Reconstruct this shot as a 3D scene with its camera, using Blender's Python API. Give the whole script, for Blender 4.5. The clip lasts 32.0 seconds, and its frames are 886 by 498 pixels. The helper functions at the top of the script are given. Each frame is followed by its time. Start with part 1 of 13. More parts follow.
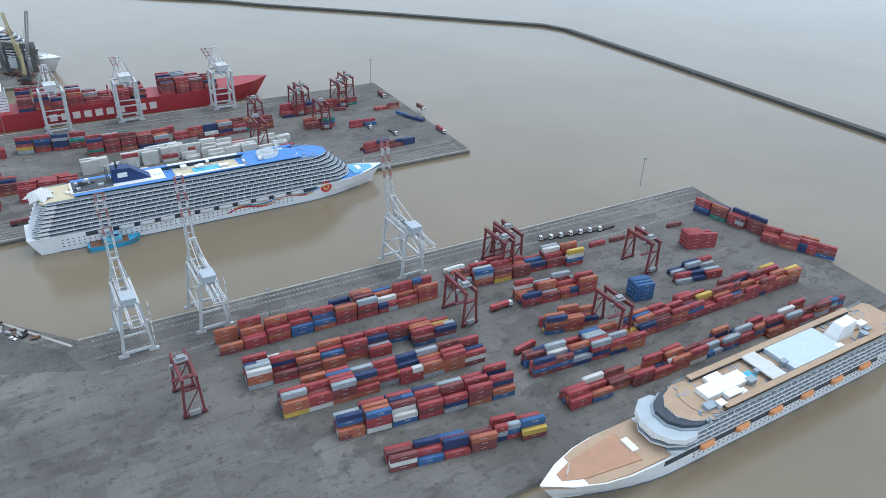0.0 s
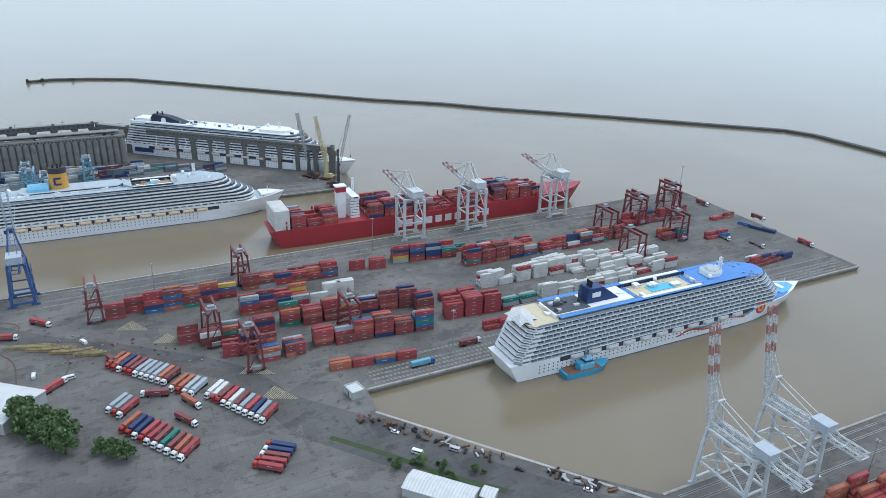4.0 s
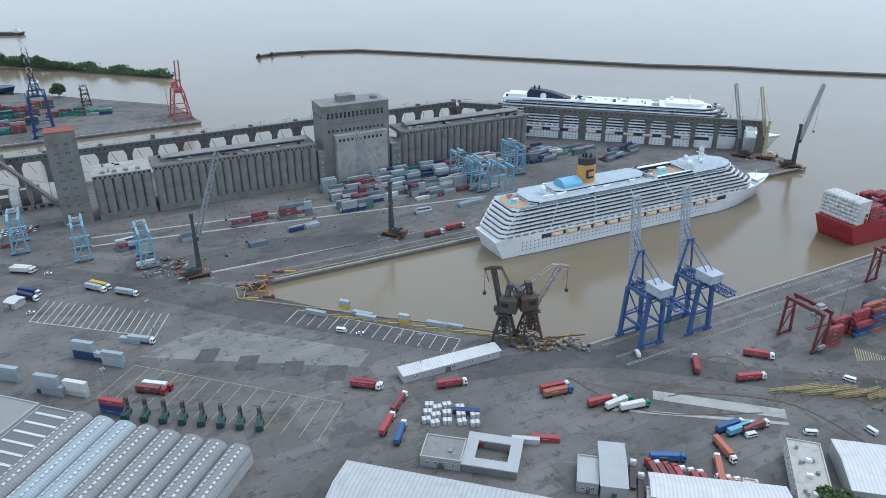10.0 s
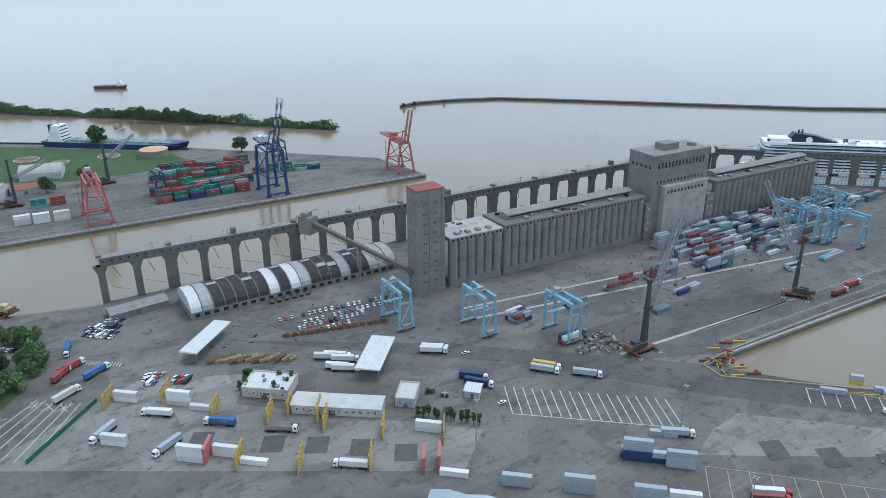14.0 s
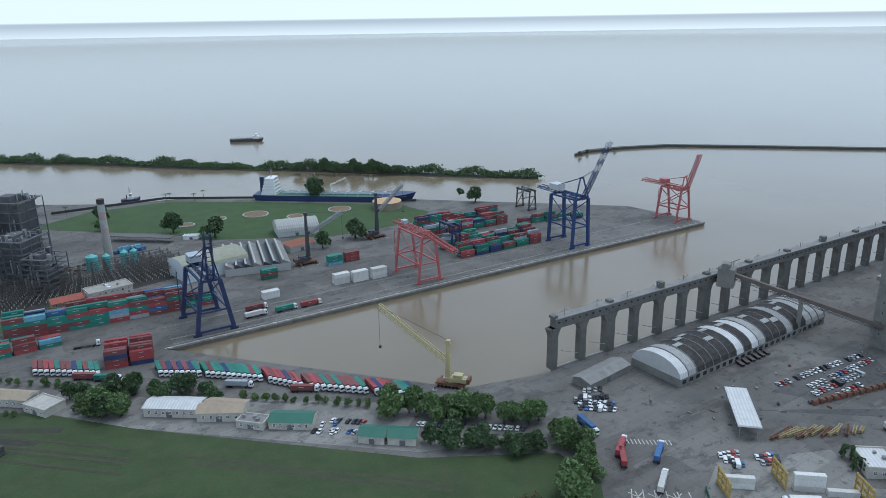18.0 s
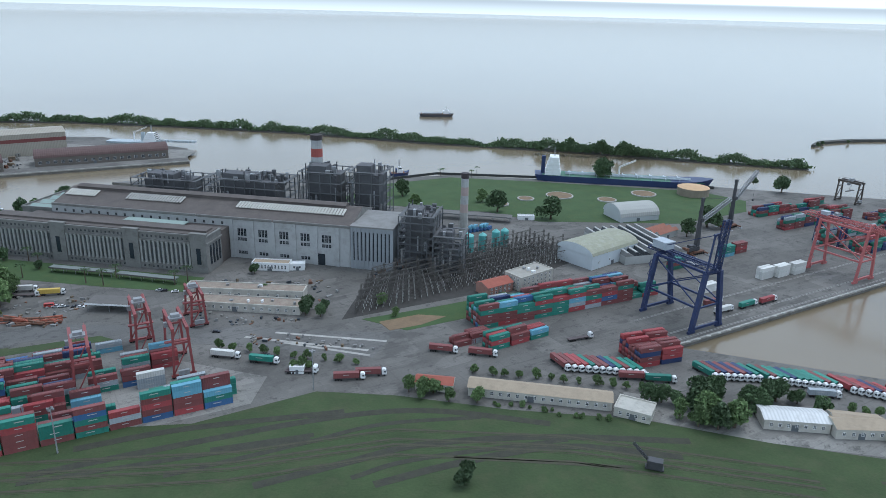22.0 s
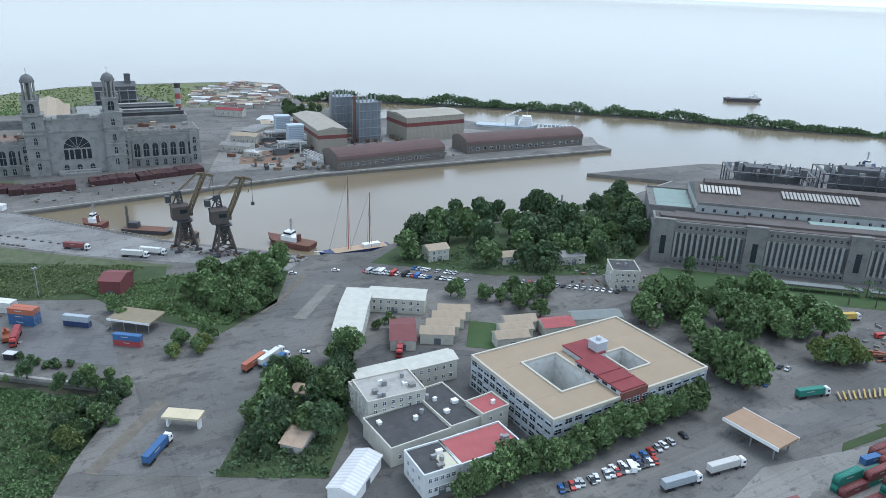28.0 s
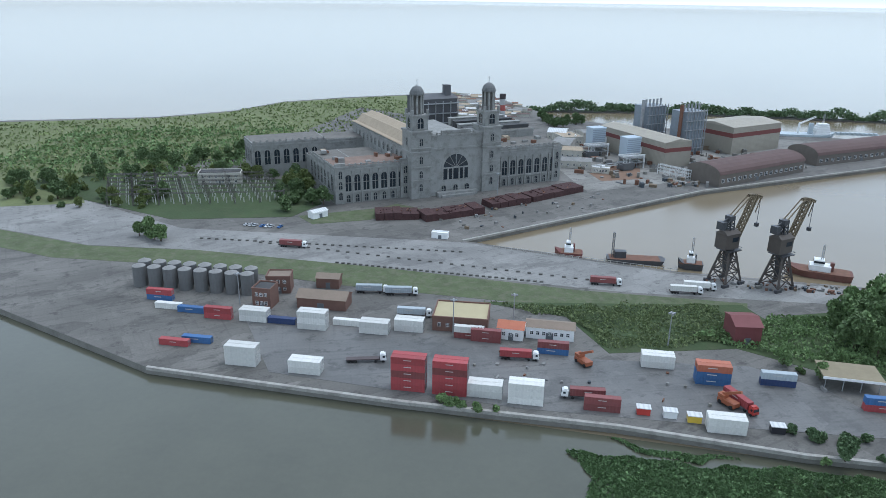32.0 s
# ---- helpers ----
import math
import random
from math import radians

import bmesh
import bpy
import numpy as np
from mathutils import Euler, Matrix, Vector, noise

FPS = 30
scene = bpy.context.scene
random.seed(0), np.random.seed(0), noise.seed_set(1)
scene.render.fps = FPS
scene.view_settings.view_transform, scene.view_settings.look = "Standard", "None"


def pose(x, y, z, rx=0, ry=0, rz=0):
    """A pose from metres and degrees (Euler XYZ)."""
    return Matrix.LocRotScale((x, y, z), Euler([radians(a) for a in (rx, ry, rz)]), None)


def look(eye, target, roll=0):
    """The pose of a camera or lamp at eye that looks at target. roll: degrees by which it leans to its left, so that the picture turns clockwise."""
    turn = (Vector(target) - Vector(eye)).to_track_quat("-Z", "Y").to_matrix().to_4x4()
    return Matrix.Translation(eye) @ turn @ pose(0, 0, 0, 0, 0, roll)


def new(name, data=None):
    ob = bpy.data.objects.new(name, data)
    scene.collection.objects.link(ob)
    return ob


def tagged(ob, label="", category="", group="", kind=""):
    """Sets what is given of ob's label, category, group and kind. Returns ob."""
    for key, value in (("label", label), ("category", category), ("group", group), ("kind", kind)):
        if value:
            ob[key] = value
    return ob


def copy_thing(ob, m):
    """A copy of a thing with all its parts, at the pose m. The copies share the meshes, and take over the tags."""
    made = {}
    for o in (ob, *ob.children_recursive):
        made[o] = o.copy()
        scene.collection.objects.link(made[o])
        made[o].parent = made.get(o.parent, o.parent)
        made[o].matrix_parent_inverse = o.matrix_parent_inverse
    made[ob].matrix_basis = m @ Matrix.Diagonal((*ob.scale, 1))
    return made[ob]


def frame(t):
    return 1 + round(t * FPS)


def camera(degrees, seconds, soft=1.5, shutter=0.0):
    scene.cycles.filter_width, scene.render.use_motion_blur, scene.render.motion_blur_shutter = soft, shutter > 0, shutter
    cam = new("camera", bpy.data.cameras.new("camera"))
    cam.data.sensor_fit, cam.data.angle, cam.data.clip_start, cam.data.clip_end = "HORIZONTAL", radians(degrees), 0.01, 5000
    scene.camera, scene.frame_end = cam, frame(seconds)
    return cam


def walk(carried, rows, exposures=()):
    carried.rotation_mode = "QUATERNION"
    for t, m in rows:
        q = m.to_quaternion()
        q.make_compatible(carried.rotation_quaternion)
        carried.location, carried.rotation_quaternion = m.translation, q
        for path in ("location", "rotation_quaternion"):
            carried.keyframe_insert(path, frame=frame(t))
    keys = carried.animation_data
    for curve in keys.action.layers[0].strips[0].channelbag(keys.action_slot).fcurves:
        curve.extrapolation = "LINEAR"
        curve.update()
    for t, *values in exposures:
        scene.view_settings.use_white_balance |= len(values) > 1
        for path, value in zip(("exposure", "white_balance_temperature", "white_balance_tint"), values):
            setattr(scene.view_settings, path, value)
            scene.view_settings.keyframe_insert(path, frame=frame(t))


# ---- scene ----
# The port is laid out in full metres; S brings it, the path and all things together to half scale.
S = 0.5
cam = camera(62.80, 32.0, soft=0.8)
# seconds, x, y, z, yaw, pitch, roll
ROWS = [
    (0.0, 0.0, 0.0, 241.3, -2.66, -29.90, 2.12),
    (0.5, -34.5, 5.9, 239.9, -3.23, -33.25, 2.50),
    (1.0, -69.1, 11.9, 238.5, -1.80, -32.78, 0.74),
    (1.5, -103.7, 17.9, 237.1, -0.86, -27.02, 0.13),
    (2.0, -138.2, 23.9, 235.8, 0.67, -25.29, 0.18),
    (2.5, -172.9, 30.1, 234.4, 0.80, -24.20, 1.49),
    (3.0, -207.5, 36.2, 233.0, 1.05, -22.89, 1.50),
    (3.5, -242.1, 42.5, 231.6, 1.28, -22.58, 1.67),
    (5.5, -381.0, 67.9, 225.9, 0.36, -23.80, 1.90),
    (6.0, -415.8, 74.4, 224.4, 0.13, -23.87, 1.98),
    (6.5, -450.6, 81.0, 223.0, 0.23, -23.81, 2.09),
    (7.0, -485.4, 87.6, 221.5, 0.89, -23.88, 1.86),
    (7.5, -520.3, 94.2, 220.1, 0.94, -23.69, 1.34),
    (8.0, -555.2, 100.9, 218.6, 0.92, -24.64, 1.24),
    (8.5, -590.2, 107.6, 217.1, 1.03, -25.37, 1.41),
    (9.0, -625.1, 114.4, 215.6, 1.14, -25.38, 0.74),
    (9.5, -660.2, 121.2, 214.1, 1.20, -25.48, 0.34),
    (10.0, -695.2, 128.1, 212.6, 1.40, -25.48, -0.01),
    (10.5, -730.3, 135.0, 211.1, 1.37, -24.34, -0.26),
    (11.0, -765.4, 141.9, 209.6, 0.39, -23.89, 0.04),
    (11.5, -800.5, 148.9, 208.0, -0.16, -23.53, 0.14),
    (12.0, -835.7, 155.9, 206.5, -0.17, -23.45, -0.25),
    (12.5, -870.9, 163.0, 204.9, -0.22, -23.00, -0.84),
    (13.0, -906.1, 170.1, 203.4, -0.36, -22.62, -0.98),
    (13.5, -941.3, 177.2, 201.8, -0.85, -22.08, -0.80),
    (15.5, -1082.6, 206.0, 195.4, -2.56, -21.46, 0.46),
    (16.0, -1117.9, 213.3, 193.8, -2.46, -21.09, 0.07),
    (16.5, -1153.3, 220.6, 192.1, -2.35, -20.21, -0.67),
    (17.0, -1188.7, 227.9, 190.5, -2.38, -18.84, -1.20),
    (17.5, -1224.2, 235.3, 188.8, -2.95, -18.05, -1.37),
    (18.0, -1259.6, 242.6, 187.1, -3.24, -17.63, -0.88),
    (18.5, -1295.0, 250.0, 185.4, -3.42, -16.93, -0.47),
    (19.0, -1330.5, 257.4, 183.7, -3.67, -15.98, -0.03),
    (19.5, -1365.9, 264.8, 182.0, -3.60, -15.48, 0.20),
    (20.0, -1401.4, 272.2, 180.2, -3.43, -15.28, 0.62),
    (20.5, -1436.9, 279.6, 178.5, -3.22, -15.23, 0.94),
    (21.0, -1472.3, 287.1, 176.7, -2.97, -17.09, 1.24),
    (21.5, -1507.8, 294.5, 175.0, -2.55, -18.34, 1.40),
    (22.0, -1543.2, 302.0, 173.2, -2.22, -18.95, 1.46),
    (22.5, -1578.6, 309.4, 171.4, -1.92, -19.46, 1.58),
    (23.0, -1614.0, 316.8, 169.5, -1.92, -19.52, 1.78),
    (23.5, -1649.4, 324.3, 167.7, -1.65, -19.52, 1.86),
    (24.0, -1684.8, 331.7, 165.9, -1.37, -19.67, 1.89),
    (24.5, -1720.1, 339.1, 164.0, -1.50, -19.74, 2.23),
    (25.0, -1755.5, 346.6, 162.1, -1.53, -19.75, 2.45),
    (25.5, -1790.7, 354.0, 160.2, -1.32, -19.92, 2.39),
    (27.5, -1931.4, 383.4, 152.5, -1.10, -20.43, 2.14),
    (28.0, -1966.4, 390.7, 150.5, -1.05, -20.40, 2.14),
    (28.5, -2001.4, 398.0, 148.5, -1.03, -20.48, 1.82),
    (29.0, -2036.3, 405.3, 146.5, -0.69, -20.92, 1.22),
    (29.5, -2071.1, 412.5, 144.5, -0.13, -21.45, 0.68),
    (30.0, -2105.9, 419.7, 142.4, 0.16, -21.90, 0.37),
    (30.5, -2140.6, 426.8, 140.3, 0.21, -22.08, 0.34),
    (31.0, -2175.1, 433.9, 138.3, 0.34, -21.56, 0.31),
    (31.5, -2209.6, 441.0, 136.2, 0.17, -20.13, 0.83),
    (32.0, -2244.0, 448.0, 134.0, 0.33, -19.61, 0.95),
]


def eye_pose(x, y, z, yaw, pitch, roll):
    a, p = radians(yaw), radians(pitch)
    eye = Vector((x, y, z)) * S
    way = Vector((-math.sin(a) * math.cos(p), math.cos(a) * math.cos(p), math.sin(p)))
    return look(eye, eye + way, roll)


walk(cam, [(t, eye_pose(*row)) for t, *row in ROWS], exposures=[(0.0, 0.88, 5800, 8), (1.5, 0.92, 5800, 8), (3.0, 0.78, 5780, 8), (8.0, 0.77, 5720, 8), (16.0, 0.75, 5650, 8), (17.5, 0.55, 5650, 8), (19.0, 0.3, 5600, 8), (20.5, 0.3, 5600, 8), (22.0, 0.68, 5650, 8), (24.0, 0.88, 5650, 8), (31.0, 0.96, 5650, 8), (32.0, 0.84, 5700, 8)])

# ---- light: a bright hazy sky, the veiled sun ahead and to the right ----
SUN_WAY = Vector((0.80, 0.60, 0.0)).normalized()
SUN_UP = radians(67)
world = bpy.data.worlds.new("world")
scene.world = world
world.use_nodes = True
wn = world.node_tree
sky = wn.nodes.new("ShaderNodeTexSky")
sky.sky_type = "NISHITA"
sky.sun_disc = False
sky.sun_elevation = SUN_UP
sky.sun_rotation = math.atan2(SUN_WAY.x, SUN_WAY.y)
sky.air_density, sky.dust_density, sky.ozone_density = 1.0, 0.6, 1.2
# the sky's hem is carried down a little way past the horizon, where the far water ends
coords, parts, hem, joined = (wn.nodes.new("ShaderNode" + k) for k in ("TexCoord", "SeparateXYZ", "Math", "CombineXYZ"))
hem.operation, hem.inputs[1].default_value = "MAXIMUM", 0.03
wn.links.new(coords.outputs["Generated"], parts.inputs[0])
wn.links.new(parts.outputs["Z"], hem.inputs[0])
wn.links.new(parts.outputs["X"], joined.inputs["X"])
wn.links.new(parts.outputs["Y"], joined.inputs["Y"])
wn.links.new(hem.outputs[0], joined.inputs["Z"])
wn.links.new(joined.outputs[0], sky.inputs["Vector"])
# a veil of even cloud over the clear sky, a little brighter towards the horizon
veil, tint, cover = wn.nodes.new("ShaderNodeMapRange"), wn.nodes.new("ShaderNodeVectorMath"), wn.nodes.new("ShaderNodeMixRGB")
veil.inputs["To Min"].default_value, veil.inputs["To Max"].default_value = 4.6, 3.25
tint.operation = "SCALE"
tint.inputs[0].default_value = (0.91, 1.0, 1.05)
cover.inputs["Fac"].default_value = 0.80
wn.links.new(hem.outputs[0], veil.inputs["Value"])
wn.links.new(veil.outputs[0], tint.inputs["Scale"])
wn.links.new(sky.outputs["Color"], cover.inputs["Color1"])
wn.links.new(tint.outputs[0], cover.inputs["Color2"])
wn.links.new(cover.outputs["Color"], wn.nodes["Background"].inputs["Color"])
wn.nodes["Background"].inputs["Strength"].default_value = 0.15
sun = new("sun", bpy.data.lights.new("sun", "SUN"))
sun.data.energy, sun.data.angle, sun.data.color = 0.92, radians(35), (1.0, 0.97, 0.93)
sun_dir = Vector((SUN_WAY.x * math.cos(SUN_UP), SUN_WAY.y * math.cos(SUN_UP), math.sin(SUN_UP)))
sun.matrix_world = look(sun_dir * 500, (0, 0, 0))


# ---- mesh helpers ----
class Shape:
    """Collects boxes, beams, prisms and tubes in full metres, with a material slot for each face."""

    def __init__(self):
        self.v, self.f, self.m = [], [], []

    def face(self, idx, m=0):
        self.f.append(idx)
        self.m.append(m)

    def add(self, pts):
        n = len(self.v)
        self.v.extend(pts)
        return n

    def box(self, x0, y0, z0, x1, y1, z1, m=0, top=None):
        n = self.add([(x0, y0, z0), (x1, y0, z0), (x1, y1, z0), (x0, y1, z0), (x0, y0, z1), (x1, y0, z1), (x1, y1, z1), (x0, y1, z1)])
        for q in ((3, 2, 1, 0), (0, 1, 5, 4), (1, 2, 6, 5), (2, 3, 7, 6), (3, 0, 4, 7)):
            self.face([n + k for k in q], m)
        self.face([n + k for k in (4, 5, 6, 7)], m if top is None else top)
        return self

    def prism(self, pts, z0, z1, m=0, top=None):
        area = sum(a[0] * b[1] - b[0] * a[1] for a, b in zip(pts, pts[1:] + pts[:1]))
        if area < 0:
            pts = pts[::-1]
        k = len(pts)
        n = self.add([(x, y, z0) for x, y in pts] + [(x, y, z1) for x, y in pts])
        for i in range(k):
            j = (i + 1) % k
            self.face([n + i, n + j, n + k + j, n + k + i], m)
        self.face([n + k + i for i in range(k)], m if top is None else top)
        self.face([n + i for i in range(k)][::-1], m)
        return self

    def rings(self, rings, m=0, caps=True, closed=True):
        k = len(rings[0])
        n = self.add([p for ring in rings for p in ring])
        for r in range(len(rings) - 1):
            for i in range(k if closed else k - 1):
                j = (i + 1) % k
                self.face([n + r * k + i, n + r * k + j, n + (r + 1) * k + j, n + (r + 1) * k + i], m)
        if caps:
            self.face([n + i for i in range(k)][::-1], m)
            e = n + (len(rings) - 1) * k
            self.face([e + i for i in range(k)], m)
        return self

    def tube(self, x, y, z0, z1, r0, r1=None, k=10, m=0):
        r1 = r0 if r1 is None else r1
        return self.rings([[(x + r * math.cos(a), y + r * math.sin(a), z) for a in [2 * math.pi * i / k for i in range(k)]] for z, r in ((z0, r0), (z1, r1))], m)

    def beam(self, a, b, w, h=None, m=0):
        a, b, h = Vector(a), Vector(b), h or w
        d = (b - a).normalized()
        side = d.cross(Vector((0, 0, 1)))
        side = side.normalized() if side.length > 1e-3 else Vector((1, 0, 0))
        up = side.cross(d)
        s, u = side * w / 2, up * h / 2
        return self.rings([[tuple(p - s - u), tuple(p + s - u), tuple(p + s + u), tuple(p - s + u)] for p in (a, b)], m)

    def truss(self, a, b, w, h, n, t=0.25, m=0):
        """A square lattice girder from a to b."""
        a, b = Vector(a), Vector(b)
        d = (b - a).normalized()
        side = d.cross(Vector((0, 0, 1)))
        side = side.normalized() if side.length > 1e-3 else Vector((1, 0, 0))
        up = side.cross(d)
        c = [side * i * w / 2 + up * j * h / 2 for i, j in ((-1, -1), (1, -1), (1, 1), (-1, 1))]
        for q in c:
            self.beam(a + q, b + q, t, t, m)
        for i in range(n):
            p, q = a.lerp(b, i / n), a.lerp(b, (i + 1) / n)
            for k in range(4):
                self.beam(p + c[k], q + c[(k + 1) % 4], t * 0.6, t * 0.6, m)
                self.beam(q + c[k], q + c[(k + 1) % 4], t * 0.6, t * 0.6, m)
        return self

    def arch(self, x0, x1, y0, y1, z0, rise, k=8, m=0, ends=1, thick=0.0):
        """A barrel roof along x, spanning y0 to y1."""
        prof = [(y0 + (y1 - y0) * (0.5 - 0.5 * math.cos(math.pi * i / k)), z0 + rise * math.sin(math.pi * i / k)) for i in range(k + 1)]
        self.rings([[(x, y, z) for y, z in prof] for x in (x0, x1)], m, caps=False, closed=False)
        for x, turn in ((x0, 1), (x1, -1)):
            n = self.add([(x, y, z) for y, z in prof])
            self.face([n + i for i in range(k + 1)][::turn], ends)
        return self

    def gable(self, x0, x1, y0, y1, z0, rise, m=0, ends=1):
        yc = (y0 + y1) / 2
        n = self.add([(x0, y0, z0), (x1, y0, z0), (x1, y1, z0), (x0, y1, z0), (x0, yc, z0 + rise), (x1, yc, z0 + rise)])
        for q, s in (((0, 1, 5, 4), m), ((2, 3, 4, 5), m), ((3, 0, 4), ends), ((1, 2, 5), ends), ((3, 2, 1, 0), ends)):
            self.face([n + k for k in q], s)
        return self

    def mesh(self, name, *mats, smooth=False):
        me = bpy.data.meshes.new(name)
        me.from_pydata([(x * S, y * S, z * S) for x, y, z in self.v], [], self.f)
        for mt in mats:
            me.materials.append(mt)
        me.polygons.foreach_set("material_index", self.m)
        if smooth:
            me.polygons.foreach_set("use_smooth", [True] * len(self.f))
        me.update()
        return me


def place(x, y, z=0.0, turn=0.0):
    return pose(x * S, y * S, z * S, 0, 0, turn)


def thing(name, x, y, z=0.0, turn=0.0, label="", category="", group="", data=None, kind=""):
    ob = new(name, data)
    ob.matrix_basis = place(x, y, z, turn)
    return tagged(ob, label, category, group, kind)


def part(name, shape, mats, parent, label="", at=None, smooth=False):
    """One mesh under a thing or a part; shape is a Shape or a finished mesh."""
    me = shape if isinstance(shape, bpy.types.Mesh) else shape.mesh(name, *(mats if isinstance(mats, (tuple, list)) else (mats,)), smooth=smooth)
    ob = new(name, me)
    ob.parent = parent
    if at:
        ob.matrix_basis = place(*at)
    return tagged(ob, label)


def span(x0, y0, x1, y1):
    """Middle, length and turn of the line between two points of the plan."""
    return (x0 + x1) / 2, (y0 + y1) / 2, math.hypot(x1 - x0, y1 - y0), math.degrees(math.atan2(y1 - y0, x1 - x0))


# ---- materials ----
MATS = {}


def mat(name, rgb, rough=0.6, var=0.15, size=3.0, fine=0.25, bump=0.0, metal=0.0, dirt=None, each=0.0, world_space=False, ior=1.45, dirt_amount=0.5, ribs=0.0):
    """Paint, stone or ground: a base colour varied at two scales, with stains of the colour dirt."""
    if name in MATS:
        return MATS[name]
    m = bpy.data.materials.new(name)
    m.use_nodes = True
    nt = m.node_tree
    n, ln = nt.nodes, nt.links
    bsdf = n["Principled BSDF"]
    bsdf.inputs["Roughness"].default_value, bsdf.inputs["Metallic"].default_value, bsdf.inputs["IOR"].default_value = rough, metal, ior
    if world_space:
        co = n.new("ShaderNodeNewGeometry").outputs["Position"]
    else:
        co = n.new("ShaderNodeTexCoord").outputs["Object"]

    def tex(feature, detail=4.0, roughness=0.6):
        t = n.new("ShaderNodeTexNoise")
        t.inputs["Scale"].default_value = 1.0 / (feature * S)
        t.inputs["Detail"].default_value, t.inputs["Roughness"].default_value = detail, roughness
        ln.new(co, t.inputs["Vector"])
        return t.outputs["Fac"]

    def maths(op, a, b):
        q = n.new("ShaderNodeMath")
        q.operation = op
        for i, v in enumerate((a, b)):
            if isinstance(v, (int, float)):
                q.inputs[i].default_value = v
            else:
                ln.new(v, q.inputs[i])
        return q.outputs[0]

    big, small = tex(size), tex(fine, 2.0)
    value = maths("ADD", maths("MULTIPLY", maths("SUBTRACT", big, 0.5), 3.2 * var), maths("MULTIPLY", maths("SUBTRACT", small, 0.5), 1.4 * var))
    if each:
        rnd = n.new("ShaderNodeObjectInfo").outputs["Random"]
        value = maths("ADD", value, maths("MULTIPLY", maths("SUBTRACT", rnd, 0.5), 2 * each))
    value = maths("ADD", value, 1.0)
    if ribs:
        w = n.new("ShaderNodeTexWave")
        w.inputs["Scale"].default_value, w.inputs["Distortion"].default_value = 0.314 / (ribs * S), 0.3
        ln.new(co, w.inputs["Vector"])
        value = maths("MULTIPLY", value, maths("ADD", maths("MULTIPLY", maths("POWER", w.outputs["Fac"], 0.4), 0.24), 0.78))
    hsv = n.new("ShaderNodeHueSaturation")
    hsv.inputs["Color"].default_value = (*rgb, 1)
    ln.new(value, hsv.inputs["Value"])
    colour = hsv.outputs["Color"]
    if dirt:
        mix = n.new("ShaderNodeMixRGB")
        ramp = n.new("ShaderNodeValToRGB")
        ramp.color_ramp.elements[0].position, ramp.color_ramp.elements[1].position = 0.48, 0.72
        ramp.color_ramp.elements[1].color = (dirt_amount, dirt_amount, dirt_amount, 1)
        ln.new(tex(size * 0.6, 6.0, 0.7), ramp.inputs["Fac"])
        ln.new(ramp.outputs["Color"], mix.inputs["Fac"])
        ln.new(colour, mix.inputs["Color1"])
        mix.inputs["Color2"].default_value = (*dirt, 1)
        colour = mix.outputs["Color"]
    ln.new(colour, bsdf.inputs["Base Color"])
    if bump:
        b = n.new("ShaderNodeBump")
        b.inputs["Strength"].default_value, b.inputs["Distance"].default_value = bump, 0.3 * S
        ln.new(small, b.inputs["Height"])
        ln.new(b.outputs["Normal"], bsdf.inputs["Normal"])
    MATS[name] = m
    return m


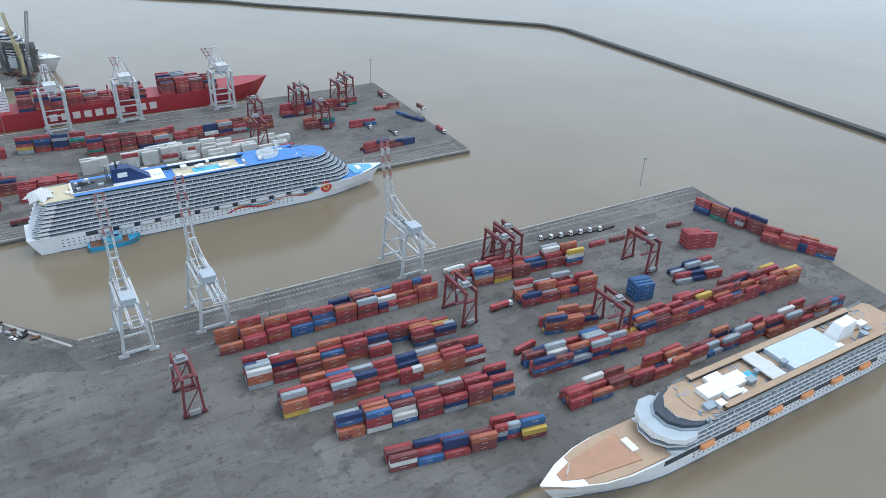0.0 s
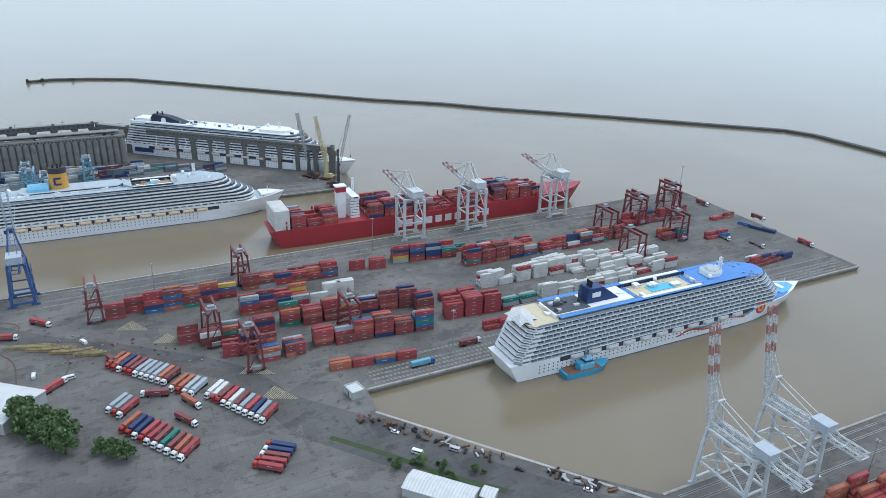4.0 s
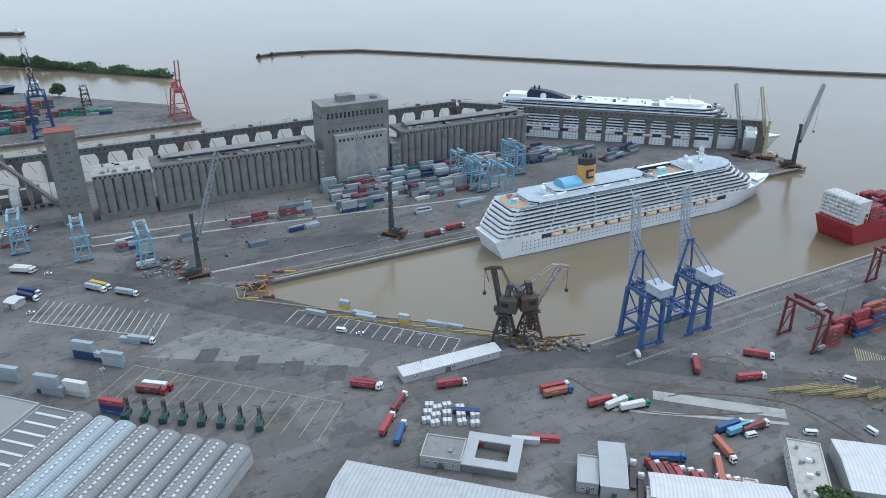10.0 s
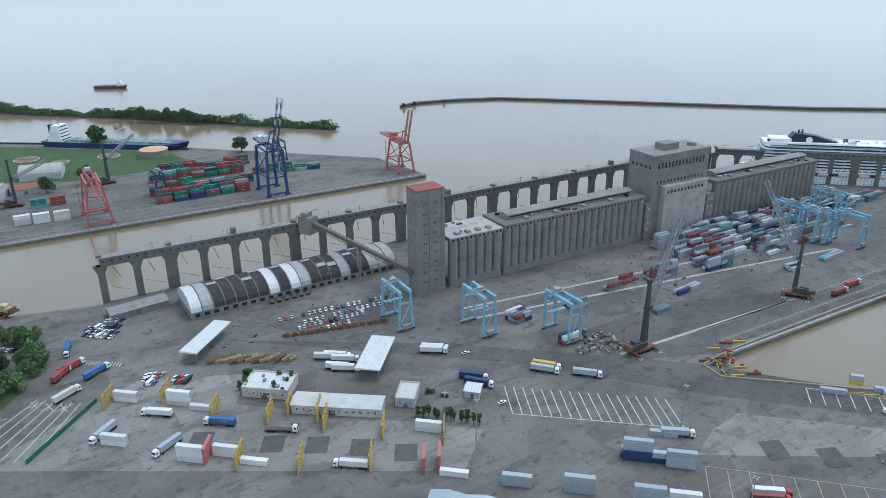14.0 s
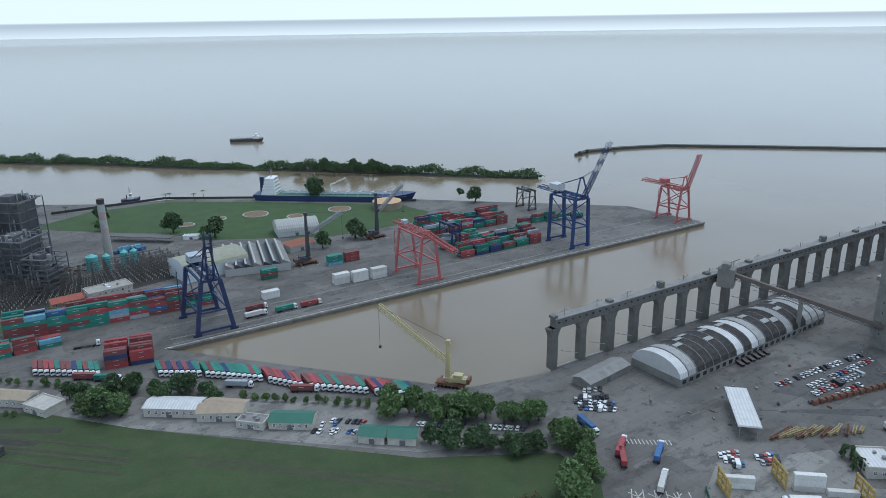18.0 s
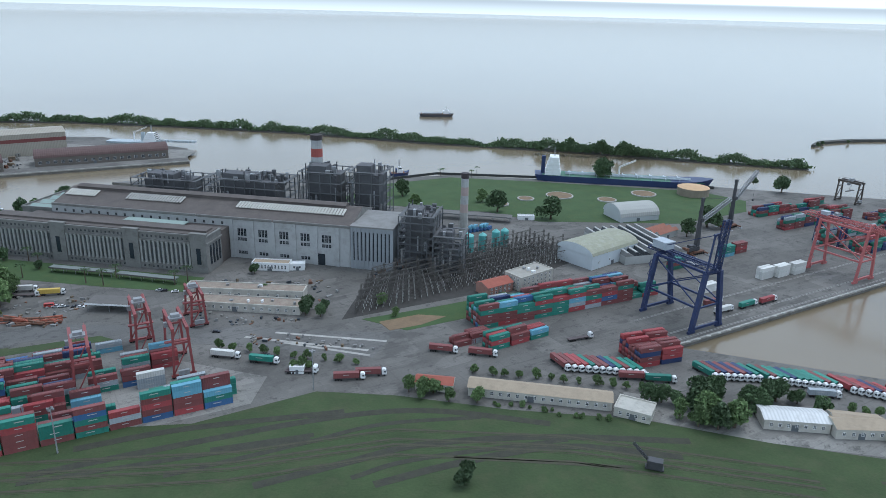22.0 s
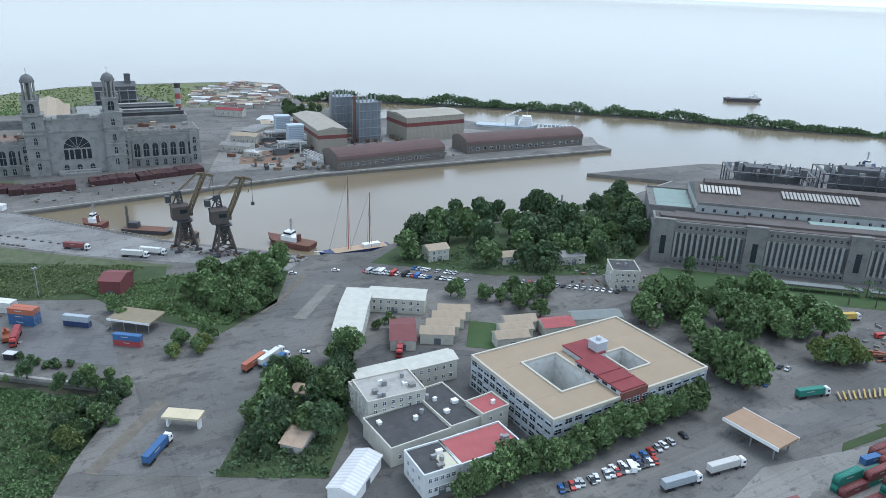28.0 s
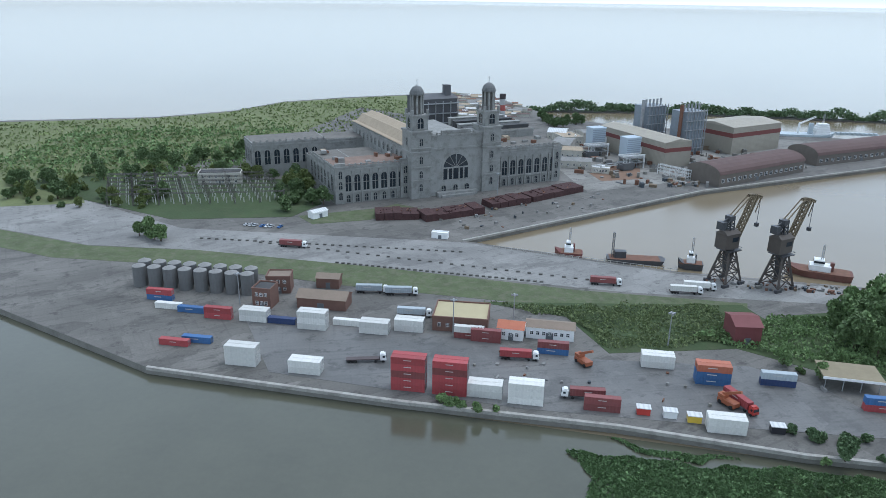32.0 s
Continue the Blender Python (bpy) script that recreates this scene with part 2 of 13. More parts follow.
def ground_mat(name, rgb, worn, dark, patchy=0.22, rough=0.9, along=29.3):
    """Paving in world space: worn areas, square repair patches, long tyre streaks, dark oil spots and fine grain."""
    m = bpy.data.materials.new(name)
    m.use_nodes = True
    n, ln = m.node_tree.nodes, m.node_tree.links
    bsdf = n["Principled BSDF"]
    bsdf.inputs["Roughness"].default_value = rough
    turn = n.new("ShaderNodeMapping")
    turn.inputs["Rotation"].default_value = (0, 0, radians(-along))
    ln.new(n.new("ShaderNodeNewGeometry").outputs["Position"], turn.inputs["Vector"])

    def stretch(sx, sy, node, out, **extra):
        k = n.new("ShaderNodeMapping")
        k.inputs["Scale"].default_value = (1 / (sx * S), 1 / (sy * S), 1)
        ln.new(turn.outputs[0], k.inputs["Vector"])
        t = n.new(node)
        t.inputs["Scale"].default_value = 1.0
        for key, val in extra.items():
            t.inputs[key].default_value = val
        ln.new(k.outputs[0], t.inputs["Vector"])
        return t, t.outputs[out]

    def ramp(src, lo, hi, top=1.0):
        r = n.new("ShaderNodeMapRange")
        for key, val in (("From Min", lo), ("From Max", hi), ("To Max", top)):
            r.inputs[key].default_value = val
        ln.new(src, r.inputs["Value"])
        return r.outputs[0]

    def blend(fac, c1, c2, mode="MIX"):
        x = n.new("ShaderNodeMixRGB")
        x.blend_type = mode
        for key, val in (("Fac", fac), ("Color1", c1), ("Color2", c2)):
            if isinstance(val, (int, float)):
                x.inputs[key].default_value = val
            elif isinstance(val, tuple):
                x.inputs[key].default_value = (*val, 1)
            else:
                ln.new(val, x.inputs[key])
        return x.outputs["Color"]

    colour = blend(ramp(stretch(70, 50, "ShaderNodeTexNoise", "Fac", Detail=5, Roughness=0.62)[1], 0.38, 0.62), rgb, worn)
    cells, shade = stretch(24, 15, "ShaderNodeTexVoronoi", "Color")
    cells.distance = "CHEBYCHEV"
    grey = n.new("ShaderNodeRGBToBW")
    ln.new(shade, grey.inputs[0])
    tone = n.new("ShaderNodeMapRange")
    tone.inputs["To Min"].default_value, tone.inputs["To Max"].default_value = 1 - patchy, 1 + patchy
    ln.new(grey.outputs[0], tone.inputs["Value"])
    colour = blend(1.0, colour, tone.outputs[0], "MULTIPLY")
    colour = blend(ramp(stretch(60, 1.3, "ShaderNodeTexNoise", "Fac", Detail=3)[1], 0.54, 0.72, 0.36), colour, dark)
    colour = blend(ramp(stretch(1.6, 55, "ShaderNodeTexNoise", "Fac", Detail=3)[1], 0.58, 0.74, 0.28), colour, dark)
    colour = blend(ramp(stretch(7, 6, "ShaderNodeTexNoise", "Fac", Detail=6, Roughness=0.75)[1], 0.55, 0.64, 0.75), colour, dark)
    colour = blend(ramp(stretch(30, 17, "ShaderNodeTexNoise", "Fac", Detail=7, Roughness=0.7)[1], 0.55, 0.60, 0.5), colour, dark)
    colour = blend(ramp(stretch(11, 13, "ShaderNodeTexNoise", "Fac", Detail=6, Roughness=0.7)[1], 0.58, 0.72, 0.5), colour, tuple(1.25 * c for c in worn))
    fine = stretch(0.8, 0.8, "ShaderNodeTexNoise", "Fac", Detail=2)[1]
    f = n.new("ShaderNodeMapRange")
    f.inputs["To Min"].default_value, f.inputs["To Max"].default_value = 0.8, 1.2
    ln.new(fine, f.inputs["Value"])
    colour = blend(1.0, colour, f.outputs[0], "MULTIPLY")
    ln.new(colour, bsdf.inputs["Base Color"])
    MATS[name] = m
    return m


ASPHALT = ground_mat("asphalt", (0.108, 0.102, 0.093), (0.160, 0.151, 0.138), (0.056, 0.053, 0.049))
CONCRETE_GROUND = ground_mat("concrete paving", (0.188, 0.179, 0.163), (0.24, 0.23, 0.21), (0.075, 0.072, 0.067), 0.18)
STREET = ground_mat("street paving", (0.112, 0.108, 0.102), (0.150, 0.144, 0.135), (0.058, 0.056, 0.053), 0.12)
QUAY_ROAD = ground_mat("worn quay road", (0.185, 0.180, 0.172), (0.25, 0.243, 0.23), (0.10, 0.097, 0.093), 0.14)
QUAY_STONE = mat("quay wall concrete", (0.20, 0.19, 0.17), 0.9, 0.2, 12, 1.0, 0.3, dirt=(0.07, 0.065, 0.055), world_space=True)
DARK_ASPHALT = ground_mat("dark asphalt", (0.078, 0.075, 0.072), (0.112, 0.107, 0.101), (0.043, 0.042, 0.040), 0.15)
PALE_CONCRETE = mat("pale worn concrete", (0.38, 0.365, 0.335), 0.9, 0.14, 14, 1.5, dirt=(0.17, 0.165, 0.155), world_space=True, dirt_amount=0.7)
GRASS = mat("grass", (0.046, 0.070, 0.026), 0.95, 0.3, 22, 1.2, 0.5, dirt=(0.078, 0.082, 0.042), world_space=True, dirt_amount=0.6)
LAWN = mat("lawn", (0.052, 0.090, 0.032), 0.95, 0.2, 18, 1.2, 0.4, dirt=(0.08, 0.10, 0.03), world_space=True, dirt_amount=0.5)
EARTH = mat("bare earth", (0.20, 0.14, 0.085), 0.95, 0.2, 9, 1.0, 0.4, dirt=(0.10, 0.085, 0.06), world_space=True)
MARKING = mat("road marking paint", (0.52, 0.51, 0.48), 0.8, 0.25, 4, 0.4, dirt=(0.2, 0.195, 0.18), world_space=True, dirt_amount=0.8)
YELLOW_MARK = mat("yellow marking paint", (0.36, 0.32, 0.20), 0.8, 0.3, 4, 0.4, dirt=(0.16, 0.145, 0.12), world_space=True)
WHITE = mat("white paint", (0.80, 0.80, 0.79), 0.45, 0.05, 8, 0.6, dirt=(0.55, 0.54, 0.50), dirt_amount=0.35)
GLASS = mat("dark window glass", (0.025, 0.032, 0.04), 0.12, 0.2, 4, 1.0, ior=1.5)
STEEL = mat("grey steel", (0.32, 0.33, 0.34), 0.5, 0.12, 4, 0.5, metal=0.3, dirt=(0.2, 0.16, 0.12))
RUST = mat("rusty steel", (0.17, 0.085, 0.055), 0.85, 0.25, 3, 0.4, dirt=(0.09, 0.06, 0.05))
BLACK = mat("black rubber", (0.02, 0.02, 0.02), 0.8, 0.1, 2, 0.3)
ROOF_WHITE = mat("white roof sheeting", (0.61, 0.61, 0.60), 0.5, 0.08, 7, 0.8, dirt=(0.42, 0.42, 0.40), dirt_amount=0.6, ribs=1.6)
ROOF_GREY = mat("weathered grey roof", (0.24, 0.235, 0.225), 0.85, 0.2, 10, 0.7, dirt=(0.12, 0.11, 0.10))
STUCCO = mat("stained cream stucco", (0.50, 0.475, 0.42), 0.9, 0.12, 8, 0.6, 0.2, dirt=(0.25, 0.235, 0.21), dirt_amount=0.7)
SILO = mat("weathered silo concrete", (0.215, 0.208, 0.190), 0.92, 0.18, 12, 0.8, 0.3, dirt=(0.13, 0.125, 0.11), dirt_amount=0.8)

# water: muddy brown, with small wind ripples
WATER = bpy.data.materials.new("muddy river water")
WATER.use_nodes = True
_n, _l = WATER.node_tree.nodes, WATER.node_tree.links
_b = _n["Principled BSDF"]
_b.inputs["Roughness"].default_value, _b.inputs["IOR"].default_value = 0.18, 1.62
_geo = _n.new("ShaderNodeNewGeometry")
_t1, _t2 = _n.new("ShaderNodeTexNoise"), _n.new("ShaderNodeTexNoise")
_t1.inputs["Scale"].default_value, _t1.inputs["Detail"].default_value = 0.012, 5
_t2.inputs["Scale"].default_value, _t2.inputs["Detail"].default_value = 0.9, 4
_r = _n.new("ShaderNodeValToRGB")
_r.color_ramp.elements[0].position, _r.color_ramp.elements[0].color = 0.3, (0.178, 0.140, 0.088, 1)
_r.color_ramp.elements[1].position, _r.color_ramp.elements[1].color = 0.7, (0.216, 0.174, 0.114, 1)
_bp = _n.new("ShaderNodeBump")
_bp.inputs["Strength"].default_value, _bp.inputs["Distance"].default_value = 0.055, 0.2
for _t in (_t1, _t2):
    _l.new(_geo.outputs["Position"], _t.inputs["Vector"])
_l.new(_t1.outputs["Fac"], _r.inputs["Fac"])
_l.new(_r.outputs["Color"], _b.inputs["Base Color"])
_l.new(_t2.outputs["Fac"], _bp.inputs["Height"])
_l.new(_bp.outputs["Normal"], _b.inputs["Normal"])


# ---- water and land ----
QUAY = 29.3  # degrees by which the piers run from the x axis
sh = Shape()
sh.v = [(-13000, -3000, -3), (11000, -3000, -3), (11000, 13000, -3), (-13000, 13000, -3)]
sh.face([0, 1, 2, 3])
thing("water", 0, 0, kind="structure", label="brown muddy river water with small ripples", category="water", data=sh.mesh("water", WATER))
# still green-brown water of the inner basin
POND = mat("dark still basin water", (0.078, 0.078, 0.055), 0.14, 0.12, 30, 2.0, 0.06, world_space=True, ior=1.6)
sh = Shape()
sh.v = [(-2900, 250, -2.9), (-2300, 250, -2.9), (-2060, 380, -2.9), (-2079, 632, -2.9), (-2131, 640, -2.9), (-2355, 687, -2.9), (-2480, 760, -2.9), (-2900, 605, -2.9)]
sh.face(list(range(8)))
thing("basin_water", 0, 0, kind="structure", label="dark still greenish water of the inner basin", category="water", data=sh.mesh("basin_water", POND))
# a glowing see-through backdrop that paints far-off haze where river and sky meet
HAZE_GLOW = bpy.data.materials.new("painted haze glow")
HAZE_GLOW.use_nodes = True
_n, _l = HAZE_GLOW.node_tree.nodes, HAZE_GLOW.node_tree.links
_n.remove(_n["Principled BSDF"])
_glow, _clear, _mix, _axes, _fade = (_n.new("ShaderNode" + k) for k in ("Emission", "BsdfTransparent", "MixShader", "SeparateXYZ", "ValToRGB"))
# haze is put into the glow colour; its opacity follows height
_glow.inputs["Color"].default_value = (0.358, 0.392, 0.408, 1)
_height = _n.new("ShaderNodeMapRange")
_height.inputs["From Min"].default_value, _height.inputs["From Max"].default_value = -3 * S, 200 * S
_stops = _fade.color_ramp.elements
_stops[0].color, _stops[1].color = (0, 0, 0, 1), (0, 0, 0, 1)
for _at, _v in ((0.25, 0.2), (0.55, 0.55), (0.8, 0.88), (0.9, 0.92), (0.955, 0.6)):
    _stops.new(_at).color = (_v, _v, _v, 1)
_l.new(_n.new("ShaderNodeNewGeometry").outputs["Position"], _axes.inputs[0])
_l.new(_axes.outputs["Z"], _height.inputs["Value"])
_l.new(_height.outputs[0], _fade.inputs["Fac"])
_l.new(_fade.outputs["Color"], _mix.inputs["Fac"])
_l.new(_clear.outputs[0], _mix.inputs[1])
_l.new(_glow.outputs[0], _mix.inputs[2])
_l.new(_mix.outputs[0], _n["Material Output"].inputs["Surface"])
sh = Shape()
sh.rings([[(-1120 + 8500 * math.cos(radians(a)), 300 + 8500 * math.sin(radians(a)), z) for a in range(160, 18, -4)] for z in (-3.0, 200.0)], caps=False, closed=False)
thing("backdrop", 0, 0, kind="structure", label="pale glowing backdrop strip painted as far haze above the river", category="backdrop", data=sh.mesh("backdrop", HAZE_GLOW))


def land(name, pts, top=ASPHALT, z=0.0, low=-6.0, label="", category="ground", wall=None):
    s = Shape().prism(pts, low, z, 0, 1)
    return thing(name, 0, 0, kind="structure", label=label, category=category, data=s.mesh(name, wall or QUAY_STONE, top))


# mainland along the heads of the basins
land("ground", [(900, -500), (120, 60), (-70, 150), (-178, 316), (-264, 344), (-315, 370), (-324, 391), (-626, 457), (-678, 467), (-802, 499), (-829, 513),
                (-1180, 600), (-1230, 586), (-1405, 650), (-1560, 640), (-1800, 700), (-1930, 730), (-2000.9, 787.8), (-2034.4, 778.2), (-2126.0, 796.1), (-2235.3, 838.9),
                (-2328.3, 894.4), (-2420, 900), (-2480, 760), (-2355.1, 686.9), (-2260.8, 666.7), (-2185.6, 653.8), (-2131.0, 639.7), (-2078.7, 631.7), (-2079.7, 587.5), (-2060, 380), (-2300, 250), (-2300, -500)], label="grey asphalt yards and roads of the port")
# piers, from the first to the last basin
land("pier", [(-178, 316), (-70, 150), (68, 227), (297, 365), (280, 405), (223, 526)], label="asphalt container pier with concrete quay walls")
land("pier", [(-324, 391), (48, 595), (-47, 783), (-148, 723), (-626, 457)], label="asphalt container pier with concrete quay walls")
land("pier", [(-829, 513), (-812, 526), (-386, 753), (-405, 795), (-700, 868), (-1180, 604), (-1180, 600)], label="grain and container pier with concrete quay walls")
land("pier", [(-1405, 650), (-975, 888), (-1028, 956), (-1244.9, 1011.8), (-1510.7, 1044.1), (-1564.4, 1028.0), (-1717.8, 1041.2), (-1835.6, 990.2), (-1767.7, 973.6), (-1854.6, 884.3), (-1973.2, 822.2),
              (-2000.9, 787.8), (-1930, 730), (-1800, 700), (-1560, 640)], label="port and power station grounds behind a concrete quay")
land("pier", [(-2235.3, 838.9), (-2059.8, 960.2), (-1792, 1091), (-1800, 1110), (-1814.5, 1159.2), (-1939.8, 1222.1), (-2049.2, 1215.8), (-2128, 1290), (-2192, 1458), (-2242, 1474), (-2324, 1436), (-2387, 1406), (-2452, 1362), (-2492, 1286), (-2562, 1233), (-2910, 1140), (-2910, 600), (-2480, 760), (-2420, 900), (-2328.3, 894.4)],
     label="grounds of the riverside power stations behind a stone quay")


# ---- containers ----
PAINT = {
    "red": (0.34, 0.062, 0.066), "brown": (0.20, 0.062, 0.060), "orange": (0.40, 0.13, 0.075), "blue": (0.05, 0.125, 0.28), "navy": (0.03, 0.05, 0.13),
    "teal": (0.035, 0.205, 0.155), "sky": (0.16, 0.38, 0.50), "grey": (0.34, 0.375, 0.40), "white": (0.63, 0.62, 0.585), "yellow": (0.55, 0.38, 0.08), "green": (0.03, 0.15, 0.10), "slate": (0.15, 0.185, 0.21),
}
WORDS = {"red": "red", "brown": "oxide brown", "orange": "orange", "blue": "blue", "navy": "navy blue", "teal": "teal green", "sky": "pale blue", "grey": "light grey",
         "white": "white refrigerated", "yellow": "yellow", "green": "dark green", "slate": "slate grey"}


def steel_paint(key):
    return mat(key + " container paint", PAINT[key], 0.55, 0.10, 2.5, 0.5, dirt=tuple(0.55 * c + 0.05 for c in PAINT[key]), each=0.16, dirt_amount=0.45)


BOXES = {}


def container_mesh(key, long=12.19, high=2.6, mark=True):
    """A corrugated steel box with corner posts and rails; the doors are a part of their own."""
    tag = (key, long, high)
    if tag not in BOXES:
        s = Shape()
        w, n = 2.44, int(long * 1.9)
        for side in (-1, 1):
            y0 = side * w / 2
            line = [(-long / 2 + long * i / n, y0 - side * (0.09 if i % 2 else 0.0)) for i in range(n + 1)]
            ring = [[(x, y, z) for x, y in line] for z in (0.1, high - 0.1)]
            s.rings(ring if side < 0 else ring[::-1], 0, caps=False, closed=False)
            s.box(-long / 2, y0 - 0.06, 0, long / 2, y0 + 0.02 * side, 0.16, 0)
            s.box(-long / 2, y0 - 0.06, high - 0.14, long / 2, y0 + 0.02 * side, high, 0)
            if mark and key in ("red", "brown", "sky"):
                s.box(-long * 0.12, y0 - 0.02, high * 0.56, long * 0.10, y0 + 0.03 * side, high * 0.67, 1)
            if mark and key in ("teal", "grey", "blue", "orange"):
                s.box(-long * 0.2, y0 - 0.02, high * 0.56, long * 0.08, y0 + 0.03 * side, high * 0.69, 1)
        s.box(-long / 2, -w / 2 + 0.05, high - 0.1, long / 2, w / 2 - 0.05, high - 0.02, 0)
        for i in range(1, 9):
            x = -long / 2 + long * i / 9
            s.box(x - 0.25, -w / 2 + 0.15, high - 0.02, x + 0.25, w / 2 - 0.15, high + 0.02, 0)
        for x in (-long / 2, long / 2 - 0.18):
            for y in (-w / 2, w / 2 - 0.18):
                s.box(x, y, 0, x + 0.18, y + 0.18, high + 0.03, 0)
        s.box(-long / 2, -w / 2 + 0.1, 0.1, -long / 2 + 0.06, w / 2 - 0.1, high - 0.1, 0)
        s.box(long / 2 - 0.16, -w / 2 + 0.1, 0.1, long / 2 - 0.1, w / 2 - 0.1, high - 0.1, 0)
        mark_paint = mat("container lettering bars", (0.48, 0.47, 0.45), 0.6, 0.1, 2, 0.4)
        body = s.mesh("shipping_container", steel_paint(key), mark_paint)
        d = Shape().box(long / 2 - 0.07, -w / 2 + 0.15, 0.1, long / 2 - 0.01, w / 2 - 0.15, high - 0.1, 0)
        for y in (-0.8, -0.3, 0.3, 0.8):
            d.beam((long / 2 + 0.03, y, 0.12), (long / 2 + 0.03, y, high - 0.12), 0.07, 0.07, 1)
        BOXES[tag] = body, d.mesh("door", steel_paint(key), STEEL)
    return BOXES[tag]


BULK = {}


def container(x, y, z, turn, key, long=12.19, high=2.6, group="", doors=True, where="on the yard"):
    """A box as a thing of its own, or, in the far yards past the first few hundred, laid into that yard's one mass of boxes."""
    if not group.startswith("near"):
        BULK.setdefault(group, {}).setdefault((key, long, high), []).append((x, y, z, turn))
        return None
    body, door = container_mesh(key, long, high)
    ob = thing("shipping_container", x, y, z, turn, f"{WORDS[key]} corrugated steel shipping container {where}", "container", group[5:], body)
    if doors:
        part("door", door, None, ob)
    return ob


def finish_bulk():
    """Joins the boxes of each far yard into one mesh."""
    for group, kinds in BULK.items():
        verts, loops, starts, totals, slots, mats_used = [], [], [], [], [], []
        nv = nl = 0
        for (key, long, high), spots in kinds.items():
            body = container_mesh(key, long, high)[0]
            co = np.empty(len(body.vertices) * 3)
            body.vertices.foreach_get("co", co)
            co = co.reshape(-1, 3)
            lv = np.empty(len(body.loops), int)
            body.loops.foreach_get("vertex_index", lv)
            ls, lt, mi = (np.empty(len(body.polygons), int) for _ in range(3))
            body.polygons.foreach_get("loop_start", ls)
            body.polygons.foreach_get("loop_total", lt)
            body.polygons.foreach_get("material_index", mi)
            local = []
            for mt in (yard_paint(key), body.materials[1]):
                if mt not in mats_used:
                    mats_used.append(mt)
                local.append(mats_used.index(mt))
            mi = np.array(local)[mi]
            for x, y, z, turn in spots:
                c, d = math.cos(radians(turn)), math.sin(radians(turn))
                verts.append(co @ np.array([[c, d, 0], [-d, c, 0], [0, 0, 1]]) + np.array([x, y, z]) * S)
                loops.append(lv + nv)
                starts.append(ls + nl)
                totals.append(lt)
                slots.append(mi)
                nv += len(co)
                nl += len(lv)
        me = bpy.data.meshes.new("stacked_containers")
        verts, loops, starts, totals, slots = (np.concatenate(q) for q in (verts, loops, starts, totals, slots))
        me.vertices.add(len(verts))
        me.vertices.foreach_set("co", verts.ravel())
        me.loops.add(len(loops))
        me.loops.foreach_set("vertex_index", loops)
        me.polygons.add(len(starts))
        me.polygons.foreach_set("loop_start", starts)
        me.polygons.foreach_set("material_index", slots)
        for mt in mats_used:
            me.materials.append(mt)
        me.update(calc_edges=True)
        me.validate()
        thing("stacked_containers", 0, 0, kind="stuff", label=f"many corrugated steel shipping containers stacked in the {group}", category="containers", data=me)


def yard_paint(key):
    return mat(key + " weathered yard paint", PAINT[key], 0.6, 0.16, 9, 0.6, dirt=tuple(0.5 * c + 0.06 for c in PAINT[key]), world_space=True, dirt_amount=0.5)


def pick(mix):
    return random.choices(list(mix), list(mix.values()))[0]


MIX_RED = {"red": 8, "brown": 5, "orange": 2.4, "blue": 1, "navy": 1.6, "grey": 1.2, "teal": 0.8, "yellow": 0.4, "white": 0.25}
MIX_WARM = {"red": 6, "orange": 2.4, "brown": 4, "blue": 0.9, "teal": 1.0, "navy": 1.0, "grey": 0.6}
MIX_WHITE = {"white": 10, "red": 0.6}
MIX_GREY = {"grey": 6, "slate": 4, "white": 1.0, "navy": 1.2, "brown": 1.8, "teal": 0.2}
MIX_GREEN = {"brown": 5, "teal": 5.0, "red": 1.8, "blue": 0.8, "grey": 1.0, "sky": 0.7, "navy": 0.5}
MIX_PIER = {"brown": 4, "teal": 3, "grey": 1.4, "green": 1, "navy": 1, "red": 1}


def block(x0, y0, x1, y1, lanes=1, tiers=(1, 3), mix=None, gap=0.0, fill=0.92, group="container yard", doors=True, twenty=0.12, pitch=2.75, where="in a yard stack"):
    """Rows of stacked containers that run from one point to another; further lanes lie behind the first."""
    mix = mix or MIX_RED
    _, _, length, turn = span(x0, y0, x1, y1)
    ux, uy = math.cos(radians(turn)), math.sin(radians(turn))
    bays = max(1, round(length / (12.5 + gap)))
    step = length / bays
    for lane in range(lanes):
        for bay in range(bays):
            if random.random() > fill:
                continue
            n = random.randint(*tiers)
            a, b = (bay + 0.5) * step, lane * pitch + 1.25
            halves = random.random() < twenty
            z = 0.0
            for _ in range(n):
                high = 2.9 if random.random() < 0.45 else 2.6
                for off in ((-3.06, 3.06) if halves else (0.0,)):
                    px, py = x0 + ux * (a + off) - uy * b, y0 + uy * (a + off) + ux * b
                    container(px, py, z, turn + (180 if random.random() < 0.4 else 0), pick(mix), 6.06 if halves else 12.19, high, group, doors, where)
                z += high + 0.03


def stack(x, y, turn, keys, long=12.19, group="near scattered boxes", doors=True, high=2.6, where="on the yard"):
    """One stack, from the lowest box up."""
    z = 0.0
    for key in keys:
        container(x, y, z, turn, key, long, high, group, doors, where)
        z += high + 0.03


# ---- road vehicles ----
CAB = {"white": (0.75, 0.75, 0.74), "red": (0.42, 0.05, 0.04), "blue": (0.05, 0.14, 0.36), "green": (0.04, 0.25, 0.12), "black": (0.03, 0.03, 0.035), "silver": (0.45, 0.46, 0.47), "yellow": (0.6, 0.42, 0.06)}
CAR_PAINT = {k: mat(k + " car paint", v, 0.3, 0.04, 2, 0.5, each=0.08) for k, v in CAB.items()}
TRUCKS, CARS = {}, {}


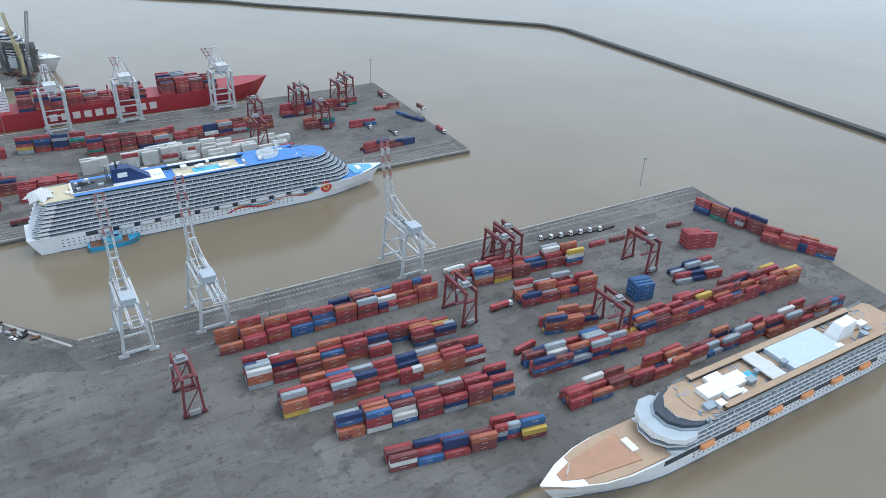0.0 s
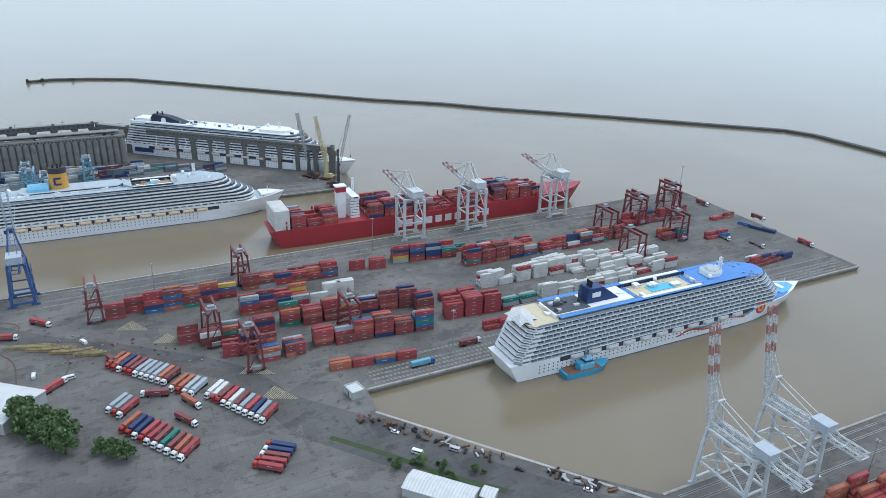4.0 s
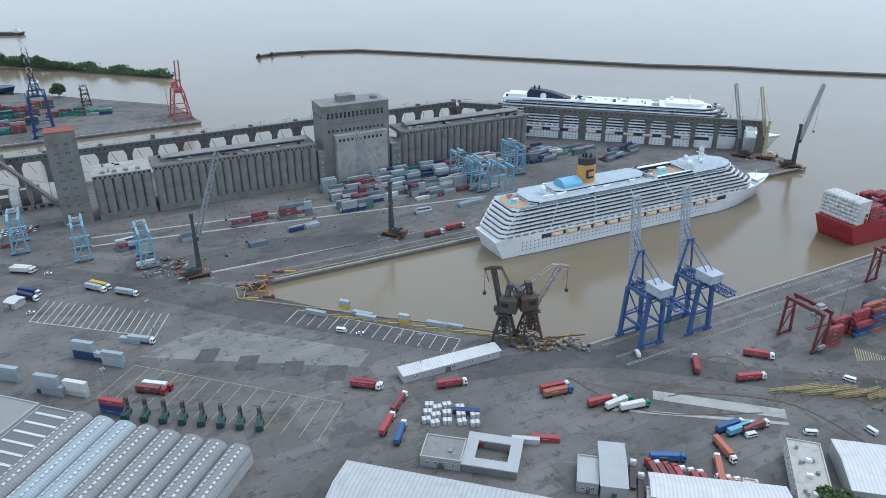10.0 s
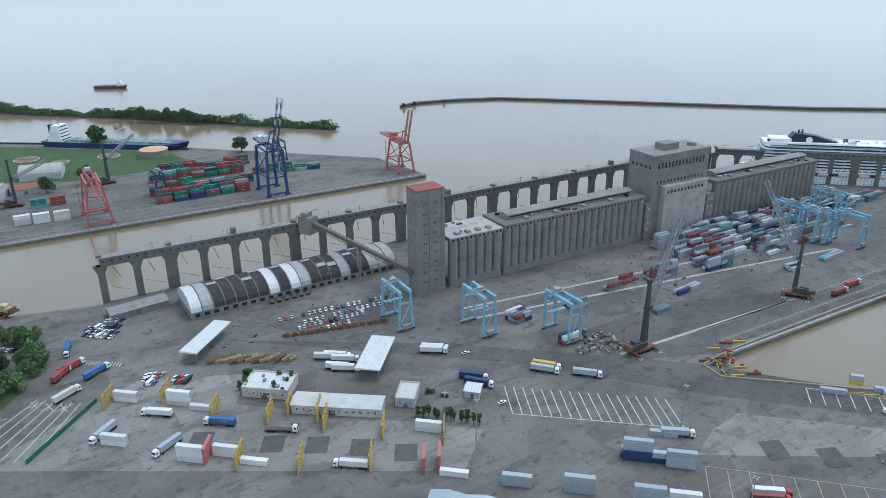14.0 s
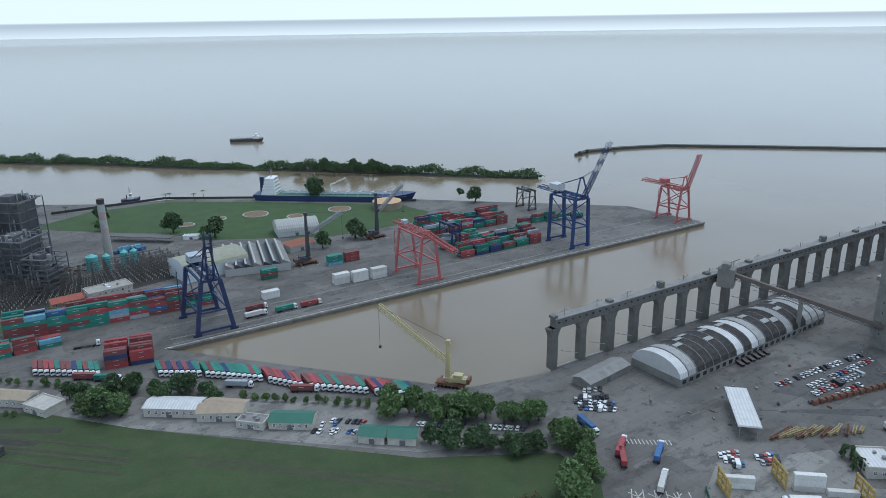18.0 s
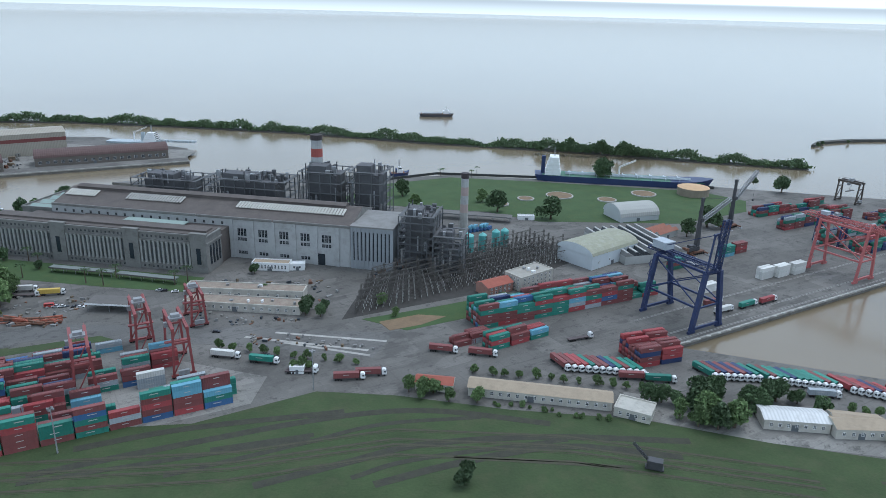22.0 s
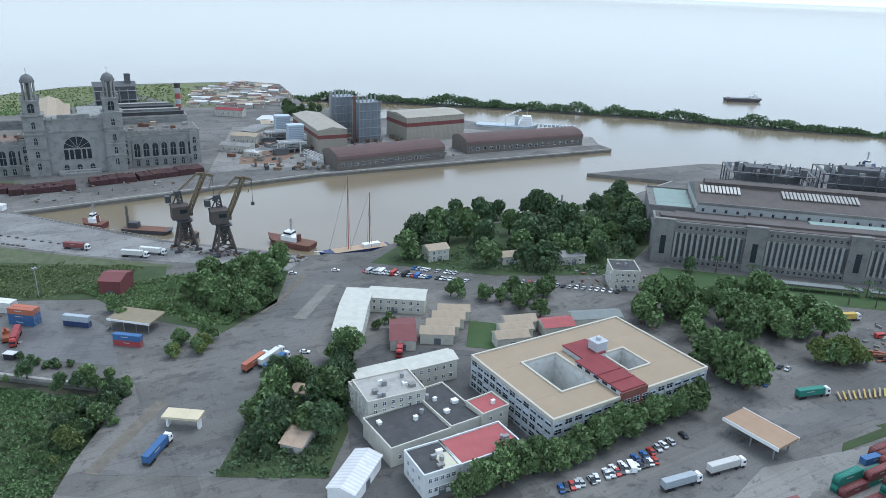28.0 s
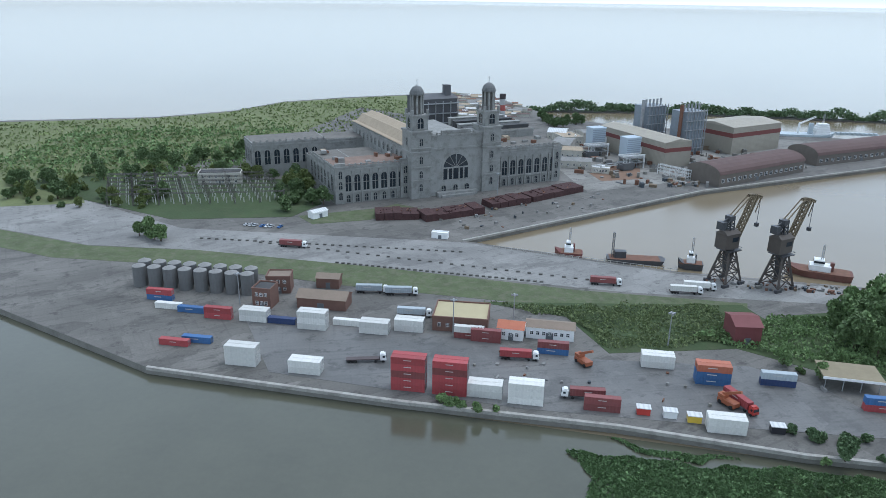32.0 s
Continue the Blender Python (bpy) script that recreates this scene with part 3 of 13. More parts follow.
def wheels(s, x, wide=2.3, r=0.5, m=0):
    for side in (-1, 1):
        y = side * wide / 2
        s.rings([[(x + r * math.cos(a), y + d, r + r * math.sin(a)) for a in [2 * math.pi * i / 10 for i in range(10)]] for d in ((-0.2, 0.2) if side > 0 else (-0.2, 0.2))], m)
    return s


def truck(x, y, turn, load="red", cab="white", trailer=True, group="parked trucks"):
    """A tractor with a skeletal trailer; load is the box it carries, or none. Its nose points along turn."""
    key = (load, cab)
    if key not in TRUCKS:
        base = thing("truck", x, y, 0, turn, f"{cab} lorry with a {WORDS[load] + ' box' if load else 'bare flatbed'} trailer parked on the asphalt", "truck", group)
        c = Shape().box(5.0, -1.2, 0.9, 7.0, 1.2, 3.3).box(7.0, -1.2, 0.9, 7.35, 1.2, 1.9).rings([[(7.0, -1.15, 1.9), (7.0, 1.15, 1.9), (7.0, 1.0, 3.3), (7.0, -1.0, 3.3)], [(7.35, -1.15, 1.9), (7.35, 1.15, 1.9), (7.02, 1.0, 3.3), (7.02, -1.0, 3.3)]])
        c.box(5.3, -1.0, 3.3, 6.6, 1.0, 3.7)
        part("cab", c, CAR_PAINT[cab], base)
        part("windscreen", Shape().box(7.1, -1.05, 2.0, 7.38, 1.05, 2.9).box(5.9, -1.23, 2.0, 6.8, 1.23, 2.8), GLASS, base)
        t = Shape().box(-8.0, -1.1, 1.05, 5.2, -0.7, 1.4).box(-8.0, 0.7, 1.05, 5.2, 1.1, 1.4).box(2.0, -0.5, 0.7, 6.5, 0.5, 1.05)
        for i in range(7):
            t.box(-8.0 + i * 2.0, -1.1, 1.1, -7.8 + i * 2.0, 1.1, 1.35)
        if not load:
            t.box(-8.0, -1.22, 1.4, 4.6, 1.22, 1.5)
        part("trailer", t, mat("chassis steel", (0.09, 0.07, 0.07), 0.7, 0.2, 3, 0.4), base)
        run = Shape().box(6.1, -1.1, 0.4, 6.3, 1.1, 0.6).box(3.3, -1.1, 0.4, 3.5, 1.1, 0.6).box(-6.9, -1.1, 0.45, -4.1, 1.1, 0.55)
        for wx in (6.2, 3.4, -4.2, -5.5, -6.8):
            wheels(run, wx)
        part("running_gear", run, BLACK, base)["kind"] = "stuff"
        if load:
            part("cargo_box", container_mesh(load)[0], None, base, at=(-1.7, 0, 1.42))
        TRUCKS[key] = base
        return base
    ob = copy_thing(TRUCKS[key], place(x, y, 0, turn))
    ob["group"] = group
    return ob


def truck_row(x0, y0, x1, y1, n, turn, loads, cabs=("white", "white", "red"), group="row of parked trucks"):
    for i in range(n):
        f = (i + 0.5) / n
        truck(x0 + (x1 - x0) * f, y0 + (y1 - y0) * f, turn + random.uniform(-2, 2), random.choice(loads), random.choice(cabs), group=group)


def car(x, y, turn, key="white", kind="car", group="parked cars"):
    tag = (key, kind)
    if tag not in CARS:
        if kind == "car":
            s = Shape().rings([[(-2.1, y1, 0.3), (2.15, y1, 0.3), (2.2, y1, 0.75), (1.1, y1, 0.92), (-1.9, y1, 0.98), (-2.2, y1, 0.8)] for y1 in (-0.85, 0.85)])
            s.rings([[(-1.1, y1, 1.38), (0.2, y1, 1.38), (0.25, y1, 1.44), (-1.1, y1, 1.46)] for y1 in (-0.66, 0.66)])
            g = Shape().rings([[(-1.75, -0.78, 0.95), (1.05, -0.78, 0.92), (1.05, 0.78, 0.92), (-1.75, 0.78, 0.95)], [(-1.15, -0.66, 1.39), (0.25, -0.66, 1.39), (0.25, 0.66, 1.39), (-1.15, 0.66, 1.39)]])
        else:
            s = Shape().rings([[(-2.9, y1, 0.4), (2.9, y1, 0.4), (2.95, y1, 1.2), (2.1, y1, 2.25), (-2.8, y1, 2.35), (-2.95, y1, 1.2)] for y1 in (-1.0, 1.0)])
            g = Shape().box(-2.4, -1.03, 1.35, 2.1, 1.03, 1.95).box(2.2, -0.9, 1.35, 2.75, 0.9, 1.85)
        for wx in ((-1.3, 1.35) if kind == "car" else (-1.9, 1.9)):
            wheels(s, wx, 1.6 if kind == "car" else 1.9, 0.34, 1)
        what = "sedan" if kind == "car" else "van"
        base = thing(kind, x, y, 0, turn, f"{key} {what} parked on the asphalt", kind, group, s.mesh(kind, CAR_PAINT[key], BLACK))
        part("window_glass", g, GLASS, base)
        CARS[tag] = base
        return base
    ob = copy_thing(CARS[tag], place(x, y, 0, turn))
    ob["group"] = group
    return ob


CAR_MIX = {"white": 5, "silver": 4, "black": 3, "red": 1.2, "blue": 1}


def car_row(x0, y0, x1, y1, n, turn, fill=0.9, group="row of parked cars"):
    """Cars side by side from one point to another; turn is measured from the row."""
    _, _, _, t = span(x0, y0, x1, y1)
    for i in range(n):
        if random.random() < fill:
            f = (i + 0.5) / n
            car(x0 + (x1 - x0) * f + random.uniform(-.3, .3), y0 + (y1 - y0) * f, t + turn + random.uniform(-4, 4) + (180 if random.random() < .5 else 0), pick(CAR_MIX), "van" if random.random() < 0.08 else "car", group)


# ---- trees and thickets ----
BARK = mat("bark", (0.10, 0.075, 0.055), 0.9, 0.25, 1.5, 0.3)


def leaf_mat(name, rgb, each=0.25):
    if name in MATS:
        return MATS[name]
    m = bpy.data.materials.new(name)
    m.use_nodes = True
    n, ln = m.node_tree.nodes, m.node_tree.links
    b = n["Principled BSDF"]
    b.inputs["Roughness"].default_value = 0.75
    geo, info = n.new("ShaderNodeNewGeometry"), n.new("ShaderNodeObjectInfo")
    h = n.new("ShaderNodeHueSaturation")
    h.inputs["Color"].default_value = (*rgb, 1)
    a, c = n.new("ShaderNodeMapRange"), n.new("ShaderNodeMapRange")
    a.inputs["To Min"].default_value, a.inputs["To Max"].default_value = 0.68, 1.34
    c.inputs["To Min"].default_value, c.inputs["To Max"].default_value = 1 - each, 1 + each
    mul = n.new("ShaderNodeMath")
    mul.operation = "MULTIPLY"
    ln.new(geo.outputs["Random Per Island"], a.inputs["Value"])
    ln.new(info.outputs["Random"], c.inputs["Value"])
    ln.new(a.outputs[0], mul.inputs[0])
    ln.new(c.outputs[0], mul.inputs[1])
    ln.new(mul.outputs[0], h.inputs["Value"])
    ln.new(h.outputs["Color"], b.inputs["Base Color"])
    b.inputs["Subsurface Weight"].default_value = 0.0
    MATS[name] = m
    return m


LEAF = leaf_mat("green foliage", (0.118, 0.178, 0.066))
LEAF_PALE = leaf_mat("pale green foliage", (0.15, 0.19, 0.055))
LEAF_DARK = leaf_mat("dark foliage", (0.076, 0.120, 0.052))
REED = leaf_mat("marsh plants", (0.090, 0.150, 0.056))


def leaf(s, p, size, rng):
    """One small folded clump of leaves."""
    d = Vector((rng.gauss(0, 1), rng.gauss(0, 1), rng.gauss(0, 0.7) + 0.3)).normalized()
    e = d.orthogonal().normalized()
    e.rotate(Matrix.Rotation(rng.uniform(0, 6.28), 3, d))
    f = d.cross(e)
    a, b = size * rng.uniform(0.6, 1.2), size * rng.uniform(0.35, 0.8)
    p = Vector(p)
    n = s.add([tuple(p - e * a), tuple(p + f * b + d * 0.3 * size), tuple(p + e * a), tuple(p - f * b + d * 0.2 * size)])
    s.face([n, n + 1, n + 2])
    s.face([n, n + 2, n + 3])


CROWNS = {}


def crown_mesh(kind, seed, tint):
    key = (kind, seed, tint.name)
    if key not in CROWNS:
        rng = random.Random(seed * 7 + len(kind))
        s = Shape()
        if kind == "palm":
            for i in range(16):
                a = 2 * math.pi * i / 16 + rng.uniform(-.2, .2)
                lift = rng.uniform(0.1, 0.8)
                for k in range(6):
                    r = 0.5 + k * 0.5
                    leaf(s, (r * math.cos(a), r * math.sin(a), 8.4 + lift * r * 0.6 - 0.16 * r * r), 0.45, rng)
        else:
            wide, tall, base, n = {"broad": (4.9, 7.2, 1.6, 1250), "tall": (2.4, 9.0, 1.2, 700), "bush": (2.6, 3.0, 0.2, 440)}[kind]
            blobs = []
            for i in range(11 if kind != "bush" else 7):
                a, r, h = rng.uniform(0, 6.28), wide * rng.uniform(0.1, 0.72), rng.random()
                blobs.append((r * math.cos(a) * (1.1 - 0.6 * h), r * math.sin(a) * (1.1 - 0.6 * h), base + tall * (0.2 + 0.72 * h), wide * rng.uniform(0.28, 0.5)))
            for i in range(n):
                x, y, z, r = rng.choice(blobs)
                v = Vector((rng.gauss(0, 1), rng.gauss(0, 1), rng.gauss(0, 1) * 0.85 + 0.2)).normalized() * r * rng.uniform(0.65, 1.08)
                leaf(s, (x + v.x, y + v.y, max(0.2, z + v.z)), 0.74, rng)
        CROWNS[key] = s.mesh("crown", tint)
    return CROWNS[key]


TRUNKS = {}


def trunk_mesh(kind):
    if kind not in TRUNKS:
        s = Shape()
        if kind == "palm":
            s.rings([[(r * math.cos(a) + bend, r * math.sin(a), z) for a in [math.pi * i / 3 for i in range(6)]] for z, r, bend in ((0, 0.35, 0), (4, 0.25, 0.1), (8.6, 0.2, 0.0))])
        else:
            top = {"broad": 5.0, "tall": 7.0, "bush": 1.6}[kind]
            s.rings([[(r * math.cos(a), r * math.sin(a), z) for a in [math.pi * i / 4 for i in range(8)]] for z, r in ((0, 0.42), (top * 0.4, 0.3), (top, 0.16))])
            for i in range(6):
                a = i * 1.05
                s.beam((0, 0, top * 0.45), (2.2 * math.cos(a), 2.2 * math.sin(a), top * (0.8 + 0.1 * (i % 3))), 0.16)
        TRUNKS[kind] = s.mesh("trunk", BARK)
    return TRUNKS[kind]


TREE_N = [0]


FAR_TREES = {}
JOINED = ("basin grove", "island trees", "station grove", "breakwater trees", "lawn trees", "field trees", "depot trees", "office trees", "bank bushes", "undergrowth trees")


def tree(x, y, size=1.0, kind="broad", tint=None, group="trees", z=0.0):
    """A tree of its own; those of the far groves, past the first few hundred, are laid into one mass."""
    TREE_N[0] += 1
    sizes = (size * random.uniform(0.85, 1.15), size * random.uniform(0.85, 1.15), size * random.uniform(0.88, 1.12))
    turn = random.uniform(0, 360)
    if group in JOINED:
        FAR_TREES.setdefault(group, []).append((crown_mesh(kind, TREE_N[0] % 4, tint or LEAF), place(x, y, z, turn) @ Matrix.Diagonal((*sizes, 1))))
        FAR_TREES[group].append((trunk_mesh(kind), place(x, y, z, turn) @ Matrix.Diagonal((*sizes, 1))))
        return None
    words = {"broad": "broad leafy tree with a rounded uneven crown", "tall": "slender upright leafy tree", "bush": "low leafy bush", "palm": "palm tree with a thin trunk and feathery crown"}[kind]
    ob = thing("bush" if kind == "bush" else "palm_tree" if kind == "palm" else "tree", x, y, z, turn, words + " on the ground", "bush" if kind == "bush" else "tree", group)
    ob.scale = sizes
    part("trunk", trunk_mesh(kind), None, ob)
    part("crown", crown_mesh(kind, TREE_N[0] % 4, tint or LEAF), None, ob)
    return ob


def finish_trees():
    """Joins the trees of each far grove into one mesh."""
    for group, items in FAR_TREES.items():
        verts, loops, totals, slots, mats_used, nv = [], [], [], [], [], 0
        for me, m in items:
            co = np.empty(len(me.vertices) * 3)
            me.vertices.foreach_get("co", co)
            m = np.array(m)
            verts.append(co.reshape(-1, 3) @ m[:3, :3].T + m[:3, 3])
            lv, lt = np.empty(len(me.loops), int), np.empty(len(me.polygons), int)
            me.loops.foreach_get("vertex_index", lv)
            me.polygons.foreach_get("loop_total", lt)
            loops.append(lv + nv)
            totals.append(lt)
            if me.materials[0] not in mats_used:
                mats_used.append(me.materials[0])
            slots.append(np.full(len(lt), mats_used.index(me.materials[0])))
            nv += len(co) // 3
        verts, loops, totals, slots = (np.concatenate(q) for q in (verts, loops, totals, slots))
        starts = np.concatenate(([0], np.cumsum(totals)[:-1]))
        me = bpy.data.meshes.new("far_trees")
        me.vertices.add(len(verts))
        me.vertices.foreach_set("co", verts.ravel())
        me.loops.add(len(loops))
        me.loops.foreach_set("vertex_index", loops)
        me.polygons.add(len(starts))
        me.polygons.foreach_set("loop_start", starts)
        me.polygons.foreach_set("material_index", slots)
        for mt in mats_used:
            me.materials.append(mt)
        me.update(calc_edges=True)
        me.validate()
        thing("far_trees", 0, 0, kind="stuff", label=f"dense green leafy trees of the {group}", category="trees", data=me)


def tree_line(x0, y0, x1, y1, n, size=1.0, kind="broad", tint=None, spread=3.0, group="tree row"):
    for i in range(n):
        f = (i + 0.5) / n
        tree(x0 + (x1 - x0) * f + random.uniform(-spread, spread), y0 + (y1 - y0) * f + random.uniform(-spread, spread), size * random.uniform(0.75, 1.2), kind, tint, group)


def inside(x, y, pts):
    hit = False
    for (xa, ya), (xb, yb) in zip(pts, pts[1:] + pts[:1]):
        if (ya > y) != (yb > y) and x < (xb - xa) * (y - ya) / (yb - ya) + xa:
            hit = not hit
    return hit


def scatter(pts, n, rng):
    xs, ys = [p[0] for p in pts], [p[1] for p in pts]
    out = []
    while len(out) < n:
        x, y = rng.uniform(min(xs), max(xs)), rng.uniform(min(ys), max(ys))
        if inside(x, y, pts):
            out.append((x, y))
    return out


def grove(pts, n, size=1.0, kinds=("broad",), tints=None, group="grove"):
    rng = random.Random(n + int(abs(pts[0][0])))
    for x, y in scatter(pts, n, rng):
        tree(x, y, size * rng.uniform(0.7, 1.2), rng.choice(kinds), rng.choice(tints or [LEAF]), group)


def thicket(name, pts, n, high, leaf_size, tint, label, z=0.0, lumps=14.0, edge=1.0):
    """A close growth of small plants, as one mass of leaves with an uneven top."""
    rng = random.Random(n)
    s = Shape()
    for x, y in scatter(pts, n, rng):
        x, y = x + 5 * noise.noise((x / 13, y / 13, 9.0)) * edge, y + 5 * noise.noise((x / 13, y / 13, 19.0)) * edge
        lump = 0.5 + 0.9 * noise.noise((x / lumps, y / lumps, 0.0)) + 0.5 * noise.noise((x / lumps * 3, y / lumps * 3, 5.0))
        leaf(s, (x, y, z + max(0.1, high * lump * rng.uniform(0.6, 1.0))), leaf_size, rng)
    return thing(name, 0, 0, kind="stuff", label=label, category="plants", data=s.mesh(name, tint))


def head(x0, y0, x1, y1):
    return math.degrees(math.atan2(y1 - y0, x1 - x0))


def clutter(pts, n, label, seed=1, big=1.6):
    """Small stored goods, pallets, drums and debris strewn over a yard, as one mass."""
    rng = random.Random(seed)
    s = Shape()
    for x, y in scatter(pts, n, rng):
        a, b, h, t = rng.uniform(0.5, big * 2), rng.uniform(0.4, big), rng.uniform(0.25, big), rng.uniform(0, 3.14)
        m = rng.randrange(6)
        if rng.random() < 0.2:
            s.tube(x, y, 0, h, 0.4 * big, 0.4 * big, 7, m)
        else:
            c, d = math.cos(t), math.sin(t)
            s.prism([(x + c * u * a - d * v * b, y + d * u * a + c * v * b) for u, v in ((-.5, -.5), (.5, -.5), (.5, .5), (-.5, .5))], 0, h, m)
    return thing("yard_clutter", 0, 0, kind="stuff", label=label, category="clutter", data=s.mesh("yard_clutter", RUST, ROOF_GREY, MATS["quay wall concrete"], mat("weathered timber", (0.17, 0.13, 0.09), 0.9, 0.2, 2, 0.3), ROOF_GREY, mat("dark tarpaulin", (0.05, 0.06, 0.07), 0.7, 0.2, 2, 0.3)))


# ---- cranes ----
def crane_paint(name, rgb):
    return mat(name, rgb, 0.5, 0.10, 6, 0.6, dirt=tuple(0.5 * c + 0.06 for c in rgb), dirt_amount=0.5)


CRANE_WHITE = crane_paint("white crane paint", (0.54, 0.55, 0.55))
CRANE_BLUE = crane_paint("blue crane paint", (0.05, 0.105, 0.25))
CRANE_NAVY = crane_paint("navy crane paint", (0.025, 0.04, 0.11))
CRANE_RED = crane_paint("maroon crane paint", (0.175, 0.042, 0.045))
CRANE_FADED = crane_paint("faded red crane paint", (0.26, 0.062, 0.06))
CRANE_PALE = crane_paint("pale grey crane paint", (0.42, 0.46, 0.50))
CRANE_PINK = crane_paint("pinkish red crane paint", (0.44, 0.13, 0.125))
CRANE_SKY = crane_paint("light blue crane paint", (0.22, 0.40, 0.50))
CRANE_YELLOW = crane_paint("faded yellow crane paint", (0.48, 0.41, 0.22))
CRANE_BROWN = crane_paint("rusty brown crane paint", (0.085, 0.068, 0.056))
CRANE_DARK = crane_paint("dark grey crane paint", (0.06, 0.06, 0.065))


def sts_crane(x, y, turn, paint, colour, gauge=20, wide=17, deck=33, apex=52, boom=42, back=18, up=80, house=None, tip=None, name="ship_to_shore_crane", group="quay cranes", thick=1.5, hs=1.0, splay=1.0):
    """Rail-mounted quay crane: x is the middle of its landside rail, y grows towards the water; up is the lift of its boom in degrees; splay draws the heads of the legs together."""
    ob = thing(name, x, y, 0, turn, f"{colour} steel container crane with a {'raised' if up > 20 else 'lowered'} boom on quay rails", "crane", group)
    house, tip = house or ROOF_WHITE, tip or paint
    h, b = wide / 2, thick
    for sx in (-h, h):
        for sy in (0, gauge):
            part("leg", Shape().beam((sx, sy, 1.4), (sx * splay, sy, deck), b, b).box(sx - 2.6, sy - 0.7, 0, sx + 2.6, sy + 0.7, 1.5), paint, ob)
        low, top_x = sx * (1 + (splay - 1) * 0.42), sx * splay
        f = Shape().beam((low, 0, deck * 0.42), (low, gauge, deck * 0.42), 1.1).beam((low, 0, deck * 0.45), (top_x, gauge, deck * 0.95), 0.6).beam((low, gauge, deck * 0.45), (top_x, 0, deck * 0.95), 0.6).beam((top_x, 0, deck), (top_x, gauge, deck), 1.3)
        part("side_frame", f, paint, ob)
    part("sill_beam", Shape().beam((-h, 0, 2.4), (h, 0, 2.4), 1.1, 1.4), paint, ob)
    part("sill_beam", Shape().beam((-h, gauge, 2.4), (h, gauge, 2.4), 1.1, 1.4), paint, ob)
    for sy in (0, gauge):
        part("portal_beam", Shape().beam((-h * splay, sy, deck), (h * splay, sy, deck), 1.4).beam((-h * (0.58 + 0.42 * splay), sy, deck * 0.42), (h * (0.58 + 0.42 * splay), sy, deck * 0.42), 0.9), paint, ob)
    g = Shape()
    for sx in (-2.6, 2.6):
        g.truss((sx, -back, deck + 1.6), (sx, gauge + 2, deck + 1.6), 1.0, 2.2, 12, 0.3)
    for i in range(6):
        yy = -back + (gauge + back) * i / 5
        g.beam((-2.6, yy, deck + 1.0), (2.6, yy, deck + 1.0), 0.5)
    part("girder", g, paint, ob)
    a = Shape().beam((-h * splay, gauge, deck), (-1.5, gauge - 1, apex), 0.9).beam((h * splay, gauge, deck), (1.5, gauge - 1, apex), 0.9).beam((-2.2, gauge - 1, apex), (2.2, gauge - 1, apex), 1.2)
    a.beam((-1.5, gauge - 1, apex), (-2.6, -back * 0.5, deck + 2), 0.4).beam((1.5, gauge - 1, apex), (2.6, -back * 0.5, deck + 2), 0.4)
    part("apex_frame", a, paint, ob)
    r = radians(up)
    root = Vector((0, gauge + 2, deck + 1.6))
    end = root + Vector((0, boom * math.cos(r), boom * math.sin(r)))
    bm = Shape()
    for k in range(10):
        p, q = root.lerp(end, k / 10), root.lerp(end, (k + 1) / 10)
        band = 1 if tip is CRANE_PALE or (k > 3 and k % 2) else 0
        for sx in (-2.0, 2.0):
            bm.truss(p + Vector((sx, 0, 0)), q + Vector((sx, 0, 0)), 0.8, 1.9, 2, 0.26, m=band)
        bm.beam(q + Vector((-2.0, 0, 0)), q + Vector((2.0, 0, 0)), 0.35, 0.35, m=band)
    part("boom", bm, (paint, tip), ob)
    st = Shape()
    for sx in (-1.5, 1.5):
        st.beam((sx, gauge - 1, apex), tuple(root.lerp(end, 0.55) + Vector((sx, 0, 0))), 0.25)
        if up < 20:
            st.beam((sx, gauge - 1, apex), tuple(root.lerp(end, 0.93) + Vector((sx, 0, 0))), 0.25)
    part("tie_bar", st, paint, ob)
    mh = Shape().box(-4.2 * hs, -6.5 * hs, deck + 3.0, 4.2 * hs, 4.5 * hs, deck + 3 + 4.6 * hs).box(-4.5 * hs, -6.8 * hs, deck + 3 + 4.6 * hs, 4.5 * hs, 4.8 * hs, deck + 3.4 + 4.6 * hs)
    part("machinery_house", mh, house, ob)
    part("trolley_cab", Shape().box(-3.2, gauge * 0.55, deck - 3.2, -0.8, gauge * 0.55 + 3, deck - 0.6).box(-3.0, gauge * 0.5, deck - 0.6, 3.0, gauge * 0.55 + 5, deck + 0.4), STEEL, ob)
    ladder = Shape().beam((h + 1.2, 2.2, 2.4), (h + 1.2, 2.2, deck), 0.2)
    for i in range(10):
        z0, z1 = 3 + i * (deck - 4) / 10, 3 + (i + 1) * (deck - 4) / 10
        ladder.beam((h + 1.2, 1.0 if i % 2 else 3.4, z0), (h + 1.2, 3.4 if i % 2 else 1.0, z1), 0.5, 0.2)
    part("stair", ladder, paint, ob)
    return ob


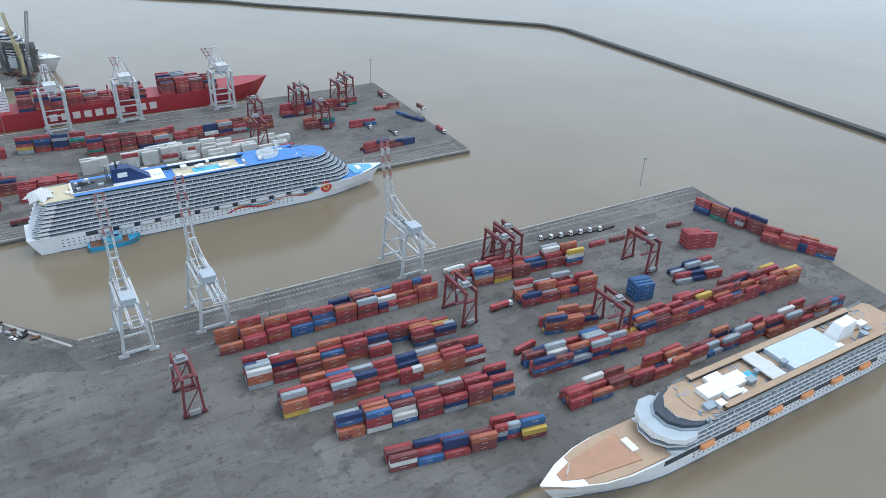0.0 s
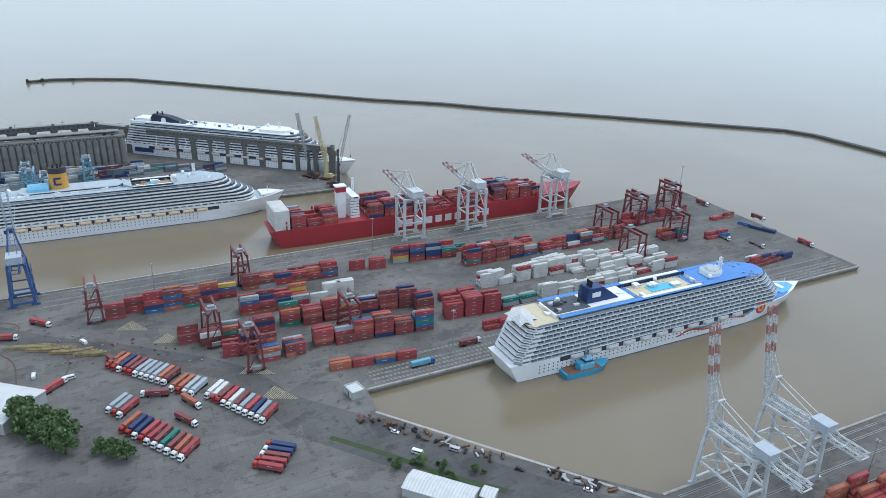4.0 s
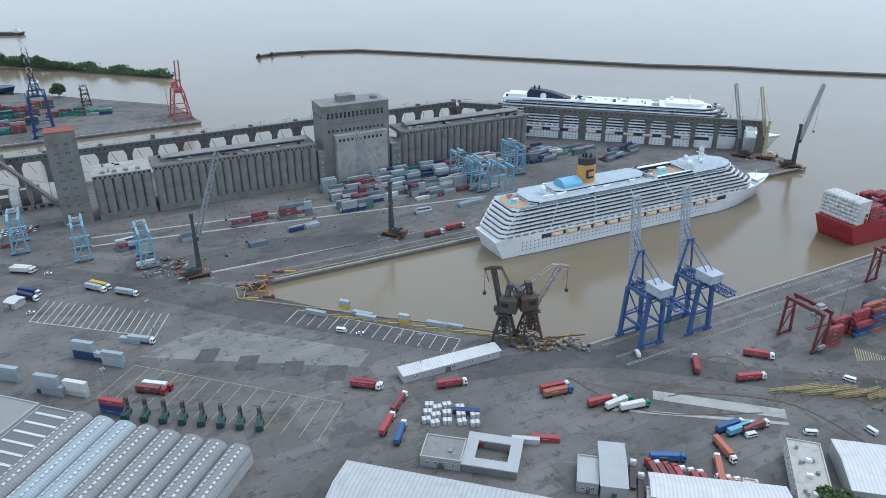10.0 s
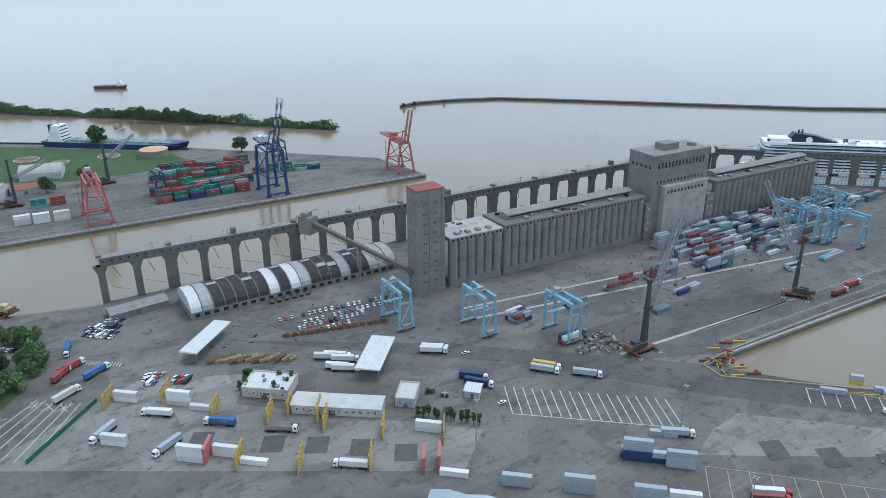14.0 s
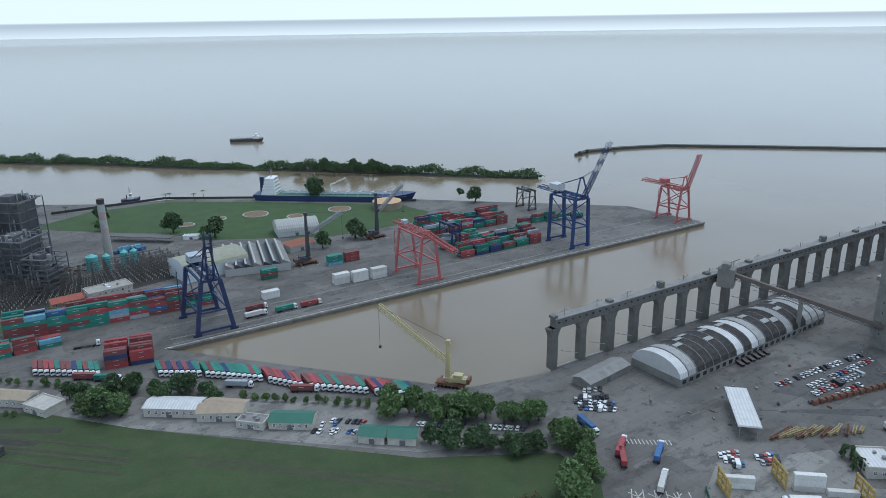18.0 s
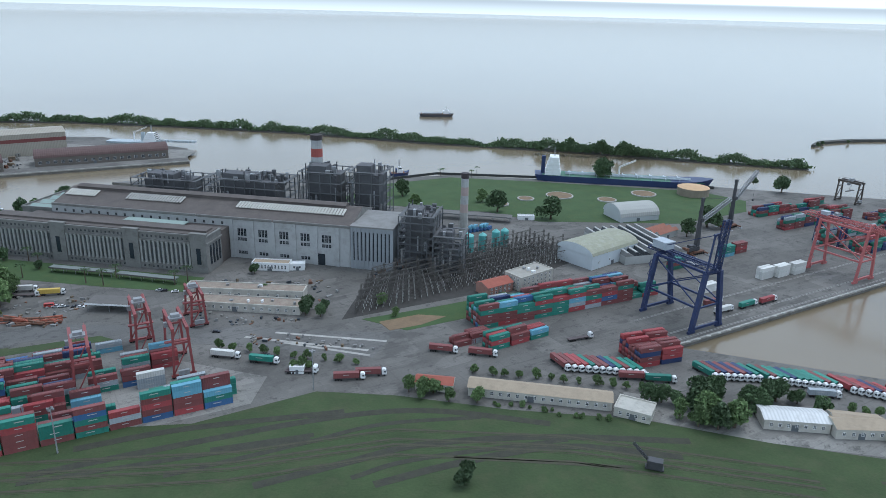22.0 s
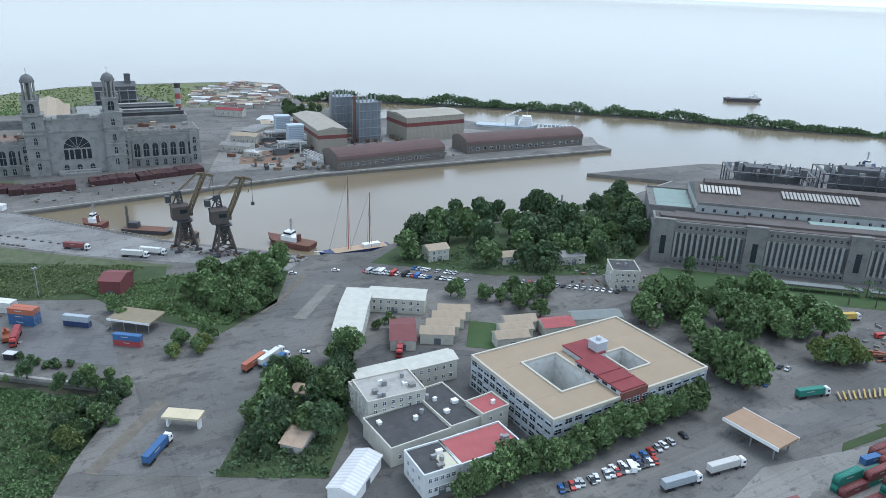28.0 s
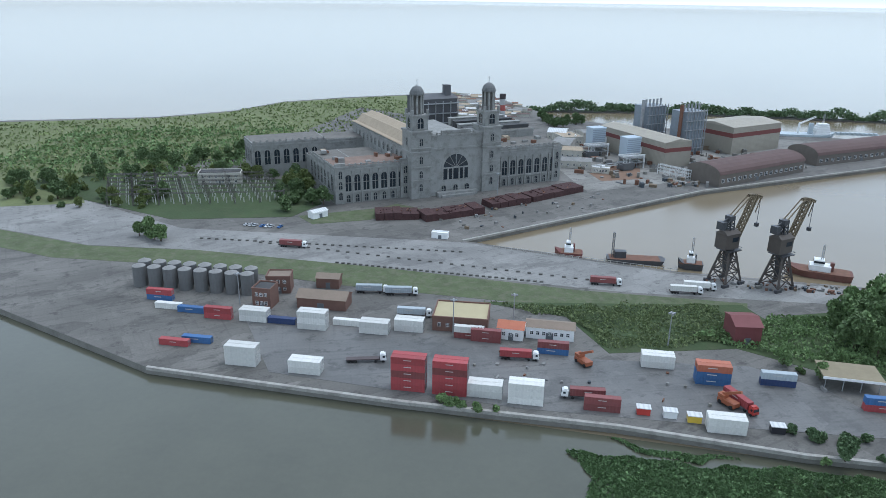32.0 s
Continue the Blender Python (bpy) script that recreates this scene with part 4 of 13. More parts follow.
def rtg(x, y, turn, paint, colour, wide=23.5, deep=9.0, high=24.0, group="yard gantry cranes", house=True):
    """Rubber-tyred yard gantry: it spans across the rows, along its own y."""
    ob = thing("yard_gantry_crane", x, y, 0, turn, f"{colour} rubber-tyred gantry crane straddling container stacks", "crane", group)
    d, w = deep / 2, wide / 2
    for sy in (-w, w):
        for sx in (-d, d):
            part("leg", Shape().beam((sx, sy, 1.6), (sx * 0.72, sy, high), 1.1), paint, ob)
        part("bogie", Shape().box(-d - 1.2, sy - 0.6, 0.9, d + 1.2, sy + 0.6, 2.0), paint, ob)
        wl = Shape()
        for sx in (-d - 0.3, -d + 1.0, d - 1.0, d + 0.3):
            wl.rings([[(sx + 0.75 * math.cos(a), sy + o, 0.75 + 0.75 * math.sin(a)) for a in [2 * math.pi * i / 10 for i in range(10)]] for o in (-0.4, 0.4)])
        part("wheel_set", wl, BLACK, ob)
        part("end_tie", Shape().beam((-d * 0.8, sy, high * 0.72), (d * 0.8, sy, high * 0.72), 0.85).beam((-d, sy, 2), (d * 0.8, sy, high * 0.7), 0.5), paint, ob)
    for sx in (-d * 0.72, d * 0.72):
        part("cross_girder", Shape().beam((sx, -w - 1, high), (sx, w + 1, high), 1.4, 2.0), paint, ob)
    part("guard_rail", Shape().beam((-d * 0.72, -w - 1, high + 1.9), (-d * 0.72, w + 1, high + 1.9), 0.15).beam((d * 0.72, -w - 1, high + 1.9), (d * 0.72, w + 1, high + 1.9), 0.15), paint, ob)
    ty = random.uniform(-w * 0.6, w * 0.6)
    part("trolley", Shape().box(-d * 0.72, ty - 2.2, high + 0.9, d * 0.72, ty + 2.2, high + 1.7).box(-2, ty - 1.4, high + 1.7, 2, ty + 1.4, high + 3.2), STEEL if house else paint, ob)
    part("operator_cab", Shape().box(-d * 0.72 - 2.2, ty - 1, high - 2.8, -d * 0.72, ty + 1, high - 0.4), (STEEL), ob)
    part("generator", Shape().box(-2.5, -w - 2.0, 2.2, 2.5, -w - 0.5, 4.4), STEEL, ob)
    part("spreader", Shape().box(-6, ty - 1.1, high * 0.55, 6, ty + 1.1, high * 0.55 + 0.5).beam((-1, ty, high * 0.55), (-1, ty, high), 0.15).beam((1, ty, high * 0.55), (1, ty, high), 0.15), paint, ob)
    return ob


def mobile_crane(x, y, turn, tower=38.0, reach=26.0, tip=80.0, paint=None, colour="dark grey", boom=None, group="harbour mobile cranes", base=None):
    """Harbour mobile crane: a wheeled base, a slewing house, a tower and a lattice jib that points along turn."""
    ob = thing("harbour_mobile_crane", x, y, 0, turn, f"{colour} harbour mobile crane with a lattice jib on the quay", "crane", group)
    paint, boom, base = paint or CRANE_DARK, boom or STEEL, base or RUST
    part("chassis", Shape().box(-8, -2.6, 1.2, 8, 2.6, 2.4).box(-4, -3.4, 1.6, 4, 3.4, 2.9).beam((-7, -7, 1.4), (-7, 7, 1.4), 0.9).beam((7, -7, 1.4), (7, 7, 1.4), 0.9), base, ob)
    w = Shape()
    for i in range(7):
        wheels(w, -6.3 + i * 2.1, 6.4, 0.8)
    part("wheel_set", w, BLACK, ob)
    for sx in (-7, 7):
        for sy in (-7, 7):
            part("outrigger", Shape().box(sx - 1.3, sy - 1.3, 0, sx + 1.3, sy + 1.3, 0.4).tube(sx, sy, 0.4, 1.4, 0.35), STEEL, ob)
    part("slewing_house", Shape().box(-9, -2.4, 3.4, 2.5, 2.4, 5.6).box(-6.5, -2.0, 5.6, -1.5, 2.0, 7.4).tube(0, 0, 2.9, 3.5, 2.4), paint, ob)
    part("counterweight", Shape().box(-10.6, -2.6, 3.2, -9, 2.6, 6.0), base, ob)
    part("railing", Shape().beam((-9, -2.5, 6.6), (2.5, -2.5, 6.6), 0.15).beam((-9, 2.5, 6.6), (2.5, 2.5, 6.6), 0.15), STEEL, ob)
    part("tower", Shape().rings([[(1.5 + k * sx, k * sy, z) for sx, sy in ((-1, -1), (1, -1), (1, 1), (-1, 1))] for z, k in ((5.5, 1.5), (tower * 0.6, 1.1), (tower, 0.8))]).box(0.6, -2.2, tower * 0.62, 3.4, -1.2, tower * 0.62 + 2.6).box(0.3, -1.0, tower, 2.7, 1.0, tower + 2.5), paint, ob)
    part("jib", Shape().truss((2.8, 0, tower * 0.62), (2.8 + reach, 0, tip), 2.3, 2.3, 16, 0.42), boom, ob)
    part("hoist_rope", Shape().beam((1.5, 0, tower + 2.4), (2.8 + reach, 0, tip), 0.14).beam((2.8 + reach, 0, tip), (2.8 + reach, 0, tip * 0.45), 0.14).box(2.2 + reach, -0.6, tip * 0.45 - 1.5, 3.4 + reach, 0.6, tip * 0.45), CRANE_DARK, ob)
    return ob


def portal_crane(x, y, turn, paint, colour, high=45.0, reach=15.0, group="portal jib cranes", arm=None):
    """Old level-luffing quay crane on a four-legged portal, jib along turn."""
    ob = thing("portal_jib_crane", x, y, 0, turn, f"{colour} old level-luffing portal crane standing on quay rails", "crane", group)
    arm = arm or paint
    q = high * 0.40
    for sx in (-5.5, 5.5):
        for sy in (-5.5, 5.5):
            part("leg", Shape().beam((sx, sy, 0.8), (sx * 0.40, sy * 0.40, q), 1.0), paint, ob)
            part("bogie", Shape().box(sx - 2.0, sy - 0.7, 0, sx + 2.0, sy + 0.7, 1.5), CRANE_DARK, ob)
    part("pivot_column", Shape().rings([[(k * a, k * b, z) for a, b in ((-1, -1), (1, -1), (1, 1), (-1, 1))] for z, k in ((q * 0.30, 0.9), (q * 0.8, 1.7), (q + 1.5, 1.9))]), CRANE_DARK, ob)
    for a, b in (((-1, -1), (1, -1)), ((1, -1), (1, 1)), ((1, 1), (-1, 1)), ((-1, 1), (-1, -1))):
        br = Shape()
        for z0, z1 in ((0.08, 0.38), (0.38, 0.70), (0.70, 1.0)):
            k0, k1 = 5.5 * (1 - 0.60 * z0), 5.5 * (1 - 0.60 * z1)
            br.beam((a[0] * k0, a[1] * k0, q * z0), (b[0] * k1, b[1] * k1, q * z1), 0.4).beam((b[0] * k0, b[1] * k0, q * z0), (a[0] * k1, a[1] * k1, q * z1), 0.4).beam((a[0] * k1, a[1] * k1, q * z1), (b[0] * k1, b[1] * k1, q * z1), 0.5)
        part("bracing", br, paint, ob)
    part("walkway", Shape().box(-4.2, -4.2, q, 4.2, 4.2, q + 0.5).beam((-4.2, -4.2, q + 1.6), (4.2, -4.2, q + 1.6), 0.15).beam((4.2, -4.2, q + 1.6), (4.2, 4.2, q + 1.6), 0.15).beam((-4.2, 4.2, q + 1.6), (4.2, 4.2, q + 1.6), 0.15), CRANE_DARK, ob)
    cab = part("slewing_cabin", Shape().box(-6.5, -3.4, q + 1.5, 2.6, 3.4, q + 9.0).rings([[(-6.9, -3.7, q + 9.0), (2.9, -3.7, q + 9.0), (2.9, 3.7, q + 9.0), (-6.9, 3.7, q + 9.0)], [(-6.4, -1.4, q + 10.4), (2.4, -1.4, q + 10.4), (2.4, 1.4, q + 10.4), (-6.4, 1.4, q + 10.4)]]), paint, ob)
    part("cabin_window", Shape().box(2.5, -2.4, q + 4.4, 2.8, 2.4, q + 7.0), GLASS, cab)
    part("cabin_window", Shape().box(-2.4, -3.5, q + 5.0, 1.6, 3.5, q + 7.2), GLASS, cab)
    part("driver_cab", Shape().box(2.6, 1.2, q + 1.8, 5.4, 3.6, q + 4.6), CRANE_DARK, cab)
    part("jib", Shape().truss((2.4, 0, q + 3.0), (reach, 0, high), 2.6, 1.8, 11, 0.55), arm, ob)
    part("fly_jib", Shape().truss((reach, 0, high), (reach + 4.5, 0, high - 1.6), 1.4, 1.0, 4, 0.4).truss((reach, 0, high), (reach - 4.5, 0, high + 0.4), 1.4, 1.0, 3, 0.4).beam((reach + 4.5, 0, high - 1.6), (reach + 2.0, 0, high - 9), 0.35), arm, ob)
    part("back_mast", Shape().truss((-1.0, 0, q + 9.6), (-2.0, 0, q + 17), 2.4, 2.4, 4, 0.5).beam((-5.5, 0, q + 9.8), (-2.0, 0, q + 17), 0.6).box(-4.0, -1.7, q + 15.2, -0.6, 1.7, q + 17.6), CRANE_DARK, ob)
    part("stay", Shape().beam((-2.0, 1, q + 17), (reach - 4.3, 1, high + 0.3), 0.45).beam((-2.0, -1, q + 17), (reach - 4.3, -1, high + 0.3), 0.45), arm, ob)
    part("counterweight", Shape().box(-9.0, -1.8, q + 11.5, -6.2, 1.8, q + 15.2).beam((-2.0, 0, q + 17), (-7.6, 0, q + 14.6), 0.7), CRANE_DARK, ob)
    part("hook_rope", Shape().beam((reach + 4.4, 0, high - 1.8), (reach + 4.4, 0, high * 0.66), 0.2).box(reach + 3.6, -0.8, high * 0.66 - 1.8, reach + 5.2, 0.8, high * 0.66), CRANE_DARK, ob)
    return ob


def lamp_mast(x, y, high=28.0, group="lamp masts"):
    ob = thing("lamp_mast", x, y, 0, 0, "tall thin grey steel floodlight mast on the yard", "lamp", group)
    part("pole", Shape().tube(0, 0, 0, high, 0.32, 0.16, 8), STEEL, ob)
    part("lamp_head", Shape().box(-1.4, -0.3, high - 0.4, 1.4, 0.3, high + 0.3).box(-0.3, -1.4, high - 0.4, 0.3, 1.4, high + 0.3), STEEL, ob)
    return ob


# ---- ships ----
HULL_WHITE = mat("white hull paint", (0.78, 0.79, 0.80), 0.4, 0.04, 20, 1.0, dirt=(0.55, 0.53, 0.48), dirt_amount=0.25)
HULL_RED = mat("red hull paint", (0.34, 0.035, 0.045), 0.45, 0.06, 15, 1.0, dirt=(0.22, 0.035, 0.03), dirt_amount=0.3)
HULL_NAVY = mat("navy hull paint", (0.025, 0.04, 0.11), 0.45, 0.1, 12, 1.0)
DECK_TEAK = mat("teak deck", (0.42, 0.30, 0.20), 0.75, 0.12, 6, 0.6)
DECK_BLUE = mat("blue deck coating", (0.09, 0.24, 0.56), 0.6, 0.12, 8, 0.8)
DECK_CREAM = mat("cream deck coating", (0.58, 0.50, 0.34), 0.7, 0.1, 6, 0.8)
DECK_GREY = mat("grey deck coating", (0.42, 0.47, 0.50), 0.7, 0.12, 6, 0.8)
POOL = mat("pool water", (0.10, 0.45, 0.60), 0.1, 0.1, 3, 0.5)
FUNNEL_BLUE = mat("dark blue funnel paint", (0.02, 0.045, 0.14), 0.45, 0.1, 5, 0.5)
BOAT_ORANGE = mat("lifeboat orange", (0.70, 0.30, 0.12), 0.5, 0.08, 2, 0.4)
BOAT_CREAM = mat("lifeboat cream", (0.66, 0.50, 0.34), 0.5, 0.08, 2, 0.4)
SHIP_GREEN = mat("green deck paint", (0.07, 0.17, 0.12), 0.7, 0.12, 6, 0.8, dirt=(0.16, 0.09, 0.06))


def hull(length, beam, high, bow=1.08, fine=0.28, stern=0.82, sheer=3.0, n=22):
    """Rings of a hull from stern (x = 0) to bow, keel 3 m below the water; z is counted from the water."""
    rings = []
    for i in range(n + 1):
        s = i / n
        wl = stern + (1 - stern) * min(1, s / 0.12) if s < 0.12 else 1.0 if s < 1 - fine else max(0.02, 1 - ((s - 1 + fine) / fine) ** 1.8)
        dk = stern + (1 - stern) * min(1, s / 0.10) if s < 0.10 else 1.0 if s < 1 - fine * 0.75 else max(0.03, 1 - ((s - 1 + fine * 0.75) / (fine * 0.75)) ** 2.6)
        top = high + sheer * max(0, (s - 0.75) / 0.25) ** 2
        b = beam / 2
        x_w, x_d = length * (0.025 + 0.975 * s), length * s * (1 + (bow - 1) * max(0, (s - 0.6) / 0.4) ** 1.5)
        x_m = (x_w + x_d) / 2
        rings.append([(x_d, -b * dk, top), (x_m, -b * (wl + dk) / 2, high * 0.5), (x_w, -b * wl, 0.4), (x_w, -b * wl * 0.9, -3), (x_w, b * wl * 0.9, -3), (x_w, b * wl, 0.4), (x_m, b * (wl + dk) / 2, high * 0.5), (x_d, b * dk, top)])
    return rings


def deck_plan(x0, x1, half, nose=14.0, tail=3.0):
    return [(x0, -half + tail), (x0 + tail, -half), (x1 - nose, -half), (x1 - nose * 0.35, -half * 0.72), (x1, -half * 0.3), (x1, half * 0.3), (x1 - nose * 0.35, half * 0.72), (x1 - nose, half), (x0 + tail, half), (x0, half - tail)]


BALCONY = mat("balcony glass", (0.30, 0.35, 0.39), 0.25, 0.12, 5, 0.8)
BAND = mat("dark window band", (0.05, 0.06, 0.075), 0.2, 0.35, 6, 1.5)


def cruise_ship(sx, sy, bx, by, beam, hull_high, decks, step=2.9, fore=0.86, aft=0.03, rake_fore=4.6, rake_aft=1.6, label="", boats=None, roof=None, balcony=None, boat_n=11, port_rows=3, bow=1.045, plain=False):
    """A white cruise liner between its stern and its bow on the water; balcony names the decks with white fronts."""
    _, _, length, turn = span(sx, sy, bx, by)
    ob = thing("cruise_ship", sx, sy, -3, turn, label, "ship", "cruise ships")
    frames = hull(length, beam, hull_high, bow, 0.24, 0.9, 2.4)
    part("hull", Shape().rings(frames, 0), HULL_WHITE, ob)
    part("waterline_stripe", Shape().rings([[(x, y * 1.004, z) for x, y, z in (r[2], (r[2][0], r[2][1], -0.5), (r[5][0], r[5][1], -0.5), r[5])] for r in frames[1:-1]], 0), mat("boot topping", (0.06, 0.10, 0.20), 0.5, 0.1, 6, 1), ob)
    half = beam / 2
    for k in range(port_rows):
        p = Shape()
        z = hull_high * (0.30 + 0.19 * k)
        for i in range(int(length * 0.66 / 3.2)):
            x = length * 0.08 + i * 3.2
            for side in (-1, 1):
                p.box(x, side * half - 0.05, z, x + 0.8, side * half + 0.05, z + 0.8)
        ports = part("porthole_row", p, BAND, ob)
        ports["kind"] = "stuff"
    for d in range(decks):
        z = hull_high + d * step
        x0 = length * aft + max(0, d - 1) * rake_aft
        x1 = length * fore - max(0, d - 2) * rake_fore
        white = balcony and d in balcony
        deck = Shape()
        deck.prism(deck_plan(x0 + 1.5, x1 - 1.5, half - (1.3 if d else 2.4), 11), z + 0.2, z + step - 0.25, 1)
        deck.prism(deck_plan(x0, x1, half, 12), z - 0.3, z + (1.2 if white else 0.75 if plain else 0.28), 0)
        deck.prism(deck_plan(x0 - 0.3, x0 + 10.0, half + 0.06, 0.2, 4.5), z - 0.3, z + 1.25, 0)
        if not white and not plain:
            deck.prism(deck_plan(x0 + 0.15, x1 - 0.15, half - 0.15, 12), z + 0.22, z + 1.05, 2)
        fins = 6 if plain and not white else max(6, int((x1 - x0 - 16) / (5.0 if not white else 6.0)))
        for i in range(fins):
            x = x0 + 4 + (x1 - x0 - 18) * i / fins
            for side in (-1, 1):
                deck.box(x, side * half - (1.4 if side > 0 else -0.05), z + 0.2, x + (0.14 if not white else 1.6), side * half + (-0.05 if side > 0 else 1.4), z + step - 0.2, 0)
        part("deck", deck, (HULL_WHITE, BAND, BALCONY), ob)
    top = hull_high + decks * step
    x0, x1 = length * aft + (decks - 1) * rake_aft, length * fore - (decks - 2) * rake_fore
    part("top_deck", Shape().prism(deck_plan(x0, x1, half - 0.3), top - 0.25, top + 0.2, 0, 1), (HULL_WHITE, roof or DECK_TEAK), ob)
    for side in (-1, 1):
        part("wind_screen", Shape().box(x0 + 4, side * (half - 0.5) - 0.08, top + 0.2, x1 - 14, side * (half - 0.5) + 0.08, top + 1.6), BALCONY, ob)
        part("side_walk", Shape().box(x0 + 20, side * (half - 2.6) - 1.6, top + 2.4, x1 - 22, side * (half - 2.6) + 1.6, top + 2.8).box(x0 + 20, side * (half - 3.6) - 0.3, top + 0.2, x1 - 22, side * (half - 3.6) + 0.3, top + 2.4, 1), (roof or DECK_TEAK, BAND), ob)
    rng = random.Random(int(length))
    for i in range(16):
        x, y = rng.uniform(x0 + 16, x1 - 18), rng.uniform(-half * 0.62, half * 0.62)
        a, b, h = rng.uniform(2, 7), rng.uniform(1.5, 4.5), rng.uniform(1.2, 3.4)
        part("deck_fitting", Shape().box(x, y, top + 0.2, x + a, y + b, top + h).box(x - 0.3, y - 0.3, top + h, x + a + 0.3, y + b + 0.3, top + h + 0.25), rng.choice((WHITE, WHITE, BALCONY, DECK_TEAK)), ob)
    chairs = Shape()
    for i in range(220):
        x, y = rng.uniform(x0 + 10, x1 - 10), rng.choice((-1, 1)) * rng.uniform(half * 0.35, half * 0.9)
        chairs.box(x, y, top + 0.25, x + 0.7, y + 1.8, top + 0.75)
    part("lounger_row", chairs, mat("sun lounger cloth", (0.30, 0.36, 0.45), 0.8, 0.2, 3, 0.5), ob)["kind"] = "stuff"
    pts = [(r[0][0], r[0][1] * 0.94) for r in frames if fore - 0.05 < r[0][0] / length]
    part("foredeck", Shape().prism(pts + [(x, -y) for x, y in pts[::-1]], hull_high + 0.4, hull_high + 1.3), roof or DECK_TEAK, ob)
    part("bow_winch", Shape().box(length * (fore + 0.03), -4, hull_high + 1.3, length * (fore + 0.045), 4, hull_high + 2.6), WHITE, ob)
    part("bow_mast", Shape().tube(length * 0.985, 0, hull_high + 1.3, hull_high + 8, 0.35, 0.2, 8), WHITE, ob)
    if boats:
        for side in (-1, 1):
            part("boat_recess", Shape().box(length * 0.14, side * (half - 0.2) - 0.3, hull_high - 3.4, length * 0.80, side * (half - 0.2) + 0.3, hull_high - 0.4), BAND, ob)
        for i in range(boat_n):
            for side in (-1, 1):
                x = length * 0.17 + i * length * 0.60 / boat_n
                b = Shape().rings([[(x + dx, side * (half + 0.6) + w * c, hull_high - 3.2 + hgt) for c, hgt in ((-1, 1.2), (-0.6, 0), (0.6, 0), (1, 1.2), (0.7, 2.5), (-0.7, 2.5))] for dx, w in ((0, 0.3), (1.6, 1.7), (7.8, 1.7), (9.4, 0.3))])
                part("lifeboat", b, boats, ob)
    return ob, length, half, top


def deck_gear(ship, length, half, z, seed, n=90):
    """Lockers, screens, fans and stacked seats strewn over a liner's top deck, as one mass."""
    rng = random.Random(seed)
    g = Shape()
    for i in range(n):
        x, y = length * rng.uniform(0.06, 0.84), rng.uniform(3 - half, half - 3)
        w, d, h = rng.uniform(0.8, 4.5), rng.uniform(0.6, 2.2), rng.uniform(0.7, 2.6)
        g.box(x, y, z, x + w, y + d, z + h, rng.choice((0, 0, 1, 2, 2, 3)))
    part("deck_gear", g, (WHITE, DECK_GREY, DARK_DECK, DECK_TEAK), ship)["kind"] = "stuff"


def dome(s, x, y, z, r, m=0):
    s.rings([[(x + r * math.cos(b) * math.cos(a), y + r * math.cos(b) * math.sin(a), z + r * math.sin(b)) for a in [math.pi * i / 5 for i in range(10)]] for b in (-0.6, 0, 0.5, 1.0, 1.45)], m)
    return s


def ship_from_plan(name, sx, sy, bx, by, beam, high, paint, label, deck_paint, fine=0.22, sheer=2.0, stern=0.8, category="ship", group="", bow=1.05):
    _, _, length, turn = span(sx, sy, bx, by)
    ob = thing(name, sx, sy, -3, turn, label, category, group)
    part("hull", Shape().rings(hull(length, beam, high, bow, fine, stern, sheer)), paint, ob)
    pts = [(r[0][0], r[0][1] * 0.97) for r in hull(length, beam, high, bow, fine, stern, sheer)[1:-1]]
    deck = Shape().prism(pts + [(x, -y) for x, y in pts[::-1]], high - 0.6, high + 0.08)
    part("main_deck", deck, deck_paint, ob)
    return ob, length


def tug(sx, sy, bx, by, paint, colour, beam=9.0, house=None, name="tugboat"):
    ob, length = ship_from_plan(name, sx, sy, bx, by, beam, 3.4, paint, f"{colour} harbour boat with a white wheelhouse", RUST, 0.4, 2.2, 0.8, "boat", "harbour boats")
    house = house or WHITE
    part("deckhouse", Shape().box(length * 0.35, -beam * 0.3, 3.4, length * 0.68, beam * 0.3, 6.4), house, ob)
    w = part("wheelhouse", Shape().box(length * 0.46, -beam * 0.24, 6.4, length * 0.62, beam * 0.24, 9.2), house, ob)
    part("window_band", Shape().box(length * 0.455, -beam * 0.25, 7.6, length * 0.625, beam * 0.25, 8.6), GLASS, w)
    part("mast", Shape().truss((length * 0.5, 0, 9.2), (length * 0.5, 0, 17), 0.9, 0.9, 5, 0.15).beam((length * 0.5, -2, 14), (length * 0.5, 2, 14), 0.2), STEEL, ob)
    part("funnel", Shape().box(length * 0.3, -1.1, 3.4, length * 0.36, 1.1, 8.0), paint, ob)
    return ob


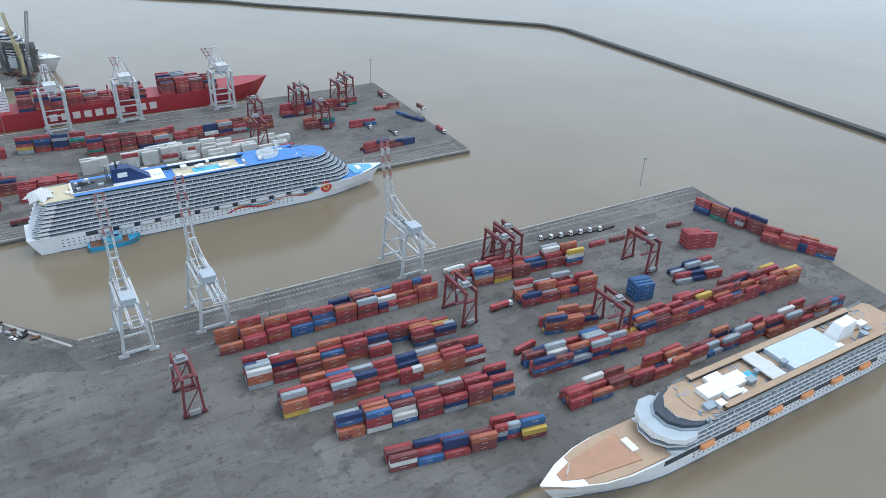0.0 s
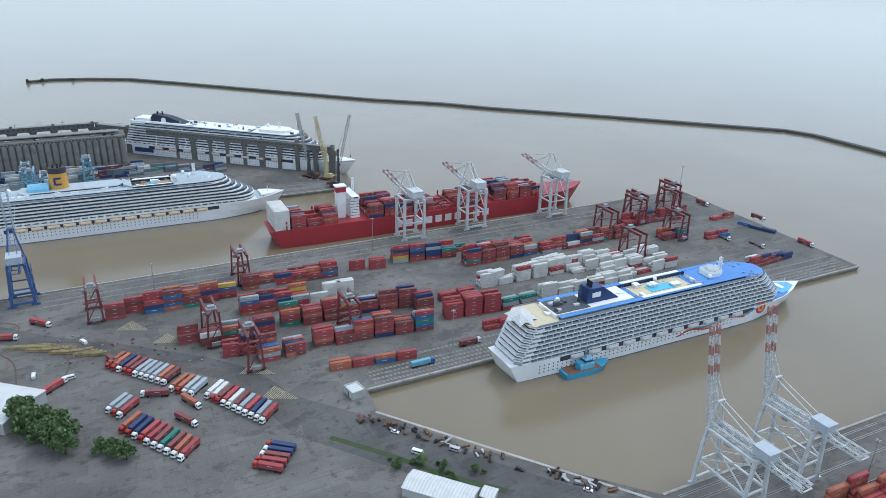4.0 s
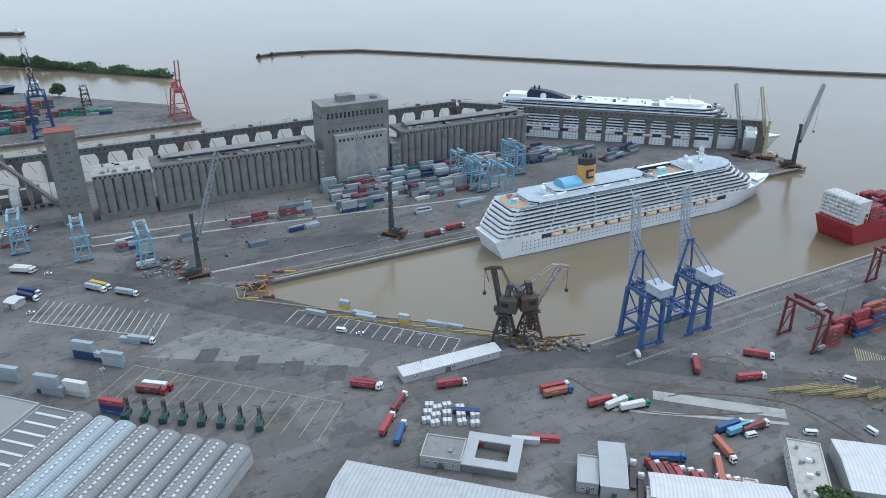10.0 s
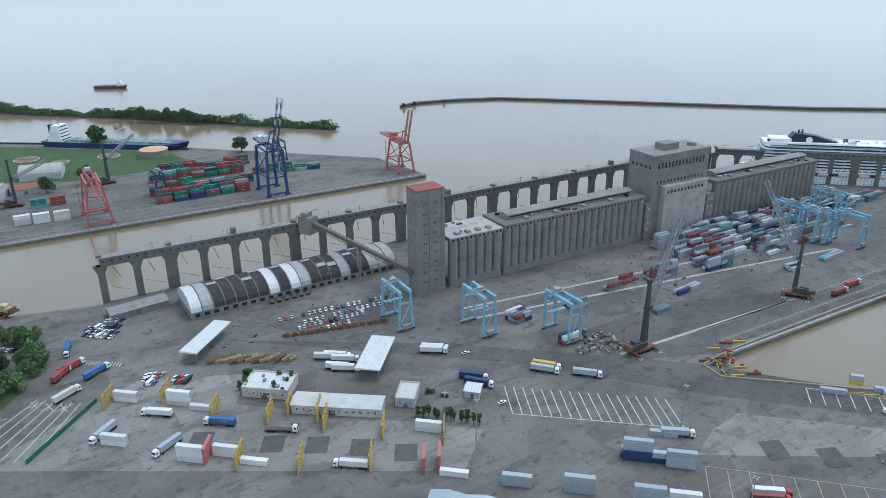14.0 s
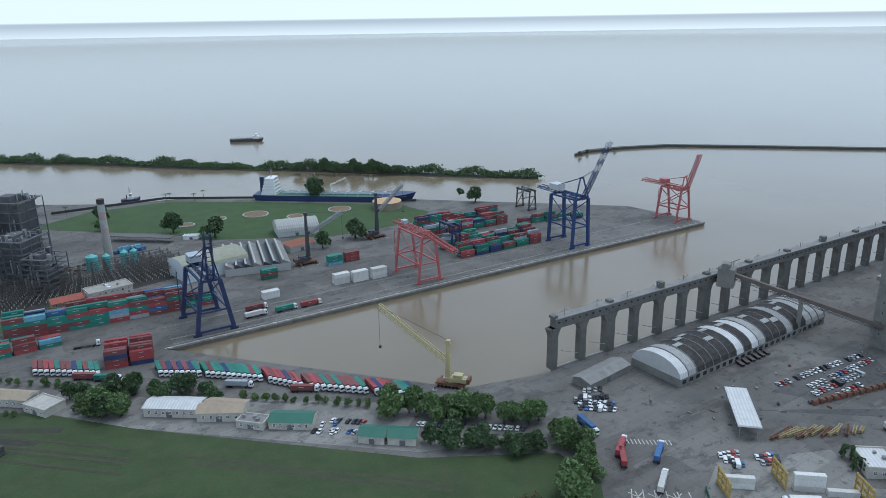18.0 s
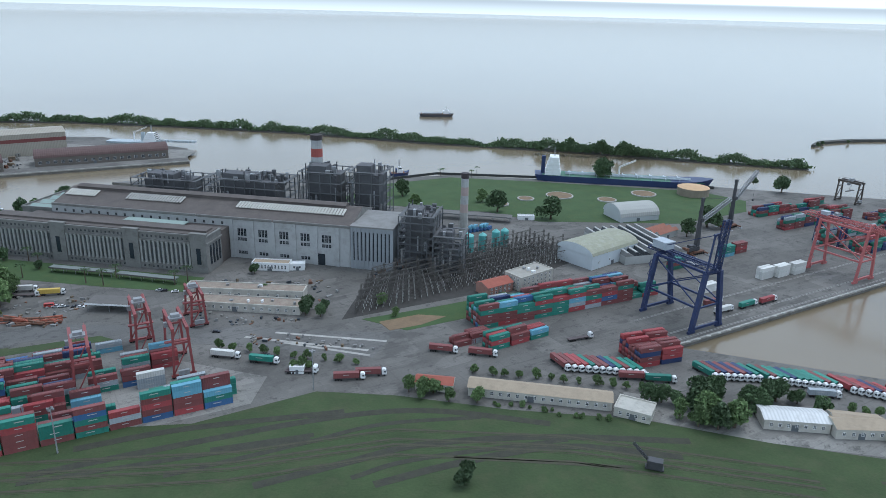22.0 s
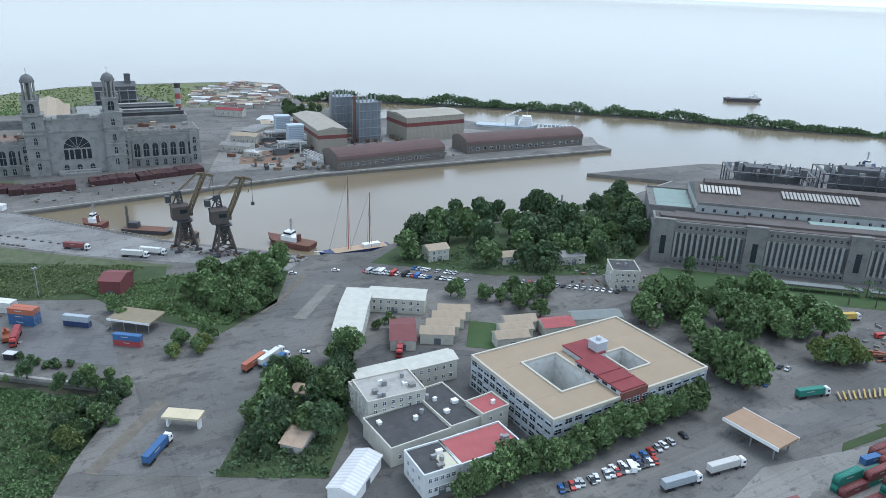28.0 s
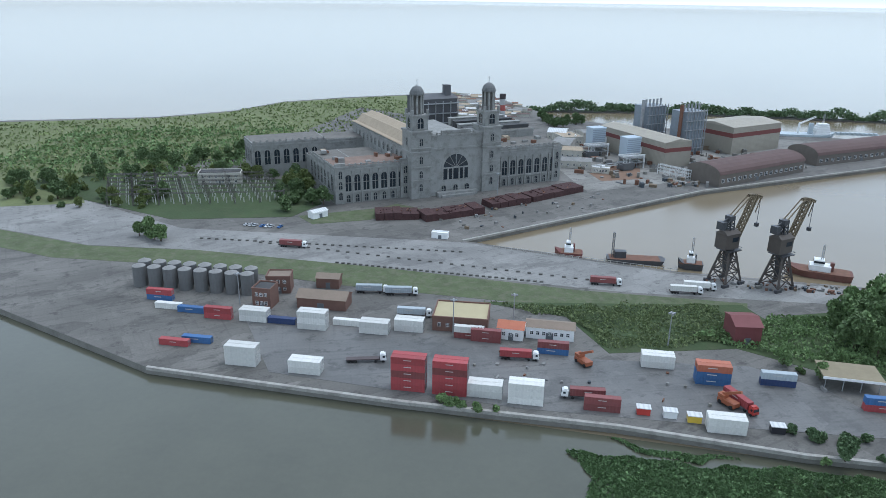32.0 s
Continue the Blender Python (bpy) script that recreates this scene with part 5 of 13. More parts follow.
def cargo_vessel(sx, sy, bx, by, beam, high, paint, colour, deck_paint, house_at=0.1, house_high=18.0, pipes=True, name="tanker", label=""):
    ob, length = ship_from_plan(name, sx, sy, bx, by, beam, high, paint, label, deck_paint, 0.18, 3.0)
    x = length * house_at
    for k in range(5):
        z = high + k * house_high / 5
        h = part("bridge_deck", Shape().box(x - 7 + k, -beam * 0.42 + k * 0.6, z, x + 9 - k * 0.6, beam * 0.42 - k * 0.6, z + house_high / 5 - 0.15), WHITE, ob)
        part("window_band", Shape().box(x + 8.9 - k * 0.6, -beam * 0.36 + k * 0.6, z + 1.2, x + 9.1 - k * 0.6, beam * 0.36 - k * 0.6, z + 2.2), GLASS, h)
    part("funnel", Shape().rings([[(x - 11 + i * 4, y, z) for y, z in ((-2, high), (2, high), (1.7, high + house_high), (-1.7, high + house_high))] for i in (0, 1)]), paint, ob)
    part("radar_mast", Shape().truss((x + 2, 0, high + house_high), (x + 2, 0, high + house_high + 9), 1.2, 1.2, 5, 0.2), STEEL, ob)
    if pipes:
        pp = Shape()
        for i in range(7):
            pp.beam((x + 14, -4.5 + i * 1.5, high + 1.2), (length * 0.92, -4.5 + i * 1.5, high + 1.2), 0.5)
        part("deck_pipe", pp, DECK_GREY, ob)["kind"] = "stuff"
        for i in range(9):
            xx = x + 18 + i * (length * 0.78 - 10) / 9
            part("pipe_frame", Shape().beam((xx, -beam * 0.4, high + 1.8), (xx, beam * 0.4, high + 1.8), 0.5).beam((xx, -beam * 0.4, high), (xx, -beam * 0.4, high + 2), 0.4).beam((xx, beam * 0.4, high), (xx, beam * 0.4, high + 2), 0.4).box(xx - 1.5, -2, high + 0.1, xx + 1.5, 2, high + 2.6), DECK_GREY, ob)
        part("deck_crane", Shape().tube(length * 0.5, 0, high, high + 11, 0.9).truss((length * 0.5, 0, high + 10), (length * 0.5 + 16, 3, high + 17), 1.2, 1.2, 6, 0.25), WHITE, ob)
    return ob


# ---- buildings ----
WINDOWS = {}


def window_mesh(w, h, frame=None):
    """A framed window of four panes in one sheet, the panes set back in their frame."""
    frame = frame or WHITE
    key = (round(w, 2), round(h, 2), frame.name)
    if key not in WINDOWS:
        s, f, y = Shape(), 0.1, -0.13
        xs = [-w / 2 - f, -w / 2, -0.05, 0.05, w / 2, w / 2 + f]
        zs = [-f, 0.0, h * 0.55, h * 0.55 + 0.08, h, h + f]
        n = s.add([(x, y, z) for z in zs for x in xs])
        r = s.add([(x, 0.02, z) for z in zs for x in xs])
        for j in range(5):
            for i in range(5):
                q = [n + j * 6 + i, n + j * 6 + i + 1, n + j * 6 + i + 7, n + j * 6 + i + 6]
                if i in (1, 3) and j in (1, 3):
                    k = s.add([(x, -0.04, z) for x, z in ((xs[i], zs[j]), (xs[i + 1], zs[j]), (xs[i + 1], zs[j + 1]), (xs[i], zs[j + 1]))])
                    for e in range(4):
                        s.face([q[e], q[(e + 1) % 4], k + (e + 1) % 4, k + e], 1)
                    s.face([k, k + 1, k + 2, k + 3], 0)
                else:
                    s.face(q, 1)
        for a, b in ((0, 5), (5, 35), (35, 30), (30, 0)):
            s.face([n + b, n + a, r + a, r + b], 1)
        WINDOWS[key] = s.mesh("window", GLASS, frame)
    return WINDOWS[key]


def facade(ob, length, depth, high, rows, cols, side_cols=0, w=1.2, h=1.5, base=1.0, frame=None, faces="fblr", margin=1.2):
    """Windows as parts on the front, back and ends of a box-shaped house."""
    me = window_mesh(w, h, frame)
    storey = (high - base) / max(1, rows)
    for r in range(rows):
        z = base + r * storey + max(0.1, (storey - h) * 0.35)
        for c in range(cols):
            x = margin + (length - 2 * margin) * (c + 0.5) / cols
            if "f" in faces:
                part("window", me, None, ob, at=(x, 0, z, 0))
        for c in range(side_cols):
            y = margin + (depth - 2 * margin) * (c + 0.5) / side_cols
            if "l" in faces:
                part("window", me, None, ob, at=(0, y, z, -90))
            if "r" in faces:
                part("window", me, None, ob, at=(length, y, z, 90))


def house(x0, y0, x1, y1, depth, high, wall=None, roof=None, style="flat", rows=0, cols=0, side_cols=0, rise=3.0, label="", name="building", category="building", group="", w=1.2, h=1.5, door=True, clutter=0, parapet=0.7, eaves=0.5, bays=1, frame=None, z=0.0):
    """A house whose front runs between two points of the plan, with its depth behind the front."""
    _, _, length, turn = span(x0, y0, x1, y1)
    wall, roof = wall or STUCCO, roof or ROOF_GREY
    ob = thing(name, x0, y0, z, turn, label, category, group)
    part("wall", Shape().box(0, 0, 0, length, depth, high), wall, ob)
    if style == "flat":
        part("roof", Shape().box(0.3, 0.3, high, length - 0.3, depth - 0.3, high + 0.12), roof, ob)
        p = Shape().box(-0.15, -0.15, high - 0.2, length + 0.15, 0.35, high + parapet).box(-0.15, depth - 0.35, high - 0.2, length + 0.15, depth + 0.15, high + parapet)
        p.box(-0.15, 0.35, high - 0.2, 0.35, depth - 0.35, high + parapet).box(length - 0.35, 0.35, high - 0.2, length + 0.15, depth - 0.35, high + parapet)
        part("parapet", p, wall, ob)
    else:
        for b in range(bays):
            d0, d1 = depth * b / bays, depth * (b + 1) / bays
            r = Shape()
            if style == "gable":
                r.gable(-eaves, length + eaves, d0 - (eaves if b == 0 else 0), d1 + (eaves if b == bays - 1 else 0), high + 0.02, rise, 0, 1)
            elif style == "arch":
                r.arch(-eaves, length + eaves, d0 - (eaves if b == 0 else 0), d1 + (eaves if b == bays - 1 else 0), high, rise, 9, 0, 1)
            elif style == "saw":
                r.rings([[(x, d0, high), (x, d1, high), (x, d1 - 0.3, high + rise)] for x in (0, length)])
            elif style == "shed":
                r.rings([[(x, -eaves, high), (x, depth + eaves, high + rise), (x, depth + eaves, high + rise + 0.3), (x, -eaves, high + 0.3)] for x in (-eaves, length + eaves)])
            part("roof", r, (roof, wall), ob)
    if rows:
        facade(ob, length, depth, high, rows, cols, side_cols, w, h, frame=frame)
    if door:
        part("door", Shape().box(length * 0.42, -0.1, 0, length * 0.42 + min(3.0, length * 0.2), 0.0, min(3.0, high * 0.7)), mat("door paint", (0.12, 0.13, 0.14), 0.6, 0.15, 2, 0.3), ob)
    rng = random.Random(int(abs(x0 * 3 + y0)))
    for i in range(clutter):
        cx, cy = rng.uniform(2, max(2.5, length - 4)), rng.uniform(1.5, max(2, depth - 4))
        a, b, c = rng.uniform(0.9, 2.4), rng.uniform(0.8, 2.0), rng.uniform(0.7, 1.8)
        if i % 3 == 2:
            part("water_tank", Shape().tube(cx, cy, high + 0.1, high + 1.9, 0.8, 0.8, 10), STEEL, ob)
        else:
            u = Shape().box(cx, cy, high + 0.1, cx + a, cy + b, high + 0.1 + c).box(cx - 0.1, cy - 0.1, high + 0.1 + c, cx + a + 0.1, cy + b + 0.1, high + 0.2 + c)
            part("roof_unit", u, rng.choice((WHITE, STEEL, ROOF_GREY)), ob)
    return ob, length


def canopy(x0, y0, x1, y1, depth, high, roof, label, name="canopy", posts=3, fascia=None):
    _, _, length, turn = span(x0, y0, x1, y1)
    ob = thing(name, x0, y0, 0, turn, label, "canopy")
    part("roof", Shape().box(-0.5, -0.5, high, length + 0.5, depth + 0.5, high + 0.6), roof, ob)
    part("fascia", Shape().box(-0.6, -0.62, high - 0.25, length + 0.6, -0.5, high + 0.7), fascia or WHITE, ob)
    for i in range(posts):
        for y in (0.6, depth - 0.6):
            x = 0.8 + (length - 1.6) * i / max(1, posts - 1)
            part("post", Shape().tube(x, y, 0, high, 0.18), STEEL, ob)
    return ob


def patch(name, pts, material, z, label, category="paving"):
    """A level surface of another paving, a few centimetres thick."""
    return thing(name, 0, 0, kind="structure", label=label, category=category, data=Shape().prism(pts, z - 0.35, z).mesh(name, material))


def road(name, pts, wide, material, z, label, category="road"):
    """A smooth ribbon of paving along a line of the plan."""
    line = [Vector((*p, 0)) for p in pts]
    line = [line[0] * 2 - line[1]] + line + [line[-1] * 2 - line[-2]]
    run = []
    for a, b, c, d in zip(line, line[1:], line[2:], line[3:]):
        for k in range(8):
            t = k / 8
            run.append(0.5 * (2 * b + (c - a) * t + (2 * a - 5 * b + 4 * c - d) * t * t + (3 * b - a - 3 * c + d) * t ** 3))
    run.append(line[-2])
    s = Shape()
    rows = []
    for i, p in enumerate(run):
        d = (run[min(i + 1, len(run) - 1)] - run[max(0, i - 1)]).normalized() * wide / 2
        rows.append([(p.x - d.y, p.y + d.x, z - 0.2), (p.x - d.y, p.y + d.x, z), (p.x + d.y, p.y - d.x, z), (p.x + d.y, p.y - d.x, z - 0.2)])
    s.rings(rows)
    s.f = [f[::-1] for f in s.f]
    return thing(name, 0, 0, kind="structure", label=label, category=category, data=s.mesh(name, material))


def stripe(s, x0, y0, x1, y1, w, z):
    d = Vector((x1 - x0, y1 - y0)).normalized() * w / 2
    n = s.add([(x0 + d.y, y0 - d.x, z), (x1 + d.y, y1 - d.x, z), (x1 - d.y, y1 + d.x, z), (x0 - d.y, y0 + d.x, z)])
    s.face([n, n + 1, n + 2, n + 3])


def markings(name, lines, w=0.3, z=0.12, material=None, label="white painted lines on the asphalt"):
    s = Shape()
    for a in lines:
        stripe(s, *a, w, z)
    return thing(name, 0, 0, kind="structure", label=label, category="marking", data=s.mesh(name, material or MARKING))


def bays(x0, y0, x1, y1, n, deep, w=0.35, lean=0.0):
    """Parking lines along a base line, drawn to the left of it."""
    _, _, _, t = span(x0, y0, x1, y1)
    nx, ny = -math.sin(radians(t + lean)) * deep, math.cos(radians(t + lean)) * deep
    out = [(x0, y0, x1, y1)]
    for i in range(n + 1):
        f = i / n
        px, py = x0 + (x1 - x0) * f, y0 + (y1 - y0) * f
        out.append((px, py, px + nx, py + ny))
    return out


# ==== first pier, first basin and the red container pier ====
def uv(u, v):
    """Plan point from metres along and across the quays."""
    c, s = math.cos(radians(29.3)), math.sin(radians(29.3))
    return u * c - v * s, u * s + v * c


# liner with blue decks and a dark winged funnel
ship, L, half, top = cruise_ship(*uv(-14, 486), *uv(228, 482), 28, 11.5, 8, 2.8, fore=0.925, aft=0.015, rake_fore=3.0, rake_aft=1.3, roof=DECK_BLUE, boats=mat("lifeboat grey white", (0.50, 0.50, 0.50), 0.5, 0.08, 2, 0.4), boat_n=11,
                                 label="white cruise liner with blue upper decks moored along the quay")
part("aft_terrace", Shape().prism(deck_plan(L * 0.05, L * 0.36, half - 1, 6), top + 0.2, top + 0.9), DECK_CREAM, ship)
f = Shape().rings([[(L * 0.235, -4.6, top + 3), (L * 0.335, -4.6, top + 3), (L * 0.335, 4.6, top + 3), (L * 0.235, 4.6, top + 3)], [(L * 0.238, -4.2, top + 12.5), (L * 0.285, -4.0, top + 12), (L * 0.285, 4.0, top + 12), (L * 0.238, 4.2, top + 12.5)]])
DARK_DECK = mat("dark grey deck plant", (0.075, 0.08, 0.09), 0.7, 0.2, 3, 0.4)
part("casing_roof", Shape().box(L * 0.135, -8.4, top + 3, L * 0.235, 8.4, top + 3.3), DARK_DECK, ship)
rng = random.Random(31)
for i in range(9):
    x, y = L * rng.uniform(0.14, 0.22), rng.uniform(-7, 5)
    part("roof_plant", Shape().box(x, y, top + 3.3, x + rng.uniform(2, 4.5), y + rng.uniform(1.5, 3), top + rng.uniform(4.4, 6.2)), rng.choice((DARK_DECK, DECK_GREY, WHITE)), ship)
for y in (-2, -0.7, 0.7, 2):
    part("exhaust_pipe", Shape().tube(L * 0.252, y, top + 12, top + 16, 0.5, 0.5, 8), BLACK, ship)
part("aft_mast", Shape().truss((L * 0.225, 0, top + 3), (L * 0.225, 0, top + 14), 1.2, 1.2, 5, 0.22), DARK_DECK, ship)
part("bridge_house", Shape().prism(deck_plan(L * 0.64, L * 0.70, 6.5, 6), top + 2.6, top + 5.4, 0, 1).prism(deck_plan(L * 0.655, L * 0.69, 4.5, 4), top + 5.4, top + 7, 0, 1), (WHITE, DECK_GREY), ship)
part("pool_gallery", Shape().box(L * 0.39, -12, top + 2.9, L * 0.59, -9.6, top + 3.3).box(L * 0.39, 9.6, top + 2.9, L * 0.59, 12, top + 3.3), WHITE, ship)
fun = part("funnel", f, FUNNEL_BLUE, ship)
part("funnel_badge", Shape().box(L * 0.25, -4.75, top + 6.5, L * 0.275, -4.2, top + 9.5), WHITE, fun)
part("engine_casing", Shape().box(L * 0.13, -9, top, L * 0.37, 9, top + 3), WHITE, ship)
tent = Shape()
rim = [(L * 0.055 + (10.5 if i % 2 else 7.4) * math.cos(i * math.pi / 7) * 0.95, (11.5 if i % 2 else 8.0) * math.sin(i * math.pi / 7), top + (0.7 if i % 2 else 2.2)) for i in range(14)]
n = tent.add(rim + [(L * 0.055 - 2.5, -3, top + 6.0), (L * 0.055 + 2.5, 3, top + 6.0)])
for i in range(14):
    tent.face([n + i, n + (i + 1) % 14, n + (15 if i in (0, 1, 2, 3, 4, 12, 13) else 14)])
tent.face([n + 4 + 1, n + 15, n + 14])
tent.face([n + 12, n + 14, n + 15])
part("sun_canopy", tent, ROOF_WHITE, ship)
part("pool_deck", Shape().box(L * 0.40, -9, top + 0.2, L * 0.58, 9, top + 0.5), DECK_CREAM, ship)
part("pool", Shape().box(L * 0.45, -4, top + 0.5, L * 0.53, 4, top + 0.8), POOL, ship)
part("forward_lounge", Shape().prism(deck_plan(L * 0.60, L * 0.76, half - 4, 8), top, top + 2.6, 0, 1), (WHITE, DECK_BLUE), ship)
part("radar_mast", Shape().truss((L * 0.70, 0, top + 2.6), (L * 0.70, 0, top + 13), 1.6, 1.6, 6, 0.25).beam((L * 0.70, -3, top + 9), (L * 0.70, 3, top + 9), 0.4), WHITE, ship)
part("radar_dome", dome(Shape(), L * 0.64, -6, top + 4, 1.6), WHITE, ship)
part("radar_dome", dome(Shape(), L * 0.5, 8, top + 2.5, 1.4), WHITE, ship)
part("bow_deck", Shape().prism([(L * 0.935, -9), (L * 0.98, -6.5), (L * 1.02, -2), (L * 1.02, 2), (L * 0.98, 6.5), (L * 0.935, 9)], 12.8, 13.4), mat("pale blue deck", (0.16, 0.42, 0.66), 0.6, 0.1, 5, 0.6), ship)
art = [("crimson art paint", (0.50, 0.05, 0.07)), ("gold art paint", (0.62, 0.40, 0.12)), ("blue art paint", (0.12, 0.28, 0.55))]
for k, (nm, rgb) in enumerate(art):
    swoosh = Shape()
    for i in range(26):
        xx = L * (0.52 + k * 0.02) + i * 2.3
        zz = 3.6 + k * 1.1 + 1.5 * math.sin(i * 0.42 + k) + i * 0.13
        swoosh.box(xx, -half - 0.12, zz, xx + 2.4, -half + 0.3, zz + 0.9 + 0.5 * math.sin(i * 0.3))
    part("painted_swirl", swoosh, mat(nm, rgb, 0.5, 0.06, 4, 0.5), ship)
disc = Shape()
for r, m in ((4.4, 0), (2.6, 1), (1.3, 0)):
    disc.rings([[(L * 0.83 + r * math.cos(a), -half * 0.965 - y - 0.05 * (4.4 - r), 9.2 + r * math.sin(a)) for a in [2 * math.pi * i / 16 for i in range(16)]] for y in (0.0, 0.35)], m)
part("painted_sun", disc, (MATS["crimson art paint"], MATS["gold art paint"]), ship)

# blue bunker boat beside the liner
barge = tug(*uv(19, 467), *uv(50, 466), mat("turquoise boat paint", (0.05, 0.30, 0.48), 0.5, 0.12, 3, 0.5), "turquoise", 9, mat("blue boat house paint", (0.16, 0.42, 0.58), 0.5, 0.1, 3, 0.5), "bunker_boat")

# liner with a teak bow at the outer side of the first pier, its bow towards the yard
ship, L, half, top = cruise_ship(*uv(395, 153), *uv(159, 155.5), 27, 10.5, 4, 2.9, fore=0.80, aft=0.03, rake_fore=7.0, rake_aft=1.2, roof=DECK_TEAK, boats=BOAT_ORANGE, boat_n=6,
                                 label="white cruise ship with teak decks moored at the pier")
part("bow_deck", Shape().prism([(L * 0.84, -9), (L * 0.96, -5.5), (L * 1.01, -1.5), (L * 1.01, 1.5), (L * 0.96, 5.5), (L * 0.84, 9)], 11.8, 12.3), mat("reddish teak deck", (0.42, 0.24, 0.15), 0.7, 0.12, 6, 0.6), ship)
part("bridge_front", Shape().prism(deck_plan(L * 0.72, L * 0.80, half + 1.4, 9), top - 5.2, top - 2.6, 0, 1), (WHITE, DECK_GREY), ship)
part("sun_deck", Shape().prism(deck_plan(L * 0.45, L * 0.70, half - 2, 8), top + 0.2, top + 0.6), DECK_TEAK, ship)
part("deck_house", Shape().box(L * 0.54, -4, top, L * 0.66, 4, top + 3).box(L * 0.58, -8, top, L * 0.62, 8, top + 2.6), WHITE, ship)
part("awning", Shape().box(L * 0.46, -9.5, top + 2.4, L * 0.50, 9.5, top + 3.2), ROOF_WHITE, ship)
part("pool", Shape().box(L * 0.51, -2.5, top + 0.6, L * 0.53, 2.5, top + 0.9), POOL, ship)
part("lounge_roof", Shape().box(L * 0.27, -9, top, L * 0.43, 9, top + 2.8), mat("pale blue roof", (0.50, 0.58, 0.66), 0.6, 0.08, 5, 0.6), ship)
part("funnel", Shape().rings([[(L * 0.20, -4, top), (L * 0.26, -4, top), (L * 0.26, 4, top), (L * 0.20, 4, top)], [(L * 0.195, -3, top + 9), (L * 0.24, -3, top + 8), (L * 0.24, 3, top + 8), (L * 0.195, 3, top + 9)]]), WHITE, ship)
part("aft_deck", Shape().box(L * 0.05, -9, top + 0.2, L * 0.17, 9, top + 0.6), DECK_TEAK, ship)

# container ship
ship, L = ship_from_plan("container_ship", *uv(-84, 737), *uv(216, 730), 32, 15.5, HULL_RED, "red container ship with red boxes on deck moored at the quay", HULL_RED, 0.16, 3.5, 0.9)
for i in range(10):
    if i != 7:
        part("hull_lettering_bar", Shape().box(L * 0.36 + i * 9.6, -16.3, 4.5, L * 0.36 + i * 9.6 + 6.4, -15.9, 10.8), mat("faded lettering paint", (0.70, 0.62, 0.60), 0.6, 0.15, 3, 0.5), ship)
for k in range(8):
    part("house_deck", Shape().box(L * 0.235, -7 + k * 0.3, 15.5 + k * 2.4, L * 0.235 + 8, 7 - k * 0.3, 15.5 + k * 2.4 + 2.0).box(L * 0.235 + 0.3, -6.8 + k * 0.3, 17.5 + k * 2.4, L * 0.235 + 7.7, 6.8 - k * 0.3, 17.9 + k * 2.4, 1), (WHITE, BAND), ship)
hb = part("bridge_wing", Shape().box(L * 0.233, -13, 34.4, L * 0.235 + 6, 13, 36.4), WHITE, ship)
part("window_band", Shape().box(L * 0.235 + 6.0, -12.5, 35.0, L * 0.235 + 6.2, 12.5, 36.0).box(L * 0.237, -13.2, 35.0, L * 0.25, 13.2, 36.0), GLASS, hb)
fn = part("funnel", Shape().box(L * 0.20, -3.5, 15.5, L * 0.225, 3.5, 43).box(L * 0.196, -3.9, 43, L * 0.228, 3.9, 44), WHITE, ship)
part("funnel_cap", Shape().box(L * 0.198, -3.7, 38.5, L * 0.227, 3.7, 43), HULL_RED, fn)
part("mast", Shape().truss((L * 0.25, 0, 38), (L * 0.25, 0, 49), 1.4, 1.4, 5, 0.3), WHITE, ship)
for i in range(9):
    xx = L * (0.03 + i * 0.1) + 4
    if 0.17 < xx / L < 0.29:
        continue
    part("lashing_bridge", Shape().box(xx - 0.5, -15.5, 15.5, xx + 0.5, 15.5, 19.5).box(xx - 0.6, -15.5, 21, xx + 0.6, -14.5, 23).box(xx - 0.6, 14.5, 19, xx + 0.6, 15.5, 23), HULL_RED, ship)
cx, cy = uv(-84, 737)
ct = span(*uv(-84, 737), *uv(216, 730))[3]
cu, cv = math.cos(radians(ct)), math.sin(radians(ct))
DECK_LOAD = ((0, 6), (1, 4), (2, 2), (3, 4), (6, 5), (7, 5), (8, 3), (9, 4), (10, 2), (11, 1), (12, 3), (13, 3), (15, 5), (16, 5), (17, 4), (18, 3))
for bay, high in DECK_LOAD:
    for lane in range(11):
        n = high if bay == 0 else max(0, high + random.choice((-1, -1, 0, 0)))
        if bay and lane in (3, 4, 8) and random.random() < 0.5:
            n = max(1, n - 2)
        a, b = 10 + bay * 13.6, -13 + lane * 2.6
        for k in range(n):
            if bay and 0 < k < n - 1 and 0 < lane < 10:
                continue
            key = "white" if bay == 0 else pick({"red": 8, "brown": 3, "navy": 1, "grey": 0.6, "orange": 0.6})
            container(cx + cu * a - cv * b, cy + cv * a + cu * b, 12.7 + k * 2.75, ct, key, 12.19, 2.72, "deck cargo", where="stacked on the deck of a ship")

# quay cranes: three white ones with raised booms on the first pier
BOOM_BANDS = mat("faded red boom bands", (0.36, 0.17, 0.155), 0.6, 0.1, 4, 0.5)
for px, py in ((-142.3, 305.5), (-108.4, 327.4), (-0.7, 384.8)):
    sts_crane(px, py, QUAY, CRANE_WHITE, "white", gauge=27, wide=15, deck=30, apex=44, boom=46, back=22, up=80, house=CRANE_PALE, tip=BOOM_BANDS, hs=0.78, splay=0.6)
# and three white ones working the red ship
for px, py in ((-313.2, 616.2), (-261.1, 647.2), (-185.0, 687.6)):
    sts_crane(px, py, QUAY, CRANE_WHITE, "white", gauge=16, wide=18, deck=36, apex=56, boom=44, back=13, up=8, house=CRANE_WHITE, tip=BOOM_BANDS, thick=2.0, hs=1.1)

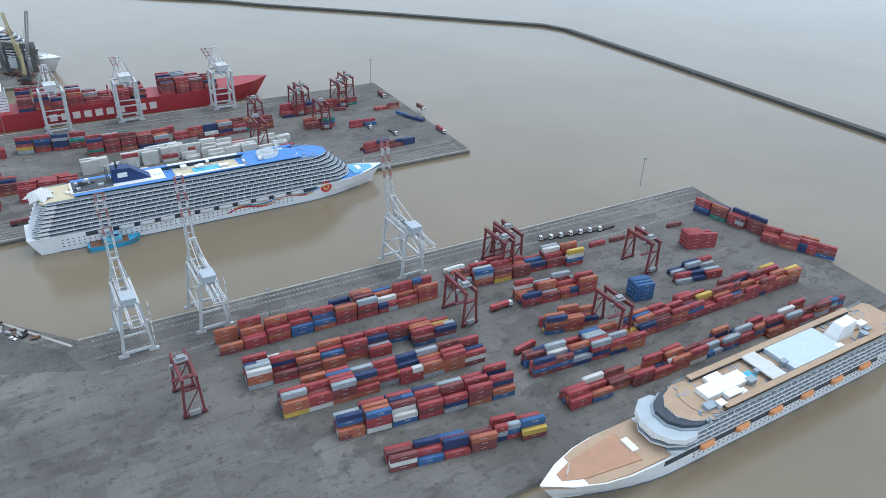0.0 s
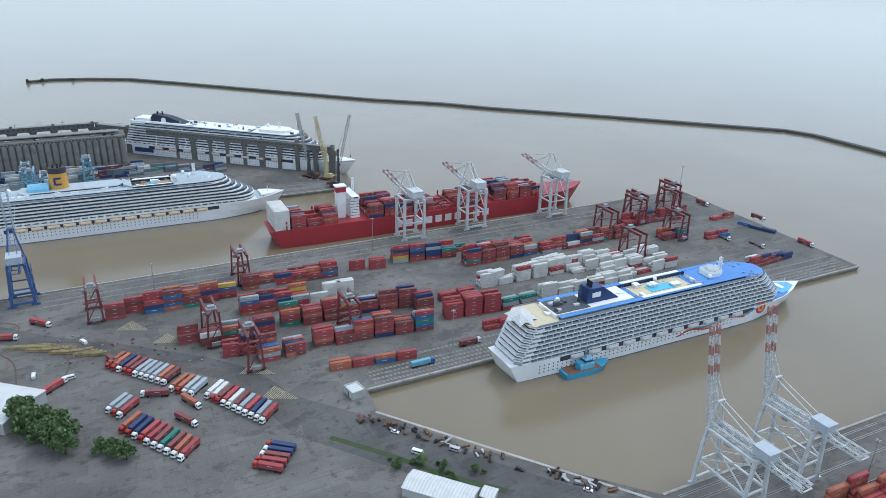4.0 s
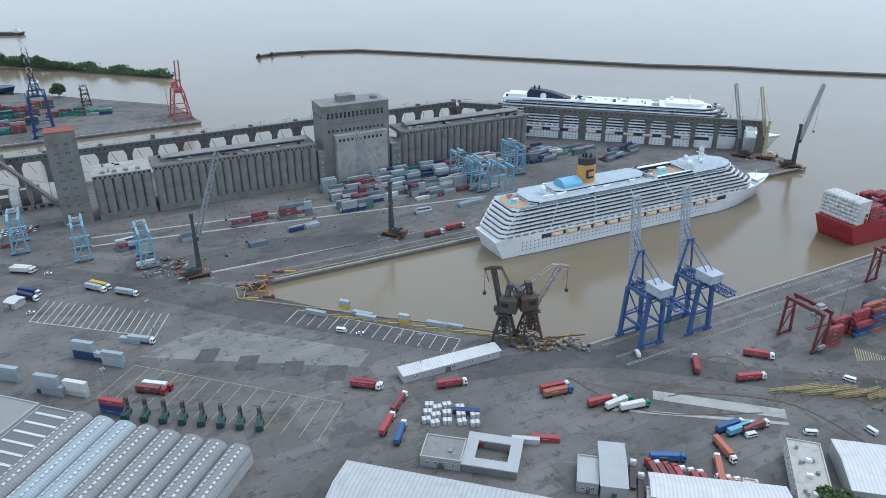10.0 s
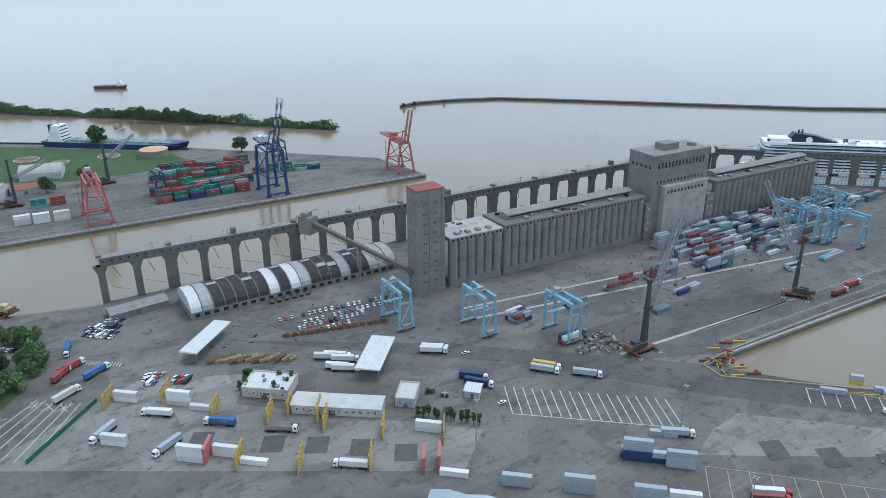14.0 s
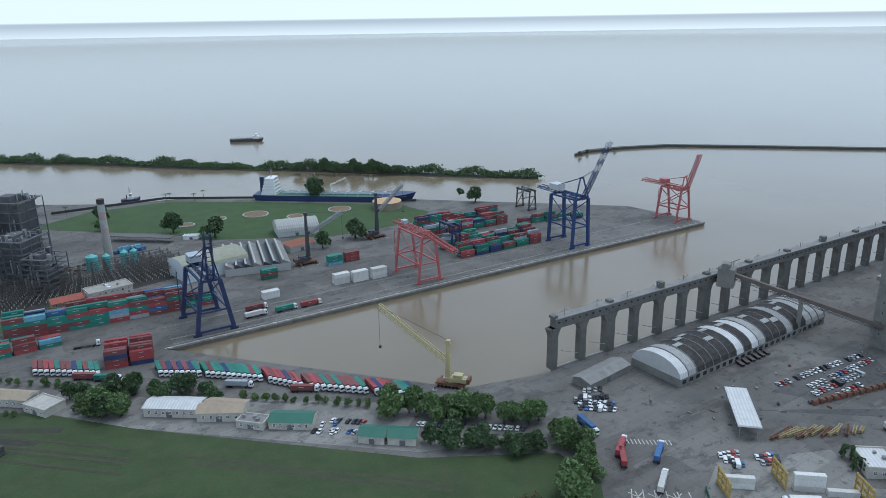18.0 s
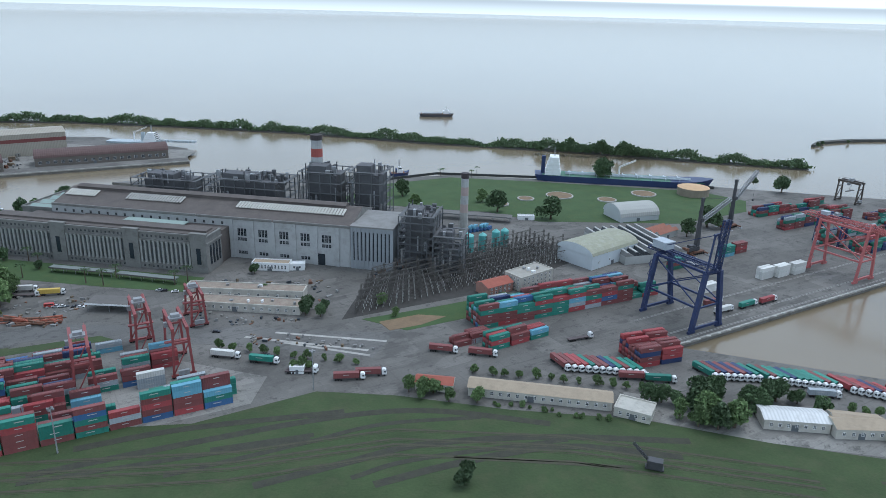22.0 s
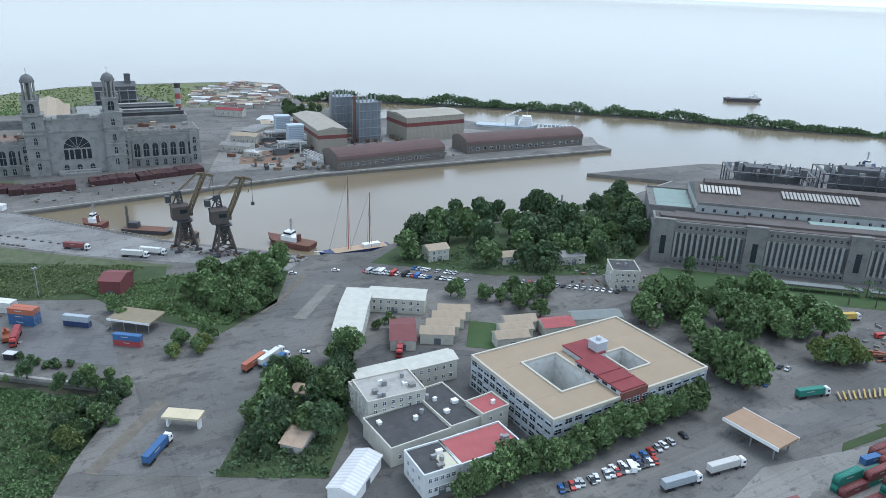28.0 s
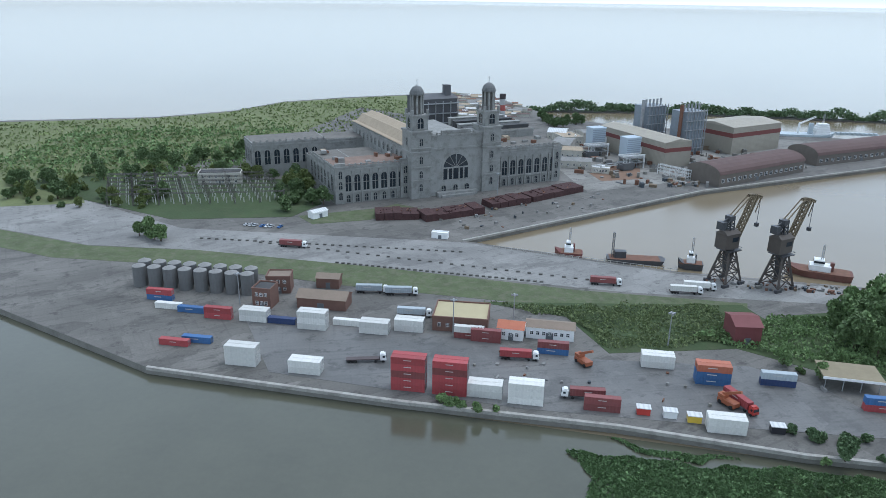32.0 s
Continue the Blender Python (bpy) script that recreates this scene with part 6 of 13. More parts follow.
# yards of the first pier: rows of stacked boxes along the quay
for a in ((-100.0, 303.1, 14.8, 360.3, 5, (2, 4)), (-80.1, 276.8, 24.3, 322.5, 5, (2, 4)), (-59.1, 257.2, 38.2, 301.0, 5, (2, 4)), (-32.6, 242.7, 51.5, 275.4, 5, (2, 4)), (-9.0, 224.0, 63.0, 247.4, 4, (1, 3)),
          (25.2, 366.6, 110.6, 403.2, 5, (2, 4)), (64.4, 350.6, 112.1, 369.7, 5, (2, 4)), (74.8, 324.3, 106.0, 333.3, 4, (2, 4)), (62.5, 287.6, 127.3, 315.8, 5, (2, 4)),
          (125.7, 321.9, 244.4, 382.9, 5, (2, 4)), (77.0, 263.4, 135.7, 291.9, 4, (1, 3)), (136.0, 292.8, 202.2, 328.3, 4, (1, 3)), (199.9, 323.0, 256.4, 351.7, 4, (2, 4)), (165.6, 377.9, 196.4, 388.5, 2, (1, 3))):
    block(*a[:4], lanes=a[4], tiers=a[5], mix={"red": 7, "orange": 4.5, "brown": 3.5, "blue": 1.2, "navy": 1.6, "grey": 1.2, "white": 0.6, "yellow": 0.4}, group="first pier yard")
block(209.4, 483.3, 244.4, 442.2, 4, (2, 4), MIX_WARM, group="first pier yard")
block(241.7, 435.6, 281.5, 410.5, 4, (2, 3), MIX_WARM, group="first pier yard")
block(186.7, 423.0, 205.2, 426.6, 4, (3, 4), {"red": 1}, group="first pier yard")
block(131.1, 357.8, 147.0, 362.9, 4, (4, 4), {"blue": 1}, group="first pier yard", fill=1)
block(165.0, 387.8, 196.6, 402.5, 2, (1, 2), {"blue": 1, "navy": 2, "grey": 2, "red": 1}, group="first pier yard")
block(117.6, 422.6, 195.2, 459.3, 1, (1, 1), MIX_WARM, gap=6, fill=0.6, group="first pier yard")
for px, py in ((26.8, 342.7), (60.2, 407.7), (-106.4, 268.5), (110.7, 329.7), (146.7, 401.3), (53.9, 399.0)):
    rtg(px, py, QUAY, CRANE_RED, "dull red", wide=21, high=22)
truck_row(88.5, 434.3, 139.8, 452.3, 7, QUAY + 180, [None, None, "grey"], ("white",), "trucks queueing on the quay")
truck_row(21.2, 388.3, 49.2, 401.1, 3, QUAY, [None, "white"], ("white",), "trucks queueing on the quay")
for px, py in ((51.9, 350.5), (92.3, 378.7)):
    truck(px, py, QUAY, "red", "white")
truck(60.8, 311.3, QUAY + 10, "red", "red")
truck(156.2, 443.7, QUAY, "orange", "white")
lamp_mast(-78.6, 330.8, 24)
lamp_mast(180.4, 524.3, 24)

# yards of the red pier
for a in ((-501.5, 456.7, -437.9, 488.5, 3, (3, 5), MIX_WARM), (-426.8, 507.2, -364.9, 537.9, 4, (2, 4), MIX_RED), (-358.0, 544.8, -329.4, 556.6, 2, (3, 4), {"red": 1}),
          (-416.9, 469.9, -376.5, 488.8, 4, (3, 5), MIX_RED), (-387.1, 454.6, -349.7, 472.2, 4, (3, 5), MIX_WARM), (-430.5, 429.3, -407.6, 439.3, 4, (2, 4), MIX_RED), (-391.3, 412.9, -363.8, 427.0, 4, (3, 5), MIX_WARM),
          (-360.6, 431.3, -337.3, 443.1, 4, (2, 4), MIX_WARM), (-340.2, 479.9, -302.7, 494.6, 4, (3, 5), MIX_RED), (-339.0, 443.0, -289.5, 463.1, 4, (3, 5), MIX_WARM), (-347.8, 407.3, -297.9, 427.0, 2, (1, 2), {"orange": 4, "blue": 1, "red": 2}),
          (-326.3, 564.6, -276.6, 583.1, 4, (3, 5), MIX_RED), (-280.1, 591.1, -215.5, 621.5, 2, (1, 2), {"red": 5, "green": 1, "teal": 1}), (-287.9, 501.8, -262.0, 516.6, 2, (2, 3), {"red": 1}), (-282.9, 475.8, -244.7, 491.6, 4, (4, 5), {"red": 1}),
          (-244.7, 491.6, -218.5, 505.8, 2, (2, 3), {"teal": 1, "grey": 2, "red": 1}), (-268.4, 563.9, -211.4, 595.3, 4, (3, 5), MIX_RED), (-206.9, 595.7, -130.0, 639.1, 4, (2, 4), MIX_RED), (-256.0, 462.9, -225.4, 478.7, 2, (1, 2), {"red": 1})):
    block(*a[:4], lanes=a[4], tiers=a[5], mix=a[6], group="red pier yard")
for a in ((-465.5, 482.0, -428.0, 498.0, 3, (3, 4)), (-445.0, 430.0, -432.5, 436.5, 4, (2, 4)), (-412.3, 418.0, -393.0, 425.0, 3, (2, 4)), (-402.0, 446.5, -390.0, 452.5, 4, (3, 4)), (-348.0, 472.5, -341.5, 476.5, 4, (3, 4)), (-303.0, 486.0, -290.0, 492.0, 4, (2, 4)),
          (-125.0, 664.0, -97.0, 680.0, 4, (2, 4)), (-100.0, 634.0, -74.0, 648.0, 4, (1, 3)), (-88.0, 694.0, -60.0, 710.0, 3, (1, 3)), (-60.0, 640.0, -36.0, 653.0, 2, (1, 2)), (-40.0, 690.0, -16.0, 703.0, 2, (1, 2))):
    block(*a[:4], lanes=a[4], tiers=a[5], mix=MIX_RED, group="red pier yard")
block(-375.7, 488.9, -363.4, 494.3, 1, (3, 3), {"white": 1}, group="red pier yard", fill=1, twenty=0)
block(-367.0, 500.2, -349.5, 507.9, 2, (4, 4), {"white": 1}, group="red pier yard", fill=1, twenty=0)
for a in ((-259.3, 525.1, -179.7, 567.8), (-215.1, 512.3, -143.2, 549.5), (-224.9, 547.1, -143.6, 591.0), (-166.2, 552.1, -108.2, 585.9)):
    block(*a, lanes=3, tiers=(2, 4), mix=MIX_WHITE, group="reefer block", fill=0.95, gap=1.5)
for a in ((-251.7, 529.3, -195.4, 570.0, 2, (2, 4)), (-209.0, 519.9, -101.4, 581.3, 2, (1, 3)), (-187.4, 557.4, -109.8, 608.3, 2, (1, 3))):
    block(*a[:4], lanes=a[4], tiers=a[5], mix=MIX_WHITE, group="reefer block", gap=1.0)
block(-42, 580.0, -0.2, 607.8, 4, (1, 3), {"brown": 2, "navy": 2, "red": 1}, group="pier head yard")
block(-20.6, 681.4, 5.5, 661.6, 2, (1, 1), {"navy": 2, "grey": 1, "blue": 1}, group="pier head yard", fill=0.7)
block(-43.3, 596.8, -27.0, 605.5, 1, (1, 1), {"white": 1}, group="pier head yard")
block(-117.0, 672.4, -48.9, 699.0, 2, (1, 1), MIX_RED, gap=5, fill=0.5, group="pier head yard")
for px, py in ((-511.6, 462.7), (-433.5, 525.0), (-426.2, 438.6), (-394.9, 413.8), (-343.5, 457.2), (-115.3, 681.6), (-77.5, 708.1), (-112.0, 693.0), (-72.1, 730.3), (-87.1, 646.1), (-147.6, 647.6), (-134.9, 596.3)):
    rtg(px, py, QUAY, CRANE_RED, "dull red", wide=21, high=23)
for px, py, k in ((-35.6, 737.4, "brown"), (5.3, 699.4, "brown"), (23.7, 638.2, "red"), (-44.3, 645.8, None), (-20.2, 631.6, None)):
    truck(px, py, -62, k, "white")
truck(-272.3, 492.0, -60, None, "black")
truck(-266.2, 445.6, QUAY, "brown", "white")
truck(-294.1, 418.9, QUAY, "sky", "blue")
for px, py in ((-345.0, 587.9), (-277.5, 436.1), (-49.1, 773.0), (-480.5, 485.5)):
    lamp_mast(px, py, 28)


# ==== second basin, grain pier and the yards in front of them ====
# liner with a yellow funnel
ship, L, half, top = cruise_ship(*uv(-310, 833), *uv(-56, 825), 31, 13.5, 7, 2.85, fore=0.935, aft=0.012, rake_fore=5.0, rake_aft=1.7, roof=mat("pale blue-grey deck", (0.40, 0.46, 0.50), 0.7, 0.15, 6, 0.8), boats=BOAT_CREAM, boat_n=13, balcony=(0,), plain=True,
                                 label="white cruise liner with a yellow funnel moored along the quay")
PALE_DECK = MATS["pale blue-grey deck"]
# two-storey lido house, the blue slide roof, the funnel, the glazed end over the middle pool
part("lido_house", Shape().prism(deck_plan(L * 0.115, L * 0.525, half - 3.2, 5, 5), top + 0.2, top + 1.1, 0).prism(deck_plan(L * 0.117, L * 0.523, half - 3.5, 5, 5), top + 1.1, top + 2.4, 1).prism(deck_plan(L * 0.112, L * 0.528, half - 3.0, 5, 5), top + 2.4, top + 3.3, 0, 2), (HULL_WHITE, BAND, PALE_DECK), ship)
rng = random.Random(58)
for i in range(14):
    x, y = L * rng.uniform(0.13, 0.5), rng.choice((-1, 1)) * rng.uniform(half - 6.6, half - 4.4)
    part("deck_locker", Shape().box(x, y - 0.9, top + 3.3, x + rng.uniform(2, 6), y + 0.9, top + rng.uniform(4.2, 5.4)), WHITE, ship)
part("upper_house", Shape().prism(deck_plan(L * 0.20, L * 0.50, half - 7, 5, 4), top + 3.3, top + 4.2, 0).prism(deck_plan(L * 0.202, L * 0.498, half - 7.2, 5, 4), top + 4.2, top + 5.3, 1).prism(deck_plan(L * 0.197, L * 0.503, half - 6.8, 5, 4), top + 5.3, top + 6.1, 0, 2), (HULL_WHITE, BAND, PALE_DECK), ship)
fn = part("funnel", Shape().rings([[(L * 0.315 + rx * math.cos(a), ry * math.sin(a), z) for a in [2 * math.pi * i / 18 for i in range(18)]] for z, rx, ry in ((top + 5, 7.4, 5.6), (top + 19, 6.8, 5.2))]), mat("amber funnel paint", (0.62, 0.33, 0.07), 0.45, 0.06, 5, 0.5), ship)
part("funnel_cap", Shape().rings([[(L * 0.315 + rx * math.cos(a), ry * math.sin(a), z) for a in [2 * math.pi * i / 18 for i in range(18)]] for z, rx, ry in ((top + 19, 6.9, 5.3), (top + 23.5, 6.6, 5.0))]), mat("sooty funnel louvre", (0.045, 0.045, 0.05), 0.7, 0.15, 2, 0.4), fn)
for k in range(5):
    a = 2 * math.pi * k / 5
    part("exhaust_pipe", Shape().tube(L * 0.315 + 3 * math.cos(a), 2.6 * math.sin(a), top + 23.5, top + 25.5, 0.7, 0.7, 8), BLACK, fn)
part("funnel_badge", Shape().box(L * 0.315 - 2.0, -5.75, top + 9.5, L * 0.315 + 2.2, -4.6, top + 11).box(L * 0.315 - 2.0, -5.65, top + 14.5, L * 0.315 + 2.2, -4.5, top + 16).box(L * 0.315 - 3.4, -5.6, top + 9.8, L * 0.315 - 1.9, -4.4, top + 15.7), FUNNEL_BLUE, fn)
part("slide_roof", Shape().arch(L * 0.225, L * 0.285, -8, 6, top + 6.1, 5.0, 7, 0, 0), mat("blue slide paint", (0.17, 0.42, 0.60), 0.4, 0.1, 3, 0.5), ship)
part("stern_pool_deck", Shape().prism(deck_plan(L * 0.055, L * 0.112, half - 4, 1, 4), top + 0.2, top + 0.5), DECK_TEAK, ship)
part("stern_pool", Shape().box(L * 0.07, -3, top + 0.5, L * 0.09, 3, top + 0.8), POOL, ship)
part("midship_pool_deck", Shape().box(L * 0.535, -11, top + 0.2, L * 0.655, 11, top + 0.6), DECK_TEAK, ship)
part("midship_pool", Shape().box(L * 0.575, -3.4, top + 0.6, L * 0.61, 3.4, top + 0.9), POOL, ship)
for side in (-1, 1):
    part("pool_screen", Shape().box(L * 0.53, side * (half - 2.6) - 0.2, top + 0.2, L * 0.66, side * (half - 2.6) + 0.2, top + 4.2), BAND, ship)
    part("pool_balcony", Shape().box(L * 0.535, side * (half - 4.4) - 1.7, top + 3.3, L * 0.655, side * (half - 4.4) + 1.7, top + 3.7), HULL_WHITE, ship)
part("glazed_end", Shape().rings([[(L * 0.503, y, top + 3.3), (L * 0.530, y, top + 3.3), (L * 0.503, y, top + 6.1)] for y in (-9, 9)]), BALCONY, ship)
part("forward_house", Shape().prism(deck_plan(L * 0.66, L * 0.845, half - 2.6, 12), top - 2.5, top + 1.1, 0).prism(deck_plan(L * 0.662, L * 0.84, half - 2.9, 12), top + 1.1, top + 2.2, 1).prism(deck_plan(L * 0.658, L * 0.835, half - 2.6, 12), top + 2.2, top + 3.2, 0, 2).prism(deck_plan(L * 0.67, L * 0.79, half - 6, 9), top + 3.2, top + 6, 0, 2), (HULL_WHITE, BAND, PALE_DECK), ship)
for q in ((0.665, -7, 8, 2.4), (0.17, -2, 7.0, 2.4), (0.70, 6, 7.6, 1.6), (0.715, -6, 7.6, 1.8)):
    part("radar_dome", dome(Shape().tube(L * q[0], q[1], top + 3.2, top + q[2] - 1, 0.8, 0.8, 8), L * q[0], q[1], top + q[2], q[3]), WHITE, ship)
part("radar_mast", Shape().truss((L * 0.735, 0, top + 6), (L * 0.735, 0, top + 16), 2.0, 2.0, 6, 0.35).beam((L * 0.735, -5, top + 11), (L * 0.735, 5, top + 11), 0.6).beam((L * 0.735, -3, top + 14), (L * 0.735, 3, top + 14), 0.5), WHITE, ship)
part("bow_wing", Shape().prism([(L * 0.955, -9), (L * 1.0, -6), (L * 1.03, 0), (L * 1.0, 6), (L * 0.955, 9)], 15.4, 16.6), WHITE, ship)

deck_gear(ship, L, half, top, 5)

# liner with a dark funnel at the pier head
ship, L, half, top = cruise_ship(-664, 866, -402, 809, 31, 14, 8, 2.9, fore=0.93, aft=0.02, rake_fore=4.6, rake_aft=1.2, roof=DECK_GREY, boats=mat("faded pinkish lifeboat", (0.62, 0.50, 0.44), 0.5, 0.08, 2, 0.4), boat_n=9, balcony=(0,), plain=True,
                                 label="white cruise liner with a dark blue funnel at the pier head")
fn = part("funnel", Shape().rings([[(L * 0.12, -6, top), (L * 0.34, -6, top), (L * 0.34, 6, top), (L * 0.12, 6, top)], [(L * 0.15, -5, top + 11), (L * 0.22, -5, top + 9), (L * 0.22, 5, top + 9), (L * 0.15, 5, top + 11)]]), mat("blackish blue funnel paint", (0.016, 0.022, 0.045), 0.45, 0.1, 5, 0.5), ship)
part("exhaust_pipe", Shape().tube(L * 0.165, -2, top + 8, top + 14, 0.8, 0.8, 8), BLACK, fn)
part("exhaust_pipe", Shape().tube(L * 0.18, 1.5, top + 8, top + 13.5, 0.8, 0.8, 8), BLACK, fn)
part("funnel_badge", Shape().rings([[(L * 0.20 + 3.0 * math.cos(a), -5.9 - y, top + 5 + 3.0 * math.sin(a)) for a in [2 * math.pi * i / 12 for i in range(12)]] for y in (-0.5, 0.25)]), WHITE, fn)
part("aft_house", Shape().box(L * 0.05, -10, top, L * 0.33, 10, top + 3).box(L * 0.07, -8, top + 3, L * 0.14, 8, top + 6), WHITE, ship)
part("forward_house", Shape().prism(deck_plan(L * 0.62, L * 0.82, half - 2, 9), top - 3, top + 1, 0).prism(deck_plan(L * 0.622, L * 0.815, half - 2.3, 9), top + 1, top + 2.2, 1).prism(deck_plan(L * 0.618, L * 0.80, half - 2, 9), top + 2.2, top + 3, 0).prism(deck_plan(L * 0.64, L * 0.77, half - 5, 9), top + 3, top + 6, 0), (WHITE, BAND), ship)
part("lido_house", Shape().prism(deck_plan(L * 0.34, L * 0.60, half - 3, 5, 5), top + 0.2, top + 1.0, 0).prism(deck_plan(L * 0.342, L * 0.598, half - 3.3, 5, 5), top + 1.0, top + 2.2, 1).prism(deck_plan(L * 0.338, L * 0.602, half - 3, 5, 5), top + 2.2, top + 2.9, 0), (WHITE, BAND), ship)
part("radar_dome", dome(Shape(), L * 0.66, 5, top + 7.4, 2.0), WHITE, ship)
part("radar_mast", Shape().truss((L * 0.72, 0, top + 4), (L * 0.72, 0, top + 13), 1.5, 1.5, 5, 0.25), WHITE, ship)
part("pool_cover", dome(Shape(), L * 0.50, 0, top + 0.5, 5.0), WHITE, ship)
deck_gear(ship, L, half, top, 3)
deck_gear(ship, L, half - 4, top + 2.9, 4, 50)
part("hull_lettering_bar", Shape().box(L * 0.07, -half - 0.1, 6, L * 0.16, -half + 0.3, 11), FUNNEL_BLUE, ship)

# blue quay cranes with raised booms
for px, py in ((-593.5, 456.5), (-563.7, 471.6)):
    sts_crane(px, py, QUAY, CRANE_BLUE, "blue", gauge=16, wide=14, deck=30, apex=50, boom=46, back=17, up=84, house=CRANE_PALE, tip=CRANE_PALE, thick=1.9, splay=0.7)
# old brown portal cranes at the basin's head
portal_crane(-670.6, 460.8, 165, CRANE_BROWN, "dark brown", 43, 7)
portal_crane(-656.7, 464.4, 14, mat("rust red crane paint", (0.10, 0.06, 0.045), 0.7, 0.2, 4, 0.4), "rusty brown", 42, 15, arm=mat("patchy white and rust jib paint", (0.42, 0.36, 0.33), 0.7, 0.2, 2.5, 0.4, dirt=(0.25, 0.09, 0.06), dirt_amount=0.9))
# harbour mobile cranes on the grain pier
mobile_crane(-859.6, 530.3, 30, 40, 19, 78)
mobile_crane(-741.8, 595.5, 152, 38, 25, 72)
mobile_crane(-400.7, 750.6, 5, 37, 11, 74)
mobile_crane(-414.9, 774.0, 150, 33, 11, 65, CRANE_YELLOW, "yellow", CRANE_YELLOW)
mobile_crane(-434.4, 781.3, 150, 27, 12, 66)
# light blue yard gantries on the grain pier
for px, py in ((-994.1, 568.9), (-946.5, 559.4), (-899.7, 550.2), (-694.5, 709.4), (-649.6, 739.4), (-648.1, 735.9), (-680.9, 693.5), (-661.2, 682.8), (-687.6, 696.9)):
    rtg(px, py, QUAY, CRANE_SKY, "light blue", wide=22, high=24)

# ---- grain silos, elevator towers and the conveyor gallery ----
AX, AY = -985.0, 603.0  # front left foot of the silo row
SILO_TURN = head(-985, 603, -745, 731)


def silo_block(along, length, depth, high, label, bins, roof, gallery=True):
    c, s = math.cos(radians(SILO_TURN)), math.sin(radians(SILO_TURN))
    ob = thing("grain_silo", AX + c * along, AY + s * along, 0, SILO_TURN, label, "silo", "grain silos")
    w = length / bins
    part("base_wall", Shape().box(0, 0.8, 0, length, depth - 0.8, 5).box(-0.3, 0.3, high - 2.4, length + 0.3, depth - 0.3, high), SILO, ob)
    for i in range(bins):
        for yy in (w / 2,):
            pts = [(i * w + w / 2 + w / 2 * math.cos(a), yy + w / 2 * math.sin(a)) for a in [2 * math.pi * k / 14 for k in range(14)]]
            part("silo_bin", Shape().prism(pts, 4.5, high - 2.3), SILO, ob)
    win = Shape()
    for i in range(bins * 2):
        win.box((i + 0.3) * w / 2, 0.22, high - 1.9, (i + 0.8) * w / 2, 0.32, high - 0.7)
    part("clerestory", win, GLASS, ob)["kind"] = "stuff"
    part("roof", Shape().box(-0.4, 0.2, high, length + 0.4, depth - 0.2, high + 0.5), roof, ob)
    if gallery:
        g = part("roof_gallery", Shape().box(length * 0.06, depth * 0.35, high + 0.5, length * 0.96, depth * 0.68, high + 3.6).gable(length * 0.06, length * 0.96, depth * 0.32, depth * 0.71, high + 3.6, 1.2, 0, 0), ROOF_GREY, ob)
        part("window_band", Shape().box(length * 0.08, depth * 0.35 - 0.08, high + 1.6, length * 0.94, depth * 0.35 + 0.05, high + 2.6), GLASS, g)
    for i in range(4):
        part("roof_vent", Shape().box(length * (0.15 + i * 0.2), depth * 0.12, high + 0.5, length * (0.15 + i * 0.2) + 3, depth * 0.26, high + 2.0), ROOF_GREY, ob)
    rng = random.Random(int(length))
    for i in range(int(length / 9)):
        x, y = rng.uniform(2, length - 6), rng.choice((rng.uniform(2, 8), rng.uniform(20, 25)))
        part("roof_machine", Shape().box(x, y, high + 0.5, x + rng.uniform(1, 5), y + rng.uniform(0.8, 2.5), high + rng.uniform(1.0, 2.8)), rng.choice((ROOF_GREY, RUST, GLASS, PALE_CONCRETE)), ob)
    return ob


FRAME = mat("sooty frame steel", (0.105, 0.11, 0.115), 0.7, 0.2, 4, 0.5, dirt=(0.10, 0.075, 0.06))
SOOTY = mat("sooty felt roof", (0.15, 0.14, 0.125), 0.9, 0.25, 7, 0.7, dirt=(0.09, 0.085, 0.08))
silo_block(28, 40, 28, 34, "pale weathered concrete grain silo with a flat roof", 6, PALE_CONCRETE, False)
silo_block(70, 126, 28, 35, "long grey concrete grain silo of joined round bins", 20, SOOTY)
silo_block(272, 128, 28, 35, "long grey concrete grain silo of joined round bins", 20, SOOTY)


def tower(along, length, depth, high, back, label, rows, cols, roof, head_high=0.0):
    c, s = math.cos(radians(SILO_TURN)), math.sin(radians(SILO_TURN))
    ob = thing("elevator_tower", AX + c * along - s * back, AY + s * along + c * back, 0, SILO_TURN, label, "tower")
    part("wall", Shape().box(0, 0, 0, length, depth, high), SILO, ob)
    part("roof", Shape().box(-0.3, -0.3, high, length + 0.3, depth + 0.3, high + 0.8), roof, ob)
    if head_high:
        part("roof_house", Shape().box(length * 0.3, depth * 0.3, high + 0.8, length * 0.55, depth * 0.7, high + 0.8 + head_high).box(length * 0.8, depth * 0.3, high + 0.8, length * 0.88, depth * 0.5, high + 3), SILO, ob)
    return ob, rows, cols


ob, _, _ = tower(4, 19, 14, 69, 0, "tall grey concrete elevator tower with a red roof", 0, 0, mat("red roof", (0.26, 0.085, 0.06), 0.85, 0.2, 4, 0.5, dirt=(0.18, 0.10, 0.08)))
slot = window_mesh(0.7, 1.5, SILO)
for r in range(9):
    for x in (4.6, 6.2, 11.8, 13.4):
        part("window", slot, None, ob, at=(x, 0, 8 + r * 6.5, 0))
    for y in (4.0, 9.5):
        part("window", slot, None, ob, at=(0, y, 8 + r * 6.5, -90))
part("corner_pier", Shape().box(-0.4, -0.4, 0, 2.0, 0, 69).box(8.2, -0.4, 0, 9.9, 0, 69).box(17.2, -0.4, 0, 19.4, 0, 69), SILO, ob)
ob, _, _ = tower(203, 58, 26, 64, 2, "broad grey concrete elevator tower with bands of windows", 0, 0, ROOF_GREY, 5.0)
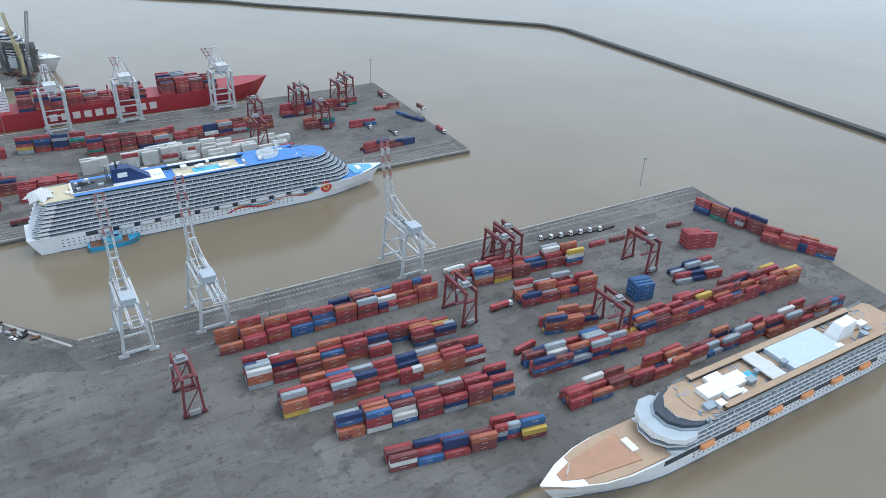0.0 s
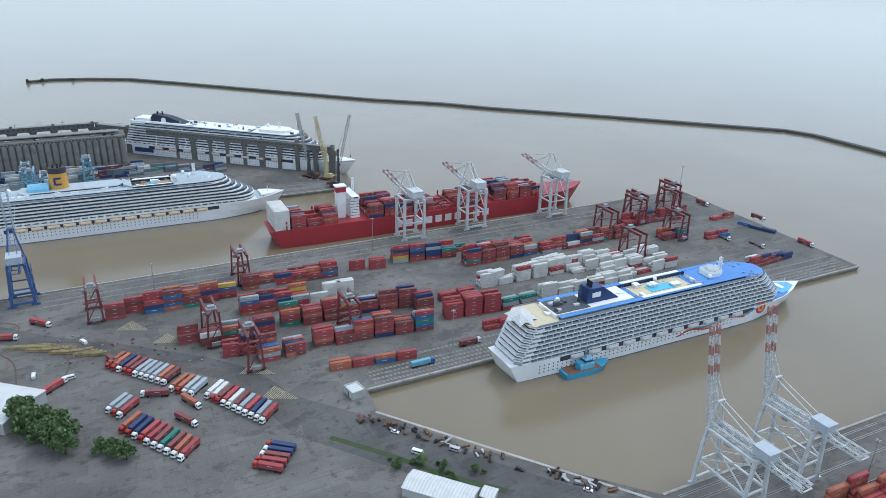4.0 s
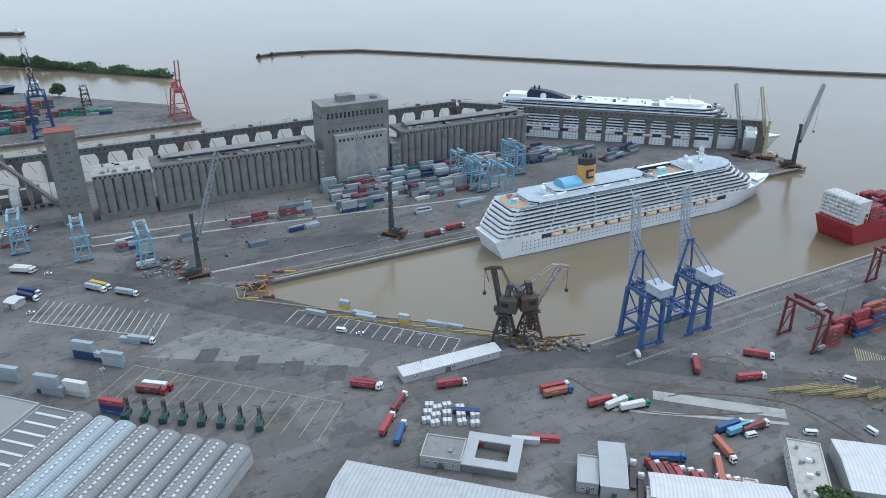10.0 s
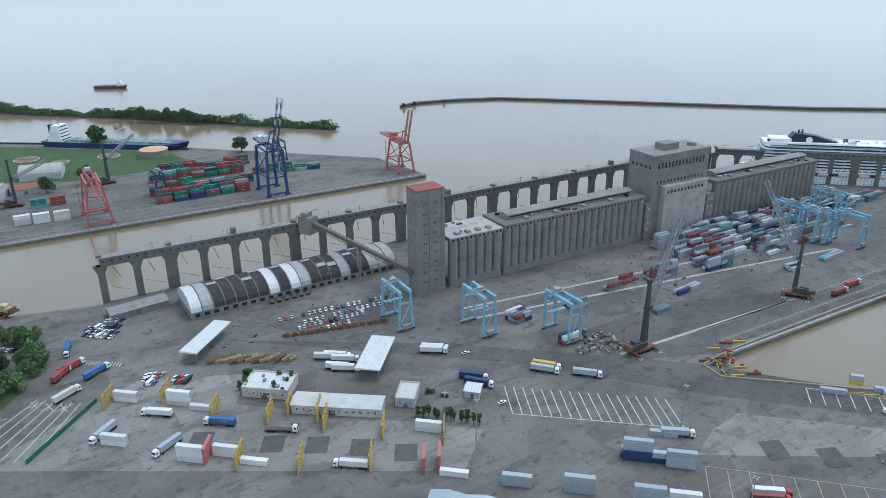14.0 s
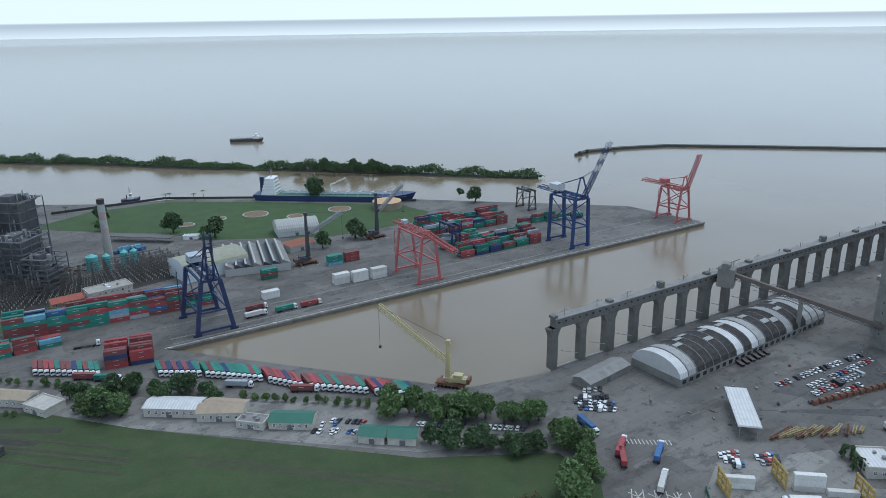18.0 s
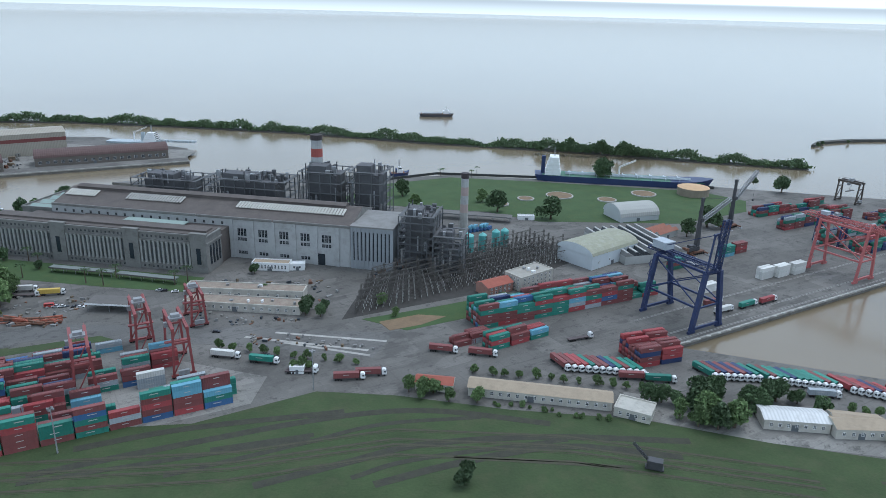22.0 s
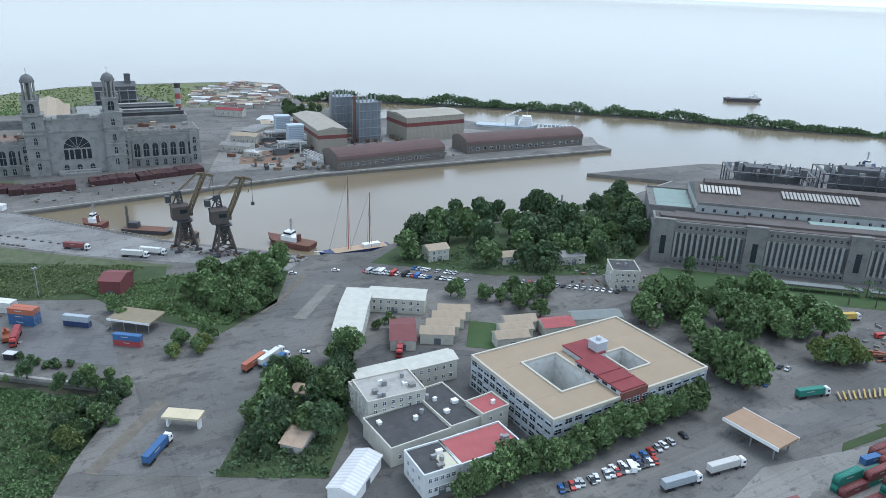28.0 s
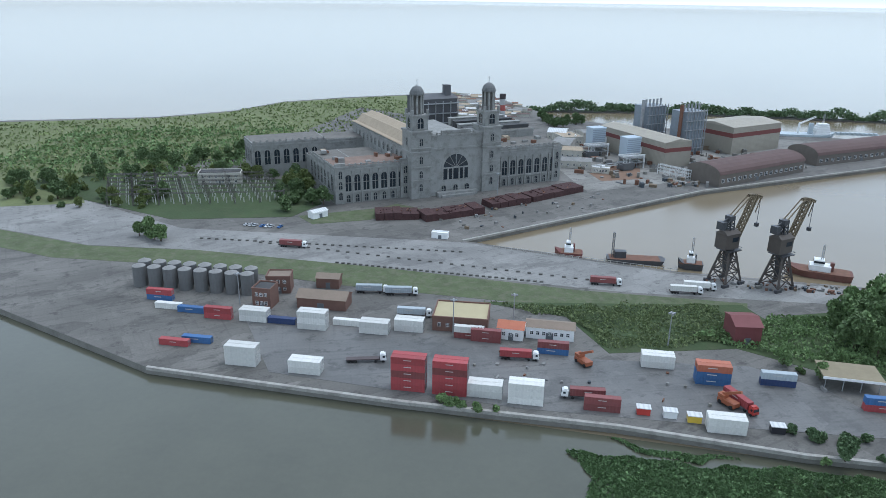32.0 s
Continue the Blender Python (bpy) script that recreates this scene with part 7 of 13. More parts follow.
part("side_wing", Shape().box(9, -5, 0, 54, 0, 40).box(8.5, -5.4, 40, 54.5, 0, 40.8), PALE_CONCRETE, ob)
for z, h in ((54, 4.5), (42.5, 2.2), (36, 2.2)):
    for i in range(14):
        part("window", window_mesh(1.8, h, SILO), None, ob, at=(5 + i * 3.6, -5 if z < 40 else 0, z if z > 40 else 35.5, 0)) if z > 40 or 2 <= i <= 12 else None
for i in range(5):
    part("window", window_mesh(2.4, 2.2, SILO), None, ob, at=(0, 4 + i * 4.4, 54, -90))
part("band", Shape().box(-0.4, -0.4, 50, 58.4, 0, 51).box(-0.4, -0.4, 60, 58.4, 0, 61), SILO, ob)
# link bridge between the second tower and its neighbours
house(*(lambda c, s: (AX + c * 197, AY + s * 197, AX + c * 203, AY + s * 203))(math.cos(radians(SILO_TURN)), math.sin(radians(SILO_TURN))), 14, 28, SILO, ROOF_GREY, label="grey concrete stair block between the silos", name="stair_block", rows=5, cols=1, door=False)
house(*(lambda c, s: (AX + c * 262, AY + s * 262, AX + c * 271, AY + s * 271))(math.cos(radians(SILO_TURN)), math.sin(radians(SILO_TURN))), 20, 26, SILO, ROOF_GREY, label="grey concrete link block between tower and silo", name="link_block", rows=4, cols=2, door=False)


SOOT_STONE = mat("sooty gallery concrete", (0.150, 0.145, 0.133), 0.92, 0.2, 8, 0.8, 0.3, dirt=(0.085, 0.08, 0.072), dirt_amount=0.8)


def gallery(x0, y0, x1, y1, cols, high=27.0, deep=5.0, label="long raised concrete conveyor gallery on columns by the water", braces=True):
    _, _, length, turn = span(x0, y0, x1, y1)
    ob = thing("conveyor_gallery", x0, y0, 0, turn, label, "gallery")
    step = length / cols
    for i in range(cols + 1):
        x = min(length - 1.5, i * step)
        wide = 7.0 if i % 4 == 2 else 4.2
        part("column", Shape().box(x - wide / 2, 0.3, 0, x + wide / 2, deep - 0.3, high).rings([[(x - wide / 2, y, high - 5), (x + wide / 2, y, high - 5), (x + wide / 2 + 2.2, y, high), (x - wide / 2 - 2.2, y, high)] for y in (0.5, deep - 0.5)]), SOOT_STONE, ob)
        if i % 2 == 0:
            part("roof_cabin", Shape().box(x - 1.6, 0.6, high + 5.7, x + 1.6, deep - 0.6, high + (9.5 if i % 8 == 4 else 7.2)), SOOT_STONE, ob)
        if braces and i < cols:
            part("loading_spout", Shape().beam((x + step * 0.35, deep, high - 3), (x + step * 0.55, deep + 7, high - 14), 0.35).beam((x + step * 0.2, 0, high - 14), (x + step * 0.75, -1.5, high - 18), 0.3), STEEL, ob)
    part("gallery_floor", Shape().box(0, -0.4, high, length, deep + 0.4, high + 0.8), SOOT_STONE, ob)
    part("gallery_wall", Shape().box(0, 0, high + 0.8, length, deep, high + 5.2), SOOT_STONE, ob)
    w = Shape()
    for i in range(int(length / 5)):
        w.box(i * 5 + 1.5, -0.06, high + 2.6, i * 5 + 2.9, 0.02, high + 3.6)
    part("window_band", w, GLASS, ob)["kind"] = "stuff"
    part("roof", Shape().box(-0.3, -0.5, high + 5.2, length + 0.3, deep + 0.5, high + 5.7), ROOF_GREY, ob)
    for i in range(0, int(length / 24)):
        part("roof_mast", Shape().beam((i * 24 + 8, 2.5, high + 5.7), (i * 24 + 8, 2.5, high + 9.5), 0.3).beam((i * 24 + 4, 2.5, high + 8), (i * 24 + 12, 2.5, high + 8.6), 0.25), STEEL, ob)
    return ob


gallery(-1178, 603, -700, 862, 26, 24.5)
gallery(-697, 858, -412, 793, 14, 24.5, braces=False)
# sloping conveyor from the gallery to the first tower
ob = thing("sloping_conveyor", -1058, 660, 0, head(-1058, 660, -985, 612), "rusty covered conveyor sloping down to the elevator tower", "conveyor")
n = math.hypot(73, 48)
part("conveyor_tube", Shape().beam((0, 0, 33), (n, 0, 14), 2.6, 2.2), mat("rusty sheeting", (0.14, 0.115, 0.10), 0.9, 0.2, 4, 0.5), ob)
part("truss", Shape().truss((0, 0, 31), (n, 0, 12), 2.4, 1.6, 18, 0.22), FRAME, ob)
part("support", Shape().beam((n * 0.5, 0, 0), (n * 0.5, 0, 23), 2.6, 2.6), SILO, ob)
part("head_house", Shape().box(-5, -4, 24, 5, 5, 36).box(-3, -3, 36, 2, 3, 39).beam((-6, -5, 36), (6, 5, 41), 0.4), SILO, ob)

# barrel-roofed shed beside the gallery, its sheeting partly gone
ob = thing("barrel_shed", -1117.0, 576.5, 0, head(-1117.0, 576.5, -996.5, 649.9), "long barrel-roofed shed with torn dark and bright sheeting", "shed")
n = span(-1117.0, 576.5, -996.5, 649.9)[2]
part("wall", Shape().box(0, 0, 0, n, 33, 4.5), SILO, ob)
FRAME_DARK = mat("dark rib steel", (0.15, 0.145, 0.14), 0.7, 0.2, 2, 0.4)
DARK_SHEET = mat("dark rotten roof sheeting", (0.040, 0.037, 0.036), 0.9, 0.3, 5, 0.6, dirt=(0.12, 0.11, 0.10))
GREY_SHEET = mat("weathered grey sheeting", (0.36, 0.36, 0.345), 0.6, 0.12, 5, 0.6, dirt=(0.18, 0.17, 0.16), ribs=1.6)
rng = random.Random(17)
for i in range(20):
    x0, x1 = n * i / 20, n * (i + 1) / 20
    skin = ROOF_WHITE if i in (0, 7, 9) else GREY_SHEET if i in (1, 10, 14) or i > 16 else DARK_SHEET
    part("roof_sheet", Shape().arch(x0, x1 - 0.3, 0, 33, 4.5, 9.0, 10, 0, 0), skin, ob)
    part("roof_rib", Shape().arch(x1 - 0.6, x1, -0.2, 33.2, 4.6, 9.3, 10, 0, 0), FRAME_DARK, ob)
    if skin is DARK_SHEET:
        a = rng.uniform(5, 24)
        k = [(y, 4.75 + 9.0 * math.sin(math.acos(1 - 2 * y / 33))) for y in (a, a + 1.6, a + 3.2)]
        part("loose_sheet", Shape().rings([[(x, y, z) for y, z in k] + [(x, y, z + 0.12) for y, z in k[::-1]] for x in (x0 + 0.4, x1 - 0.8)]), GREY_SHEET, ob)
for i in range(24):
    part("side_window", Shape().box(2 + i * n / 24.5, -0.12, 1.2, 5 + i * n / 24.5, 0.02, 3.4), GLASS, ob)
house(-1164.7, 576.7, -1137.4, 597.3, 12, 4, SILO, ROOF_GREY, "gable", label="low grey shed with lean-to roofs by the quay", name="shed", rise=2)

# containers of the grain pier
for u0, u1, v, lanes, tiers in ((-373, -347, 937, 2, (2, 3)), (-312, -262, 934, 2, (1, 2)), (-373, -322, 946, 2, (2, 3)), (-312, -248, 943, 3, (2, 4)), (-366, -232, 954, 2, (2, 4)), (-372, -225, 963, 3, (2, 4)), (-352, -212, 974, 3, (3, 4)), (-372, -205, 984, 3, (2, 4)), (-330, -150, 994, 1, (2, 3)), (-200, -150, 978, 3, (2, 3)), (-196, -140, 966, 2, (1, 3))):
    block(*uv(u0, v), *uv(u1, v), lanes=lanes, tiers=tiers, mix=MIX_GREY, group="grain pier yard", gap=0.8, fill=0.88)
for a in ((-622.8, 758.7, -566.0, 793.2, 4, (2, 3)), (-561.3, 760.1, -526.6, 790.7, 4, (1, 3)), (-680.4, 726.4, -646.4, 760.0, 4, (2, 3))):
    block(*a[:4], lanes=a[4], tiers=a[5], mix=MIX_GREY, group="grain pier yard", gap=0.2, fill=0.97)
for a in ((-827.2, 619.6, -805.7, 632.2, 3, (2, 4)), (-846.9, 615.4, -835.8, 623.6, 2, (1, 3)), (-858.1, 605.5, -849.4, 610.5, 2, (1, 2)), (-889.0, 579.5, -875.3, 588.6, 3, (1, 2)), (-924.2, 562.3, -913.0, 570.7, 4, (1, 2)), (-838.6, 571.3, -825.8, 580.1, 2, (1, 1)), (-815.0, 598.3, -797.4, 610.9, 2, (1, 1)), (-901.4, 536.0, -889.4, 543.6, 2, (1, 2))):
    block(*a[:4], lanes=a[4], tiers=a[5], mix=MIX_GREY, group="grain pier yard", fill=1.0)
block(-726.8, 631.9, -716.0, 637.3, 2, (1, 1), {"grey": 1}, group="grain pier yard", fill=1)
block(-727.7, 635.1, -715.3, 640.4, 2, (1, 1), {"grey": 1}, group="grain pier yard", fill=1)
block(-694.1, 648.7, -675.0, 662.0, 2, (1, 1), {"grey": 1, "sky": 1}, group="grain pier yard", fill=1)
truck(-697.7, 608.8, QUAY, "red", "white")
truck(-712.8, 596.8, QUAY, "brown", "white")
# rails and pale strips along the grain pier
for a, b in (((-953.8, 586.1), (-664.1, 703.3)), ((-948.9, 572.1), (-673.0, 674.1)), ((-871.5, 526.8), (-750.8, 587.8))):
    markings("rail_strip", [(*a, *b)], 2.2, 0.1, PALE_CONCRETE, "pale concrete crane rail strip set in asphalt")
patch("grain_apron", [(-888.9, 553.3), (-878.0, 519.6), (-812, 527), (-640, 616), (-825.6, 589.2)], DARK_ASPHALT, 0.06, "dark worn asphalt apron beside the basin")

# ---- basin head: quay parking, long roof, mooring clutter ----
markings("parking_lines", bays(-787.8, 490.1, -694.0, 461.0, 15, -14), 0.45)
for px, py, k in ((-761.1, 492.8, ("yellow", "grey")), (-776.7, 485.4, ("grey",)), (-747.4, 481.0, ("grey",)), (-725.5, 477.7, ("yellow", "grey")), (-706.8, 474.5, ("grey",)), (-698.1, 472.3, ("grey",)), (-749.7, 484.5, ("grey",))):
    stack(px, py, head(-787.8, 490.1, -694.0, 461.0), k, 12.19 if k != ("yellow", "grey") or px > -700 else 6.06, where="on the basin quay")
car(-759.2, 467.4, -10, "white", "van")
ob, n = house(-721.6, 420.4, -673.3, 444.0, 7, 4.2, mat("shed sheeting", (0.42, 0.42, 0.41), 0.7, 0.12, 4, 0.5), ROOF_WHITE, "shed", label="long narrow gate shed with a white sheet roof", name="gate_shed", rise=0.8, rows=1, cols=5, w=1.6, h=1.2)
yel = mat("yellow barrier paint", (0.42, 0.30, 0.09), 0.7, 0.2, 3, 0.4)
ob = thing("quay_fence", -828.7, 500.0, 0, 0, "yellow and rusty barriers with stored buoys at the quay corner", "barrier")
x0, y0 = -828.7, 500.0
for i, (px, py) in enumerate(((-828.3, 517.6), (-819.6, 529.9), (-810.2, 536.1), (-802.5, 537.2), (-818.5, 519.7), (-813.0, 509.8), (-808.3, 503.7), (-817.8, 501.8))):
    part("barrier", Shape().box(px - x0 - 3.5, py - y0 - 0.4, 0, px - x0 + 3.5, py - y0 + 0.4, 1.4), yel if i % 2 else RUST, ob)
    part("buoy", Shape().tube(px - x0 + 2, py - y0 + 2.0, 0, 1.8, 1.2, 0.8), mat("buoy red", (0.40, 0.08, 0.05), 0.6, 0.15, 2, 0.3), ob)
for i in range(18):
    f = i / 18
    ax, ay, bx, by = -766.4, 483.6, -638.2, 456.2
    part("kerb_block", Shape().box(ax + (bx - ax) * f - x0 - 4, ay + (by - ay) * f - y0 - 0.3, 0, ax + (bx - ax) * f - x0 + 4, ay + (by - ay) * f - y0 + 0.3, 0.9), yel, ob)
kerb = Shape()
for (ax, ay), (bx, by) in zip([(-700, 590), (-812, 528), (-831, 514), (-826, 502), (-802, 497)], [(-812, 528), (-831, 514), (-826, 502), (-802, 497), (-640, 461)]):
    kerb.beam((ax, ay, 0.4), (bx, by, 0.4), 0.8, 0.8)
thing("quay_kerb", 0, 0, kind="structure", label="worn ochre painted kerb round the basin corner", category="kerb", data=kerb.mesh("quay_kerb", mat("worn ochre kerb paint", (0.30, 0.25, 0.16), 0.85, 0.3, 3, 0.5, dirt=(0.20, 0.19, 0.17), world_space=True, dirt_amount=0.8)))
rng = random.Random(83)
for i in range(9):
    f = rng.random()
    ob = thing("mooring_gear", -824 + 14 * f + rng.uniform(-3, 3), 506 + 24 * f + rng.uniform(-3, 3), 0, rng.uniform(0, 180), "rusty orange mooring gear stacked at the basin corner", "gear", "mooring gear")
    part("drum", Shape().tube(0, 0, 0, rng.uniform(1, 2.2), 0.9, 0.9, 9), MATS["buoy red"] if i % 2 else RUST, ob)
    part("spar", Shape().beam((-2.5, 1.3, 0.4), (2.5, 0.9, 0.9), 0.5), RUST if i % 2 else yel, ob)
ob = thing("scrap_heap", -645.2, 458.9, 0, 20, "heap of rusty steel scrap and beams on the quay", "scrap")
for i in range(26):
    a = random.uniform(0, 6.28)
    part("scrap_beam", Shape().beam((random.uniform(-22, 22), random.uniform(-4, 4), 0.4), (random.uniform(-22, 22), random.uniform(-4, 4), random.uniform(0.5, 2.2)), 0.5), RUST if i % 3 else yel, ob)

# ---- truck yard and sheds before the second basin ----
th = head(-440.8, 430.2, -451.5, 404.5)
nose = head(-436.9, 402.9, -442.5, 383.9)
truck_row(-474.7, 407.7, -433.2, 392.1, 11, nose, ["brown", "grey", "brown", "navy", "red", "grey", "orange"])
truck_row(-430.4, 387.5, -414.3, 382.4, 4, nose, ["red", "grey", "orange"])
truck_row(-408.6, 382.8, -370.0, 361.0, 11, nose, ["red", "red", "white", "grey", "navy", "brown"])
truck_row(-455.1, 366.4, -444.1, 360.7, 3, nose, ["red", "grey"])
truck_row(-441.4, 350.7, -400.6, 329.6, 10, nose, ["orange", "navy", "brown", "teal", "red"])
truck_row(-359.0, 338.4, -362.3, 319.3, 5, 170, ["brown", "red", "navy"])
for px, py, a, k, c in ((-437.7, 376.3, 190, "brown", "white"), (-415.2, 370.2, -35, "orange", "white"), (-412.2, 354.4, -30, "brown", "white"), (-493.8, 379.6, 70, "red", "white"), (-473.1, 405.7, -40, "brown", "red"),
                        (-573.1, 390.0, 25, "blue", "white"), (-568.8, 388.0, 25, "sky", "white"), (-562.0, 389.7, 25, "brown", "white"), (-580.8, 373.7, -75, "orange", "white"), (-586.8, 363.4, 80, "orange", "white"), (-606.2, 368.4, 0, "blue", "blue"),
                        (-648.0, 417.1, 20, "red", "white"), (-646.9, 413.3, 20, "orange", "blue"), (-627.0, 406.6, 20, "red", "white"), (-612.4, 403.6, 18, "white", "green"), (-539.2, 447.6, -15, "red", "white"), (-574.6, 438.5, 80, "red", "white"), (-550.2, 427.6, 10, "red", "white"),
                        (-739.5, 416.2, -10, "red", "white"), (-697.6, 418.9, 15, "red", "white"), (-722.4, 403.6, 70, "brown", "white"), (-726.4, 388.0, 75, "red", "white"), (-720.2, 382.0, 80, "blue", "white"), (-619.6, 405.6, 30, "white", "green"),
                        (-915.3, 510.3, -20, "grey", "white"), (-894.1, 505.4, -15, "grey", "white"), (-913.8, 513.8, -20, "yellow", "white"), (-864.3, 453.6, -8, "grey", "white"), (-952.9, 504.8, -15, "navy", "white"), (-972.1, 534.9, -8, "white", "white"), (-839.9, 413.2, -8, "white", "red"), (-841.8, 409.8, -8, "brown", "red"), (-738.4, 417.1, -10, "red", "white")):
    truck(px, py, a, k, c)
for px, py in ((-511.2, 389.2), (-565.4, 385.1), (-502.3, 428.1), (-538.7, 387.2), (-748.8, 465.2), (-601.7, 448.2), (-490.7, 389.4), (-940.7, 482.7), (-955.6, 531.0)):
    car(px, py, random.uniform(0, 180), "white", "van" if px > -700 else "car")
car(-292.3, 337.8, -20, "white", "van")
# lined lots
markings("parking_lines", bays(-936.6, 473.5, -859.6, 459.3, 17, 24, lean=14), 0.5)
markings("parking_lines", [q for i in range(1) for q in bays(-859.8, 432.5, -749.4, 404.0, 13, -28)], 0.35, material=YELLOW_MARK, label="yellow painted bay lines on the asphalt")
patch("concrete_strip", [(-830.4, 469.7), (-740.5, 449.1), (-745.7, 433.5), (-860.2, 439.9), (-847.4, 457.4)], CONCRETE_GROUND, 0.07, "pale worn concrete strip in the truck yard")
for a in ((-825.5, 442.2), (-803.2, 436.3), (-778.8, 431.7), (-756.0, 428.6)):
    px, py = a
    patch("asphalt_patch", [(px - 5, py - 7), (px + 5, py - 6), (px + 5, py + 7), (px - 5, py + 6)], DARK_ASPHALT, 0.12, "dark square asphalt repair patch")
road("dark_road", [(-695.2, 431.0), (-620.1, 444.9), (-527.8, 426.5), (-465.8, 417.9), (-398.2, 399.4), (-352.9, 357.8)], 17, DARK_ASPHALT, 0.055, "dark worn asphalt road through the truck yard")
for pts in ([(-535.2, 428.3), (-506.1, 412.3), (-496.4, 397.6), (-496.3, 385.5)], [(-640.3, 427.4), (-618.8, 406.4), (-593.5, 399.5), (-553.9, 401.6)], [(-595.0, 413.1), (-577.7, 416.0), (-536.7, 407.3), (-511.4, 373.1)], [(-531.6, 427.9), (-491.0, 427.5), (-470.1, 410.8)]):
    road("kerb_line", pts, 0.8, mat("dark kerb stone", (0.10, 0.075, 0.06), 0.9, 0.2, 3, 0.4, world_space=True), 0.14, "dark kerb line of a traffic island")
patch("dark_road", [(-1089.5, 551.2), (-931.1, 520.5), (-834.5, 484.9), (-700.7, 447.9), (-693.0, 461.3), (-837.8, 516.8), (-964.9, 542.6)], DARK_ASPHALT, 0.05, "dark worn asphalt road through the port")
# turning circle, rail beds, yellow steelwork
markings("turning_circle", [(*(lambda a, b, r=11: (b[0] + r * math.cos(a), b[1] + r * math.sin(a), b[0] + r * math.cos(a + 0.33), b[1] + r * math.sin(a + 0.33)))(k * 0.3142, (-559.9, 437.0)),) for k in range(20)], 0.8, material=RUST, label="round kerb of a small turning circle")
lamp_mast(-559.9, 437.0, 9)
ob = thing("steelwork_pile", -513.6, 417.9, 0, head(-535.0, 417.0, -494.0, 413.0), "stored yellow steel crane frames lying on the ground", "steelwork")
for i in range(12):
    part("steel_frame", Shape().truss((-32 + i * 5, -4 + i % 3, 1.0), (-6 + i * 3.4, 4 - i % 4, 1.4 + 0.3 * (i % 3)), 1.4, 1.4, 8, 0.25), mat("faded ochre steel", (0.36, 0.29, 0.15), 0.8, 0.2, 3, 0.4), ob)
for a in ((-601.7, 414.2, -543.8, 401.0, 7.0), (-625.6, 403.0, -545.2, 394.1, 2.0)):
    markings("rail_bed", [a[:4]], a[4], 0.09, PALE_CONCRETE, "pale concrete rail bed with embedded tracks")
tracks = [(-614.3, 424.9, -539.0, 411.2), (-539.0, 411.2, -523.4, 376.0), (-496.7, 432.4, -417.9, 400.5), (-637.4, 423.9, -597.8, 408.7), (-518.2, 413.4, -405.7, 399.9), (-405.7, 399.9, -355.0, 361.9)]
markings("railway_track", [a for a in tracks] + [(a[0] + 0.6, a[1] + 1.4, a[2] + 0.6, a[3] + 1.4) for a in tracks], 0.25, 0.1, RUST, "rusty railway tracks set in asphalt")
for a in ((-479.7, 450.2), (-450.9, 436.5), (-388.6, 406.2), (-370.1, 382.9), (-348.4, 458.3)):
    px, py = a
    markings("hatching", [(px - 10 + i * 1.3, py - 5 + i * 0.1, px - 10 + i * 1.3 + 0.28 * (16 - i), py - 5 + i * 0.1 + 0.8 * (16 - i)) for i in range(16)], 0.5, 0.1, YELLOW_MARK, "yellow hatched no-parking field on asphalt")

# sheds and offices
big = mat("pale corrugated roof", (0.46, 0.47, 0.46), 0.6, 0.08, 8, 1.0, dirt=(0.30, 0.30, 0.285), dirt_amount=0.5, ribs=1.8)
grey_wall = mat("warehouse wall", (0.40, 0.40, 0.38), 0.8, 0.1, 6, 0.6)
house(-752, 300, -588, 262, 57, 8, grey_wall, big, "gable", label="huge warehouse with a pale sheet-metal roof", name="warehouse", rise=2.2, eaves=1, bays=2)
SHED_X, SHED_Y, SHED_E, SHED_F = -976.0, 413.4, 0.968, -0.249


def shed_bay(u0, u1, high, roof, style, label, name="warehouse", rise=1.2, group="", wall=None):
    """A bay of the shed row: it spans u0 to u1 along the row's back and runs 58 m forward."""
    bx, by = SHED_X + SHED_E * u1, SHED_Y + SHED_F * u1
    return house(bx + SHED_F * 58, by - SHED_E * 58, bx, by, u1 - u0, high, wall or grey_wall, roof, style, label=label, name=name, rise=rise, group=group, door=False, eaves=0.1)


BAY_BLUE = mat("blue-grey sheet roof", (0.33, 0.385, 0.40), 0.55, 0.06, 8, 0.8, dirt=(0.26, 0.30, 0.31), ribs=1.2)
BAY_PALE = mat("pale blue-grey sheet roof", (0.42, 0.46, 0.48), 0.55, 0.06, 8, 0.8, dirt=(0.34, 0.37, 0.38), ribs=1.2)
for i in range(4):
    shed_bay(i * 14.6, i * 14.6 + 14.5, 7.5, BAY_PALE if i % 2 else BAY_BLUE, "gable", "warehouse bay with a blue-grey sheet roof", group="blue-grey warehouse bays")
shed_bay(59.5, 94.5, 8, mat("drab roof felt", (0.27, 0.275, 0.26), 0.85, 0.08, 9, 0.7, dirt=(0.21, 0.21, 0.20)), "flat", "wide warehouse with a drab flat roof")
ob, n = shed_bay(95.5, 114.5, 7, mat("dark grey roof felt", (0.16, 0.165, 0.165), 0.85, 0.1, 7, 0.6), "flat", "warehouse with white skylight strips across its roof")
for i in range(9):
    part("skylight_strip", Shape().box(3 + i * 6.2, 1.2, 7.12, 4.3 + i * 6.2, 17.8, 7.4), ROOF_WHITE, ob)
BARREL = mat("grey barrel sheeting", (0.25, 0.255, 0.25), 0.7, 0.1, 5, 0.6, dirt=(0.16, 0.16, 0.155), ribs=1.4)
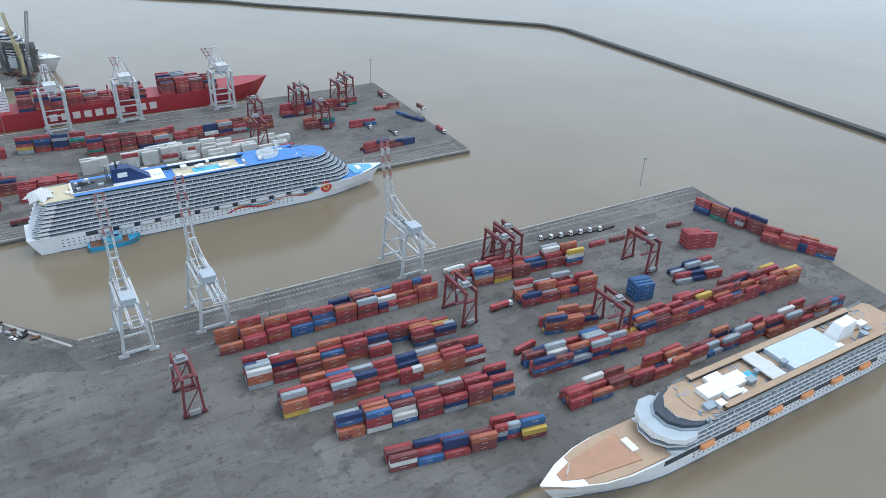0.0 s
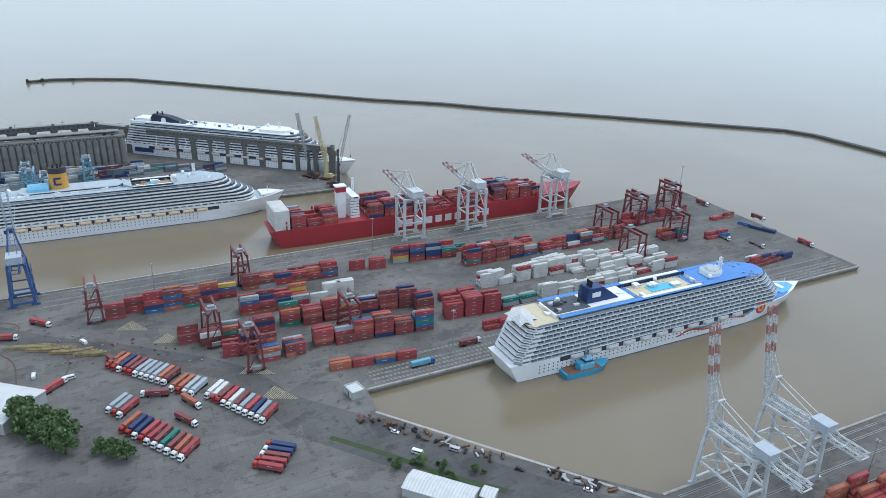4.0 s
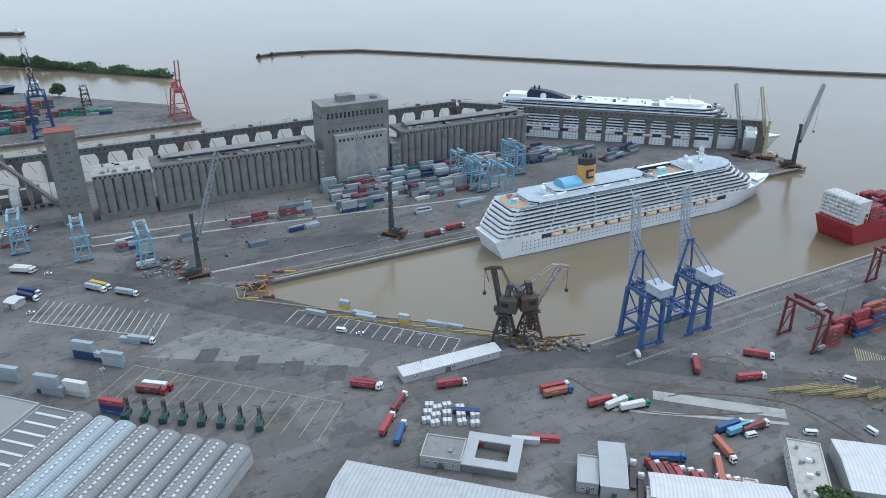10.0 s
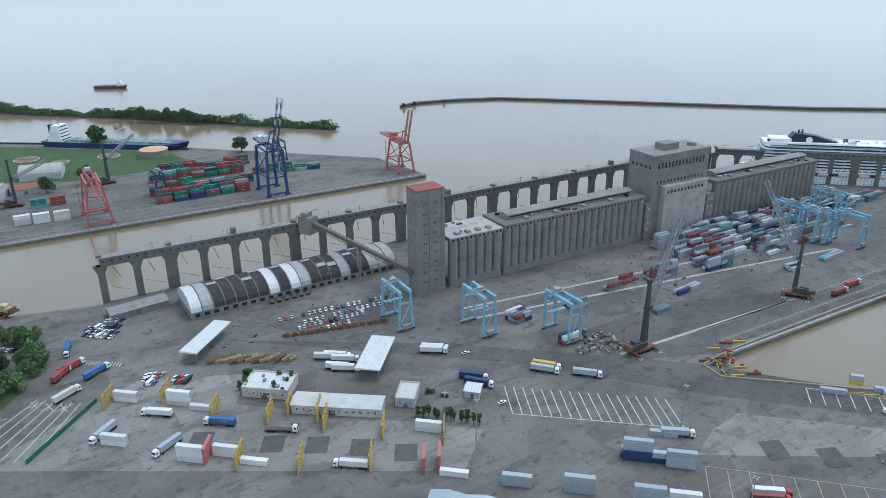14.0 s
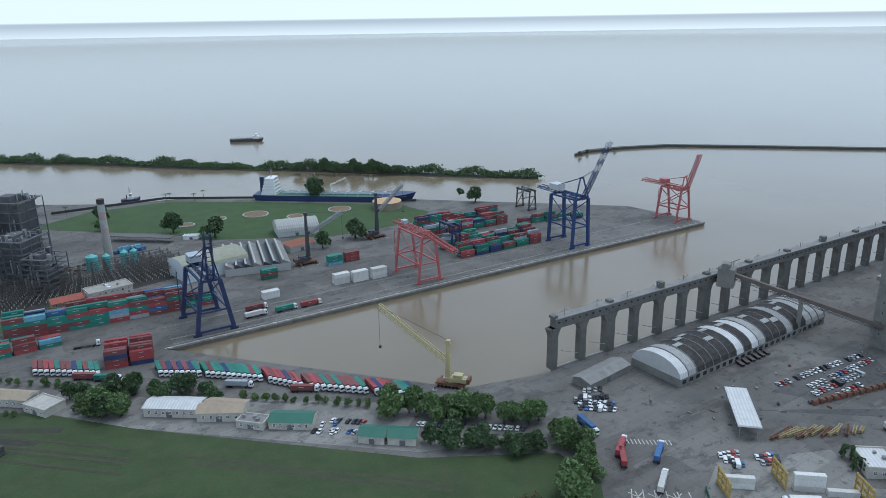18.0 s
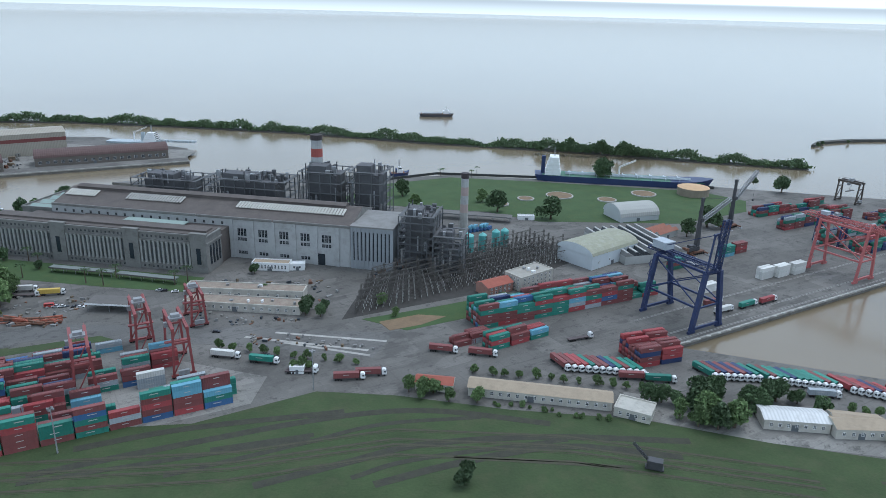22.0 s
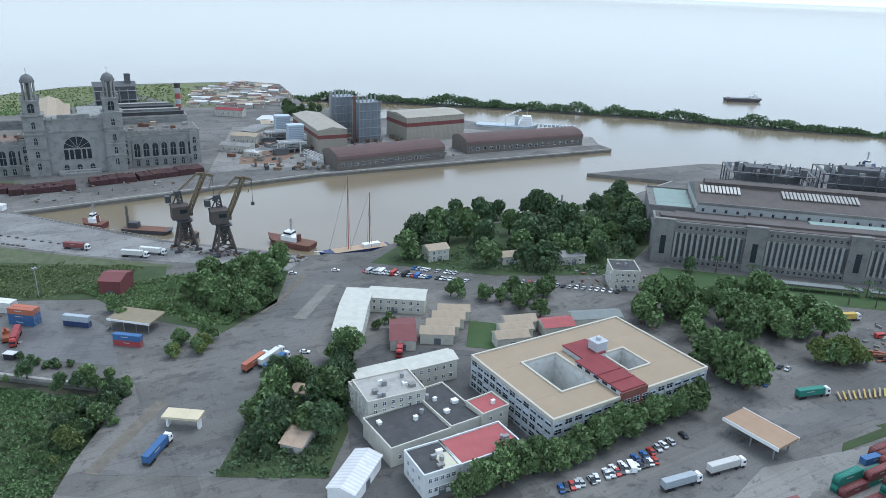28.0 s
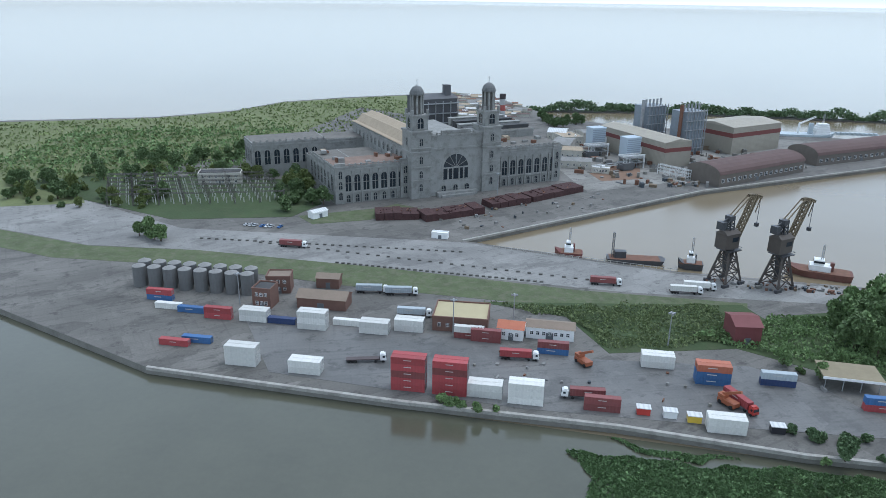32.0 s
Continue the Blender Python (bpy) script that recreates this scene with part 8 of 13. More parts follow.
for i in range(8):
    u = 112.6 + i * 11.2
    ob, n = shed_bay(u + 0.4, u + 10.8, 5.5, BAY_BLUE if i in (1, 2) else BARREL, "arch", "barrel-roofed shed with two rows of skylights", "barrel_shed", 3.4, "barrel-roofed sheds")
    for side in (0.27, 0.66):
        row = Shape()
        y0, y1 = 10.4 * side, 10.4 * (side + 0.08)
        z0, z1 = (5.62 + 3.4 * math.sin(math.acos(1 - 2 * y / 10.4)) for y in (y0, y1))
        for k in range(22):
            row.rings([[(x, y0, z0), (x, y1, z1), (x, y1, z1 + 0.35), (x, y0, z0 + 0.35)] for x in (1.2 + k * 2.55, 2.5 + k * 2.55)])
        part("skylight_row", row, ROOF_WHITE, ob)["kind"] = "stuff"
    part("gutter", Shape().box(0, 10.35, 5.3, n, 10.85, 5.75), ROOF_WHITE, ob)
house(-710.5, 363.0, -693.7, 360.0, 14, 5, grey_wall, ROOF_GREY, "flat", label="small grey flat-roofed depot office", rows=1, cols=4, clutter=2)
# open square shed with a courtyard
ob = thing("courtyard_shed", -693.7, 360.0, 0, head(-693.7, 360.0, -670.9, 355.5), "low square shed with a grey ring roof", "building")
n = span(-693.7, 360.0, -670.4, 355.6)[2]
for a in ((0, 0, n, 5), (0, 16, n, 21), (0, 5, 5, 16), (n - 5, 5, n, 16)):
    part("wing_roof", Shape().box(*a[:2], 3.6, *a[2:], 4.2), mat("pale grey roof felt", (0.40, 0.41, 0.41), 0.8, 0.08, 6, 0.6), ob)
    part("wing_wall", Shape().box(a[0] + 0.4, a[1] + 0.4, 0, a[2] - 0.4, a[3] - 0.4, 3.6), ROOF_GREY, ob)
house(-647.4, 349.6, -639.0, 348.2, 16, 5, grey_wall, mat("pale grey roof felt", (0.40, 0.41, 0.41)), "flat", label="small grey flat-roofed store", rows=1, cols=3)
house(-638.4, 346.6, -628.3, 345.3, 26, 6.5, grey_wall, mat("pale grey roof felt", (0.40, 0.41, 0.41)), "gable", label="grey store with a gabled sheet roof", rise=1.4)
house(-619.6, 341.8, -568.0, 335.0, 13, 6, grey_wall, ROOF_WHITE, "gable", label="long shed with a bright white roof", name="shed", rise=1.6, rows=1, cols=12, w=1.6)
house(-541.4, 346.0, -497.1, 337.9, 30, 7, grey_wall, ROOF_WHITE, "gable", label="depot hall with a bright white roof", name="hall", rise=2.0)
house(-566.0, 334.7, -553.4, 331.4, 42, 7, STUCCO, mat("stained pale roof", (0.46, 0.44, 0.39), 0.9, 0.12, 6, 0.5, dirt=(0.2, 0.19, 0.17)), "flat", rows=2, cols=6, side_cols=12, clutter=16, label="stained cream office block with a cluttered flat roof")
house(-582.4, 345.1, -577.5, 344.3, 8, 5, STUCCO, ROOF_WHITE, "flat", label="small white-roofed gate house", rows=1, cols=2)
house(-297.3, 307.5, -267.2, 297.0, 13, 5, grey_wall, ROOF_WHITE, "gable", label="long shed with a bright white roof", name="shed", rise=1.6)
house(-262.2, 305.6, -256.6, 303.6, 7, 4, grey_wall, ROOF_WHITE, "gable", label="small hut with a white roof", name="hut", rise=1)
house(-336.2, 387.4, -330.5, 379.9, 8, 4, grey_wall, ROOF_WHITE, "flat", label="small white hut at the basin corner", name="hut", rows=1, cols=2)
for a, b, n in (((-587.9, 329.8), (-585.7, 357.7), 9), ((-579.1, 335.1), (-576.8, 353.7), 7), ((-572.9, 334.4), (-569.5, 354.0), 8), ((-596.2, 335.3), (-593.8, 357.3), 6)):
    car_row(*a, *b, n, 90)
truck_row(-615.8, 360.1, -593.2, 352.9, 7, 100, ["orange", "red", "brown", None], ("white", "red"))
truck_row(-589.1, 351.8, -573.0, 347.4, 5, 100, ["orange", "brown", "red"], ("white",))
truck_row(-623.8, 362.7, -618.9, 339.3, 3, 80, [None, "white"], ("white",))
tree_line(-553.1, 344.8, -544.8, 331.1, 6, 1.1, group="depot trees")
tree_line(-493.2, 347.6, -480.0, 334.7, 6, 1.5, group="depot trees")
tree_line(-480.7, 350.4, -458.3, 322.3, 6, 1.4, group="depot trees")
tree_line(-443.9, 330.0, -429.2, 323.2, 4, 1.2, group="depot trees")
grove([(-318.0, 327.1), (-259.5, 313.7), (-256.0, 326.4), (-315.0, 336.3)], 14, 0.6, ("broad", "bush"), group="roadside trees")
for i in range(4):
    a = (-318.9, 371.1), (-178.5, 315.1)
    car(a[0][0] + (a[1][0] - a[0][0]) * (0.1 + 0.22 * i), a[0][1] + (a[1][1] - a[0][1]) * (0.1 + 0.22 * i) - 12, -20, ("white", "silver", "black", "white")[i], "van" if i == 1 else "car", "cars on the basin road")
# rusty scrap along the basin quay, the coping behind it and a verge with a kerb
SCRAP = mat("rusty scrap pieces", (0.12, 0.075, 0.06), 0.9, 0.3, 2, 0.4)
for k, pts in enumerate(([(-325.6, 366.7), (-315.5, 365.3), (-247.8, 337.1), (-248.8, 331.8), (-315.7, 357.2), (-325.9, 361.5)], [(-229.2, 330.4), (-195.3, 316.9), (-196.9, 312.9), (-230.2, 326.1)])):
    rng = random.Random(40 + k)
    ob = thing("scrap_row", 0, 0, 0, 0, "low row of rusty scrap and chassis frames on the quay", "scrap", "quay scrap")
    for x, y in scatter(pts, 46 if k == 0 else 22, rng):
        a = rng.uniform(0, 3.14)
        l = rng.uniform(1.5, 5)
        part("scrap_piece", Shape().beam((x - l * math.cos(a) / 2, y - l * math.sin(a) / 2, 0.6), (x + l * math.cos(a) / 2, y + l * math.sin(a) / 2, rng.uniform(0.6, 1.9)), rng.uniform(0.6, 1.8), rng.uniform(0.5, 1.2)), rng.choice((SCRAP, RUST, STEEL, BLACK)), ob)
markings("quay_edge_line", [(-316.7, 370.5, -179.1, 310.9)], 1.6, 0.1, PALE_CONCRETE, "pale worn edge strip of the basin quay")
patch("basin_road", [(-364.9, 383.1), (-326.1, 368.4), (-273.8, 342.6), (-224.2, 320.9), (-181.8, 306.7), (-163.6, 291.5), (-251.5, 282.9), (-268.2, 312.0), (-348.8, 345.6)], DARK_ASPHALT, 0.045, "dark worn asphalt road round the basin")
road("verge", [(-337.0, 347.4), (-306.4, 335.6), (-276.0, 322.4), (-249.4, 313.9)], 3.0, GRASS, 0.12, "thin grassy median beside the basin road", "grass")
# white bales, yellow kerb and cranes parts in the middle yard
for i in range(14):
    px, py = -700.2, 396.6
    ob = thing("wrapped_bale", px - 9 + (i % 5) * 5.2 + 1.3 * math.sin(i * 5.1), py - 6 + (i // 5) * 5.5 + 1.1 * math.cos(i * 3.7), 0, 12 + 9 * math.sin(i * 2.3), "white plastic-wrapped bale on the asphalt", "bale", "wrapped bales")
    part("bale_body", Shape().box(-2, -1.4, 0, 2, 1.4, 2.2), ROOF_WHITE, ob)
    part("strap", Shape().box(-0.3, -1.45, 0, 0.3, 1.45, 2.25), STEEL, ob)
stack(-691.1, 398.0, -5, ("navy",), where="beside wrapped bales")
stack(-665.3, 378.8, -5, ("white",), where="on a yard siding")
stack(-656.5, 380.1, -5, ("red",), where="on a yard siding")
stack(-682.6, 375.8, -5, ("red",), where="on a yard siding")
# dark machines parked in a line
for i in range(8):
    ax, ay, bx, by = -846.8, 392.0, -783.8, 386.1
    f = i / 7
    ob = thing("reach_stacker", ax + (bx - ax) * f, ay + (by - ay) * f, 0, 100, "dark container handler with its mast parked on asphalt", "machine", "container handlers")
    part("chassis", Shape().box(-3.5, -1.6, 0.6, 3.5, 1.6, 2.4).box(-3.8, -1.3, 2.4, -1.0, 1.3, 3.6), mat("dark green machine paint", (0.04, 0.09, 0.08), 0.5, 0.15, 2, 0.4), ob)
    part("mast", Shape().truss((3.2, 0, 0.8), (3.2, 0, 8.5), 1.4, 1.4, 5, 0.25).beam((-2.5, 0, 3.6), (4.5, 0, 6.5), 0.8), CRANE_DARK, ob)
    part("axle", wheels(Shape(), 2.4, 3.2, 0.8).beam((2.4, -1.2, 0.8), (2.4, 1.2, 0.8), 0.3), BLACK, ob)
    part("axle", wheels(Shape(), -2.4, 3.0, 0.8).beam((-2.4, -1.2, 0.8), (-2.4, 1.2, 0.8), 0.3), BLACK, ob)
# lone boxes of the lined yard
bh = head(-947.6, 425.1, -908.8, 416.8)
for px, py, k in ((-940.8, 423.8, ("grey", "grey")), (-916.3, 418.8, ("grey", "grey", "grey")), (-891.0, 408.6, ("navy", "grey", "grey", "grey")), (-888.5, 407.9, ("grey", "grey")), (-877.2, 407.8, ("white", "white", "white")), (-887.4, 438.0, ("navy", "navy", "grey", "grey")), (-876.3, 435.7, ("navy", "grey")), (-870.2, 432.7, ("grey", "grey", "grey")),
                  (-870.8, 454.3, ("grey",)), (-853.7, 394.4, ("blue", "navy", "red")), (-966.2, 430.7, ("white",)), (-887.8, 439.5, ("navy", "grey"))):
    stack(px, py, bh, k, where="in the lined truck yard")
for px, py in ((-856.4, 397.9), (-713.7, 431.1), (-969.2, 458.7), (-860.8, 460.3), (-723.5, 429.4), (-462.5, 483.3), (-955.5, 452.4)):
    lamp_mast(px, py, 22)

# small goods and debris on the grain pier and round the basin's head
clutter([(-899.0, 553.7), (-872.1, 552.6), (-867.4, 531.9), (-893.3, 526.5)], 60, "dredging pipes, drums and debris at the basin corner", 21, 2.4)
clutter([(-894.7, 654.9), (-731.9, 726.5), (-726.9, 652.6), (-863.5, 547.0)], 70, "pallets, lashing gear and rubble on the grain pier", 22, 1.3)
clutter([(-664.0, 464.4), (-626.8, 462.0), (-624.7, 450.3), (-660.3, 450.7)], 70, "scrap and cable drums round old cranes", 23, 2.4)
clutter([(-901.7, 483.8), (-720.6, 451.3), (-748.4, 398.6), (-890.4, 410.9)], 16, "pallets and debris in the truck yard", 24, 0.9)
clutter([(-523.7, 433.8), (-408.1, 463.5), (-408.6, 414.0), (-512.1, 394.5)], 45, "pallets and debris beside the truck rows", 25, 1.1)
clutter([(-1144.1, 569.4), (-996.2, 608.6), (-989.0, 564.7), (-1116.6, 532.4)], 60, "timber, pallets and scrap before the barrel shed", 26, 1.3)


# ==== third basin: customs yards, truck rows, the green-box pier ====
# ---- lined yard with yellow dividers ----
for px, py in ((-1131.9, 489.4), (-1105.9, 494.4), (-1078.0, 480.3), (-1051.2, 475.2), (-1024.3, 468.2), (-997.1, 461.4), (-969.8, 456.7), (-1057.9, 442.9), (-1031.2, 439.3), (-1001.4, 439.9), (-1028.3, 475.8), (-1042.8, 481.3)):
    ob = thing("yellow_rack", px, py, 0, 88, "upright yellow steel rack between yard bays", "rack", "yard racks")
    for i in range(4):
        part("rack_post", Shape().beam((-6 + i * 4, 0, 0), (-6 + i * 4, 0, 8.2), 0.5), yel, ob)
    part("rack_panel", Shape().truss((-6.4, 0, 1.2), (6.4, 0, 1.2), 0.5, 1.2, 8, 0.2).truss((-6.4, 0, 4.2), (6.4, 0, 4.2), 0.5, 1.2, 8, 0.2).truss((-6.4, 0, 7.2), (6.4, 0, 7.2), 0.5, 1.2, 8, 0.2), yel, ob)
for px, py in ((-1072.1, 445.8), (-972.2, 437.9), (-978.7, 436.5)):
    ob = thing("red_rack", px, py, 0, 88, "upright faded red steel rack between yard bays", "rack", "yard racks")
    part("rack_panel", Shape().box(-5, -0.5, 0, 5, 0.5, 8).box(-5.4, -0.7, 8, 5.4, 0.7, 8.4), CRANE_PINK, ob)
bh2 = head(-1130.9, 492.0, -1080.5, 481.7)
for px, py, k in ((-1124.4, 491.8, ("white", "white")), (-1097.1, 487.4, ("white", "white", "white")), (-1085.1, 482.7, ("white",)), (-1079.0, 444.3, ("white", "white", "white")), (-1064.4, 447.2, ("white", "white")), (-976.5, 461.9, ("white", "white")), (-1051.3, 441.3, ("white",)), (-1116.6, 456.9, ("white", "white"))):
    stack(px, py, bh2, k, where="beside a yellow rack")
for px, py, a, k, c in ((-1105.2, 478.3, 172, "white", "white"), (-1124.2, 463.1, -110, "grey", "white"), (-1091.9, 452.4, -120, "grey", "white"), (-1073.5, 469.9, 172, "blue", "white"), (-1043.5, 463.8, -5, None, "white"), (-1010.1, 437.2, 172, "white", "white"), (-1187.6, 474.5, 58, "white", "white"),
                        (-1174.9, 540.9, -70, "blue", "white"), (-1148.9, 517.4, 62, "blue", "white"), (-1154.8, 496.0, 62, "white", "white"), (-1164.3, 523.1, 62, "red", "white"), (-1029.9, 527.4, -5, "white", "white"), (-1020.2, 524.9, -5, "white", "white"), (-1019.1, 515.3, -5, "white", "white"), (-972.9, 532.3, -5, "white", "white"), (-950.5, 498.7, -20, "navy", "white"),
                        (-1024.9, 528.5, -8, "white", "white"), (-1022.4, 517.0, -8, "white", "white"), (-1166.2, 515.5, 80, "red", "white")):
    truck(px, py, a, k, c)
patch("customs_yard", [(-1126.0, 509.2), (-1071.1, 514.9), (-1070.0, 486.5), (-951.8, 461.9), (-961.7, 433.0), (-1168.2, 440.1), (-1135.2, 495.3)], CONCRETE_GROUND, 0.06, "grey concrete customs yard")
for px, py in ((-1046.0, 454.5), (-1026.1, 453.1), (-1006.1, 450.6), (-986.6, 446.3), (-1078.9, 458.5)):
    patch("asphalt_patch", [(px - 5, py - 6), (px + 5, py - 6), (px + 5, py + 6), (px - 5, py + 6)], DARK_ASPHALT, 0.12, "dark square asphalt repair patch")
# lanes with crossed-out bays
s_lines = []
for px, py in ((-1167.6, 488.8), (-1159.7, 487.3), (-1152.4, 486.2), (-1178.6, 475.4)):
    s_lines += [(px - 3.2, py - 3.2, px + 3.2, py + 3.2), (px - 3.2, py + 3.2, px + 3.2, py - 3.2), (px, py - 3.5, px, py + 3.5)]
for k in range(6):
    f = k / 5
    ax, ay, bx, by = -1180.0, 451.2, -1149.2, 444.0
    cx, cy, dx, dy = -1168.7, 494.2, -1146.1, 489.9
    s_lines.append((ax + (bx - ax) * f, ay + (by - ay) * f, cx + (dx - cx) * f, cy + (dy - cy) * f))
for k in range(12):
    ax, ay, bx, by = -1159.4, 528.8, -1138.8, 525.9
    f = k / 12
    s_lines.append((ax + (bx - ax) * f, ay + (by - ay) * f - 2, ax + (bx - ax) * f, ay + (by - ay) * f + 2))
markings("lane_lines", s_lines, 0.45)
ob = thing("lane_barrier", -1149.0, 443.3, 0, head(-1149.0, 443.3, -1138.5, 491.0), "long dark green fence along the gate lanes", "fence")
n = span(-1149.0, 443.3, -1138.5, 491.0)[2]
part("fence_panel", Shape().box(0, -0.15, 0.2, n, 0.15, 2.4), mat("green fence paint", (0.03, 0.12, 0.07), 0.6, 0.15, 3, 0.4), ob)
for i in range(16):
    part("fence_post", Shape().beam((n * i / 15, 0, 0), (n * i / 15, 0, 2.7), 0.25), STEEL, ob)
# customs buildings
tan_roof = mat("pale sheet roof", (0.50, 0.50, 0.46), 0.7, 0.10, 8, 0.8, dirt=(0.32, 0.31, 0.28), dirt_amount=0.5)
house(-1041.5, 477.8, -998.8, 472.2, 11, 5, STUCCO, tan_roof, "gable", rise=1.4, rows=1, cols=12, label="long customs office with a pale sheet roof")
house(-1068.3, 493.1, -1045.1, 489.2, 16, 5, STUCCO, ROOF_WHITE, "flat", rows=1, cols=6, clutter=4, label="low customs office with a bright white roof")
house(-992.5, 481.8, -983.1, 480.2, 15, 4.5, grey_wall, tan_roof, "flat", rows=1, cols=3, label="small pale-roofed yard office")
canopy(-1013.2, 507.0, -1001.0, 504.7, 34, 6.5, ROOF_WHITE, "high white inspection canopy over a truck lane", posts=2)
canopy(-1108.3, 527.7, -1099.1, 525.3, 36, 6.5, ROOF_WHITE, "white gate canopy over the port road", posts=2)
house(-958.8, 488.2, -951.6, 486.2, 8, 4, grey_wall, ROOF_WHITE, "gable", rise=1, label="small white-roofed shelter in the yard", name="shelter")
grove([(-1072.4, 491.0), (-1071.4, 509.9), (-1063.1, 509.6), (-1064.7, 488.5)], 7, 0.7, ("tall",), [LEAF_DARK], "office trees")
grove([(-1054.2, 489.5), (-1052.2, 508.3), (-1044.0, 508.0), (-1046.5, 487.9)], 6, 0.7, ("tall",), [LEAF_DARK], "office trees")
tree_line(-982.4, 474.2, -952.6, 465.8, 12, 0.62, "tall", LEAF_DARK, 1.0, "hedge trees")
tree_line(-978.6, 494.8, -966.8, 489.8, 4, 0.6, "bush", LEAF_DARK, 2.0, "hedge trees")
ob = thing("steelwork_pile", -1070.4, 528.1, 0, 0, "stored yellow and rusty steel frames on the ground", "steelwork")
for i in range(12):
    part("steel_frame", Shape().truss((-24 + i * 4, -4 + i % 3, 1.0), (-10 + i * 3.0, 4 - i % 4, 1.6), 1.2, 1.2, 6, 0.3), MATS["faded ochre steel"] if i % 3 else RUST, ob)
ob = thing("pallet_racks", -1029.3, 562.0, 0, head(-1047.2, 556.8, -1007.4, 568.6), "row of faded red steel frames along a fence", "steelwork")
for i in range(14):
    part("steel_frame", Shape().box(-30 + i * 4.4, -1.2, 0, -27 + i * 4.4, 1.2, 2.2).box(-30 + i * 4.4, -0.8, 2.2, -27.5 + i * 4.4, 0.8, 2.6), RUST, ob)
# car parks
for a in ((-1066.3, 573.8, -1000.5, 604.7, 20), (-1057.2, 566.8, -998.2, 598.5, 18), (-1052.8, 562.7, -1014.7, 582.7, 13), (-1043.8, 558.6, -1021.5, 571.1, 8)):
    car_row(*a[:4], a[4], 78, group="silo car park")
patch("car_park", [(-1071.4, 568.6), (-993.7, 612.5), (-998.9, 578.7), (-1044.5, 552.4)], DARK_ASPHALT, 0.05, "dark asphalt car park")
for a in ((-1123.2, 514.1, -1113.3, 515.3, 5), (-1122.8, 510.1, -1113.9, 510.8, 5), (-1122.5, 506.2, -1115.0, 506.9, 4), (-1107.6, 511.1, -1098.9, 512.3, 5), (-1107.5, 507.1, -1098.8, 507.8, 5), (-1175.2, 568.4, -1156.7, 569.8, 8), (-1174.7, 562.6, -1154.9, 562.0, 8), (-1172.0, 577.0, -1157.9, 577.9, 5)):
    car_row(*a[:4], a[4], 70, group="gate car park")
car_row(-1176.0, 566.3, -1154.7, 562.5, 9, 75, group="gate car park")
car_row(-1176.9, 560.6, -1156.1, 556.4, 9, 75, group="gate car park")
truck_row(-1076.7, 603.1, -1051.4, 618.3, 6, 100, [None], ("white",), "vans at the shed")

# ---- head of the third basin ----
mobile_crane(-1236.7, 589.3, 160, 24, 37, 42, CRANE_YELLOW, "yellow", CRANE_YELLOW, "basin crane")
tnose = head(-1343.0, 618.2, -1334.0, 600.2)
for a in ((-1471.5, 627.3, -1432.0, 621.5, 12), (-1400.3, 619.4, -1376.0, 617.0, 8), (-1374.0, 616.4, -1341.0, 608.4, 11), (-1338.0, 607.2, -1318.0, 597.6, 7), (-1315.0, 597.0, -1283.0, 589.4, 10), (-1280.0, 588.6, -1256.0, 581.8, 8)):
    truck_row(*a[:4], a[4], tnose, ["teal", "teal", "brown", "brown", "navy", "red"], ("white",), "trucks along the basin")
for px, py, a, k, c in ((-1435.9, 613.9, -5, "brown", "white"), (-1423.5, 611.2, -5, "teal", "white"), (-1313.9, 589.7, -5, "brown", "white"), (-1349.7, 597.8, -8, "grey", "white"), (-1528.2, 641.5, -12, "brown", "white"), (-1507.9, 637.7, -12, "brown", "white"), (-1564.1, 616.0, 5, "brown", "white"), (-1453.2, 657.5, 20, None, "white"), (-1358.6, 696.1, QUAY, "white", "white"), (-1339.9, 704.9, QUAY, "teal", "white"), (-1324.1, 712.1, QUAY, "red", "white"), (-1360.5, 708.0, QUAY, "brown", "white"), (-1597.9, 618.0, 0, None, "white")):
    truck(px, py, a, k, c)
block(-1431.0, 624.7, -1405.4, 632.9, 7, (3, 4), {"brown": 5, "red": 3, "navy": 1}, group="basin stack", twenty=0, fill=1)
# wall of boxes along the road
block(-1504.1, 641.6, -1469.5, 662.3, 3, (2, 3), MIX_GREEN, group="third pier yard", twenty=0)
block(-1507.3, 668.4, -1409.2, 713.6, 6, (4, 5), MIX_GREEN, group="third pier yard", twenty=0, fill=1)
block(-1520.3, 646.8, -1503.5, 655.6, 3, (1, 2), {"brown": 3, "grey": 1}, group="third pier yard", twenty=0)
block(-1412.8, 713.7, -1390.1, 723.0, 3, (1, 3), MIX_GREEN, group="third pier yard")
# rows of the green-box pier
for a in ((-1212.8, 801.9, -1139.1, 841.7, 4, (2, 4)), (-1227.2, 825.1, -1142.3, 872.3, 4, (2, 4)), (-1240.8, 863.5, -1159.6, 905.7, 4, (2, 4)), (-1246.2, 901.4, -1161.6, 939.9, 4, (1, 3)), (-1149.8, 896.3, -1083.4, 916.0, 3, (1, 3))):
    block(*a[:4], lanes=a[4], tiers=a[5], mix=MIX_PIER, group="third pier yard", gap=1.0)
for px, py, k in ((-1306.2, 754.1, ("white", "white", "white")), (-1292.7, 758.7, ("white", "white", "white")), (-1278.6, 764.6, ("white", "white", "white")), (-1362.1, 770.6, ("green", "brown", "teal")), (-1354.4, 729.4, ("white", "white")), (-1314.6, 798.5, ("sky", "teal", "teal")), (-1301.8, 807.0, ("brown", "red", "brown"))):
    for off in (0, 2.6):
        stack(px - off * 0.5, py + off * 0.9, QUAY, k, where="on the pier")
